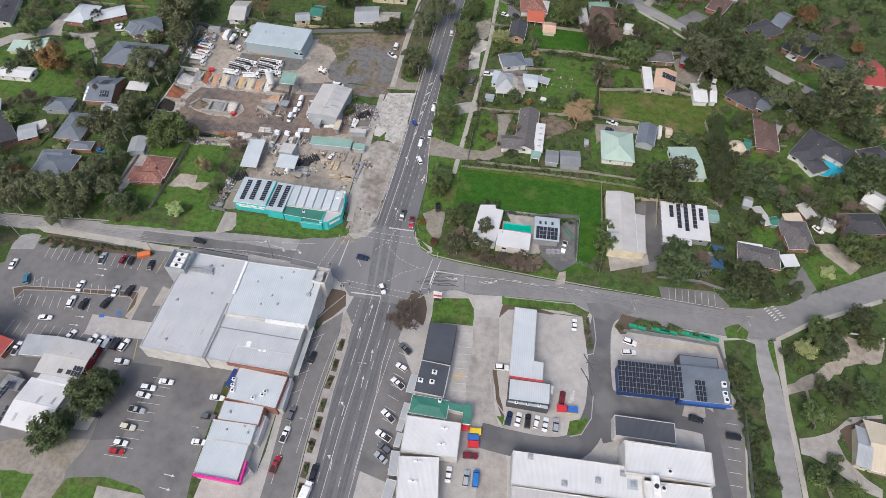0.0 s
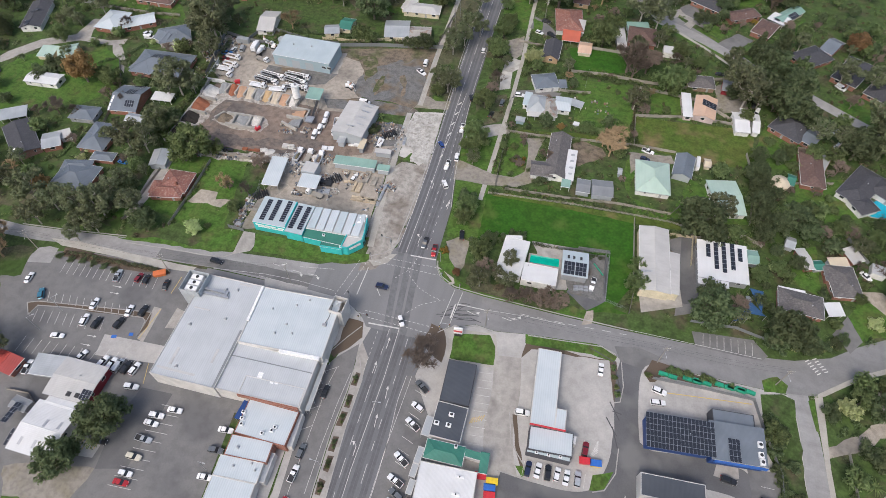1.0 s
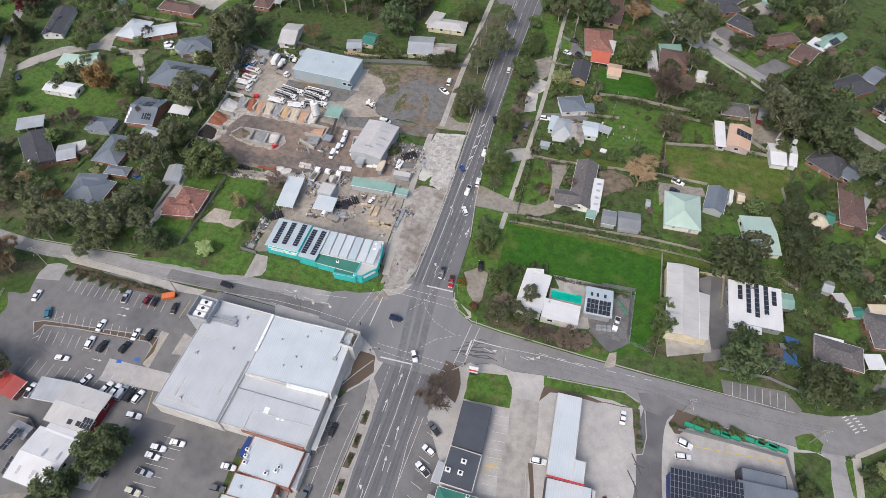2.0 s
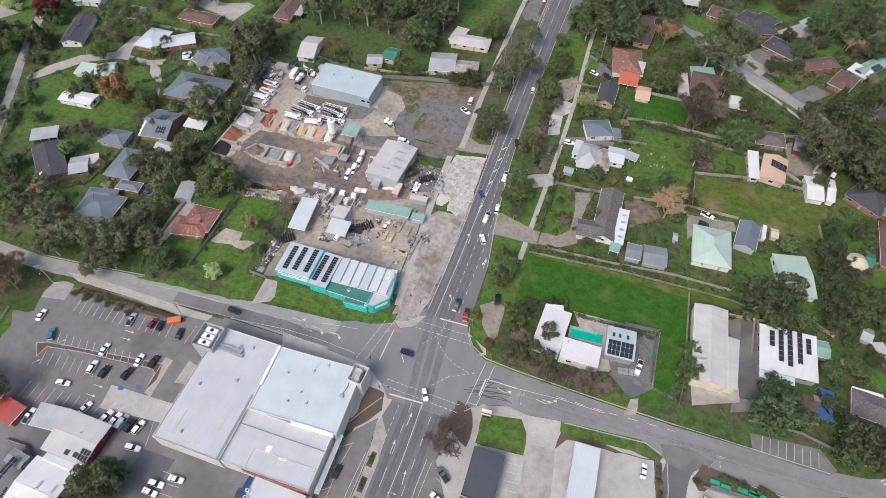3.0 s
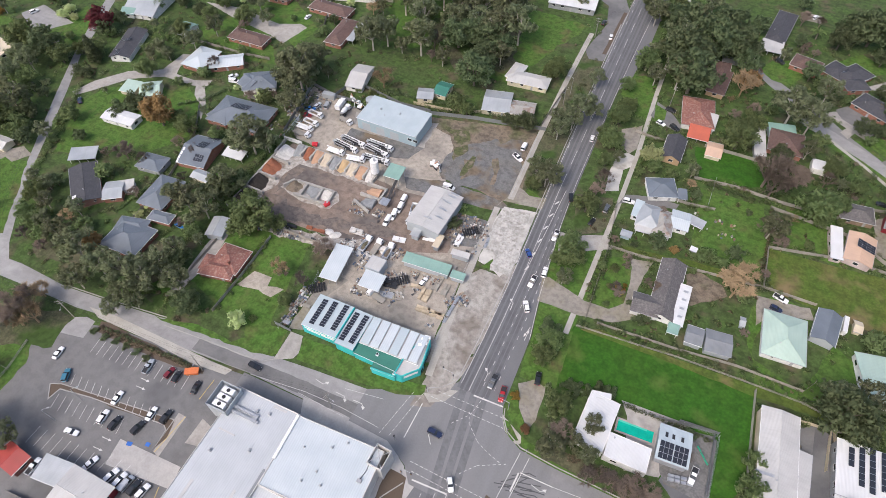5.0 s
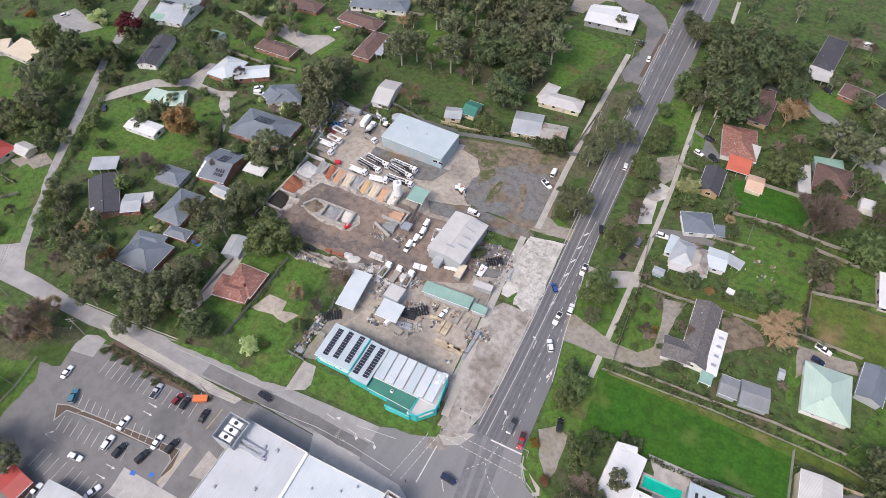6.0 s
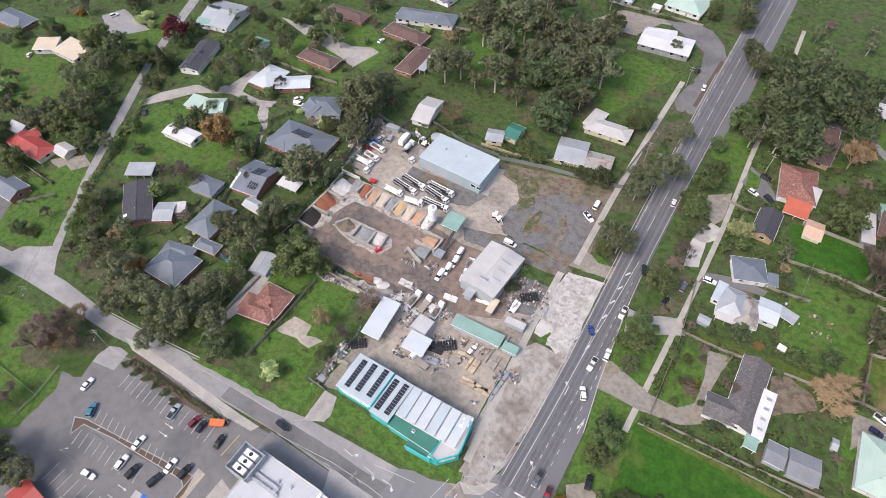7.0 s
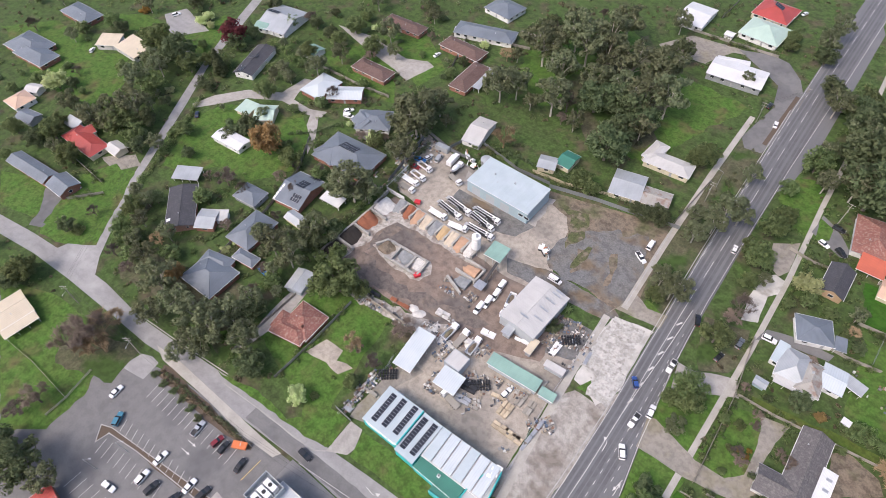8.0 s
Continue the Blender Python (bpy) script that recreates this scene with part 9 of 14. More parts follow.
h = house_at(-152.7, 62.6, "brick house with blue grey roof and solar panels", "house", "house")
b = block(h, -152.7, 62.6, 12.3, 16.4, 8.7, 2.9, "gable", R["bluegrey"], Wm["brick"], 18, 0.45)
solar(b, 1.1, 1.9, 4, 3, 1.02, 1.7, 0.12)
solar(b, 2.6, -4.9, 4, 2, 1.02, 1.7, 0.12)
solar(b, 2.0, 8.2, 5, 1, 1.02, 1.7, 0.12)
skylight(b, -6.1, -7.8, 0.8, 1.6, WHITE)
skylight(b, -6.0, -6.0, 0.8, 1.6, WHITE)
skylight(b, -5.8, -4.1, 0.8, 1.6, WHITE)
skylight(b, -5.6, -2.3, 0.8, 1.6, WHITE)

h = house_at(-151.6, 37.4, "house with blue grey hip roof and pale awning", "house", "house")
b = block(h, -151.6, 37.4, 11.1, 15.3, 4.8, 2.9, "hip", R["bluegrey"], Wm["brick"], 20, 0.45)

h = house_at(-143.0, 27.4, "garage with blue grey hip roof", "shed", "shed")
b = block(h, -143.0, 27.4, 9.1, 4.0, 7.9, 2.6, "hip", R["bluegrey"], Wm["brick"], 20, 0.45, windows=False)

h = house_at(-143.0, 51.8, "cream garage with zinc roof", "shed", "shed")
b = block(h, -143.0, 51.8, 7.8, 4.1, 0.2, 2.6, "gable", R["zinc"], Wm["cream"], 20, 0.45, windows=False)

h = house_at(-138.9, 67.9, "white-roofed open carport under a tree", "carport", "carport")
b = block(h, -138.9, 67.9, 8.8, 4.4, 4.9, 2.5, "skillion", R["white"], Wm["white"], 5, 0.45, windows=False, posts=1)

h = house_at(-119.8, 32.8, "steel garage with pale zinc gable roof", "shed", "shed")
b = block(h, -119.8, 32.8, 8.5, 5.9, 105.4, 2.8, "gable", R["zinc"], Wm["shed"], 14, 0.45, windows=False)

h = house_at(-109.0, 19.9, "red brick house with mottled terracotta tile roof", "house", "house")
b = block(h, -106.0, 22.6, 11.0, 10.4, 4.0, 2.9, "hip", R["redtile"], Wm["brick"], 24, 0.45)
b = block(h, -107.2, 17.2, 12.2, 6.4, 12.0, 2.85, "hip", R["redtile"], Wm["brick"], 24, 0.45)
b = block(h, -111.8, 18.0, 5.0, 6.2, 10.0, 2.8, "hip", R["redtile"], Wm["brick"], 24, 0.45)
part("chimney", MB().box(-0.5, 0.5, -0.4, 0.4, 2.5, 5.6, 0.04), Wm["brick"], h, "", pose(-104 - h.location.x, 20 - h.location.y, 0))

h = house_at(28.6, 125.5, "white weatherboard house with blue grey roof", "house", "house")
b = block(h, 28.6, 125.5, 10.7, 9.6, 22.3, 3, "hip", R["bluegrey"], Wm["white"], 20, 0.45)
b = block(h, 36.9, 125.3, 2.8, 4.2, 16.2, 2.8, "skillion", R["bluegrey"], Wm["white"], 8, 0.45, posts=1)

h = house_at(29.4, 107.0, "old weatherboard cottage with rusty iron roof", "house", "house")
b = block(h, 28.0, 108.4, 8.6, 11.4, 4.0, 3, "hip", R["zinc"], Wm["white"], 28, 0.45)
b = block(h, 33.4, 107.6, 6.6, 11.6, 4.0, 2.95, "hip", R["rusty"], Wm["white"], 26, 0.45)
vent(b, -0.3, 1.0, 0.7)
b = block(h, 29.4, 101.6, 9.4, 2.6, 6.0, 2.6, "skillion", R["offwhite"], Wm["white"], 8, 0.3, posts=1)
b = block(h, 22.8, 110.4, 2.8, 7.6, 0.0, 2.7, "skillion", R["paleblue"], Wm["white"], 6, 0.3)
b = block(h, 39.0, 111.6, 6.4, 8.6, 3.0, 2.8, "gable", R["shopblue"], Wm["white"], 10, 0.45)
b = block(h, 45.0, 113.6, 5.4, 3.6, -12.0, 2.5, "skillion", R["zinc"], Wm["grey"], 5, 0.3, posts=1)

h = house_at(22.0, 97.0, "small pale blue garden shed", "shed", "shed")
b = block(h, 22.0, 97.0, 3.3, 2.3, 0.0, 2.2, "gable", R["zinc"], Wm["blue"], 10, 0.45, windows=False)

h = house_at(46.5, 100.1, "small white garden shed on the lawn", "shed", "shed")
b = block(h, 46.5, 100.1, 1.7, 1.3, -7.5, 2.4, "skillion", R["white"], Wm["white"], 4, 0.45, windows=False)

h = house_at(41.4, 77.6, "long house with mottled grey tile roof", "house", "house")
b = block(h, 41.6, 78.2, 25.0, 8.0, 91.0, 3, "gable", R["greytile"], Wm["white"], 24, 0.45)
b = block(h, 36.2, 68.6, 8.6, 7.4, 6.0, 2.95, "gable", R["greytile"], Wm["white"], 24, 0.45)
b = block(h, 47.5, 73.4, 3.4, 16.2, 1.5, 2.7, "skillion", R["white"], Wm["white"], 4, 0.3)
for v in (5.6, 2.2, -1.4, -4.8):
    skylight(b, 0.3, v, 1.6, 0.9, STEEL)
b = block(h, 47.0, 63.2, 3.4, 3.6, 1.5, 2.5, "skillion", R["teal"], Wm["white"], 5, 0.2, posts=1)

h = house_at(54.0, 63.6, "grey steel shed with low gable roof", "shed", "shed")
b = block(h, 54.0, 63.6, 5.0, 6.4, 2.0, 2.8, "gable", R["grey"], Wm["shed"], 12, 0.35, windows=False)

h = house_at(61.6, 64.2, "grey steel garage with gable roof", "shed", "shed")
b = block(h, 61.6, 64.2, 8.0, 7.8, 6.1, 2.9, "gable", R["grey"], Wm["shed"], 12, 0.35, windows=False)

h = house_at(81.0, 75.9, "white house with pale green sheet roof", "house", "house")
b = block(h, 81.0, 75.9, 13.0, 17.2, 3.9, 3, "hip", R["paleg"], Wm["white"], 20, 0.45)

h = house_at(93.3, 85.7, "blue grey steel garage with steep gable", "shed", "shed")
b = block(h, 93.3, 85.7, 12.4, 7.0, 82.8, 3.2, "gable", R["bluegrey"], Wm["shed"], 22, 0.45, windows=False)

h = house_at(67.8, 76.4, "tiny steel garden shed by a fence", "shed", "shed")
b = block(h, 67.8, 76.4, 1.0, 2.9, 2.5, 2.2, "gable", R["zinc"], Wm["shed"], 20, 0.45, windows=False)

h = house_at(103.2, 91.0, "small cream garden shed on the grass", "shed", "shed")
b = block(h, 103.2, 91.0, 2.0, 3.9, 0.7, 2.2, "gable", R["cream"], Wm["cream"], 20, 0.45, windows=False)

h = house_at(99.4, 90.3, "white caravan beside the garage", "caravan", "caravan")
b = block(h, 99.4, 90.3, 1.5, 6.8, -3.9, 2.4, "flat", R["white"], Wm["white"], 5, 0.45, windows=False)

h = house_at(101.9, 126.1, "pink weatherboard house with faded peach roof", "house", "house")
b = block(h, 101.9, 126.1, 14.2, 8.9, 84.6, 3, "gable", R["peach"], Wm["pink"], 14, 0.45)
solar(b, 1.3, -1.4, 4, 4, 1.02, 1.7, 0.12)
b = block(h, 93.7, 125.4, 3.5, 14.4, 5.9, 2.7, "skillion", R["white"], Wm["pink"], 4, 0.45)

h = house_at(99.9, 144.7, "brown house with grey tile roof", "house", "house")
b = block(h, 99.9, 144.7, 11.7, 8.2, 7.2, 2.8, "hip", R["greytile"], Wm["brownbrick"], 20, 0.45)

h = house_at(113.4, 144.5, "dark red steel shed with grey roof", "shed", "shed")
b = block(h, 113.4, 144.5, 6.9, 7.3, -5.3, 3, "gable", R["grey"], Wm["red"], 16, 0.45, windows=False)

h = house_at(118.7, 123.0, "white-roofed shed by the fence", "shed", "shed")
b = block(h, 118.7, 123.0, 1.6, 11.6, 5.7, 2.6, "skillion", R["white"], Wm["white"], 4, 0.45, windows=False)

h = house_at(110.1, 72.4, "shed with large pale green roof under a tree", "house", "house")
b = block(h, 110.1, 72.4, 11.2, 17.5, 12.3, 2.8, "gable", R["paleg"], Wm["white"], 8, 0.45)

h = house_at(32.9, 178.1, "white house with dull red tile roof", "house", "house")
b = block(h, 32.9, 178.1, 13.2, 19.2, 9.6, 3, "hip", R["redtile"], Wm["white"], 22, 0.45)
b = block(h, 39.2, 173.6, 3.8, 9.3, 0.2, 2.7, "skillion", R["offwhite"], Wm["white"], 6, 0.45, posts=1)

h = house_at(35.8, 164.6, "carport with orange red roof", "carport", "carport")
b = block(h, 35.8, 164.6, 8.2, 7.6, 2.3, 2.5, "skillion", R["orange"], Wm["white"], 5, 0.45, windows=False, posts=1)

h = house_at(28.1, 150.4, "tan brick house with charcoal gable roof", "house", "house")
b = block(h, 28.1, 150.4, 14.1, 7.5, 90.0, 3, "gable", R["slate"], Wm["tanbrick"], 26, 0.45)

h = house_at(43.7, 157.3, "timber cubby house with pale roof", "shed", "shed")
b = block(h, 43.7, 157.3, 5.8, 8.3, 2.1, 2.3, "gable", R["peach"], Wm["cream"], 14, 0.45, windows=False)

h = house_at(60.2, 169.5, "pergola shed with striped pale roof", "shed", "shed")
b = block(h, 60.2, 169.5, 4.0, 15.7, 11.4, 2.6, "skillion", R["offwhite"], Wm["grey"], 5, 0.45, windows=False)

h = house_at(70.6, 174.6, "brick house with brown tile roof", "house", "house")
b = block(h, 70.6, 174.6, 13.2, 13.7, 1.4, 2.9, "hip", R["browntile"], Wm["brick"], 20, 0.45)

h = house_at(68.1, 182.1, "steel shed with grey green roof", "shed", "shed")
b = block(h, 68.1, 182.1, 10.5, 5.9, 14.3, 2.6, "skillion", R["teal"], Wm["shed"], 5, 0.45, windows=False)

h = house_at(86.1, 166.3, "long white site van on blocks", "caravan", "caravan")
b = block(h, 86.1, 166.3, 8.6, 6.3, 0.5, 2.6, "flat", R["white"], Wm["white"], 5, 0.45, windows=False)

h = house_at(58.4, 263.2, "house with charcoal roof and pale verandah", "house", "house")
b = block(h, 58.4, 263.2, 8.8, 31.0, -7.1, 2.9, "hip", R["slate"], Wm["cream"], 20, 0.45)
b = block(h, 56.3, 244.2, 9.5, 8.8, 2.0, 2.5, "skillion", R["offwhite"], Wm["cream"], 4, 0.45, posts=1)

h = house_at(73.1, 236.3, "brick house with brown tile roof", "house", "house")
b = block(h, 73.1, 236.3, 12.4, 10.0, -12.2, 2.9, "hip", R["browntile"], Wm["brick"], 22, 0.45)

h = house_at(93.9, 236.8, "brick house with charcoal tile roof and solar panels", "house", "house")
b = block(h, 93.9, 236.8, 10.3, 15.6, -37.4, 2.9, "hip", R["slate"], Wm["brick"], 20, 0.45)
solar(b, -4.4, -3.8, 5, 2, 1.02, 1.7, 0.12)
solar(b, 5.7, -5.8, 5, 2, 1.02, 1.7, 0.12)
b = block(h, 94.9, 229.5, 10.3, 8.6, 28.2, 2.9, "hip", R["slate"], Wm["brick"], 20, 0.45)

h = house_at(104.1, 215.5, "brick house with charcoal tile roof", "house", "house")
b = block(h, 104.1, 215.5, 15.9, 11.1, -28.4, 2.9, "hip", R["slate"], Wm["brick"], 20, 0.45)

h = house_at(118.8, 241.7, "grey green shed beside a concrete drive", "shed", "shed")
b = block(h, 118.8, 241.7, 10.3, 8.0, -55.7, 2.6, "gable", R["teal"], Wm["shed"], 20, 0.45, windows=False)

h = house_at(37.5, 204.7, "tan brick house with brown tile roof", "house", "house")
b = block(h, 37.5, 204.7, 7.6, 18.7, -2.9, 2.9, "hip", R["browntile"], Wm["tanbrick"], 24, 0.45)
b = block(h, 36.4, 214.7, 7.9, 11.4, 3.1, 2.9, "hip", R["browntile"], Wm["tanbrick"], 24, 0.45)

h = house_at(117.4, 120.2, "white-roofed steel shed beside a drive", "shed", "shed")
b = block(h, 117.4, 120.2, 5.7, 12.4, 5.6, 2.8, "gable", R["white"], Wm["white"], 10, 0.45, windows=False)

h = house_at(123.7, 121.2, "small white-roofed steel shed beside a drive", "shed", "shed")
b = block(h, 123.7, 121.2, 2.4, 11.8, -1.5, 2.8, "gable", R["white"], Wm["white"], 10, 0.45, windows=False)

h = house_at(139.1, 123.0, "brick house with charcoal tile roof", "house", "house")
b = block(h, 139.1, 123.0, 13.9, 14.2, -33.3, 2.9, "hip", R["slate"], Wm["brick"], 20, 0.45)
b = block(h, 147.3, 118.6, 5.7, 10.5, -32.1, 2.8, "gable", R["bluegrey"], Wm["brick"], 10, 0.45)

h = house_at(145.2, 99.0, "brick house with brown tile roof and flat annexe", "house", "house")
b = block(h, 145.2, 99.0, 8.8, 21.8, -1.9, 2.9, "hip", R["browntile"], Wm["brick"], 20, 0.45)
b = block(h, 148.7, 103.8, 7.4, 12.4, -23.0, 2.7, "flat", R["zinc"], Wm["brick"], 5, 0.45)

h = house_at(163.9, 93.6, "house with charcoal tile roof round a pool", "house", "house")
b = block(h, 163.9, 93.6, 10.3, 21.5, -33.0, 2.9, "hip", R["slate"], Wm["white"], 20, 0.45)
b = block(h, 173.7, 93.5, 11.7, 10.2, -36.1, 2.9, "hip", R["slate"], Wm["white"], 20, 0.45)
b = block(h, 163.3, 82.8, 7.7, 8.1, -58.1, 2.9, "hip", R["slate"], Wm["white"], 20, 0.45)
pool = root("swimming_pool", 170.5, 84.1, 0, 20, "bright blue kidney shaped swimming pool", "swimming pool")
ring = [(math.cos(a) * 6.3 * (1 + 0.14 * math.cos(2 * a)), math.sin(a) * 4.6 * (1 + 0.1 * math.sin(a))) for a in [i * math.pi / 12 for i in range(24)]]
part("coping", MB().prism([(x * 1.12, y * 1.12) for x, y in ring], 0.0, 0.15), CONCRETE, pool)
part("water", MB().prism(ring, 0.1, 0.165), surface("bright_blue_pool_water", (0.02, 0.45, 0.62), (0.02, 0.4, 0.56), 0.3, 3, rough=0.15, bump=0.05), pool)

h = house_at(152.7, 179.2, "brick house with charcoal roof", "house", "house")
b = block(h, 152.7, 179.2, 11.7, 16.7, -50.5, 2.9, "hip", R["slate"], Wm["brick"], 20, 0.45)
b = block(h, 163.9, 191.2, 6.0, 13.5, -34.0, 2.8, "gable", R["bluegrey"], Wm["brick"], 20, 0.45)

h = house_at(171.0, 172.1, "brick house with charcoal tile roof and skylights", "house", "house")
b = block(h, 171.0, 172.1, 11.2, 22.3, -30.5, 2.9, "hip", R["slate"], Wm["brick"], 20, 0.45)
solar(b, 3.4, -1.1, 4, 2, 1.02, 1.7, 0.12)

h = house_at(182.7, 158.9, "brick house with charcoal tile roof", "house", "house")
b = block(h, 182.7, 158.9, 12.6, 13.7, -33.0, 2.9, "hip", R["slate"], Wm["brick"], 20, 0.45)

h = house_at(199.8, 154.0, "house with bright red sheet roof", "house", "house")
b = block(h, 199.8, 154.0, 9.2, 19.8, 0.6, 2.9, "gable", R["red"], Wm["cream"], 16, 0.45)
hut = root("round_hut", 132.6, 87.9, 0, 0, "round tan canvas yurt on the lawn", "yurt")
part("wall", MB().tube((0, 0, 0), (0, 0, 2.0), 3.6, 3.6, 18), Wm["cream"], hut)
part("roof", MB().tube((0, 0, 2.0), (0, 0, 3.8), 3.9, 0.5, 18), R["cream"], hut)

h = house_at(136.5, 89.9, "small green-roofed garden shed", "shed", "shed")
b = block(h, 136.5, 89.9, 2.4, 5.5, -12.3, 2.4, "gable", R["green"], Wm["grey"], 20, 0.45, windows=False)

h = house_at(134.9, 28.3, "brick house with weathered grey tile roof", "house", "house")
b = block(h, 134.9, 28.3, 14.4, 8.5, -3.1, 2.8, "hip", R["greytile"], Wm["brick"], 20, 0.45)
b = block(h, 132.3, 32.8, 8.3, 1.4, 0.6, 2.5, "skillion", R["white"], Wm["brick"], 4, 0.45, posts=1)

h = house_at(146.1, 28.7, "white-roofed carport beside a house", "carport", "carport")
b = block(h, 146.1, 28.7, 5.0, 4.4, 17.1, 2.5, "skillion", R["white"], Wm["white"], 3, 0.45, windows=False, posts=1)

h = house_at(150.7, 41.8, "brick house with weathered grey tile roof", "house", "house")
b = block(h, 150.7, 41.8, 9.6, 13.0, 9.3, 2.8, "hip", R["greytile"], Wm["brick"], 20, 0.45)
b = block(h, 147.7, 44.7, 5.8, 6.4, 5.2, 2.8, "hip", R["greytile"], Wm["brick"], 20, 0.45)

h = house_at(150.1, 50.8, "lean-to with cream sheet roof", "shed", "shed")
b = block(h, 150.1, 50.8, 6.4, 3.0, 16.6, 2.4, "skillion", R["cream"], Wm["shed"], 4, 0.45, windows=False)

h = house_at(138.2, 49.0, "long narrow garage with pale roof", "shed", "shed")
b = block(h, 138.2, 49.0, 3.1, 8.7, 20.3, 2.5, "gable", R["offwhite"], Wm["brick"], 8, 0.45, windows=False)

h = house_at(142.8, 47.4, "small green-roofed garden shed", "shed", "shed")
b = block(h, 142.8, 47.4, 3.3, 3.3, 19.8, 2.4, "gable", R["green"], Wm["grey"], 20, 0.45, windows=False)

h = house_at(155.8, 55.5, "lean-to with pale sheet roof", "shed", "shed")
b = block(h, 155.8, 55.5, 4.7, 6.1, 33.1, 2.5, "skillion", R["offwhite"], Wm["brick"], 4, 0.45, windows=False)

h = house_at(164.2, 50.7, "white caravan parked behind houses", "caravan", "caravan")
b = block(h, 164.2, 50.7, 4.7, 5.1, -12.2, 2.4, "flat", R["white"], Wm["white"], 5, 0.45, windows=False)

h = house_at(176.6, 53.0, "brick house with charcoal tile roof", "house", "house")
b = block(h, 176.6, 53.0, 15.3, 9.5, 12.2, 2.8, "hip", R["slate"], Wm["brick"], 20, 0.45)

h = house_at(185.0, 67.6, "shed with white sheet roof", "shed", "shed")
b = block(h, 185.0, 67.6, 8.1, 8.1, -33.9, 2.6, "gable", R["white"], Wm["white"], 20, 0.45, windows=False)

h = house_at(158.4, -39.6, "house with zinc and yellow green roof", "house", "house")
b = block(h, 158.4, -39.6, 3.4, 12.1, -10.1, 3, "gable", R["zinc"], Wm["cream"], 14, 0.45)
b = block(h, 163.8, -38.6, 7.1, 15.0, -3.1, 3, "gable", R["cream"], Wm["cream"], 14, 0.45)

h = house_at(189.5, 93.7, "brick house with charcoal tile roof behind trees", "house", "house")
b = block(h, 189.5, 93.7, 8.7, 11.5, -65.7, 3, "hip", R["slate"], Wm["brick"], 20, 0.45)

h = house_at(133.6, 55.7, "tiny steel garden shed by a fence", "shed", "shed")
b = block(h, 133.6, 55.7, 2.8, 4.8, -11.2, 2.4, "gable", R["zinc"], Wm["shed"], 20, 0.45, windows=False)
sail = root("shade_sail", 117.4, 29.6, 0, 0, "dark blue triangular shade sail on posts", "shade sail", "shade sails")
part("cloth", MB().prism([(0, 0), (4.7, -0.3), (3.7, -9.7)], 3.15, 3.2), plain("blue_shade_cloth", (0.03, 0.09, 0.2), 0.9), sail)
part("post", MB().tube((0.0, 0.0, 0), (0.0, 0.0, 3.4), 0.07), STEEL, sail)
part("post", MB().tube((4.7, -0.3, 0), (4.7, -0.3, 3.4), 0.07), STEEL, sail)
part("post", MB().tube((3.7, -9.7, 0), (3.7, -9.7, 3.4), 0.07), STEEL, sail)
sail = root("shade_sail", 115.4, 18.7, 0, 0, "dark blue triangular shade sail on posts", "shade sail", "shade sails")
part("cloth", MB().prism([(0, 0), (7, 0.2), (1.7, 5.5)], 3.15, 3.2), plain("blue_shade_cloth", (0.03, 0.09, 0.2), 0.9), sail)
part("post", MB().tube((0.0, 0.0, 0), (0.0, 0.0, 3.4), 0.07), STEEL, sail)
part("post", MB().tube((7.0, 0.2, 0), (7.0, 0.2, 3.4), 0.07), STEEL, sail)
part("post", MB().tube((1.7, 5.5, 0), (1.7, 5.5, 3.4), 0.07), STEEL, sail)
sail = root("shade_sail", 111.2, 14.0, 0, 0, "dark blue triangular shade sail on posts", "shade sail", "shade sails")
part("cloth", MB().prism([(0, 0), (4.7, 2.2), (3.4, 8.4)], 3.15, 3.2), plain("blue_shade_cloth", (0.03, 0.09, 0.2), 0.9), sail)
part("post", MB().tube((0.0, 0.0, 0), (0.0, 0.0, 3.4), 0.07), STEEL, sail)
part("post", MB().tube((4.7, 2.2, 0), (4.7, 2.2, 3.4), 0.07), STEEL, sail)
part("post", MB().tube((3.4, 8.4, 0), (3.4, 8.4, 3.4), 0.07), STEEL, sail)

h = house_at(121.0, 208.1, "brick house with brown tile roof beside trees", "house", "house")
b = block(h, 121.0, 208.1, 17.0, 7.2, 30.0, 2.9, "hip", R["browntile"], Wm["brick"], 20, 0.45)

h = house_at(131.9, 198.2, "brick house with worn brown tile roof", "house", "house")
b = block(h, 131.9, 198.2, 8.8, 14.2, -25.9, 2.9, "hip", R["browntile"], Wm["brick"], 20, 0.45)

h = house_at(139.2, 208.6, "patio with white sheet roof and solar panels", "patio", "patio")
b = block(h, 139.2, 208.6, 8.3, 6.8, -32.3, 2.8, "skillion", R["white"], Wm["white"], 4, 0.45, windows=False, posts=1)
solar(b, -0.1, -0.8, 3, 2, 1.02, 1.7, 0.12)

h = house_at(144.8, 214.7, "house with grey green sheet roof and solar panels", "house", "house")
b = block(h, 144.8, 214.7, 18.2, 6.1, 50.1, 2.9, "gable", R["teal"], Wm["cream"], 15, 0.45)
solar(b, 0.3, -2.5, 6, 2, 1.02, 1.7, 0.12)

h = house_at(86.7, 237.4, "brick house with dark roof among trees", "house", "house")
b = block(h, 86.7, 237.4, 9.1, 11.6, -29.4, 2.8, "hip", R["slate"], Wm["brick"], 20, 0.45)

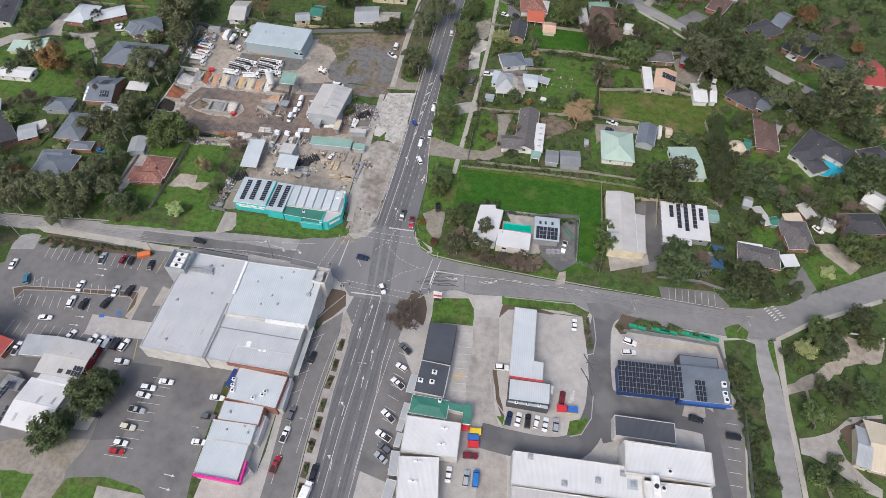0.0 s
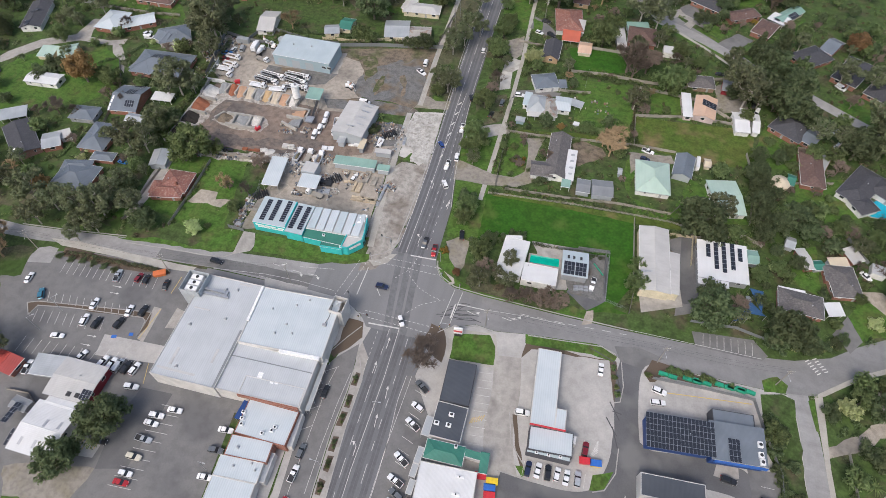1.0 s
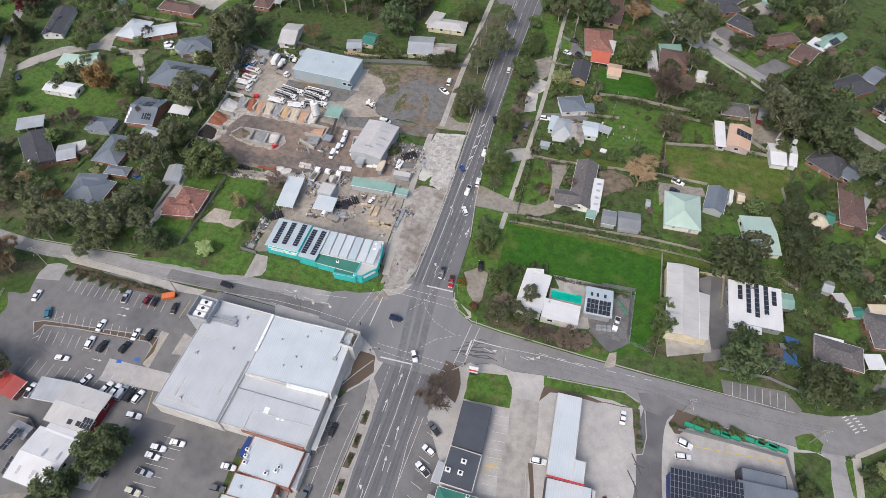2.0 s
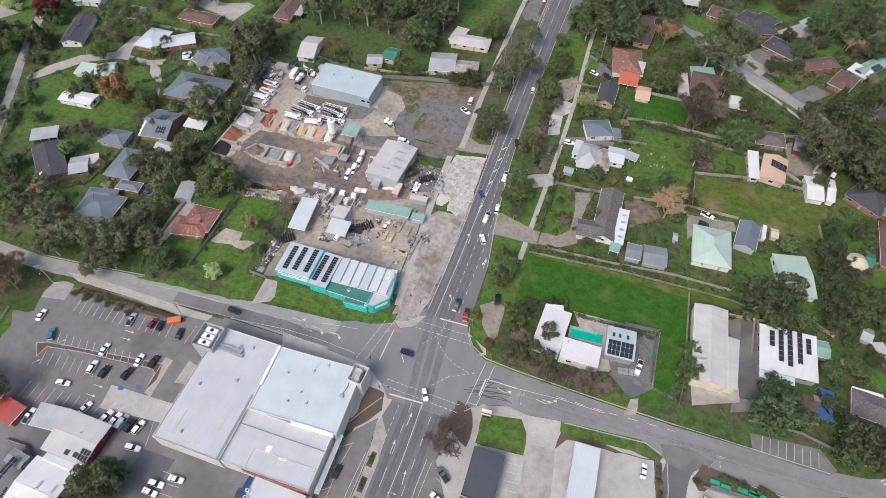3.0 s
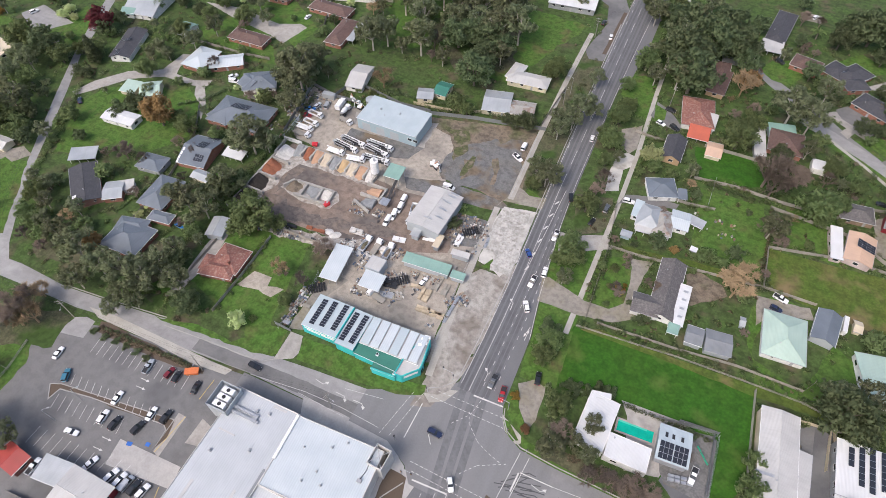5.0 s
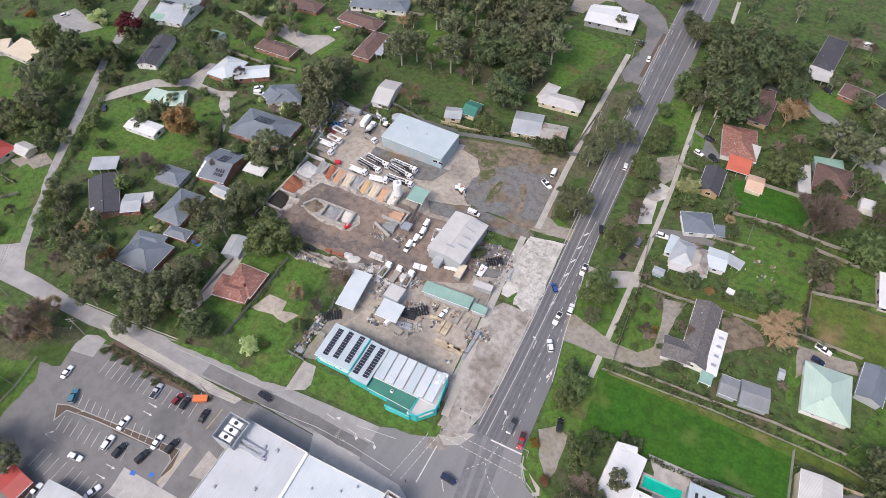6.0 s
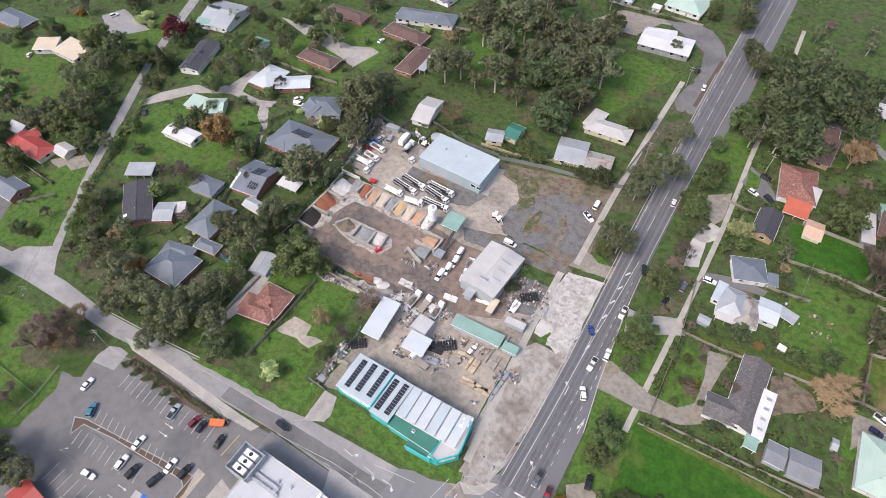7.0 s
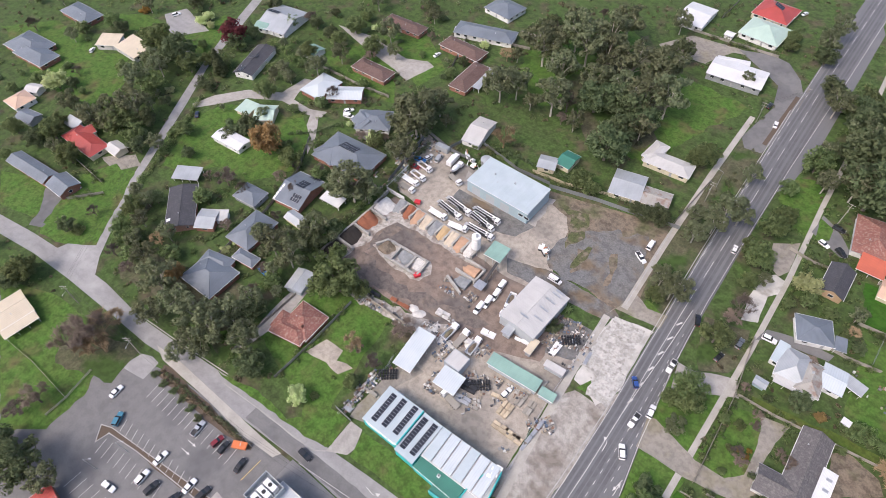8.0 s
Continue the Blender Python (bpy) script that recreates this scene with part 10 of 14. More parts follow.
# ---------------------------------------------------------------- road markings
stripe([(-6.4, 14.5), (-6.3, 40), (-6.6, 62)], 0.16, 0, 0)
stripe([(-6.6, 62), (-6, 85), (-5.8, 110)], 0.16, 0, 0)
stripe([(-6.6, 62), (-7.6, 85), (-8.4, 110)], 0.16, 0, 0)
stripe([(-6.9, 66), (-6.3, 68.2)], 0.6, 0, 0)
stripe([(-7.04, 73), (-6.33, 75.2)], 0.6, 0, 0)
stripe([(-7.18, 80), (-6.36, 82.2)], 0.6, 0, 0)
stripe([(-7.32, 87), (-6.39, 89.2)], 0.6, 0, 0)
stripe([(-7.46, 94), (-6.42, 96.2)], 0.6, 0, 0)
stripe([(-7.6, 101), (-6.45, 103.2)], 0.6, 0, 0)
stripe([(-8.4, 110), (-9, 140), (-10.2, 200), (-11.5, 260), (-12, 400)], 0.15, 9, 6)
stripe([(-2.8, 18), (-2.6, 62), (-4.2, 100)], 0.14, 1.5, 2.5)
stripe([(1, 18), (0.8, 50), (-1.8, 92)], 0.14, 1.5, 2.5)
stripe([(-12.6, 110), (-13.2, 140), (-14.6, 200), (-15.2, 260)], 0.14, 3, 9)
stripe([(-9.6, 16), (-9.6, 34), (-10.1, 60), (-11.5, 90), (-13.4, 135), (-16.4, 235), (-17.6, 300)], 0.14, 0, 0)
stripe([(4.6, 40), (1.7, 58), (-1.8, 90), (-3.3, 115), (-3.8, 140), (-4.4, 200), (-4.1, 260), (-4.4, 400)], 0.14, 0, 0)
stripe([(-4.3, 13.7), (5.5, 14.2)], 0.5, 0, 0)
stripe([(-10.2, -17.7), (0.7, -17)], 0.5, 0, 0)
stripe([(0.8, -17), (1.4, -35), (1, -66), (2, -100)], 0.16, 0, 0)
stripe([(-2.4, -18), (-2, -42), (-1.6, -66), (0, -100)], 0.14, 3, 4)
stripe([(4.8, -20), (5, -42), (5.2, -66), (6.2, -100)], 0.14, 3, 4)
stripe([(8.3, -33), (8, -42), (9, -54), (9.2, -65), (9.6, -100)], 0.14, 0, 0)
stripe([(-6, -20), (-5.8, -36)], 0.14, 1, 1)
stripe([(-15, 10.2), (6.4, 10.8)], 0.16, 1.0, 0.6)
stripe([(-16.5, 7.6), (8, 7.8)], 0.16, 1.0, 0.6)
stripe([(-13, -13.2), (12.6, -13.6)], 0.16, 1.0, 0.6)
stripe([(-11.5, -15.6), (12, -16.2)], 0.16, 1.0, 0.6)
stripe([(15.5, 3.2), (13.8, -13)], 0.18, 0, 0)
stripe([(18.5, 2.8), (17, -12)], 0.18, 0, 0)
stripe([(-19, 7.5), (-22.5, -9.5)], 0.16, 1.0, 0.6)
stripe([(-22, 6.5), (-25.5, -9.8)], 0.16, 1.0, 0.6)
stripe([(17.6, -2.3), (27.4, -2.1)], 0.3, 0, 0)
stripe([(17.2, -2.5), (16.8, -8.5)], 0.5, 0, 0)
stripe([(27.4, -2.1), (42.5, -0.8), (55.8, -0.6)], 0.15, 0, 0)
stripe([(-3.4, 8.2), (-1.9, 4.7), (2.6, 0.7), (7.1, -1.2), (11.2, -2.3)], 0.15, 0.8, 0.8)
stripe([(1.5, -10.3), (5.3, -5.9), (12.9, -1.8)], 0.15, 0.8, 0.8)
stripe([(-6.9, 2.5), (-2.7, 7.5), (-1.2, 14.9)], 0.15, 0.8, 0.8)
stripe([(40.1, -0.4), (56.7, -0.1), (77, 1)], 0.15, 3, 3)
stripe([(-18, -7.8), (-17.9, -1.2), (-17.8, 4.3)], 0.3, 0, 0)
stripe([(-26.6, -8.4), (-40.1, -7.8), (-53.4, -8.3), (-72.8, -10.9)], 0.14, 0, 0)
stripe([(73.8, 3.1), (95, 3.4), (121.6, 3.6)], 0.14, 0, 0)
stripe([(-38.2, -10.1), (-55.2, -9.5)], 0.12, 0, 0)
stripe([(-29.6, 0.3), (-42.4, -1.9)], 0.12, 0, 0)
arrow(-5.6, 50.2, 2, -1, 4.5)
arrow(-3.2, 21.9, -1, -1, 4.5)
arrow(3.2, 41.1, -1, 0, 4.5)
arrow(2.8, 42.2, -190, 0, 4.5)
arrow(3.4, -49.8, 4, 0, 4.5)
arrow(3.8, -40.0, 6, 0, 4.5)
arrow(0.2, -59.8, 1, -1, 4.5)
arrow(1.6, -76.5, 7, -1, 4.5)
arrow(-1.2, -23.2, 0, 0, 4.5)
arrow(-2.8, -32.8, 0, 0, 4.5)
arrow(-11.2, -4.4, 38, 1, 4.5)
arrow(23.8, -4.6, -104, -1, 4.5)
arrow(36.5, -3.8, -98, -1, 4.5)
arrow(-50.4, -3.5, -97, -1, 4.5)
arrow(-42.1, -4.2, -92, 1, 4.5)
arrow(-35.8, -4.0, -88, 1, 4.5)
arrow(38.4, -3.0, -91, -1, 4.5)
stripe([(135.6, 6.4), (136.8, 7.4)], 0.35, 0, 0)
stripe([(136.2, 5.6), (137.5, 6.6)], 0.35, 0, 0)
stripe([(136.9, 4.8), (138.2, 5.8)], 0.35, 0, 0)
stripe([(137.6, 4), (138.9, 5)], 0.35, 0, 0)
stripe([(138.3, 3.2), (139.5, 4.2)], 0.35, 0, 0)
stripe([(138.9, 2.4), (140.2, 3.4)], 0.35, 0, 0)
stripe([(138, 7.8), (139.3, 8.6)], 0.35, 0, 0)
stripe([(138.7, 7), (139.9, 7.8)], 0.35, 0, 0)
stripe([(139.4, 6.3), (140.6, 7)], 0.35, 0, 0)
stripe([(140.1, 5.5), (141.3, 6.2)], 0.35, 0, 0)
stripe([(140.7, 4.7), (142, 5.4)], 0.35, 0, 0)
stripe([(141.4, 3.9), (142.6, 4.6)], 0.35, 0, 0)
TRACK = surface("polished_wheel_track", (0.132, 0.132, 0.137), (0.122, 0.122, 0.127), 0.15, 2.0, rough=0.75, mottle=0.1)
JTRACK = surface("tyre_darkened_junction", (0.172, 0.172, 0.175), (0.158, 0.158, 0.161), 0.15, 2.0, rough=0.8, mottle=0.15)
for x in (-8.9, -7.3, -4.9, -3.6, -1.6, -0.3):
    lane("wheel_track", TRACK, 7, [(x, 14), (x, 40), (x - 0.3, 62), (x - 2.0 - 0.3 * (x > -4), 100), (x - 3.3, 140), (x - 4.6, 200), (x - 5.5, 260), (x - 6, 400)], 1.0, "dark polished wheel track in the asphalt")
for x in (-3.9, -2.9, -0.9, 0.2, 2.2, 3.2, 5.6, 6.7):
    lane("wheel_track", TRACK, 7, [(x, -19), (x + 0.3, -50), (x + 0.8, -80), (x + 2.2, -120)], 0.9, "dark polished wheel track in the asphalt")
for x0, x1 in ((-8.1, -3.4), (-4.3, -0.4), (-1.0, 2.7)):
    lane("wheel_track", JTRACK, 7, [(x0, 14), ((x0 * 2 + x1) / 3, 2), ((x0 + x1 * 2) / 3, -9), (x1, -19)], 2.3, "tyre-darkened lane across the junction")
SKID = surface("black_tyre_skids", (0.07, 0.07, 0.072), (0.1, 0.1, 0.102), 0.5, 3.0, rough=0.8)
lane("skid_mark", SKID, 8, [(11.7, -8.2), (16.6, -6.8), (22.3, -5.4)], 0.28, "black curved tyre skid marks")
lane("skid_mark", SKID, 8, [(13.3, -8.8), (18.1, -6.1), (26.2, -5.1)], 0.28, "black curved tyre skid marks")
lane("skid_mark", SKID, 8, [(15.5, -8.7), (23.6, -6.6), (27.4, -7.4)], 0.28, "black curved tyre skid marks")
lane("skid_mark", SKID, 8, [(15.6, -4.1), (20, -1.3), (22.2, -1.4)], 0.28, "black curved tyre skid marks")
lane("skid_mark", SKID, 8, [(18.9, -8.3), (25.5, -7.2)], 0.28, "black curved tyre skid marks")
lane("skid_mark", SKID, 8, [(15.2, -5.6), (18, -3.3), (21.8, -2.3)], 0.28, "black curved tyre skid marks")
lane("skid_mark", SKID, 8, [(14.7, -7.6), (18.7, -7.7), (21.4, -7.9)], 0.28, "black curved tyre skid marks")
lane("skid_mark", SKID, 8, [(16.9, -5.2), (20.2, -4.5), (24.3, -3.4)], 0.28, "black curved tyre skid marks")
lane("skid_mark", SKID, 8, [(13.4, -7.1), (16.6, -4.6)], 0.28, "black curved tyre skid marks")
lane("skid_mark", SKID, 8, [(19.2, -6.7), (24, -5.3)], 0.28, "black curved tyre skid marks")
lane("skid_mark", SKID, 8, [(16.9, -6.7), (20.1, -2.7)], 0.28, "black curved tyre skid marks")
lane("skid_mark", SKID, 8, [(65.5, -7.2), (73.6, -10.2), (76.1, -18.6)], 0.35, "black curved tyre skid marks")
lane("skid_mark", SKID, 8, [(74.7, -27.5), (77.6, -27.9)], 0.35, "black curved tyre skid marks")
lane("skid_mark", SKID, 8, [(73.6, -24.6), (77.1, -30.1)], 0.35, "black curved tyre skid marks")
lane("skid_mark", SKID, 8, [(73, -30), (76.7, -35.3)], 0.35, "black curved tyre skid marks")
lane("skid_mark", SKID, 8, [(75.1, -32.6), (77.3, -39.1)], 0.35, "black curved tyre skid marks")
bays(-125.9, -27.4, 2.59, 0.18, 14, -0.7, 5.1)
bays(-122.7, -38.9, 2.71, 0.18, 12, -1.6, 3.5)
bays(-122.6, -47.2, 2.74, 0.28, 9, -1.2, 4.5)
bays(-120.8, -58.5, 3.04, 0.17, 7, 0.0, 5.6)
bays(-94.9, -55.2, 3.53, -0.22, 4, 0.8, 5.7)
bays(-63.6, -62.5, -0.27, -2.87, 9, 7.3, 0.5)
bays(12.5, -37.0, 0.07, -3.86, 7, 3.8, -1.3)
bays(31.2, -25.6, 0.19, -2.63, 10, 4.4, 0.5)
bays(50.5, -54.6, 3.02, 0.17, 6, 0.1, 4.5)
bays(119.1, -39.3, -0.05, -3.83, 6, 3.8, 0.1)
bays(-18.6, -38.9, -0.27, -6.90, 3, 4.4, 3.2)
stripe([(-14.7, -35.9), (-15.5, -43.6), (-15, -58.7), (-14.5, -75.1), (-13.8, -86)], 0.12, 0, 0)
stripe([(-9.7, -37), (-10.2, -47.7), (-10.2, -61.5), (-9.7, -75.9)], 0.12, 0, 0)
stripe([(10, -32.8), (9, -57.4), (9, -78.7)], 0.12, 0, 0)
stripe([(-83.5, -43.8), (-82.3, -31.2)], 0.2, 0, 0, YELLOW)
stripe([(-73.1, -58), (-75.3, -51)], 0.2, 0, 0, YELLOW)
stripe([(87.5, -17.3), (117.6, -13.7)], 0.3, 0, 0, YELLOW)
stripe([(-82.2, -24.8), (-82.1, -17.5)], 0.2, 0, 0, YELLOW)
stripe([(31.8, -43.2), (32.5, -41.1)], 0.25, 0, 0, YELLOW)
stripe([(32.4, -42.9), (33.1, -40.7)], 0.25, 0, 0, YELLOW)
stripe([(33.1, -42.5), (33.8, -40.4)], 0.25, 0, 0, YELLOW)
stripe([(33.8, -42.2), (34.5, -40)], 0.25, 0, 0, YELLOW)
stripe([(34.5, -41.8), (35.2, -39.7)], 0.25, 0, 0, YELLOW)
stripe([(35.2, -41.5), (35.9, -39.3)], 0.25, 0, 0, YELLOW)
stripe([(69.2, -44.3), (71.7, -41.6)], 0.25, 0, 0)
stripe([(69.5, -43.4), (71.6, -41)], 0.25, 0, 0)
stripe([(69.8, -42.6), (71.6, -40.5)], 0.25, 0, 0)
stripe([(70.1, -41.8), (71.5, -39.9)], 0.25, 0, 0)
stripe([(70.4, -40.9), (71.5, -39.3)], 0.25, 0, 0)
stripe([(70.7, -40.1), (71.5, -38.7)], 0.25, 0, 0)
stripe([(71, -39.2), (71.4, -38.2)], 0.25, 0, 0)
stripe([(-83.8, -83.1), (-84.1, -79.6)], 0.25, 0, 0, YELLOW)
stripe([(-82.8, -82.7), (-83, -79.2)], 0.25, 0, 0, YELLOW)
stripe([(-81.7, -82.3), (-81.9, -78.8)], 0.25, 0, 0, YELLOW)
stripe([(-80.6, -81.8), (-80.8, -78.4)], 0.25, 0, 0, YELLOW)
stripe([(-79.5, -81.4), (-79.7, -78)], 0.25, 0, 0, YELLOW)
stripe([(-78.4, -81), (-78.6, -77.5)], 0.25, 0, 0, YELLOW)
stripe([(-77.3, -80.6), (-77.4, -77.1)], 0.25, 0, 0, YELLOW)
stripe([(-76.2, -80.2), (-76.3, -76.7)], 0.25, 0, 0, YELLOW)
stripe([(-92.9, -45.4), (-91.2, -45)], 1.2, 0, 0, BLUE)
stripe([(-87.6, -43.1), (-86.2, -42.8)], 1.2, 0, 0, BLUE)
arrow(-99.3, -47.0, -86, 0, 3.5)
arrow(-99.5, -50.4, -86, 0, 3.5)
arrow(-101.7, -29.9, -86, 0, 3.5)
arrow(-102.3, -27.2, -87, 0, 3.5)
arrow(-44.1, -89.9, -90, 0, 3.5)
arrow(-43.5, -93.7, -92, 0, 3.5)
kerb_line([(-18.6, 9.6), (-14.5, 12), (-11.2, 16), (-10.8, 33), (-11, 60), (-12.6, 90), (-14.6, 135), (-17.4, 235)])
kerb_line([(6.2, 14), (7, 11), (9.4, 7.6), (15, 4.6), (26, 3.8), (54, 3.2), (77, 3.1)])
kerb_line([(14, -15), (16.5, -12.6), (20, -11.6), (26, -9.1), (32, -9.8)])
kerb_line([(-112, -6), (-134, -9), (-154, -11.2)])
kerb_line([(-110.4, -8.8), (-90.6, -7), (-80.7, -6.5), (-72, -5.4), (-69.2, -3.4)])
kerb_line([(-129.1, -41.3), (-125.6, -39.8), (-84.8, -33.5), (-84.3, -43.5), (-85, -37.1), (-86.7, -36.1), (-113.7, -39.2), (-124.8, -41.3), (-125.6, -45.4), (-129.1, -41.3)])
kerb_line([(43.1, -54.9), (52.1, -55.1), (50.6, -51.4), (45.6, -45.8), (43.3, -36.3)])
kerb_line([(76, -9.7), (77.4, -18.4), (76.8, -23.9), (74.9, -24.7)])
kerb_line([(71.2, -53.8), (74.6, -52.4), (77.4, -46.7), (77.6, -39)])

# ---------------------------------------------------------------- cars
car(-126.2, -37.0, 119, "suv", "teal", "parked in a marked bay")
car(-104.3, -23.2, 100, "ute", "silver", "parked in a marked bay")
car(-96.5, -21.9, 87, "hatch", "darkred", "parked in a marked bay")
car(-93.5, -21.9, 97, "hatch", "black", "parked in a marked bay")
car(-85.5, -22.2, 101, "sedan", "black", "parked in a marked bay")
car(-105.6, -35.7, 93, "sedan", "white", "parked in a marked bay")
car(-105.0, -42.3, 97, "suv", "white", "parked in a marked bay")
car(-100.3, -42.3, 91, "suv", "black", "parked in a marked bay")
car(-92.2, -35.1, 95, "sedan", "white", "parked in a marked bay")
car(-87.4, -33.9, 90, "suv", "black", "parked in a marked bay")
car(-92.9, -40.3, 82, "suv", "black", "parked in a marked bay")
car(-97.9, -54.5, 74, "sedan", "white", "parked in a marked bay")
car(-89.7, -54.5, 78, "suv", "white", "parked in a marked bay")
car(-86.5, -54.4, 84, "suv", "white", "parked in a marked bay")
car(-84.1, -54.5, 85, "van", "silver", "parked in a marked bay")
car(-81.3, -54.3, 88, "suv", "black", "parked in a marked bay")
car(-78.3, -54.0, 82, "suv", "white", "parked in a marked bay")
car(-75.9, -59.8, 7, "suv", "white")
car(-112.4, -62.5, 95, "ute", "white", "parked beside a shed")
car(-110.3, -50.0, 9, "sedan", "white", "driving through the car park", group="cars on the road")
car(-58.4, -63.2, 5, "sedan", "white", "parked in a marked bay")
car(-63.0, -66.2, 5, "suv", "white", "parked in a marked bay")
car(-63.4, -68.8, 0, "sedan", "white", "parked in a marked bay")
car(-62.9, -73.8, 1, "ute", "silver", "parked in a marked bay")
car(-62.9, -79.3, 1, "suv", "cream", "parked in a marked bay")
car(-62.6, -84.2, 3, "hatch", "white", "parked in a marked bay")
car(-62.5, -86.8, 3, "sedan", "red", "parked in a marked bay")
car(-75.4, -77.8, 5, "suv", "black", "parked in a marked bay")
car(-40.1, -64.8, 5, "sedan", "white", "parked in a marked bay")
car(-40.1, -71.2, 5, "suv", "grey", "parked in a marked bay")
car(-39.5, -79.1, 6, "sedan", "white", "parked in a marked bay")
car(-15.2, -45.2, 88, "sedan", "black", "parked along the shop street")
car(-15.2, -64.8, 88, "suv", "grey", "parked along the shop street")
car(-14.8, -71.5, 87, "ute", "white", "parked along the shop street")
car(-14.4, -80.6, 85, "ute", "red", "parked along the shop street")
car(14.3, -35.6, 145, "ute", "grey", "parked nose-in at an angle")
car(14.8, -42.4, 156, "hatch", "white", "parked nose-in at an angle")
car(14.9, -48.2, 148, "ute", "white", "parked nose-in at an angle")
car(14.6, -59.3, 146, "ute", "white", "parked nose-in at an angle")
car(14.8, -65.7, 157, "ute", "white", "parked nose-in at an angle")
car(16.1, -69.3, 154, "suv", "grey", "parked nose-in at an angle")
car(15.8, -72.2, 152, "sedan", "silver", "parked nose-in at an angle")
car(-2.5, -80.3, 92, "suv", "black", "driving on the main road", group="cars on the road")
truck(-2.8, -86.7, 84, "box", "white", "driving on the main road")
car(51.9, -52.2, 87, "wagon", "navy", "parked in a marked bay")
car(54.8, -51.9, 85, "sedan", "white", "parked in a marked bay")
car(57.8, -51.8, 92, "suv", "black", "parked in a marked bay")
car(60.5, -51.5, 85, "hatch", "white", "parked in a marked bay")
car(63.3, -51.8, 87, "sedan", "white", "parked in a marked bay")
car(66.5, -51.4, 90, "suv", "silver", "parked in a marked bay")
car(47.2, -35.6, 6, "suv", "white", "parked on the concrete")
car(69.6, -14.5, 90, "sedan", "white", "parked on the concrete")
car(67.7, -42.0, 87, "suv", "darkred", "parked on the concrete")
car(88.6, -17.2, -11, "suv", "white", "parked on the concrete")
car(88.4, -21.2, 10, "wagon", "white", "parked on the concrete")
car(109.7, -40.2, -5, "suv", "black", "parked on the concrete")
car(120.9, -43.5, 3, "suv", "black", "parked on the concrete")
car(36.7, -72.8, 93, "sedan", "white", "parked on the concrete")
car(42.0, -72.8, 91, "wagon", "silver", "parked on the concrete")
car(44.8, -72.3, 94, "van", "brightblue", "parked on the concrete")
car(42.1, -66.1, 8, "suv", "darkred", "parked on the concrete")
car(-0.6, 20.4, -92, "ute", "grey", "waiting at the stop line", group="cars on the road")
car(3.8, 17.7, -84, "ute", "red", "waiting at the stop line", group="cars on the road")
car(12.1, 27.6, 101, "suv", "black", "parked on the gravel lay-by")
car(0.6, -14.3, -58, "hatch", "white", "driving on the main road", group="cars on the road")
car(-8.4, 73.4, 128, "hatch", "blue", "driving on the main road", group="cars on the road")
car(0.0, 67.8, 95, "suv", "white", "driving on the main road", group="cars on the road")
car(-0.9, 51.3, 120, "suv", "white", "driving on the main road", group="cars on the road")
car(-10.1, -2.6, 0, "suv", "navy", "turning through the junction", group="cars on the road")
car(-2.7, 62.1, -93, "ute", "white", "driving on the main road", group="cars on the road")
car(-72.8, -8.1, -2, "suv", "black", "driving along the side street", group="cars on the road")
car(-134.8, -32.3, 98, "sedan", "white", "driving out of the car park", group="cars on the road")
car(-2.0, 85.6, -90, "ute", "white", "driving on the main road", group="cars on the road")
car(-5.3, 143.6, 96, "hatch", "white", "driving on the main road", group="cars on the road")
car(-2.8, 106.8, 111, "suv", "black", "driving on the main road", group="cars on the road")
car(21.4, 176.9, -3, "suv", "black", "parked beside a house")
car(19.4, 166.2, -19, "hatch", "white", "parked beside a house")
car(25.6, 165.8, -28, "suv", "black", "parked beside a house")
car(18.6, 114.7, 5, "suv", "white", "parked beside a house")
car(11.7, 107.1, 87, "suv", "grey", "parked beside a house")
car(8.4, 98.2, 78, "hatch", "black", "parked beside a house")
car(-25.8, 231.8, 85, "suv", "black", "parked beside a house")
car(-18.9, 220.8, 97, "sedan", "white", "parked beside a house")
car(-228.0, 6.5, 82, "van", "white", "parked beside a house")
car(-227.4, 66.8, 138, "sedan", "navy", "parked beside a house")
car(-312.9, 64.5, 127, "hatch", "white", "parked beside a house")
car(-134.8, 27.9, -5, "sedan", "brightblue", "parked beside a house")
car(-306.4, 111.3, 71, "suv", "white", "parked beside a house")
car(-169.7, 169.9, 87, "sedan", "white", "parked beside a house")
car(-175.4, 194.0, 7, "hatch", "white", "parked beside a house")
car(-39.2, 316.9, 71, "sedan", "white", "parked beside a house")
car(-174.0, 111.8, 63, "suv", "white", "parked beside a house")
car(-171.4, 109.0, 15, "van", "white", "parked beside a house")
car(78.7, 92.8, -15, "ute", "white", "parked beside a house")
car(77.8, 87.8, -8, "hatch", "navy", "parked beside a house")
car(63.2, 18.4, -96, "ute", "white", "parked beside a house")
car(109.6, 155.7, -3, "sedan", "black", "parked beside a house")
car(61.7, 235.9, -32, "suv", "black", "parked beside a house")
car(73.8, 283.8, 61, "suv", "white", "parked beside a house")
car(158.5, 118.2, 55, "sedan", "silver", "parked beside a house")
car(164.9, 160.5, -41, "van", "white", "parked beside a house")
car(127.5, 140.3, 84, "van", "white", "parked beside a house")
car(125.6, 132.1, 71, "van", "white", "parked beside a house")
car(124.2, 136.1, 82, "suv", "black", "parked beside a house")
car(160.2, 48.0, -47, "sedan", "white", "parked beside a house")
car(125.4, 148.6, 82, "sedan", "silver", "parked beside a house")
car(158.9, 127.5, 44, "sedan", "silver", "parked beside a house")

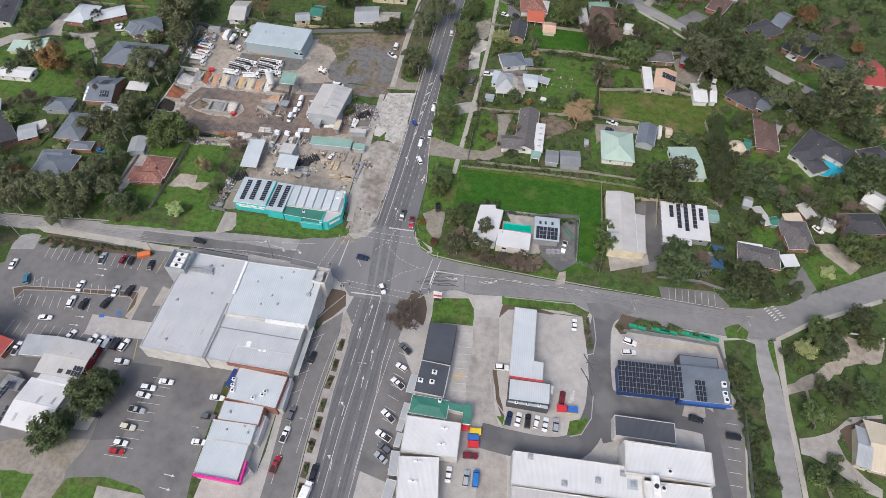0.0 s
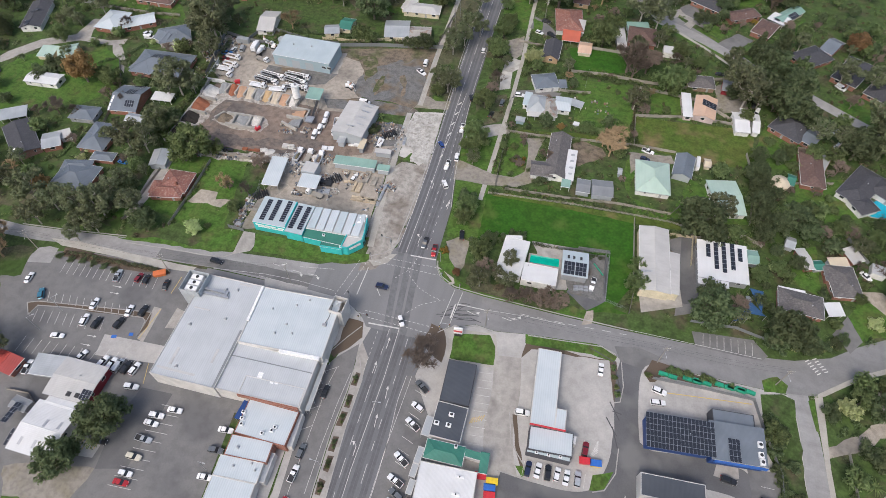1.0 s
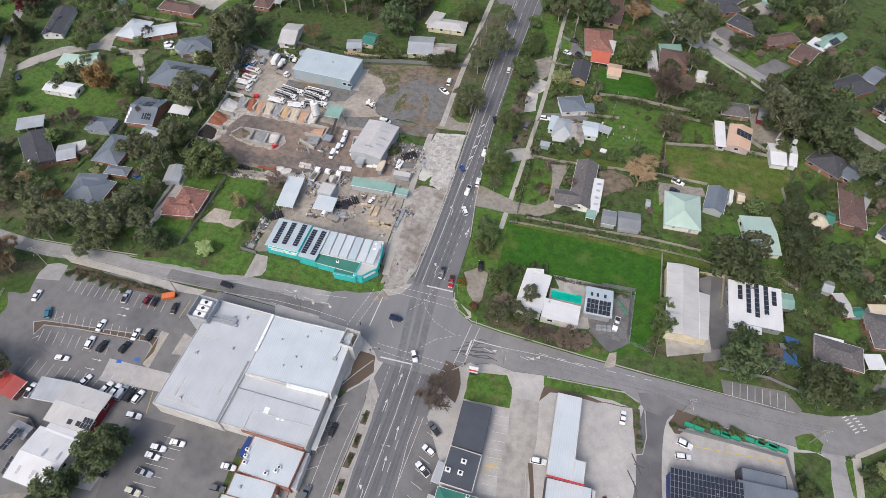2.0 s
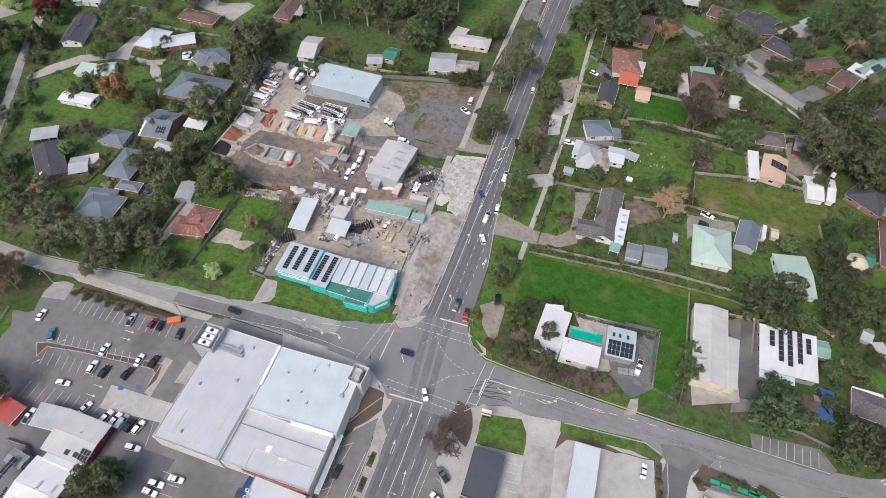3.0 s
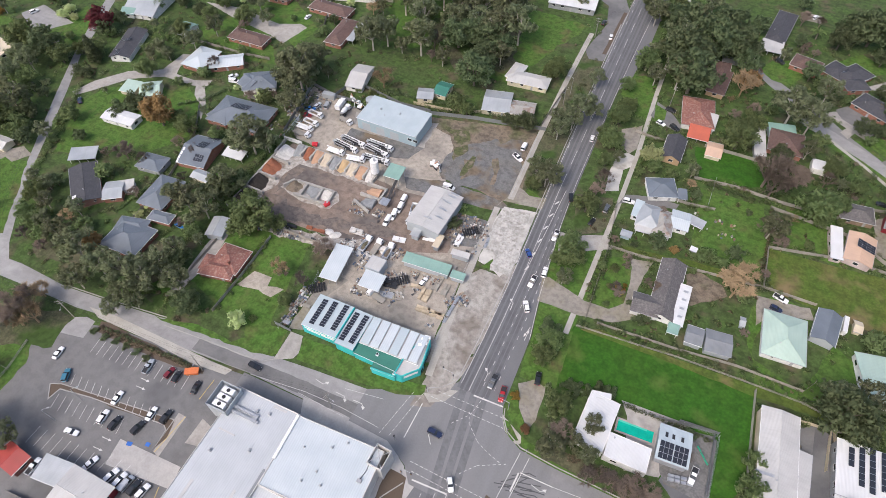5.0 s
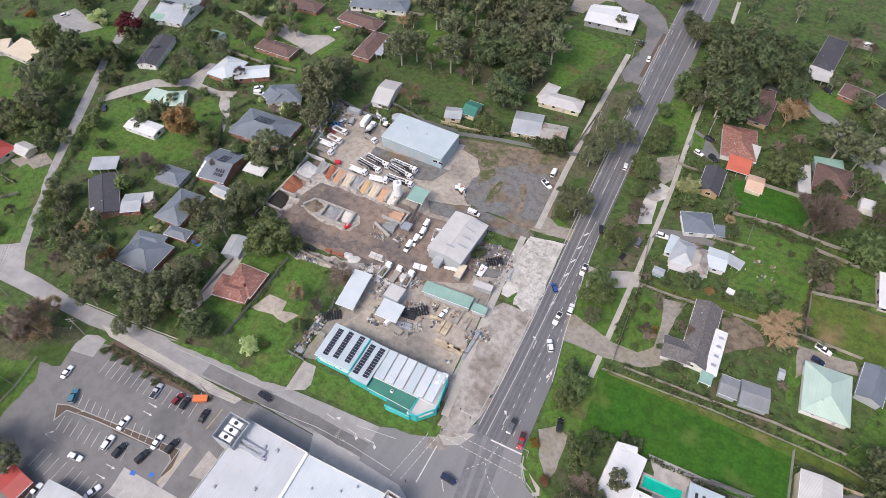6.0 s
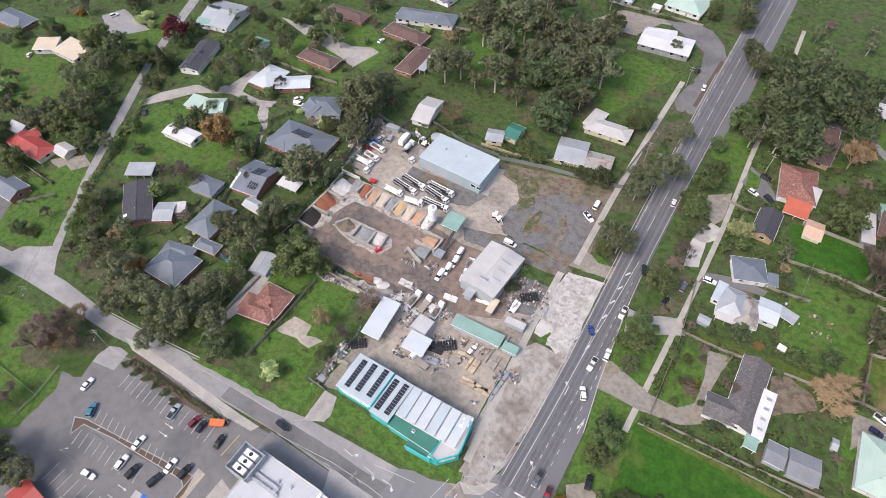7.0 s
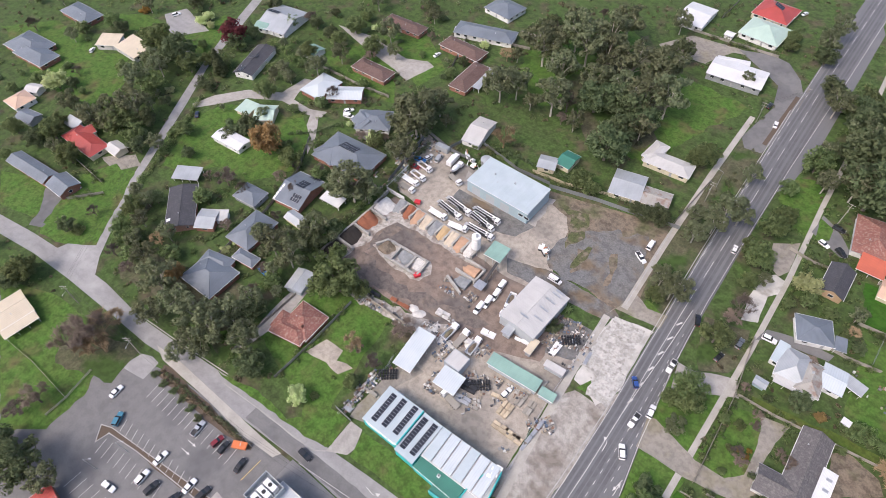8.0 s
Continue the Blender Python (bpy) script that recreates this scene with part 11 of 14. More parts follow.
# ---------------------------------------------------------------- trees and shrubs
tree(-281.7, 86.3, 8.5, "green", 1.1, "on the grass")
tree(-264.9, 86.3, 8.9, "dark", 1.1, "on the grass")
tree(-256.8, 85.3, 5.8, "green", 1.1, "on the grass")
tree(-274.1, 76.0, 5.3, "gum", 1.1, "on the grass")
tree(-263.4, 18.0, 5.8, "green", 1.1, "on the grass")
tree(-266.7, 11.0, 4.5, "dark", 1.1, "on the grass")
tree(-269.8, 24.0, 3.8, "green", 1.1, "on the grass")
tree(-312.6, 82.6, 4.4, "dark", 1.1, "on the grass")
tree(-323.2, 84.2, 4.5, "green", 1.1, "on the grass")
tree(-327.0, 63.3, 3.8, "gum", 1.1, "on the grass")
tree(-196.0, 151.5, 5.4, "green", 1.1, "on the grass")
tree(-127.3, 48.2, 5.2, "dark", 1.1, "on the grass")
tree(-127.2, 56.5, 4.0, "dark", 1.1, "on the grass")
tree(-194.5, 23.8, 3.1, "dark", 1.1, "on the grass")
tree(-200.5, -28.0, 5.7, "green", 1.1, "on the grass")
tree(-200.9, -33.1, 4.3, "dark", 1.1, "on the grass")
tree(-202.7, -24.9, 2.8, "green", 1.1, "on the grass")
tree(-133.5, -63.3, 7.3, "dark", 1.1, "on the grass")
tree(-144.5, -62.7, 5.0, "dark", 1.1, "on the grass")
tree(-106.6, 0.4, 5.0, "dark", 1.1, "on the grass")
tree(-33.6, 137.1, 4.8, "dark", 1.1, "on the grass")
tree(-37.8, 136.8, 3.7, "dark", 1.1, "on the grass")
tree(-42.2, 136.5, 3.2, "dark", 1.1, "on the grass")
tree(-17.1, 277.9, 5.4, "dark", 1.1, "on the grass")
tree(-140.0, 130.1, 6.2, "dark", 1.1, "on the grass")
tree(-122.1, 14.2, 4.3, "dark", 1.1, "on the grass")
tree(-263.7, 62.0, 6.7, "gum", 1.1, "on the grass")
tree(-255.9, 64.0, 6.0, "green", 1.1, "on the grass")
tree(-264.9, 74.5, 5.6, "gum", 1.1, "on the grass")
tree(-243.8, 39.2, 6.8, "green", 1.1, "on the grass")
tree(-258.3, 43.0, 5.2, "gum", 1.1, "on the grass")
tree(-234.3, 40.4, 5.1, "green", 1.1, "on the grass")
tree(-271.0, 33.9, 3.5, "gum", 1.1, "on the grass")
tree(-254.2, 35.7, 4.3, "green", 1.1, "on the grass")
tree(-243.8, 14.4, 5.4, "green", 1.1, "on the grass")
tree(-253.6, 13.6, 3.9, "gum", 1.1, "on the grass")
tree(-281.1, 9.2, 4.6, "green", 1.1, "on the grass")
tree(-210.9, 95.3, 5.3, "green", 1.1, "on the grass")
tree(-204.8, 121.5, 5.6, "gum", 1.1, "on the grass")
tree(-215.5, 159.4, 5.3, "green", 1.1, "on the grass")
tree(-214.5, 146.0, 4.6, "green", 1.1, "on the grass")
tree(-184.1, 154.7, 4.5, "gum", 1.1, "on the grass")
tree(-167.8, 71.9, 5.0, "green", 1.1, "on the grass")
tree(-176.3, 74.3, 3.8, "green", 1.1, "on the grass")
tree(-196.0, 15.3, 4.6, "green", 1.1, "on the grass")
tree(-192.8, 6.4, 3.4, "green", 1.1, "on the grass")
tree(-187.8, 13.3, 4.0, "gum", 1.1, "on the grass")
tree(-185.3, 3.1, 3.9, "green", 1.1, "on the grass")
tree(-184.5, 8.4, 3.4, "green", 1.1, "on the grass")
tree(-195.5, 20.7, 3.5, "gum", 1.1, "on the grass")
tree(-77.7, 16.5, 2.8, "green", 1.1, "on the grass")
tree(-33.6, 179.2, 5.5, "green", 1.1, "on the grass")
tree(-36.4, 175.8, 4.0, "green", 1.1, "on the grass")
tree(-67.4, 136.3, 4.8, "green", 1.1, "on the grass")
tree(-61.4, 135.1, 3.8, "green", 1.1, "on the grass")
tree(-35.7, 288.1, 3.7, "green", 1.1, "on the grass")
tree(-34.2, 279.5, 4.0, "green", 1.1, "on the grass")
tree(-107.4, 40.8, 7.9, "green", 1.1, "on the grass")
tree(-110.0, 36.0, 5.8, "green", 1.1, "on the grass")
tree(-100.1, 42.4, 4.2, "green", 1.1, "on the grass")
tree(3.4, 167.1, 4.5, "green", 1.1, "on the grass")
tree(2.1, 158.5, 5.0, "green", 1.1, "on the grass")
tree(3.0, 142.2, 5.4, "green", 1.1, "on the grass")
tree(-0.7, 145.7, 3.8, "green", 1.1, "on the grass")
tree(-0.9, 183.1, 3.8, "green", 1.1, "on the grass")
tree(4.2, 130.8, 3.6, "green", 1.1, "on the grass")
tree(4.5, 102.5, 5.4, "green", 1.1, "on the grass")
tree(5.1, 80.3, 5.5, "green", 1.1, "on the grass")
tree(2.3, 74.4, 3.0, "green", 1.1, "on the grass")
tree(-18.3, 105.3, 3.6, "green", 1.1, "on the grass")
tree(-132.7, 73.5, 9.0, "gum", 1.15, "on the grass")
tree(-136.4, 70.2, 6.6, "gum", 1.15, "on the grass")
tree(-127.8, 76.6, 5.4, "gum", 1.15, "on the grass")
tree(-139.3, 118.9, 10.6, "gum", 1.15, "on the grass")
tree(-138.2, 111.9, 8.5, "gum", 1.15, "on the grass")
tree(-139.2, 135.1, 6.1, "gum", 1.15, "on the grass")
tree(-155.5, 0.1, 7.0, "gum", 1.15, "on the grass")
tree(-170.5, 3.9, 5.0, "gum", 1.15, "on the grass")
tree(-144.9, -1.4, 5.8, "gum", 1.15, "on the grass")
tree(-147.0, -9.3, 5.2, "gum", 1.15, "on the grass")
tree(-133.1, -0.2, 6.7, "gum", 1.15, "on the grass")
tree(-124.5, -0.0, 6.6, "gum", 1.15, "on the grass")
tree(-126.6, 7.8, 5.7, "gum", 1.15, "on the grass")
tree(-115.6, 5.8, 5.5, "gum", 1.15, "on the grass")
tree(-129.5, -6.7, 4.5, "gum", 1.15, "on the grass")
tree(-128.3, -12.4, 3.9, "gum", 1.15, "on the grass")
tree(-123.6, -6.9, 4.2, "gum", 1.15, "on the grass")
tree(-124.7, 16.4, 4.7, "gum", 1.15, "on the grass")
tree(-135.4, 35.5, 6.7, "gum", 1.15, "on the grass")
tree(-127.7, 36.2, 6.1, "gum", 1.15, "on the grass")
tree(-147.1, 38.3, 3.7, "gum", 1.15, "on the grass")
tree(-132.4, 45.1, 4.5, "gum", 1.15, "on the grass")
tree(-123.6, -59.8, 4.8, "gum", 1.15, "on the grass")
tree(-40.4, 240.7, 3.2, "gum", 1.15, "on the grass")
tree(-83.2, 260.2, 5.8, "gum", 1.15, "on the grass")
tree(-19.6, 284.9, 6.6, "gum", 1.15, "on the grass")
tree(-19.2, 301.1, 6.4, "gum", 1.15, "on the grass")
tree(-14.7, 154.9, 6.1, "gum", 1.15, "on the grass")
tree(-9.7, 155.2, 4.9, "gum", 1.15, "on the grass")
tree(-15.5, 145.6, 5.1, "gum", 1.15, "on the grass")
tree(-19.3, 137.0, 5.3, "gum", 1.15, "on the grass")
tree(-14.5, 179.0, 4.5, "gum", 1.15, "on the grass")
tree(-14.6, 108.6, 5.7, "gum", 1.15, "on the grass")
tree(-19.6, 111.5, 4.8, "gum", 1.15, "on the grass")
tree(-11.4, 110.1, 4.2, "gum", 1.15, "on the grass")
tree(-22.9, 147.0, 3.7, "gum", 1.15, "on the grass")
tree(8.3, 134.3, 2.9, "gum", 1.15, "on the grass")
tree(7.1, 66.1, 3.6, "gum", 1.15, "on the grass")
tree(-118.8, 165.7, 7.6, "gum", 1.15, "in the reserve")
tree(-100.0, 165.8, 9.1, "gum", 1.15, "in the reserve")
tree(-123.8, 159.6, 8.7, "gum", 1.15, "in the reserve")
tree(-107.2, 207.3, 11.0, "gum", 1.15, "in the reserve")
tree(-102.0, 219.4, 10.4, "gum", 1.15, "in the reserve")
tree(-96.9, 206.4, 8.6, "gum", 1.15, "in the reserve")
tree(-93.3, 190.7, 7.7, "gum", 1.15, "in the reserve")
tree(-83.8, 207.9, 9.6, "gum", 1.15, "in the reserve")
tree(-108.3, 185.8, 8.8, "gum", 1.15, "in the reserve")
tree(-123.6, 194.5, 11.0, "gum", 1.15, "in the reserve")
tree(-68.6, 189.5, 9.4, "gum", 1.15, "in the reserve")
tree(-70.1, 206.7, 8.3, "gum", 1.15, "in the reserve")
tree(-79.6, 191.5, 7.5, "gum", 1.15, "in the reserve")
tree(-117.3, 214.5, 10.1, "gum", 1.15, "in the reserve")
tree(-101.4, 235.4, 9.5, "gum", 1.15, "in the reserve")
tree(-59.8, 194.5, 10.0, "gum", 1.15, "in the reserve")
tree(-69.8, 212.7, 9.8, "gum", 1.15, "in the reserve")
tree(-81.0, 186.3, 7.6, "dark", 1.1, "in the reserve")
tree(-70.8, 182.1, 8.9, "dark", 1.1, "in the reserve")
tree(-68.0, 167.8, 7.8, "dark", 1.1, "in the reserve")
tree(-66.9, 155.7, 9.0, "dark", 1.1, "in the reserve")
tree(-86.2, 180.1, 8.8, "dark", 1.1, "in the reserve")
tree(-64.1, 180.3, 7.6, "dark", 1.1, "in the reserve")
tree(-1.7, 240.7, 6.9, "gum", 1.1, "beside the main road")
tree(0.8, 247.7, 6.0, "green", 1.25, "beside the main road")
tree(9.0, 237.9, 6.3, "dark", 1.1, "beside the main road")
tree(12.4, 220.2, 7.7, "gum", 1.25, "beside the main road")
tree(6.5, 212.2, 4.8, "gum", 1.05, "beside the main road")
tree(3.6, 201.9, 6.3, "green", 1.1, "beside the main road")
tree(19.0, 216.3, 6.5, "dark", 1.05, "beside the main road")
tree(9.8, 191.9, 5.3, "gum", 1.1, "beside the main road")
tree(19.7, 193.9, 7.0, "gum", 1.25, "beside the main road")
tree(6.5, 256.1, 6.0, "green", 1.05, "beside the main road")
tree(25.8, 213.2, 4.3, "dark", 1.25, "beside the main road")
tree(18.3, 249.7, 6.1, "gum", 1.05, "beside the main road")
tree(-7.5, 254.9, 5.7, "dark", 1.1, "on the grass")
tree(6.4, 247.6, 6.2, "dark", 1.1, "on the grass")
tree(21.3, 233.6, 6.4, "dark", 1.1, "on the grass")
tree(-296.7, 37.8, 5.9, "lime", 1, "on the grass")
tree(-87.6, 3.0, 3.5, "lime", 1, "on the grass")
tree(20.5, 141.6, 4.7, "lime", 1, "on the grass")
tree(-287.0, 114.2, 3.3, "lime", 1, "on the grass")
tree(-287.5, 119.3, 3.3, "lime", 1, "on the grass")
tree(-280.5, 115.2, 2.6, "lime", 1, "on the grass")
tree(-259.1, 114.3, 7.6, "red", 1, "on the grass")
tree(-180.8, 70.6, 7.0, "orange", 1.3, "on the grass")
tree(40.1, 97.2, 1.9, "orange", 1, "on the grass")
tree(-157.3, 6.8, 4.0, "orange", 1, "on the grass")
tree(-242.8, 93.0, 4.8, "conifer", 1, "on the grass")
tree(-239.0, 123.8, 4.4, "palm", 1, "on the grass")
tree(-226.8, 110.6, 3.6, "palm", 1, "on the grass")
tree(-234.3, 133.5, 3.8, "palm", 1, "on the grass")
tree(-230.4, 123.9, 4.7, "palm", 1, "on the grass")
tree(-222.0, 114.5, 4.2, "palm", 1, "on the grass")
tree(-223.9, 121.6, 3.7, "palm", 1, "on the grass")
tree(-39.0, 82.8, 2.3, "palm", 1, "on the grass")
tree(-201.6, 76.2, 5.1, "hedge", 1, "on the grass")
tree(-203.7, 71.5, 4.7, "hedge", 1, "on the grass")
tree(-195.2, 75.6, 4.3, "hedge", 1, "on the grass")
tree(-203.9, 66.9, 4.3, "hedge", 1, "on the grass")
tree(-130.4, -21.1, 1.5, "hedge", 0.8, "on the grass")
tree(-125.3, -21.0, 1.5, "hedge", 0.8, "on the grass")
tree(-120.7, -20.8, 1.5, "hedge", 0.8, "on the grass")
tree(-116.3, -20.5, 1.5, "hedge", 0.8, "on the grass")
tree(-111.6, -20.6, 1.5, "hedge", 0.8, "on the grass")
tree(-107.2, -21.2, 1.5, "hedge", 0.8, "on the grass")
tree(-39.3, 74.5, 3.0, "hedge", 1, "on the grass")
tree(-240.1, 82.2, 4.7, "hedge", 1, "on the grass")
tree(10.1, 45.2, 4.1, "hedge", 1, "on the grass")
tree(-205.7, -4.3, 2.4, "shrub", 1, "on the grass")
tree(-84.3, 6.4, 1.4, "shrub", 1, "on the grass")
tree(36.4, 87.7, 1.5, "shrub", 1, "on the grass")
tree(47.1, 99.4, 2.5, "shrub", 1, "on the grass")
tree(51.8, 100.0, 2.2, "shrub", 1, "on the grass")
tree(-313.2, 34.8, 3.0, "shrub", 1, "on the grass")
tree(-124.6, 88.3, 2.7, "shrub", 1, "on the grass")
tree(-132.9, 93.9, 2.8, "shrub", 1, "on the grass")
tree(-127.0, 82.4, 2.7, "shrub", 1, "on the grass")
tree(-124.1, -0.1, 1.9, "shrub", 1, "on the grass")
tree(-122.8, 3.7, 1.9, "shrub", 1, "on the grass")
tree(-113.9, 128.8, 2.2, "shrub", 1, "on the grass")
tree(-107.0, 129.8, 2.1, "shrub", 1, "on the grass")
tree(-101.3, 130.0, 1.9, "shrub", 1, "on the grass")
tree(-95.7, 130.2, 1.9, "shrub", 1, "on the grass")
tree(-153.3, 25.3, 2.1, "limebush", 1, "on the grass")
tree(-153.3, 30.6, 1.9, "limebush", 1, "on the grass")
tree(-153.6, 20.2, 1.8, "limebush", 1, "on the grass")
tree(-154.3, 36.8, 1.9, "limebush", 1, "on the grass")
tree(-252.0, 69.4, 2.3, "limebush", 1, "on the grass")
tree(25.2, 73.3, 0.9, "yellowbush", 1, "on the grass")
tree(27.9, 74.9, 0.9, "yellowbush", 1, "on the grass")
tree(27.9, 72.8, 0.9, "yellowbush", 1, "on the grass")
tree(27.4, 71.2, 0.9, "yellowbush", 1, "on the grass")
tree(-322.8, 102.6, 3.0, "yellowbush", 1, "on the grass")
tree(-354.0, 56.0, 4.8, "bare", 1, "on the grass")
tree(-298.8, 49.2, 3.2, "bare", 1, "on the grass")
tree(-192.6, 145.3, 3.8, "bare", 1, "on the grass")
tree(-173.6, -2.8, 3.3, "bare", 1, "on the grass")
tree(-150.2, 48.1, 2.8, "bare", 1, "on the grass")
tree(-180.1, 47.8, 5.3, "bare", 1, "on the grass")
tree(-208.3, 4.4, 3.3, "bare", 1, "on the grass")
tree(-156.7, -27.0, 8.2, "bare", 1, "on the grass")
tree(-161.5, -33.4, 6.0, "bare", 1, "on the grass")
tree(-150.6, -49.3, 5.3, "bare", 1, "on the grass")
tree(-151.8, -54.9, 4.0, "bare", 1, "on the grass")
tree(-76.6, 25.8, 3.8, "bare", 1, "on the grass")
tree(-77.3, 40.4, 4.8, "bare", 1, "on the grass")
tree(6.7, 118.5, 5.3, "bare", 1, "on the grass")
tree(25.4, 85.9, 2.3, "bare", 1, "on the grass")
tree(25.1, 71.3, 2.8, "bare", 1, "on the grass")
tree(5.6, 113.0, 3.9, "bare", 1, "on the grass")
tree(-104.5, 135.9, 6.4, "russet", 1, "on the grass")
tree(-139.6, 187.6, 4.3, "russet", 1, "on the grass")
tree(-150.6, -26.4, 6.6, "russet", 1, "on the grass")
tree(-86.5, 26.5, 4.5, "russet", 1, "on the grass")
tree(-75.6, -73.1, 7.5, "dark", 1.1, "on the grass")
tree(-75.0, -68.4, 4.9, "dark", 1.1, "on the grass")
tree(-81.9, -86.6, 6.3, "dark", 1.1, "on the grass")
tree(-81.2, -82.8, 3.9, "dark", 1.1, "on the grass")
tree(102.5, 14.2, 7.7, "dark", 1.1, "on the grass")
tree(127.4, 12.4, 8.0, "dark", 1.1, "on the grass")
tree(132.4, 12.4, 5.5, "dark", 1.1, "on the grass")
tree(124.9, 9.1, 4.5, "dark", 1.1, "on the grass")
tree(135.6, 131.9, 9.0, "dark", 1.1, "on the grass")
tree(142.4, 146.9, 8.2, "dark", 1.1, "on the grass")
tree(133.2, 159.5, 7.7, "dark", 1.1, "on the grass")
tree(129.3, 141.6, 7.5, "dark", 1.1, "on the grass")
tree(143.9, 128.8, 6.6, "dark", 1.1, "on the grass")
tree(163.0, 111.3, 7.8, "dark", 1.1, "on the grass")
tree(184.2, 106.2, 6.1, "dark", 1.1, "on the grass")
tree(180.0, 75.9, 8.6, "dark", 1.1, "on the grass")
tree(175.7, 74.2, 6.3, "dark", 1.1, "on the grass")
tree(135.3, 65.5, 6.3, "dark", 1.1, "on the grass")
tree(139.9, 61.1, 4.8, "dark", 1.1, "on the grass")
tree(128.9, 61.5, 5.1, "dark", 1.1, "on the grass")
tree(135.2, 45.8, 3.3, "dark", 1.1, "on the grass")
tree(122.0, 88.1, 4.6, "dark", 1.1, "on the grass")
tree(122.5, 79.2, 4.8, "dark", 1.1, "on the grass")
tree(122.5, 70.6, 5.0, "dark", 1.1, "on the grass")
tree(122.6, 62.9, 4.6, "dark", 1.1, "on the grass")
tree(123.5, 56.0, 3.9, "dark", 1.1, "on the grass")
tree(165.5, 6.5, 4.8, "dark", 1.1, "on the grass")
tree(118.3, 132.3, 8.7, "gum", 1.15, "on the grass")
tree(176.3, 119.1, 9.6, "gum", 1.15, "on the grass")
tree(187.1, 141.8, 7.9, "gum", 1.15, "on the grass")
tree(158.0, 58.1, 3.9, "gum", 1.15, "on the grass")
tree(174.1, 114.1, 6.1, "gum", 1.15, "on the grass")
tree(149.0, 118.4, 5.5, "gum", 1.15, "on the grass")
tree(113.8, 159.4, 5.3, "gum", 1.15, "on the grass")
tree(177.3, 161.4, 6.0, "gum", 1.15, "on the grass")
tree(158.5, 116.6, 5.5, "gum", 1.15, "on the grass")
tree(136.7, 174.0, 5.8, "conifer", 1, "on the grass")
tree(126.5, 175.9, 4.5, "conifer", 1, "on the grass")
tree(121.3, 36.8, 3.7, "green", 1.1, "on the grass")
tree(154.5, -7.2, 4.8, "dark", 1.1, "on the grass")
tree(150.5, -4.9, 4.0, "green", 1.1, "on the grass")
tree(169.1, 37.8, 6.2, "green", 1.1, "on the grass")
tree(174.2, 35.6, 5.0, "green", 1.1, "on the grass")
tree(155.7, 35.6, 2.5, "green", 1.1, "on the grass")
tree(158.3, 1.5, 3.3, "green", 1.1, "on the grass")
tree(170.8, 65.0, 4.8, "green", 1.1, "on the grass")
tree(122.6, -23.3, 3.9, "green", 1.1, "on the grass")
tree(146.4, 106.8, 4.3, "green", 1.1, "on the grass")
tree(135.5, 104.8, 4.0, "green", 1.1, "on the grass")
tree(167.3, -1.4, 4.0, "green", 1.1, "on the grass")
tree(146.1, -8.8, 3.7, "lime", 1, "on the grass")
tree(136.2, 10.3, 2.3, "hedge", 1, "on the grass")
tree(139.3, 11.5, 2.3, "hedge", 1, "on the grass")
tree(142.4, 13.4, 2.3, "hedge", 1, "on the grass")
tree(145.6, 15.7, 2.3, "hedge", 1, "on the grass")
tree(148.5, 18.3, 2.4, "hedge", 1, "on the grass")
tree(141.1, -10.4, 3.3, "hedge", 1, "on the grass")
tree(151.5, -22.2, 4.2, "hedge", 1, "on the grass")
tree(156.5, -23.4, 3.9, "hedge", 1, "on the grass")
tree(164.1, -19.5, 3.9, "hedge", 1, "on the grass")
tree(123.8, -33.5, 2.3, "hedge", 1, "on the grass")
tree(125.8, -40.4, 2.0, "hedge", 1, "on the grass")
tree(126.9, -46.4, 2.0, "hedge", 1, "on the grass")
tree(126.7, -55.7, 2.2, "hedge", 1, "on the grass")
tree(123.9, -23.0, 3.5, "hedge", 1, "on the grass")
tree(123.4, -27.8, 2.4, "hedge", 1, "on the grass")
tree(127.8, -50.5, 1.9, "hedge", 1, "on the grass")
tree(122.8, -17.8, 2.2, "hedge", 1, "on the grass")
tree(127.2, -58.8, 2.1, "hedge", 1, "on the grass")
tree(124.7, -37.0, 2.0, "hedge", 1, "on the grass")
tree(147.4, -51.4, 3.4, "hedge", 1.3, "on the grass")
tree(149.5, -46.0, 2.9, "hedge", 1, "on the grass")
tree(94.8, -8.9, 1.7, "shrub", 1, "on the grass")
tree(97.7, -8.9, 1.7, "shrub", 1, "on the grass")
tree(91.9, -9.0, 1.8, "shrub", 1, "on the grass")
tree(102.4, -9.1, 1.9, "shrub", 1, "on the grass")
tree(105.3, -8.9, 1.7, "shrub", 1, "on the grass")
tree(111.0, -9.3, 1.3, "shrub", 1, "on the grass")
tree(84.9, -12.2, 1.4, "shrub", 1, "on the grass")
tree(75.1, -19.2, 1.1, "shrub", 1, "on the grass")
tree(75.6, -21.7, 1.1, "shrub", 1, "on the grass")
tree(74.3, -16.0, 1.2, "shrub", 1, "on the grass")
tree(73.7, -12.8, 1.2, "shrub", 1, "on the grass")
tree(152.7, 78.0, 2.4, "shrub", 1, "on the grass")
tree(151.2, 84.4, 2.4, "shrub", 1, "on the grass")
tree(129.9, 112.9, 2.6, "shrub", 1, "on the grass")
tree(138.5, 99.2, 3.0, "shrub", 1, "on the grass")
tree(113.3, 33.3, 2.8, "palm", 1, "on the grass")
tree(150.3, -31.9, 3.3, "palm", 1, "on the grass")
tree(154.3, -53.0, 3.6, "palm", 1, "on the grass")
tree(113.2, 21.4, 4.3, "bare", 1, "on the grass")
tree(12.4, -26.8, 8.2, "bare", 0.8, "in the corner garden bed")
tree(165.7, 49.0, 5.5, "bare", 1, "on the grass")
tree(191.0, 177.7, 5.3, "bare", 1, "on the grass")
tree(142.5, 108.0, 2.9, "bare", 1, "on the grass")
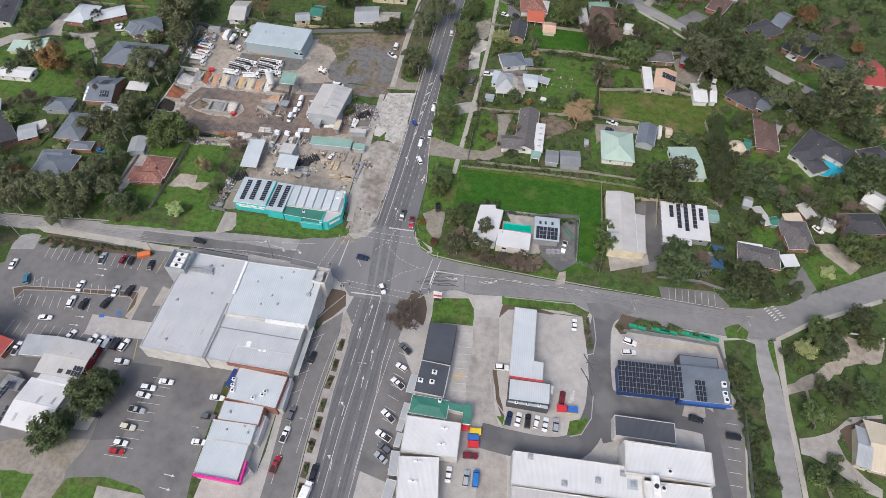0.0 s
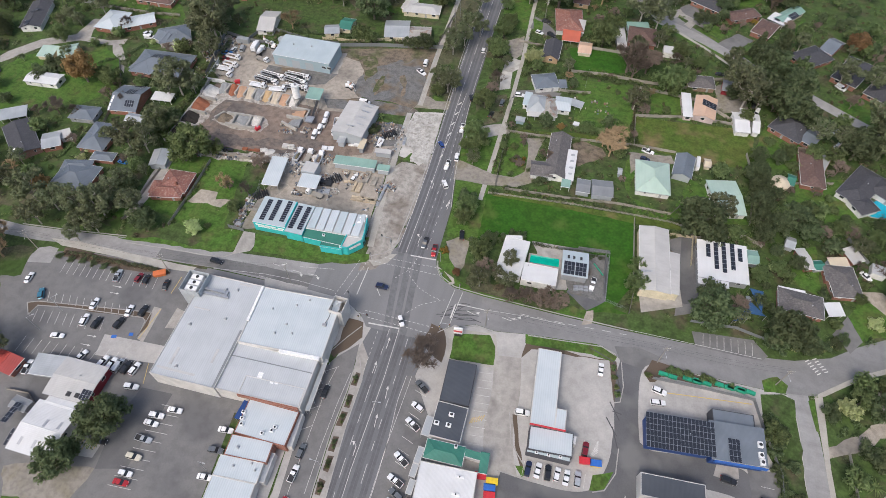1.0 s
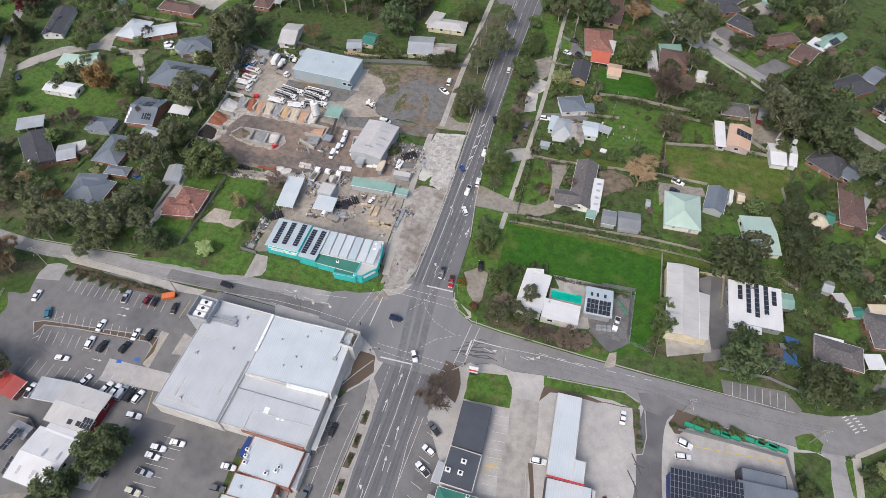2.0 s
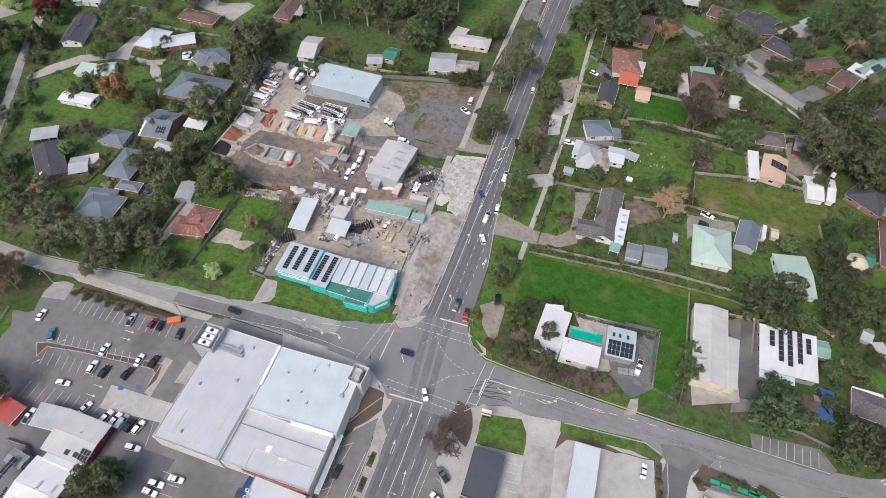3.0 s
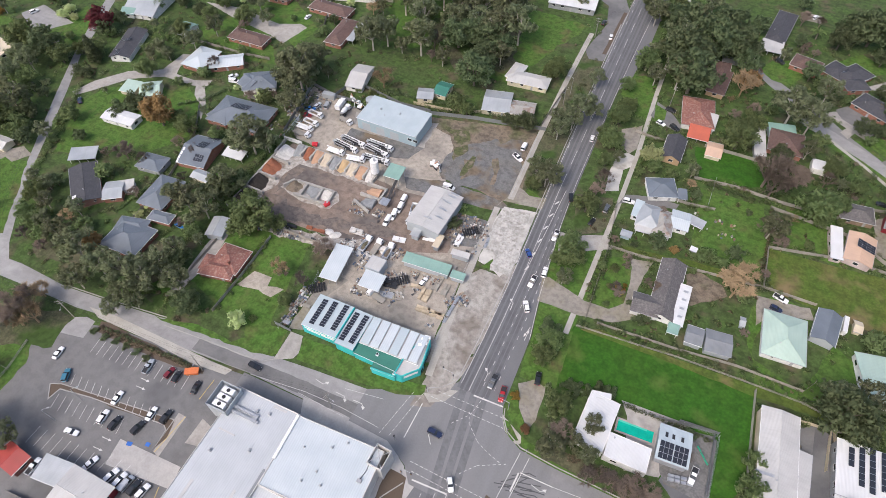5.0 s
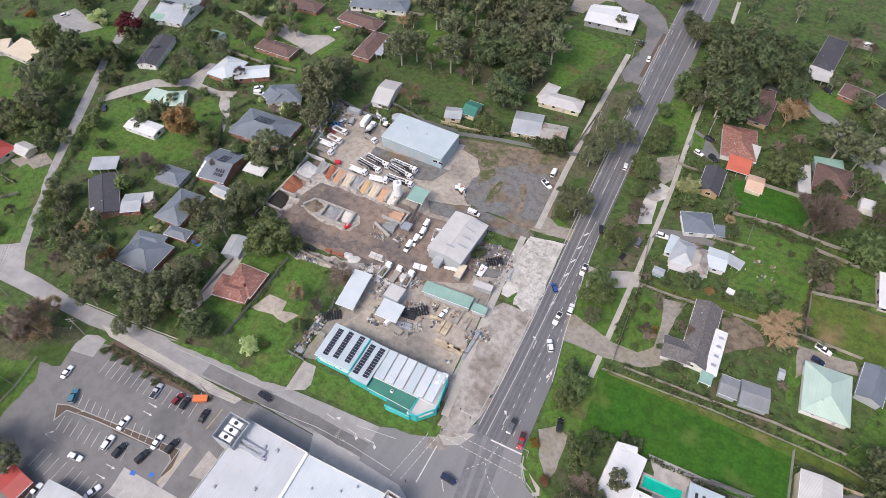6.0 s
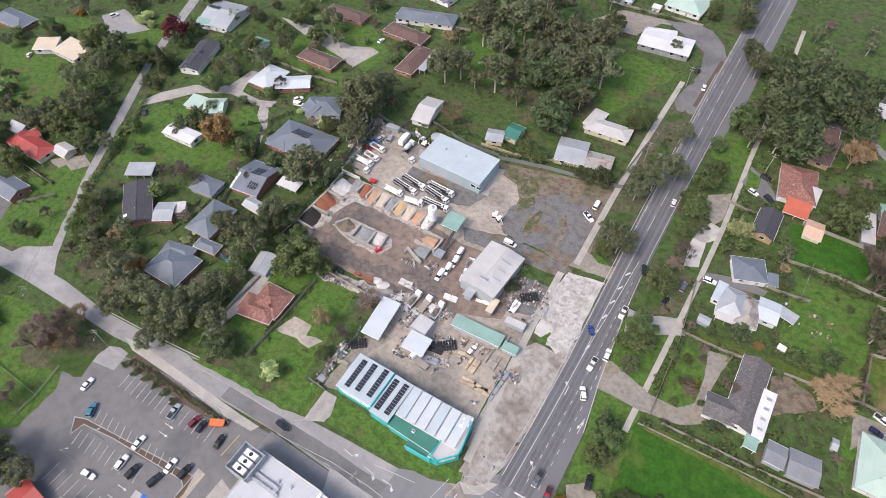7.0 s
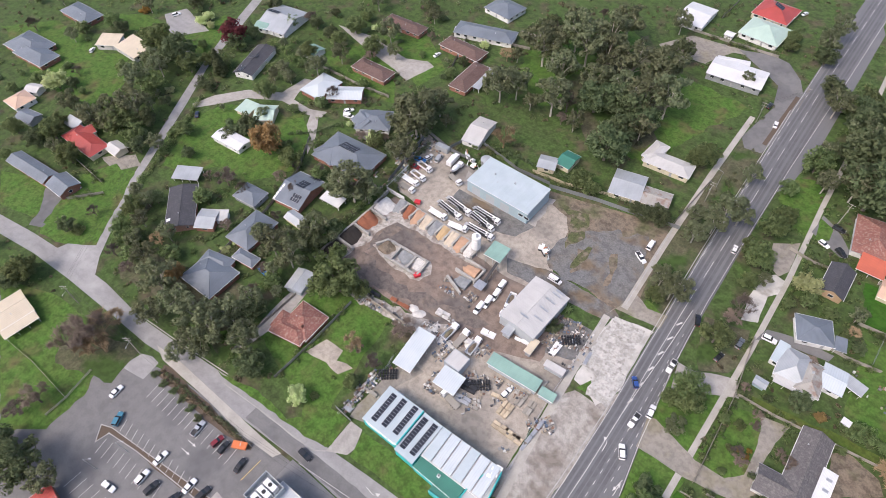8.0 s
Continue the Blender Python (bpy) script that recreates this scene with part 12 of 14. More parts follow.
tree(175.2, 193.1, 5.9, "orange", 1, "on the grass")
tree(197.4, 172.3, 3.7, "orange", 1, "on the grass")
tree(192.2, 123.0, 6.2, "russet", 1, "on the grass")
tree(192.9, 107.4, 4.4, "russet", 1, "on the grass")
tree(159.9, 26.9, 3.0, "limebush", 1, "on the grass")
tree(127.2, 43.3, 1.9, "limebush", 1, "on the grass")
tree(24.4, 13.4, 4.6, "bare", 1.0, "on the grass")
tree(23.6, 7.1, 4.4, "gum", 1.15, "on the grass")
tree(28.6, 11.4, 3.4, "gum", 1.15, "on the grass")
tree(33.7, 9.5, 3.4, "gum", 1.15, "on the grass")
tree(32.4, 18.9, 3.5, "gum", 1.15, "on the grass")
tree(20.8, 6.4, 2.5, "gum", 1.15, "on the grass")
tree(98.1, 52.1, 9.2, "dark", 1.1, "on the grass")
tree(96.6, 57.1, 6.1, "gum", 1.15, "on the grass")
tree(106.0, 61.0, 6.3, "gum", 1.15, "on the grass")
tree(103.7, 50.4, 5.7, "dark", 1.1, "on the grass")
tree(68.7, 187.4, 9.6, "gum", 1.15, "on the grass")
tree(77.5, 186.1, 7.5, "gum", 1.15, "on the grass")
tree(82.7, 210.6, 6.4, "gum", 1.15, "on the grass")
tree(79.0, 170.1, 4.3, "gum", 1.15, "on the grass")
tree(70.6, 119.2, 5.9, "gum", 1.15, "on the grass")
tree(21.1, 21.0, 4.3, "green", 1.1, "on the grass")
tree(78.2, 29.4, 3.6, "green", 1.1, "on the grass")
tree(78.2, 20.9, 4.2, "green", 1.1, "on the grass")
tree(51.7, 164.1, 7.2, "green", 1.1, "on the grass")
tree(55.6, 176.8, 5.0, "green", 1.1, "on the grass")
tree(86.5, 137.4, 6.0, "green", 1.1, "on the grass")
tree(93.0, 145.2, 4.5, "green", 1.1, "on the grass")
tree(89.7, 163.9, 4.7, "green", 1.1, "on the grass")
tree(11.3, 40.6, 4.6, "green", 1.1, "on the grass")
tree(10.9, 34.7, 4.0, "green", 1.1, "on the grass")
tree(6.8, 76.1, 5.0, "green", 1.1, "on the grass")
tree(25.4, 193.0, 11.3, "dark", 1.1, "on the grass")
tree(19.6, 209.1, 11.7, "dark", 1.1, "on the grass")
tree(30.5, 226.3, 10.6, "dark", 1.1, "on the grass")
tree(41.6, 228.7, 9.1, "dark", 1.1, "on the grass")
tree(33.6, 242.2, 10.2, "dark", 1.1, "on the grass")
tree(46.7, 219.9, 6.2, "dark", 1.1, "on the grass")
tree(14.5, 228.3, 11.5, "dark", 1.1, "on the grass")
tree(69.1, 162.3, 5.1, "dark", 1.1, "on the grass")
tree(99.7, 196.7, 4.4, "dark", 1.1, "on the grass")
tree(110.7, 213.2, 5.2, "dark", 1.1, "on the grass")
tree(99.3, 268.5, 10.1, "dark", 1.1, "on the grass")
tree(92.0, 267.3, 9.1, "dark", 1.1, "on the grass")
tree(110.3, 269.3, 9.3, "dark", 1.1, "on the grass")
tree(85.7, 258.5, 6.5, "dark", 1.1, "on the grass")
tree(103.7, 22.9, 5.2, "dark", 1.1, "on the grass")
tree(47.9, 7.7, 4.2, "bare", 1, "on the grass")
tree(41.7, 5.4, 4.2, "bare", 1, "on the grass")
tree(35.3, 4.1, 3.9, "bare", 1, "on the grass")
tree(53.2, 7.0, 3.8, "bare", 1, "on the grass")
tree(45.3, 4.9, 3.8, "bare", 1, "on the grass")
tree(50.5, 4.7, 3.4, "bare", 1, "on the grass")
tree(38.8, 5.9, 3.1, "bare", 1, "on the grass")
tree(68.1, 140.9, 8.5, "bare", 1, "on the grass")
tree(74.4, 147.5, 7.5, "bare", 1, "on the grass")
tree(74.8, 116.4, 3.7, "bare", 1, "on the grass")
tree(26.3, 82.2, 2.4, "bare", 1, "on the grass")
tree(26.3, 69.4, 2.8, "bare", 1, "on the grass")
tree(47.8, 201.3, 7.7, "russet", 1, "on the grass")
tree(63.5, 92.7, 6.4, "russet", 1, "on the grass")
tree(59.4, 91.3, 4.1, "russet", 1, "on the grass")
tree(7.6, 19.0, 1.6, "yellowbush", 1, "on the grass")
tree(14.3, 10.0, 1.7, "orange", 1, "on the grass")
tree(21.9, 29.4, 2.4, "hedge", 1, "on the grass")
tree(24.9, 28.9, 2.4, "hedge", 1, "on the grass")
tree(28.0, 29.9, 2.4, "hedge", 1, "on the grass")
tree(31.5, 32.5, 2.4, "hedge", 1, "on the grass")
tree(34.2, 33.0, 2.4, "hedge", 1, "on the grass")
tree(53.5, 28.9, 2.3, "hedge", 1, "on the grass")
tree(56.4, 29.3, 2.3, "hedge", 1, "on the grass")
tree(59.5, 29.9, 2.3, "hedge", 1, "on the grass")
tree(33.2, 68.1, 2.6, "hedge", 1, "on the grass")
tree(36.4, 63.0, 2.6, "hedge", 1, "on the grass")
tree(51.6, 99.7, 3.4, "shrub", 1, "on the grass")
tree(57.0, 99.5, 2.6, "shrub", 1, "on the grass")
tree(48.0, 91.4, 1.9, "shrub", 1, "on the grass")
tree(23.9, 64.4, 1.6, "shrub", 1, "on the grass")
tree(23.2, 72.2, 1.6, "shrub", 1, "on the grass")
tree(22.8, 80.4, 1.7, "shrub", 1, "on the grass")
tree(75.7, 264.4, 4.9, "palm", 1, "on the grass")
tree(26.7, 29.2, 1.6, "palm", 1, "on the grass")
tree(65.3, 146.2, 10.4, "bare", 1, "on the grass")
tree(70.0, 119.9, 6.2, "bare", 1, "on the grass")
tree(146.5, 63.4, 3.2, "bare", 1, "on the grass")
tree(171.9, 60.1, 3.9, "bare", 1, "on the grass")
tree(87.7, 156.6, 4.6, "bare", 1, "on the grass")
tree(84.7, 136.6, 7.3, "green", 1.1, "on the grass")
tree(139.5, 71.9, 4.6, "green", 1.1, "on the grass")
tree(152.2, 66.4, 3.9, "green", 1.1, "on the grass")
tree(164.8, 65.2, 3.9, "green", 1.1, "on the grass")
tree(154.8, 106.8, 4.3, "green", 1.1, "on the grass")
tree(119.6, 123.9, 3.5, "green", 1.1, "on the grass")
tree(128.2, 41.6, 3.2, "green", 1.1, "on the grass")
tree(114.8, 141.9, 8.1, "gum", 1.15, "on the grass")
tree(174.1, 123.9, 9.7, "gum", 1.15, "on the grass")
tree(163.7, 161.8, 6.8, "gum", 1.15, "on the grass")
tree(130.0, 161.5, 8.5, "dark", 1.1, "on the grass")
tree(166.7, 115.9, 7.6, "dark", 1.1, "on the grass")
tree(190.4, 122.8, 6.4, "dark", 1.1, "on the grass")
tree(187.0, 105.0, 6.1, "dark", 1.1, "on the grass")
tree(114.7, 139.1, 4.1, "dark", 1.1, "on the grass")
tree(62.7, 86.2, 7.2, "russet", 1, "on the grass")
tree(-245.7, 49.5, 8.2, "gum", 1.15, "on the grass")
tree(-254.8, 33.8, 6.1, "gum", 1.15, "on the grass")
tree(-274.3, 33.3, 5.2, "gum", 1.15, "on the grass")
tree(-131.7, 102.8, 6.3, "gum", 1.15, "on the grass")
tree(-135.9, 118.3, 5.9, "gum", 1.15, "on the grass")
tree(-130.5, 51.3, 5.7, "gum", 1.15, "on the grass")
tree(-129.7, 76.9, 4.2, "gum", 1.15, "on the grass")
tree(-194.7, 163.0, 6.1, "gum", 1.15, "on the grass")
tree(-202.6, 135.8, 5.2, "gum", 1.15, "on the grass")
tree(-238.3, 49.1, 4.8, "dark", 1.1, "on the grass")
tree(-254.7, 94.6, 3.9, "green", 1.1, "on the grass")
tree(-181.5, 5.8, 3.9, "gum", 1.1, "on the grass")
tree(-246.1, 142.3, 3.8, "green", 1.1, "on the grass")
tree(-235.2, 149.9, 4.1, "dark", 1.1, "on the grass")
tree(-246.8, 36.5, 5.7, "gum", 1.1, "on the grass")
tree(-246.7, 98.5, 3.8, "green", 1.1, "on the grass")
tree(-219.7, 129.9, 4.5, "green", 1.1, "on the grass")
tree(-200.9, 84.5, 3.2, "gum", 1.1, "on the grass")
tree(-117.2, 49.5, 3.8, "green", 1.1, "on the grass")
tree(-175.4, 12.1, 3.7, "russet", 1, "on the grass")
tree(-155.2, 61.5, 3.7, "bare", 1, "on the grass")
tree(-186.0, 113.8, 4.2, "bare", 1, "on the grass")
tree(-171.2, 48.8, 3.7, "bare", 1, "on the grass")
tree(37.6, 77.2, 3.0, "bare", 1, "on the grass")
tree(31.8, 113.7, 2.5, "bare", 1, "on the grass")
tree(119.8, 234.4, 7.2, "dark", 1.1, "on the grass")
tree(129.4, 244.2, 7.2, "dark", 1.1, "on the grass")
tree(139.9, 240.3, 7.1, "dark", 1.1, "on the grass")
tree(144.6, 223.6, 6.2, "dark", 1.1, "on the grass")
tree(105.0, 197.5, 3.7, "dark", 1.1, "on the grass")
tree(123.1, 226.5, 4.2, "dark", 1.1, "on the grass")
tree(106.7, 226.1, 3.9, "dark", 1.1, "on the grass")
tree(145.4, 259.4, 6.6, "dark", 1.1, "on the grass")
tree(105.8, 253.1, 5.2, "dark", 1.1, "on the grass")
tree(137.3, 182.7, 4.3, "conifer", 1, "on the grass")
tree(117.4, 141.9, 7.7, "gum", 1.15, "on the grass")
tree(122.4, 140.6, 5.7, "gum", 1.15, "on the grass")
tree(130.4, 166.6, 5.4, "gum", 1.15, "on the grass")
tree(137.4, 224.7, 5.5, "russet", 1, "on the grass")
tree(107.3, 215.3, 3.4, "russet", 1, "on the grass")
tree(110.8, 191.6, 2.8, "bare", 1, "on the grass")
tree(71.0, 157.3, 4.7, "bare", 1, "on the grass")
tree(77.3, 155.6, 4.7, "bare", 1, "on the grass")
tree(90.2, 164.2, 4.4, "green", 1.1, "on the grass")
tree(99.2, 158.3, 3.7, "green", 1.1, "on the grass")
tree(84.1, 139.8, 4.8, "green", 1.1, "on the grass")
tree(49.9, 171.9, 5.3, "green", 1.1, "on the grass")
tree(87.5, 133.7, 3.2, "green", 1.1, "on the grass")
tree(116.9, 170.3, 4.0, "green", 1.1, "on the grass")
tree(127.9, 205.7, 1.8, "yellowbush", 1, "on the grass")
tree(49.5, 208.0, 5.7, "orange", 1, "on the grass")
tree(123.7, 91.4, 4.2, "dark", 1.1, "on the grass")
tree(123.9, 83.4, 4.1, "dark", 1.1, "on the grass")
tree(124.2, 75.7, 4.0, "dark", 1.1, "on the grass")
tree(123.8, 100.5, 3.8, "dark", 1.1, "on the grass")
tree(132.2, 100.6, 3.7, "dark", 1.1, "on the grass")
tree(-156.1, -22.8, 6.3, "russet", 1, "on the grass")
tree(-154.1, -29.5, 4.9, "russet", 1, "on the grass")
tree(-156.8, -17.9, 4.2, "russet", 1, "on the grass")
tree(-164.4, 62.6, 3.7, "bare", 1, "on the grass")
tree(-85.1, 26.4, 3.0, "bare", 1, "on the grass")
tree(-134.3, 28.5, 2.8, "bare", 1, "on the grass")

# ---------------------------------------------------------------- fences, poles, signals
fence([(17.3, 51.7), (38, 53.3), (50.4, 54.5), (75.5, 55.3), (89.8, 55.4), (100.3, 53.6)], "rail", 1.2)
fence([(75.7, 53.6), (76.8, 34.2), (77.8, 18.6), (76.9, 9.5)], "paling", 1.8)
fence([(57.5, 32.8), (68, 33.3), (68.3, 12.6), (75.1, 11.2)], "wire", 1.8)
fence([(48.8, 31.1), (67.8, 34.3)], "steel", 1.8)
fence([(89.5, 48.9), (99.1, 50), (100.2, 42.5), (102.6, 41.6)], "cream", 1.8)
fence([(19, 56.3), (17.7, 87.8), (14.6, 112.1)], "paling", 1.4)
fence([(23.3, 55.6), (49.9, 57.3), (68.5, 59.6), (89.4, 59.6), (92.6, 64.4)], "paling", 1.5)
fence([(18.3, 89.6), (29.3, 89.9), (48.1, 92.3), (74.5, 95.3), (90.3, 95.4)], "paling", 1.5)
fence([(72.6, 94.5), (71.8, 114.6), (92.6, 119.2), (108.7, 120.3), (122, 120.4)], "paling", 1.7)
fence([(39.4, 138.9), (55.5, 140.6), (73.8, 139.8), (95.5, 140.9)], "paling", 1.7)
fence([(39.9, 160.1), (62.2, 160.2), (69.6, 157.7)], "paling", 1.7)
fence([(47.5, 126.5), (47.8, 142.6)], "wire", 1.2)
fence([(25.9, 123.7), (40.4, 123.4), (50.3, 125)], "paling", 1.6)
fence([(10.3, 156.7), (19, 155.4), (26.5, 156.6)], "paling", 1.5)
fence([(-117.6, 0.4), (-118, 38)], "paling", 1.3)
fence([(-99.1, 2.8), (-99.1, 20.1), (-100, 38.6)], "paling", 1.6)
fence([(-74.4, 6.9), (-73.5, 15.5), (-73.4, 28.6), (-74.4, 32.4)], "wire", 1.8)
fence([(-76.2, 8.1), (-69.8, 7.9)], "steel", 2.0)
fence([(-129.5, 90.1), (-136.2, 123.3), (-121, 120.2), (-109.2, 120.8)], "steel", 2.0)
fence([(-76.1, 128.3), (-57.1, 133.6), (-40.2, 136.9), (-25.5, 140.3)], "steel", 2.1)
fence([(-86.5, 131.5), (-76.4, 132.9), (-72.5, 133.2), (-59.4, 137.6), (-44.4, 142.5)], "cream", 1.7)
fence([(-122.1, 121.6), (-118.8, 133.3), (-104.8, 130.8), (-91.5, 128.4), (-77, 129.6)], "steel", 1.8)
fence([(-27.8, 85.6), (-27.2, 67.8), (-26.7, 52), (-25.2, 38.3), (-23.6, 26.3)], "wire", 1.8)
fence([(-27.3, 137.1), (-24.8, 97.3)], "wire", 1.5)
fence([(-26.8, 171.4), (-28.6, 139.6)], "paling", 1.5)
fence([(-71.9, 287.3), (-71.5, 308.5)], "paling", 1.5)
fence([(-78.6, 267.6), (-58.1, 268.9), (-36.1, 271)], "paling", 1.4)
fence([(-153.7, 22.6), (-155.2, 31.8), (-156.7, 47), (-163.7, 71.3), (-175.4, 88.7)], "paling", 1.6)
fence([(-212.8, 127.4), (-182.6, 128.4), (-166.3, 130.4)], "paling", 1.7)
fence([(-157, 165.2), (-168.1, 193), (-135.8, 202.3)], "paling", 1.7)
fence([(-147.7, 212), (-130.9, 215.5)], "paling", 1.7)
fence([(-185.7, -46), (-166.3, -44), (-145.5, -43.7), (-145.2, -50.6)], "rail", 1.1)
fence([(-152.5, -62.2), (-142, -60.4)], "rail", 1.1)
fence([(-148.1, -33.3), (-145.5, -43.7)], "rail", 1.1)
fence([(-247, 16.3), (-223.5, 15.6)], "paling", 1.5)
fence([(-225.8, 1.7), (-216.8, 12.8)], "paling", 1.5)
fence([(-263.3, -3.1), (-234.8, 0.6)], "paling", 1.4)
fence([(-99.3, 43.6), (-84.5, 43.6), (-69.7, 44.2)], "paling", 1.7)
fence([(86.4, -13.1), (102.7, -12.5), (118.1, -12.3), (120.7, -21.8), (125, -34.7), (125.1, -60.9)], "steel", 1.8)
fence([(152.5, 72.6), (159.4, 58.4), (162, 54.5)], "steel", 1.7)
fence([(119.8, 102.4), (122.5, 86.4), (119.5, 62.2)], "paling", 1.7)
fence([(98.2, 49.7), (117.4, 55.4), (123.8, 52.2)], "paling", 1.7)
fence([(98.2, 51.3), (97.7, 36.3)], "cream", 1.8)
fence([(98, 12), (113.2, 13.3), (123.1, 11.2)], "steel", 1.6)
fence([(145.5, -22.6), (146.1, -35.7)], "paling", 1.5)
fence([(145.9, -48), (147.7, -56.2)], "paling", 1.5)
fence([(-113.8, -70.8), (-106, -70.2), (-98.9, -74.6)], "paling", 1.6)
fence([(135.9, 89.3), (154.1, 94)], "paling", 1.4)
fence([(164, 2.4), (174.7, 2.4)], "white", 1.2)
fence([(100.1, 149), (116.9, 154.1)], "paling", 1.6)
fence([(70, 135.4), (100, 133), (120.6, 118.4)], "paling", 1.7)
power_pole(-141.1, -19.8, 40)
power_pole(-175.9, -22.2, 40)
power_pole(-87.6, -16.5, 35)
power_pole(-42.9, -9.2, 80)
power_pole(-257.0, 87.1, 60)
power_pole(29.3, -8.0, 20)
power_pole(87.6, -6.7, 10)
power_pole(125.4, -4.8, 10)
power_pole(-15.2, 238.7, 0)
power_pole(-24.0, 159.8, 0)
power_pole(-26.4, 217.7, 0)
power_pole(20.2, 180.2, 0)
wire((-175.9, -22.2), (-141.1, -19.8))
wire((-141.1, -19.8), (-87.6, -16.5))
wire((-87.6, -16.5), (-42.9, -9.2))
wire((-175.9, -22.2), (-257.0, 87.1))
wire((87.6, -6.7), (125.4, -4.8))
wire((29.3, -8.0), (87.6, -6.7))
wire((-24.0, 159.8), (-26.4, 217.7))
wire((-26.4, 217.7), (-15.2, 238.7))
traffic_light(-12.5, 15.5, 180, True)
traffic_light(7.2, 14, 180, True)
traffic_light(14.5, -14, 0, True)
traffic_light(-13.5, -17.5, 0, True)
traffic_light(17, 3.8, 90, False)
traffic_light(-20, -9.5, -90, False)
traffic_light(-18, 8.4, -90, False)
traffic_light(9.5, 7, 90, False)
street_lamp(2.2, -47.1, 0)
street_lamp(-7.0, -68.2, 180)
street_lamp(-23.7, 169.8, 180)
street_lamp(-117.9, -49.5, 40)
street_lamp(-115.1, -40.9, 40)
street_lamp(-40.3, -77.1, 0)

# ---------------------------------------------------------------- yard

def bay_block(x, y, rot, n, tall=2, label="grey concrete block wall of a stockpile bay"):
    """A wall of stacked concrete blocks, each 1.8 m long."""
    ob = root("block_wall", x, y, 0, rot, label, "block wall", "stockpile bay walls")
    if "bigblock" not in TEMPLATES:
        TEMPLATES["bigblock"] = MB().box(-0.88, 0.88, -0.4, 0.4, 0.0, 0.78, 0.05).mesh("block", Wm["block"])
    for i in range(n):
        for k in range(tall):
            part("block", TEMPLATES["bigblock"], None, ob, "", pose((i - (n - 1) / 2) * 1.8, 0.03 * ((i * 7 + k * 3) % 5 - 2), 0.05 + k * 0.8, 0, 0, ((i * 13 + k * 29) % 5 - 2) * 0.6))
    return ob


def crate_stack(x, y, rot, nx, ny, nz, material, label, size=(2.4, 1.1, 0.5), cat="timber stack"):
    """Packs stacked in rows."""
    ob = root("material_stack", x, y, 0.04, rot, label, cat, "stacked materials")
    rnd = random.Random(int(abs(x * 31 + y * 17)))
    for i in range(nx):
        for j in range(ny):
            for k in range(rnd.randint(1, nz)):
                a, b_, c_ = size
                o = pose(i * (a + 0.25) + rnd.uniform(-0.1, 0.1), j * (b_ + 0.15), k * c_, 0, 0, rnd.uniform(-3, 3))
                part("pack", MB().box(-a / 2, a / 2, -b_ / 2, b_ / 2, 0.06, c_ - 0.02, 0.03), material, ob, "", o)
    return ob


def bin_thing(x, y, rot, material, lid, label, w=1.9, d=1.3, hgt=1.3):
    ob = root("skip_bin", x, y, 0.06, rot, label, "bin", "bins")
    part("body", MB().loft([[(-w * 0.42, -d * 0.42, 0.12), (w * 0.42, -d * 0.42, 0.12), (w * 0.42, d * 0.42, 0.12), (-w * 0.42, d * 0.42, 0.12)], [(-w / 2, -d / 2, hgt), (w / 2, -d / 2, hgt), (w / 2, d / 2, hgt), (-w / 2, d / 2, hgt)]]), material, ob)
    part("lid", MB().box(-w / 2 - 0.03, w / 2 + 0.03, -d / 2 - 0.03, d / 2 + 0.03, hgt, hgt + 0.1, 0.04), lid, ob)
    for sx in (-1, 1):
        for sy in (-1, 1):
            part("castor", MB().tube((sx * w * 0.35, sy * d * 0.32 - 0.04, 0.07), (sx * w * 0.35, sy * d * 0.32 + 0.04, 0.07), 0.07, None, 8), RUBBER, ob)
    return ob


def pot_rows(x, y, rot, nx, ny, material, label, s=0.5):
    """Rows of small stock: pots, drums, rolls."""
    ob = root("stock_rows", x, y, 0.05, rot, label, "yard stock", "stacked materials")
    rnd = random.Random(int(abs(x * 11 + y * 5)))
    me = MB().tube((0, 0, 0), (0, 0, s * 1.2), s * 0.42, s * 0.46, 9).mesh("drum", material)
    for i in range(nx):
        for j in range(ny):
            part("drum", me, None, ob, "", pose(i * s * 1.15 + rnd.uniform(-0.08, 0.08), j * s * 1.15 + rnd.uniform(-0.08, 0.08), 0))
    return ob

BLACKSOIL = surface("black_soil", (0.03, 0.026, 0.023), (0.045, 0.038, 0.033), 0.6, 4.0, rough=0.95, bump=0.7, depth=0.1)
REDCHIP = surface("red_brown_chip", (0.3, 0.11, 0.06), (0.24, 0.1, 0.06), 0.6, 4.0, rough=0.95, bump=0.7, depth=0.1)
TANSAND = surface("tan_sand", (0.5, 0.36, 0.2), (0.44, 0.31, 0.17), 0.5, 4.0, rough=0.95, bump=0.6, depth=0.1)
PALESAND = surface("pale_sand", (0.55, 0.47, 0.36), (0.48, 0.41, 0.32), 0.5, 4.0, rough=0.95, bump=0.6, depth=0.1)
TANPINK = surface("orange_tan_gravel", (0.46, 0.29, 0.19), (0.4, 0.255, 0.17), 0.5, 4.0, rough=0.95, bump=0.6, depth=0.1)
WEEDS = surface("weedy_dirt", (0.075, 0.1, 0.03), (0.15, 0.13, 0.085), 0.3, 1.6, third=(0.2, 0.165, 0.12), third_scale=0.3, grain=0.4, mottle=0.35)
DIRTDARK = surface("damp_dark_dirt", (0.14, 0.118, 0.105), (0.19, 0.16, 0.14), 0.16, 1.8, rough=0.9, third=(0.235, 0.185, 0.15), third_scale=0.12, grain=0.25, mottle=0.3)
WHITEROCK = surface("white_pebble", (0.62, 0.6, 0.56), (0.5, 0.48, 0.45), 0.8, 4.0, rough=0.95, bump=0.8, depth=0.15)
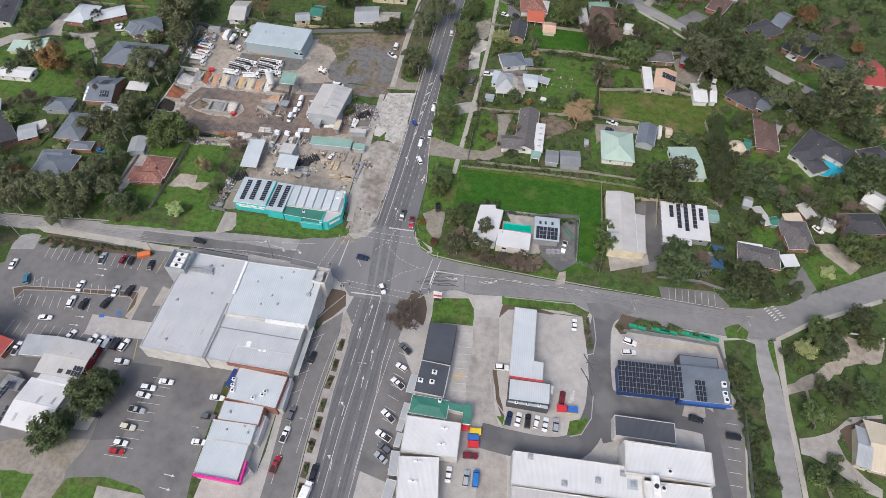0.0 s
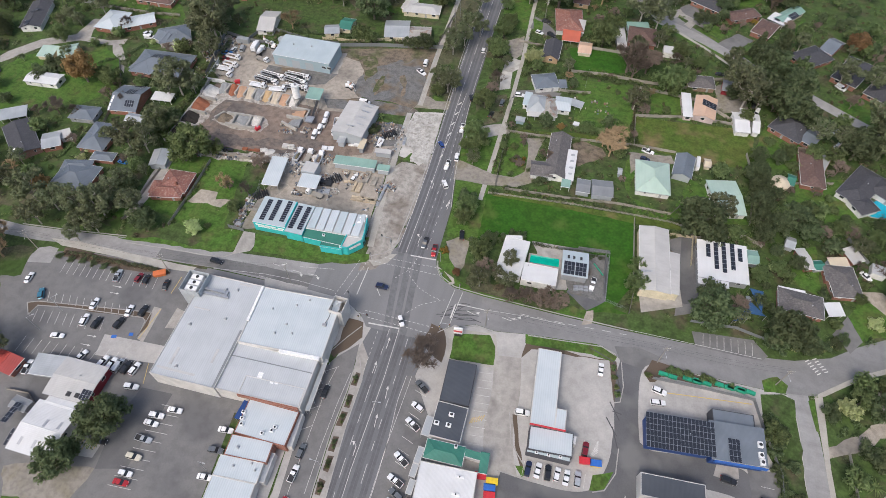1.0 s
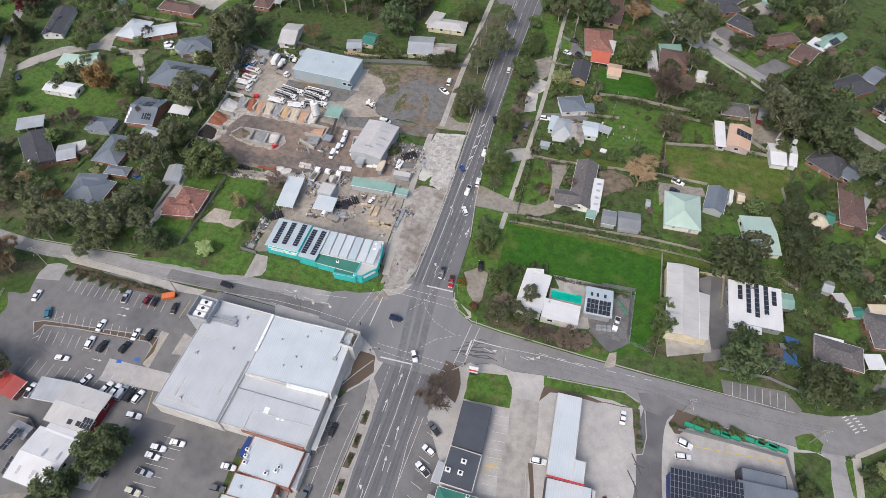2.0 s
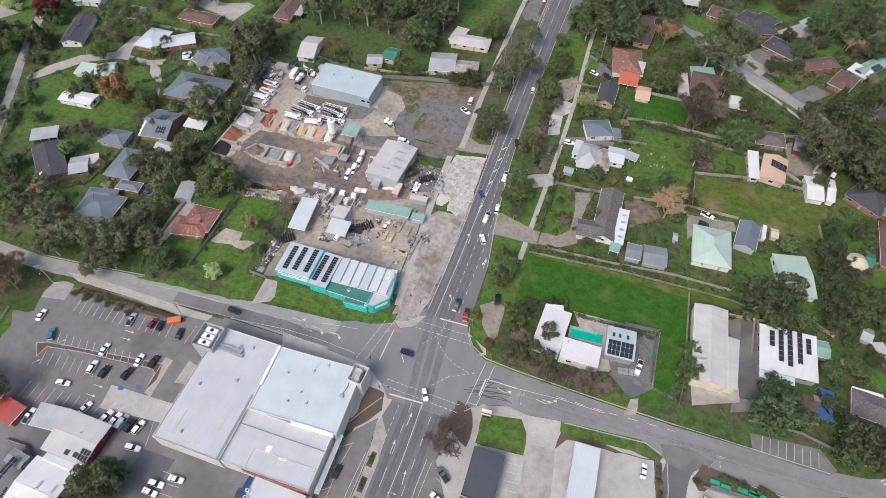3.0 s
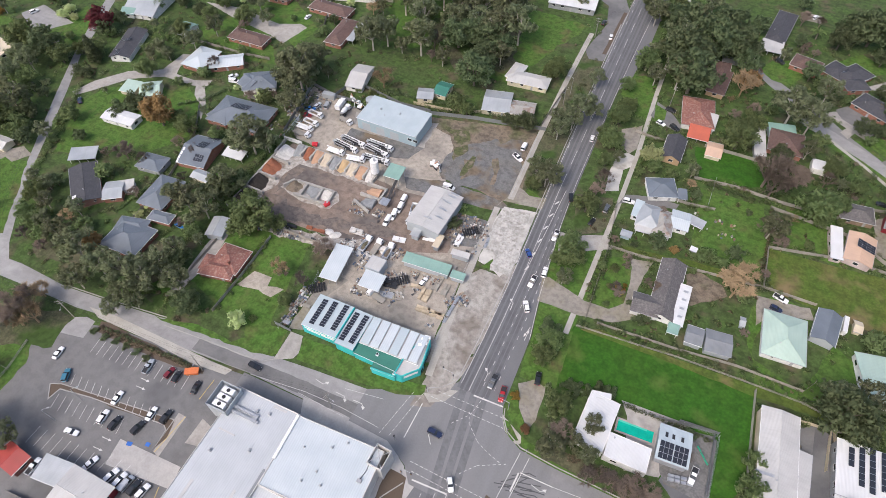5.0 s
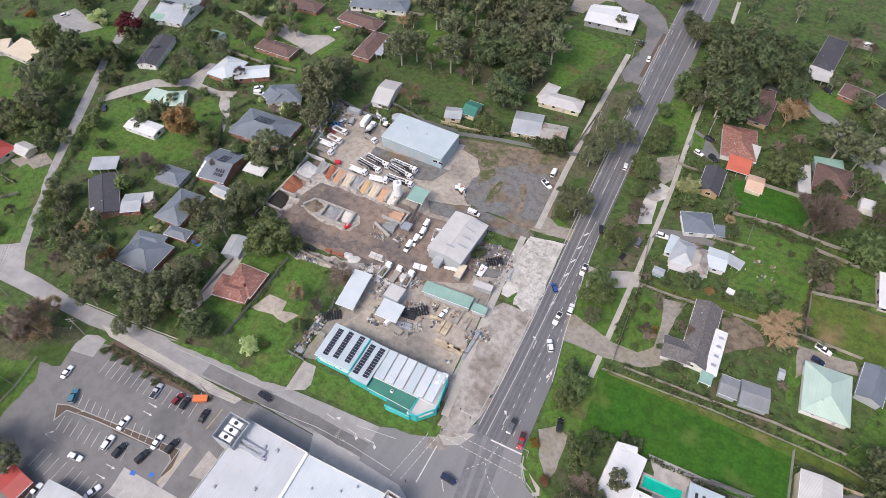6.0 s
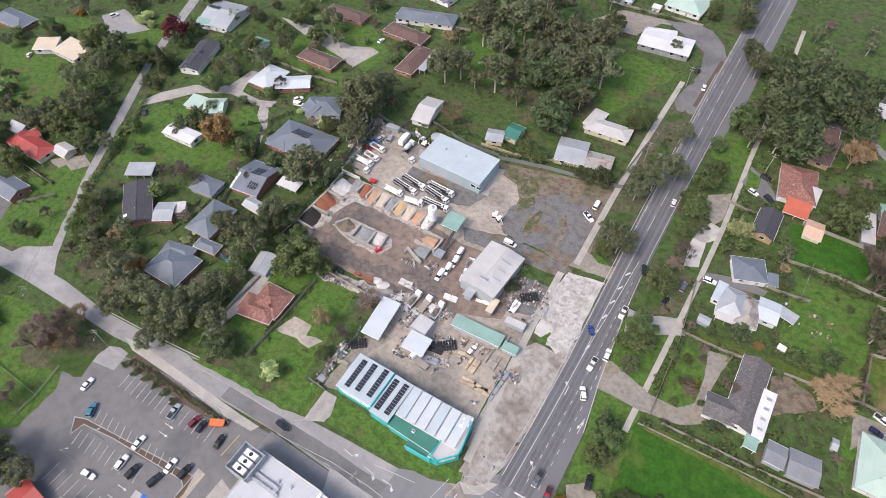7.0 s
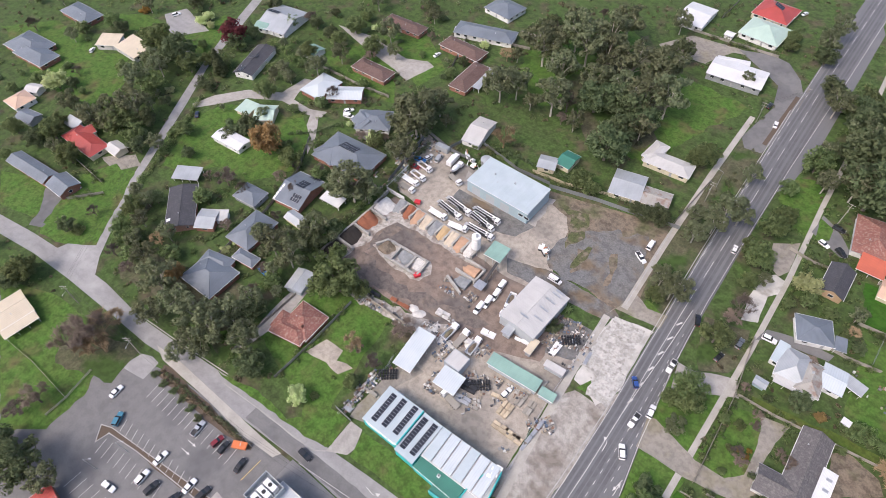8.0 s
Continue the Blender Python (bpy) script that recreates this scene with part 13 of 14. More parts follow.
GREYROCK = surface("blue_grey_stone", (0.27, 0.28, 0.285), (0.22, 0.23, 0.235), 0.8, 4.0, rough=0.95, bump=0.8, depth=0.15)
bay_block(-124.6, 49.5, 88, 6, 2)
bay_block(-124.4, 66.5, 90, 13, 2)
bay_block(-125.4, 81.5, 95, 5, 2)
for k, y in enumerate((47.0, 55.8, 64.6, 74.2)):
    bay_block(-120.4, y, -2, 5, 2)
for y, material, words in ((51.3, BLACKSOIL, "black soil"), (60.0, BLACKSOIL, "dark brown bark mulch"), (69.4, REDCHIP, "red brown chip"), (79.0, WHITEROCK, "broken pale concrete")):
    wedge(-119.9, y, 7.4, 7.6, 2.0, 90, material, f"pile of {words} filling a concrete bay", int(y))
bay_block(-98.6, 85.6, 0.5, 22, 2)
for x, material, words in ((-116.4, GREYROCK, "blue grey stone"), (-111.6, REDCHIP, "red brown chip"), (-107.2, TANPINK, "pinkish tan gravel"), (-103.0, PALESAND, "pale sand"), (-98.6, GREYROCK, "blue grey stone"),
                           (-94.4, TANSAND, "mustard yellow sand"), (-90.2, PALESAND, "pale sand"), (-85.8, TANPINK, "orange tan gravel"), (-81.2, WHITEROCK, "whitish crushed rock")):
    wedge(x, 81.6, 3.9, 7.4, 1.9, 0, material, f"pile of {words} filling a concrete bay", int(-x))
    bay_block(x + 2.15, 82.8, 90, 3, 2)
patch("yard", SPILL, 6, [(-117.6, 45.5), (-116.2, 52), (-115, 60), (-114.4, 70), (-112, 76.6), (-98, 77.3), (-79, 77.5), (-79, 79.5), (-98, 79.6), (-116, 80.6), (-119, 72), (-119.4, 47)], 1.0, "pale spilled aggregate before the bays")
patch("yard", SPILL, 6, [(-119.2, 43.4), (-101.6, 45.0), (-77.4, 48.9), (-70.7, 50.8), (-66, 53.6), (-64.5, 47.5), (-74, 43.6), (-97.4, 40.6), (-119, 39.6)], 1.2, "pale spilled aggregate along the yard edge")
patch("yard", SPILL, 6, [(-112, 62.6), (-108.6, 68.2), (-90, 70), (-86.6, 65.6), (-87.6, 60.4), (-101.3, 58.6)], 1.2, "pale spilled aggregate round the island")
patch("yard", DIRTDARK, 5, [(-114, 49), (-112.6, 58), (-104, 55.6), (-88, 55.4), (-80, 59), (-76, 58), (-66, 62), (-58, 62), (-60, 57), (-72, 54), (-92, 50.4), (-108, 47.6)], 1.4, "dark damp wheel-worn dirt")
patch("yard", DIRTDARK, 5, [(-112.5, 58), (-113.5, 74), (-107, 76), (-109.6, 66)], 1.2, "dark damp wheel-worn dirt")
for x, y, rot, n in ((-109.4, 65.0, 62, 3), (-97.2, 60.9, 2, 8), (-98.6, 67.8, 3, 9), (-89.6, 65.0, 95, 4), (-101.8, 64.2, 95, 4), (-94.6, 64.6, 95, 4)):
    bay_block(x, y, rot, n, 2)
wedge(-105.6, 64.4, 5.6, 6.4, 1.2, 90, SCRUBDIRT, "pile of olive brown soil between concrete blocks", 3)
wedge(-98.3, 64.4, 5.4, 5.6, 1.2, 0, GREYROCK, "pile of dark grey stone between concrete blocks", 9)
wedge(-92.2, 65.0, 4.2, 5.4, 1.2, 0, WHITEROCK, "pile of whitish rock between concrete blocks", 5)
bin_thing(-89.4, 61.6, 60, RED, RED, "bright red bin beside the concrete blocks", 2.6, 1.8, 1.4)
bay_block(-75.8, 78.4, 0, 5, 2)
bay_block(-75.6, 72.4, 0, 5, 2)
bay_block(-71.4, 75.2, 90, 4, 2)
wedge(-76.0, 75.4, 4.4, 7.6, 2.0, -90, TANPINK, "pile of orange tan gravel in the hopper bay", 12)
wedge(-75.6, 69.6, 4.6, 7.0, 1.7, -90, GREYROCK, "pile of grey green stone in the hopper bay", 13)
bay_block(-76.4, 66.6, -20, 5, 2)
silo = root("silo", -79.4, 83.5, 0, 0, "white cement silo standing on steel legs", "silo")
part("drum", MB().tube((0, 0, 3.2), (0, 0, 9.6), 1.7, 1.7, 20), WHITE, silo)
part("cone", MB().tube((0, 0, 1.8), (0, 0, 3.2), 0.4, 1.7, 20), STEEL, silo)
part("filter", MB().tube((0.3, 0, 9.6), (0.3, 0, 10.6), 0.5, 0.5, 12), STEEL, silo)
for sx in (-1, 1):
    for sy in (-1, 1):
        part("leg", MB().tube((sx * 1.3, sy * 1.3, 0), (sx * 1.2, sy * 1.2, 3.6), 0.11, None, 6), STEEL, silo)
conv = root("conveyor", -68.5, 77.6, 0, 92, "grey steel loading hopper and sloping conveyor", "conveyor")
part("belt", MB().loft([[(-6, -0.5, 0.6), (-6, 0.5, 0.6), (-6, 0.5, 0.9), (-6, -0.5, 0.9)], [(5, -0.5, 4.4), (5, 0.5, 4.4), (5, 0.5, 4.7), (5, -0.5, 4.7)]]), BLACK, conv)
part("hopper", MB().loft([[(-7.2, -0.8, 1.0), (-5.2, -0.8, 1.0), (-5.2, 0.8, 1.0), (-7.2, 0.8, 1.0)], [(-8.2, -1.8, 2.8), (-4.4, -1.8, 2.8), (-4.4, 1.8, 2.8), (-8.2, 1.8, 2.8)]]), STEEL, conv)
for px, pz in ((-2.5, 1.8), (1, 3.0), (4, 4.0)):
    part("leg", MB().tube((px, -0.6, 0), (px, -0.4, pz), 0.08).tube((px, 0.6, 0), (px, 0.4, pz), 0.08), STEEL, conv)
for x, y, rot in ((-97.8, 96.6, -7), (-99.4, 92.6, -8), (-86.2, 99.6, -2), (-86.0, 95.6, -9), (-83.6, 91.6, 2)):
    truck(x + 2.4, y, rot, "boom", "white")
truck(-101.4, 88.6, -1, "crane", "white")
truck(-91.3, 88.4, 10, "crane", "white")
for x, y, rot, kind in ((-121.4, 99.6, -7, "tipper"), (-121.8, 95.6, -2, "crane"), (-120.6, 91.8, -3, "flat"), (-122.6, 105.2, -6, "tipper"), (-108.2, 107.4, -16, "flat")):
    truck(x, y, rot, kind, "white")
truck(-115.8, 115.6, 96, "box", "white")
truck(-111.6, 112.8, 93, "mixer", "white")
car(-121.6, 113.0, 100, "van", "silver", "parked in the yard")
car(-125.6, 111.2, 85, "hatch", "white", "parked in the yard")
car(-127.4, 107.6, 20, "ute", "brightblue", "parked in the yard")
car(-126.6, 103.0, 15, "ute", "darkred", "parked in the yard")
fence([(-126.9, 86.6), (-128.2, 101.0)], "white", 2.4)
fence([(-126.6, 86.2), (-117.6, 86.4)], "white", 2.4)
bin_thing(-112.4, 88.6, 20, RED, RED, "red skip bin by the wall", 2.4, 1.7, 1.3)
tank = root("water_tank", -104.4, 123.6, 0.06, 0, "round galvanised water tank beside the shed", "water tank")
part("drum", MB().tube((0, 0, 0), (0, 0, 2.4), 2.4, None, 24), STEEL, tank)
part("lid", MB().tube((0, 0, 2.4), (0, 0, 2.9), 2.5, 0.4, 24), R["zinc"], tank)
crate = root("storage_container", -124.0, 118.6, 0.06, 4, "grey green steel storage container", "container")
part("body", MB().box(-3.0, 3.0, -1.22, 1.22, 0.1, 2.6, 0.05), R["zinc"], crate)
part("door", MB().box(3.0, 3.06, -1.1, 1.1, 0.2, 2.5), Wm["shed"], crate)
for x, y in ((-109.4, 120.2), (-112.8, 121.4), (-107.0, 118.2)):
    excavator(x, y, x * 37 % 360, "orange machine parked by the shed")
patch("yard", SAND, 6, [(-70.9, 121.5), (-62.6, 118.7), (-58, 113.3), (-57.7, 103.1), (-59.7, 94.8), (-69.2, 97.4), (-68.9, 104.6)], 1.0, "pale sandy turning patch")
patch("yard", WEEDS, 6, [(-67.5, 123.5), (-54.8, 126.1), (-51.6, 114.3), (-53.6, 105.7), (-57.3, 113.6), (-61.6, 119.6)], 1.2, "green weeds over bare dirt")
patch("yard", WEEDS, 7, [(-48.0, 111.6), (-46.4, 112.0), (-45.6, 104), (-47.4, 99.4), (-49.2, 98.2)], 0.8, "strip of green weeds between ruts")
car(-63.5, 64.5, -88, "van", "white", "parked in the yard row")
car(-62.6, 68.2, -83, "van", "white", "parked in the yard row")
car(-62.1, 72.4, -85, "van", "white", "parked in the yard row")
car(-62.8, 76.5, -87, "van", "white", "parked in the yard row")
truck(-56.5, 73.0, -76, "tipper", "white")
truck(-55.8, 69.8, -80, "flat", "white")
car(-49.5, 90.8, 0, "van", "white", "driving into the yard")
car(-30.2, 126.2, 92, "van", "white", "parked on the empty block")
car(-30.3, 118.7, -30, "ute", "white", "parked on the empty block")
truck(-50.4, 32.2, 172, "flat", "white")
truck(-65.2, 51.0, 87, "tipper", "white")
truck(-55.8, 51.6, 92, "tipper", "white")
truck(-60.8, 51.4, 89, "flat", "white")
car(-38.0, 45.0, 83, "hatch", "white", "parked in the yard")
excavator(-61.0, 99.9, 20, "small orange and white digger parked on gravel")
excavator(-58.8, 98.9, -30, "small orange and white digger parked on gravel")
crate_stack(-34.4, 34.2, 2, 4, 2, 2, NEWWOOD, "packs of pale sawn timber stacked in rows")
crate_stack(-33.8, 39.2, 90, 2, 3, 2, NEWWOOD, "packs of sawn timber on bearers")
crate_stack(-32.5, 45.0, 90, 3, 2, 2, TIMBER, "packs of weathered timber on bearers")
crate_stack(-28.9, 44.3, 90, 2, 2, 2, TIMBER, "packs of grey timber beside the fence")
crate_stack(-30.1, 35.5, 2, 2, 1, 2, NEWWOOD, "packs of pale sawn timber")
crate_stack(-40.3, 42.3, 10, 2, 1, 2, NEWWOOD, "short packs of pale timber")
crate_stack(-51.3, 33.4, 10, 3, 2, 2, STEEL, "bundles of galvanised steel mesh")
crate_stack(-45.5, 34.5, 10, 2, 2, 2, TIMBER, "pallets of garden edging")
crate_stack(-52.0, 37.7, 10, 3, 3, 2, BLACK, "dark plastic drums and pipe bundles")
crate_stack(-24.3, 34.6, 88, 5, 1, 2, STEEL, "bundles of steel posts by the fence")
crate_stack(-56.0, 42.1, 10, 1, 2, 2, BLUE, "bright blue wrapped pallets")
crate_stack(-66.5, 23.6, 5, 2, 1, 2, STEEL, "steel mesh crates by the fence")
crate_stack(-72.7, 18.6, 0, 3, 1, 2, TIMBER, "timber crates by the fence")
crate_stack(-73.0, 10.0, 0, 1, 2, 2, STEEL, "steel crates by the fence")
crate_stack(-30.3, 52.7, 90, 2, 1, 2, TIMBER, "old pallets beside the shed")
crate_stack(-56.3, 57.8, 10, 2, 2, 2, WHITE, "white pallets of paving stone")
crate_stack(-60.9, 51.3, 5, 2, 2, 2, WHITEROCK, "pallets of pale paving stone")
crate_stack(-73.1, 54.2, 5, 2, 2, 2, WHITEROCK, "pallets of pale paving stone")
crate_stack(-100.2, 46.0, 5, 3, 1, 2, BLACK, "dark bins along the yard edge")
crate_stack(-89.1, 48.8, 5, 3, 1, 2, REDCHIP, "crates of red bricks along the yard edge")
crate_stack(-46.2, 63.1, 10, 2, 1, 2, WHITE, "white bulk bags in a row")
crate_stack(-33.8, 66.4, 90, 2, 2, 2, WHITE, "pale pallets beside the container")
crate_stack(-24.3, 70.1, 95, 2, 1, 2, STEEL, "steel racks by the fence")
pot_rows(-72.6, 23.6, 40, 7, 4, BLACK, "rows of black plastic drums by the fence", 0.8)
pot_rows(-88.6, 118.4, 40, 7, 4, BLACK, "few dark drums beside the shed", 0.8)
pot_rows(-47.0, 39.3, 40, 7, 4, BLACK, "rows of dark plastic pots", 0.8)
pot_rows(-33.3, 70.8, 40, 7, 4, BLACK, "rows of dark plant pots", 0.8)
heap(-81.4, 50.5, 2.2, 1.6, 0.7, 0, WHITEROCK, "low heap of broken pale concrete rubble", 20)
heap(-78.4, 50.0, 2.7, 1.6, 0.8999999999999999, 37, WHITEROCK, "low heap of broken pale concrete rubble", 21)
heap(-71.0, 48.7, 3.2, 1.6, 0.7, 74, WHITEROCK, "low heap of broken pale concrete rubble", 22)
heap(-66.1, 47.2, 2.2, 1.6, 0.8999999999999999, 111, WHITEROCK, "low heap of broken pale concrete rubble", 23)
heap(-62.3, 47.0, 2.7, 1.6, 0.7, 148, WHITEROCK, "low heap of broken pale concrete rubble", 24)
heap(-56.0, 51.2, 3.2, 1.6, 0.8999999999999999, 185, WHITEROCK, "low heap of broken pale concrete rubble", 25)
clutter(-53.8, 33.4, -38.8, 46.4, 50, 420, 3, "small crates pallets and offcuts in the timber yard")
clutter(-74.5, 39.3, -50.5, 55.3, -2, 700, 4, "pallets of stone and small stock in the landscape yard")
clutter(-80.9, 62.6, -66.9, 68.6, 0, 200, 5, "machine parts and small stock by the hopper")
clutter(-141.2, 98.1, -123.2, 120.1, 0, 480, 6, "boxes and parts along the truck yard")
clutter(-42.4, 64.6, -26.4, 80.6, 0, 260, 7, "small stock beside the workshop")
clutter(-28.7, 29.0, -22.7, 49.0, -30, 260, 11, "crates and offcuts along the yard fence")
clutter(-40.4, 71.2, -26.4, 81.2, 20, 220, 13, "pots and pallets in the nursery corner")
clutter(43.4, 112.1, 59.4, 121.1, 0, 120, 10, "odds and ends in a back yard")
slab_field(-25.0, 60.5, -11.5, 92.0, 2, 46, 5)
bin_thing(42.3, -58.7, 8, YELLOWP, YELLOWP, "yellow steel skip bin with closed lid", 3.4, 2.0, 1.6)
bin_thing(41.9, -60.5, 8, BLUE, BLUE, "blue steel skip bin with closed lid", 3.4, 2.0, 1.6)
bin_thing(42.3, -62.7, 8, RED, RED, "red steel skip bin with closed lid", 3.4, 2.0, 1.6)
bin_thing(38.6, -58.0, 8, RED, RED, "small red bin beside the wall", 3.4, 2.0, 1.6)
bin_thing(67.9, -45.7, 8, RED, RED, "red steel skip bin in a fenced store", 3.4, 2.0, 1.6)
bin_thing(71.1, -45.6, 8, YELLOWP, BLUE, "yellow and blue recycling skip bin", 3.4, 2.0, 1.6)
bin_thing(118.4, 26.3, 8, BLACK, STEEL, "grey bin beside the fence", 3.4, 2.0, 1.6)
bin_thing(-90.0, -18.5, 30, plain("orange_plastic", (0.6, 0.16, 0.05), 0.6), plain("orange_plastic", (0.6, 0.16, 0.05), 0.6), "orange waste skip beside the hedge", 4.5, 2.2, 1.5)
sign = root("price_sign", 21.0, -14.4, 0, 5, "white red and black price sign on the corner", "sign")
part("post", MB().box(-1.2, 1.2, -0.2, 0.2, 0, 2.0), BLACK, sign)
part("board", MB().box(-1.5, 1.5, -0.3, 0.3, 2.0, 5.6, 0.06), WHITE, sign)
part("band", MB().box(-1.45, 1.45, -0.33, 0.33, 3.2, 4.2), RED, sign)
crate_stack(89.7, -10.6, -6, 2, 1, 1, GREENP, "green mesh panel along the garden bed", (2.8, 1.2, 1.0), "garden panel")
crate_stack(97.3, -10.3, -6, 2, 1, 1, GREENP, "green mesh panel along the garden bed", (2.8, 1.2, 1.0), "garden panel")
crate_stack(100.4, -10.1, -6, 2, 1, 1, GREENP, "green mesh panel along the garden bed", (2.8, 1.2, 1.0), "garden panel")
crate_stack(107.5, -9.7, -6, 2, 1, 1, GREENP, "green mesh panel along the garden bed", (2.8, 1.2, 1.0), "garden panel")
crate_stack(114.1, -9.6, -6, 2, 1, 1, GREENP, "green mesh panel along the garden bed", (2.8, 1.2, 1.0), "garden panel")
crate_stack(111.3, -9.8, -6, 2, 1, 1, GREENP, "green mesh panel along the garden bed", (2.8, 1.2, 1.0), "garden panel")

# ---------------------------------------------------------------- low planting
hedge([(123.6, -18), (124.6, -34), (126.4, -52), (128.4, -70)], 2.2, 2.0, "dark", "rambling dark hedge along the lane bank", 3)
hedge([(38, 30.8), (52, 31.2), (66.4, 31.0)], 1.7, 1.6, "dark", "low dark hedge behind the pool", 4)
hedge([(-130, -19.2), (-112, -18.4), (-88, -16.8)], 1.9, 1.3, "straw", "low brown green hedge beside the car park", 5)
hedge([(-128, -18.4), (-108, -17.6), (-92, -16.8)], 1.6, 1.2, "dark", "low dark hedge beside the car park", 6)
hedge([(-113, 132.6), (-94, 134.2), (-73, 136.8), (-50, 139.8), (-30, 141.6)], 2.6, 2.2, "dark", "overgrown dark hedge behind the yard fence", 7)
hedge([(121.4, 92), (123.0, 74), (124.6, 58)], 3.0, 4.5, "green", "tall green boundary hedge between gardens", 8)
hedge([(131.6, 9.4), (140.6, 11.6), (146.6, 15.6)], 1.3, 0.9, "lime", "low bright green front hedge", 9)
hedge([(170, 44), (178, 38), (184, 34)], 2.6, 2.4, "green", "green front garden hedge", 10)
hedge([(15.4, 27.5), (18.2, 20.6), (21.2, 14.4), (26, 10.4)], 2.4, 2.2, "gum", "grey green bushes along the footpath", 11)
hedge([(29, 8.6), (40, 7.6), (52, 6.6)], 3.2, 1.8, "straw", "brown twiggy hedge before the white house", 12)
hedge([(-126.6, 86), (-128.4, 100), (-130.6, 118)], 3.0, 3.4, "dark", "dark bushes behind the yard wall", 13)
hedge([(-127.4, 46), (-128.2, 64), (-128.4, 82)], 3.0, 3.6, "green", "green bushes behind the bay wall", 14)
hedge([(-214, 34), (-226, 58), (-236, 76)], 2.6, 2.4, "green", "green bushes beside the lane", 16)
hedge([(-199, 8), (-208, 22), (-213, 31)], 3.2, 3.0, "green", "green bushes beside the lane", 17)
hedge([(-163, 22.8), (-161.1, 35.4), (-161.5, 47.6)], 1.7, 1.5, "green", "clipped green hedge between houses", 18)
hedge([(-184, 84), (-176, 92), (-170, 104)], 2.0, 2.0, "dark", "dark garden hedge beside the drive", 19)
hedge([(17.6, 128), (18.0, 142), (17.4, 158)], 1.6, 1.4, "green", "green front fence hedge", 20)
hedge([(70.6, 136), (71.6, 118), (71.2, 100)], 1.5, 1.3, "straw", "brown climbers along the back fence", 21)
hedge([(46, 137.4), (60, 137), (70, 137.6)], 1.8, 1.6, "dark", "dark bushes along the back fence", 22)
hedge([(112, 60), (104, 56.6), (92, 56.8)], 2.0, 1.6, "dark", "dark bushes beside the grassy track", 23)
for x, y, r in ((126.0, -21, 2.6), (128.4, -31.5, 2.2), (129.2, -41.5, 2.4), (130.6, -55, 2.6)):
    tree(x, y, r, "hedge", 0.9, "on the lane bank")
grove(-140, 158, -52, 244, 18, 61, ('gum', 'gum', 'dark', 'bare'), 3.2, 6.4, "in the reserve")
grove(2, 194, 40, 306, 9, 62, ('gum', 'bare', 'green', 'dark', 'gum'), 2.6, 5.6, "beside the main road")
grove(118, 16, 190, 100, 46, 63, ('dark', 'green', 'hedge', 'bare', 'shrub'), 1.6, 3.2)
grove(-330, 20, -190, 130, 30, 64, ('green', 'shrub', 'gum', 'hedge'), 1.6, 3.4)
grove(-210, 100, -140, 200, 26, 65, ('green', 'shrub', 'bare', 'hedge', 'lime'), 1.4, 3.0)
grove(16, 56, 118, 200, 40, 66, ('shrub', 'hedge', 'bare', 'green'), 1.0, 2.2)
grove(44, 190, 200, 300, 30, 67, ('dark', 'gum', 'green', 'bare'), 2.5, 5.0)
undergrowth(-420, -30, -190, 180, 560, 1, "green", 1.4)
undergrowth(-190, -10, -95, 150, 480, 2, "green", 1.3)
undergrowth(-190, -10, -95, 150, 240, 3, "gum", 1.3)
undergrowth(-420, 60, -150, 330, 640, 4, "gum", 1.5)
undergrowth(-150, 150, -20, 360, 240, 5, "gum", 1.4)
undergrowth(16, 60, 120, 260, 1035, 6, "green", 1.2)
undergrowth(90, 10, 260, 240, 1265, 7, "green", 1.4)
undergrowth(90, 10, 260, 240, 575, 8, "gum", 1.4)
undergrowth(120, -80, 230, 20, 620, 9, "dark", 1.3)
undergrowth(-100, 5, -20, 50, 69, 10, "green", 0.8)
undergrowth(-25, 130, -5, 330, 229, 11, "gum", 1.2)
undergrowth(0, 130, 20, 330, 229, 12, "green", 1.2)
undergrowth(-260, -130, -130, -25, 575, 13, "gum", 1.3)
grove(95, 40, 240, 240, 105, 40, ('dark', 'green', 'gum', 'green', 'bare'), 2.4, 4.8)
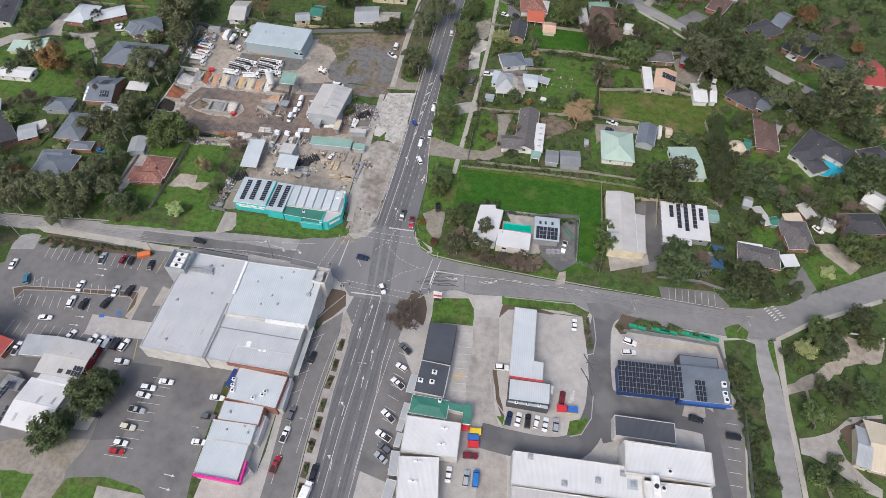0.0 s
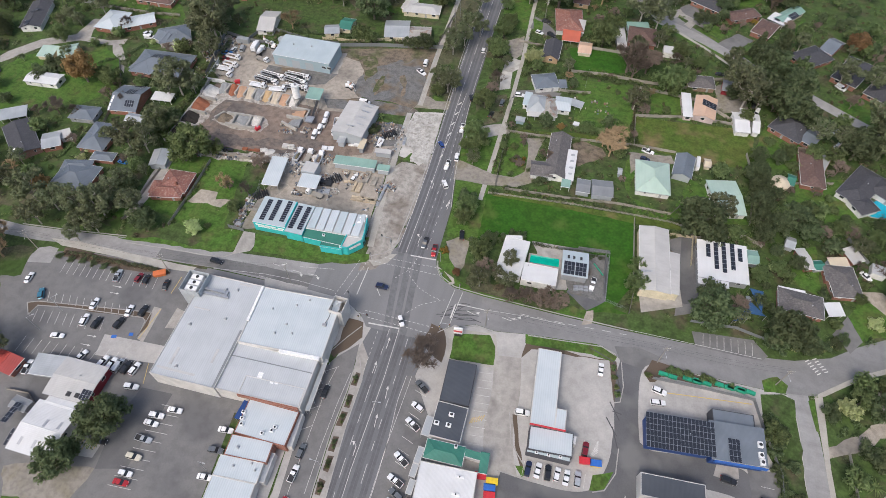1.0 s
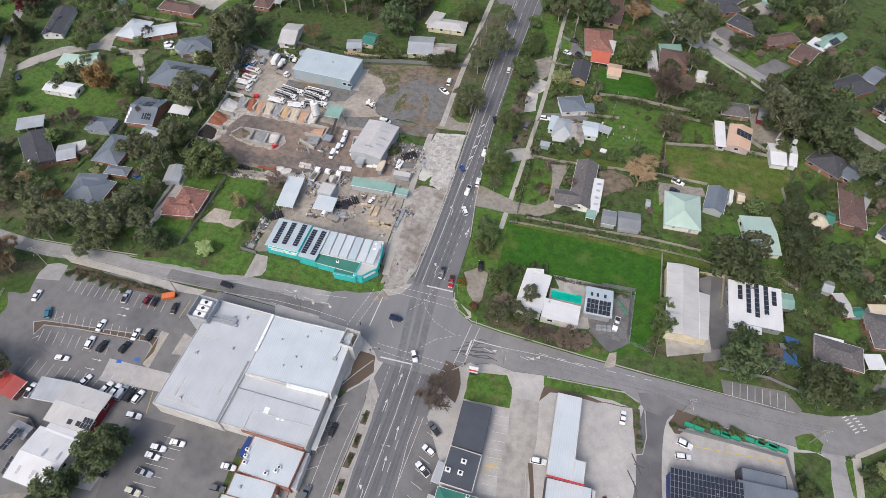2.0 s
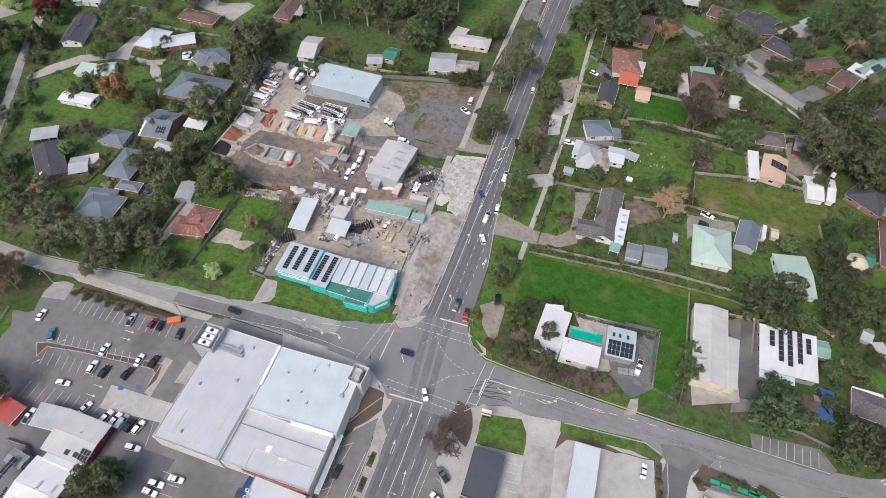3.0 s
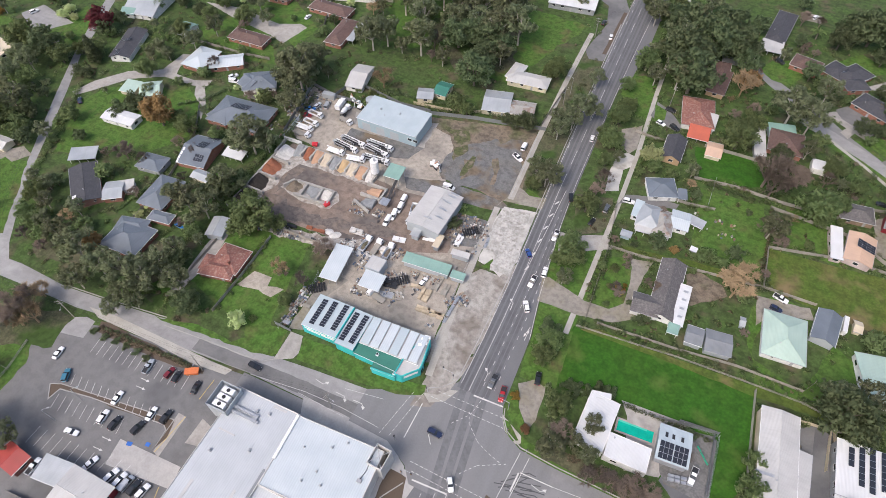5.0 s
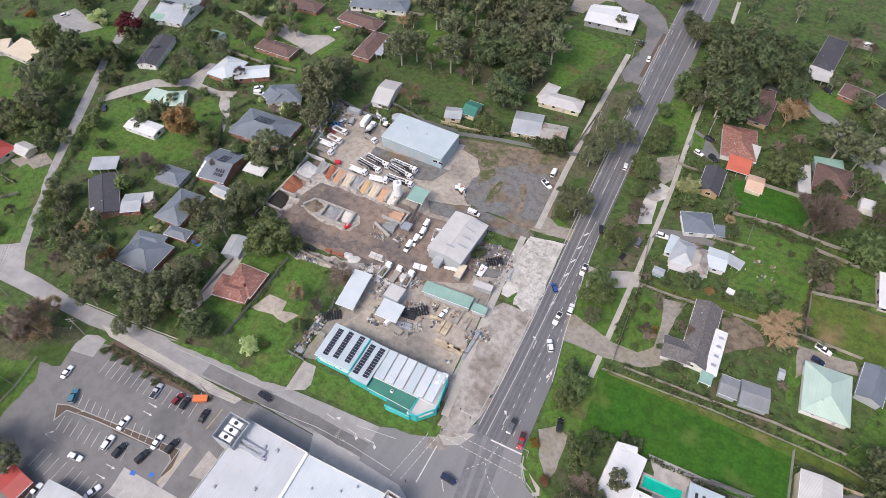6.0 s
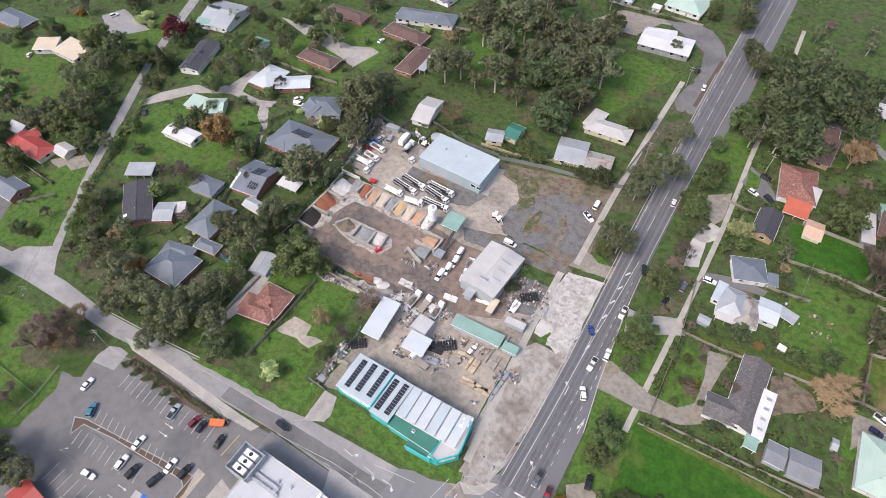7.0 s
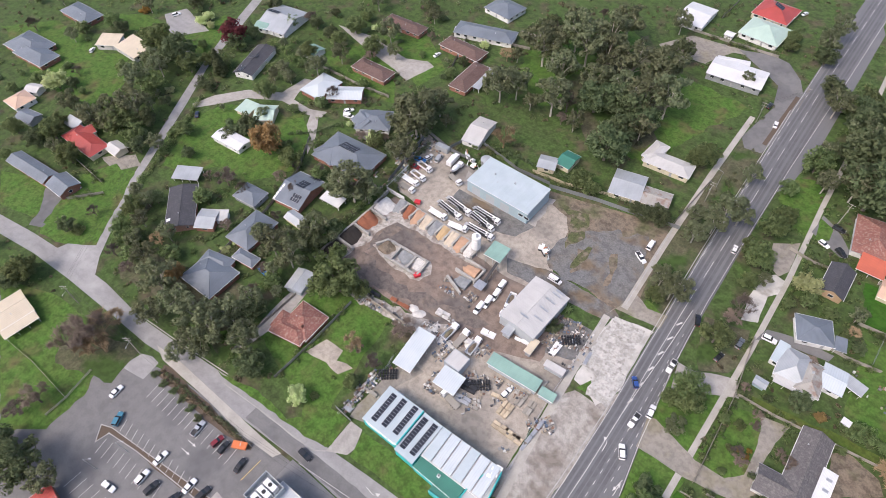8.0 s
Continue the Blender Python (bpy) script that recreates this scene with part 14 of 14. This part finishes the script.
grove(-400, -10, -200, 200, 60, 41, ('green', 'gum', 'dark'), 2.5, 4.5)
grove(-320, 100, -120, 330, 55, 42, ('green', 'gum', 'dark', 'bare'), 2.5, 4.5)
grove(-190, -5, -100, 110, 26, 43, ('green', 'gum', 'bare'), 2.2, 4.0)
grove(16, 130, 100, 260, 24, 44, ('green', 'gum', 'bare', 'russet'), 2.2, 4.0)
grove(110, -70, 220, 30, 14, 45, ('green', 'gum'), 2.0, 4.0)
grove(-230, -120, -135, -28, 14, 46, ('gum', 'dark', 'bare'), 2.5, 4.5)
grove(120, 180, 320, 330, 26, 47, ('gum', 'dark', 'bare'), 3, 5)
grove(14, 60, 110, 260, 18, 48, ('bare', 'green', 'dark'), 1.8, 3.4)
undergrowth(-420, -30, -95, 330, 900, 31, "straw", 1.0, "brown dry garden plants and twiggy bushes")
undergrowth(10, 40, 260, 260, 1000, 32, "straw", 1.0, "brown dry garden plants and twiggy bushes")
undergrowth(-260, -130, -130, -25, 200, 33, "straw", 1.0, "brown dry garden plants and twiggy bushes")
undergrowth(-150, 150, -20, 360, 170, 34, "straw", 1.0, "brown dry garden plants and twiggy bushes")
fence_plants(5, "green", 0.5, "green bushes growing along the garden fences")
fence_plants(6, "dark", 0.45, "dark bushes growing along the garden fences")
clutter(-118, 40.6, -76, 45.6, 8, 520, 21, "bricks crates and bins along the yard edge")
clutter(-137, 84, -128, 122, 0, 240, 22, "parts and junk along the yard wall")
clutter(-44, 46.4, -28, 48.8, 4, 260, 23, "boxed stock before the long shed")
clutter(-60.5, 30.6, -46.5, 38.4, 6, 480, 24, "trays and offcuts round the yard office")
clutter(-76.2, 8.5, -72.4, 29.5, -4, 420, 25, "drums and crates along the side fence")
crate_stack(57.6, 14.6, 12, 4, 2, 2, STEEL, "steel frames and trailers beside the workshop", (1.6, 0.9, 0.5), "steel stock")
crate_stack(63.4, 27.2, -50, 3, 1, 1, GREENP, "bright green painted steel beams", (1.8, 0.4, 0.5), "steel stock")
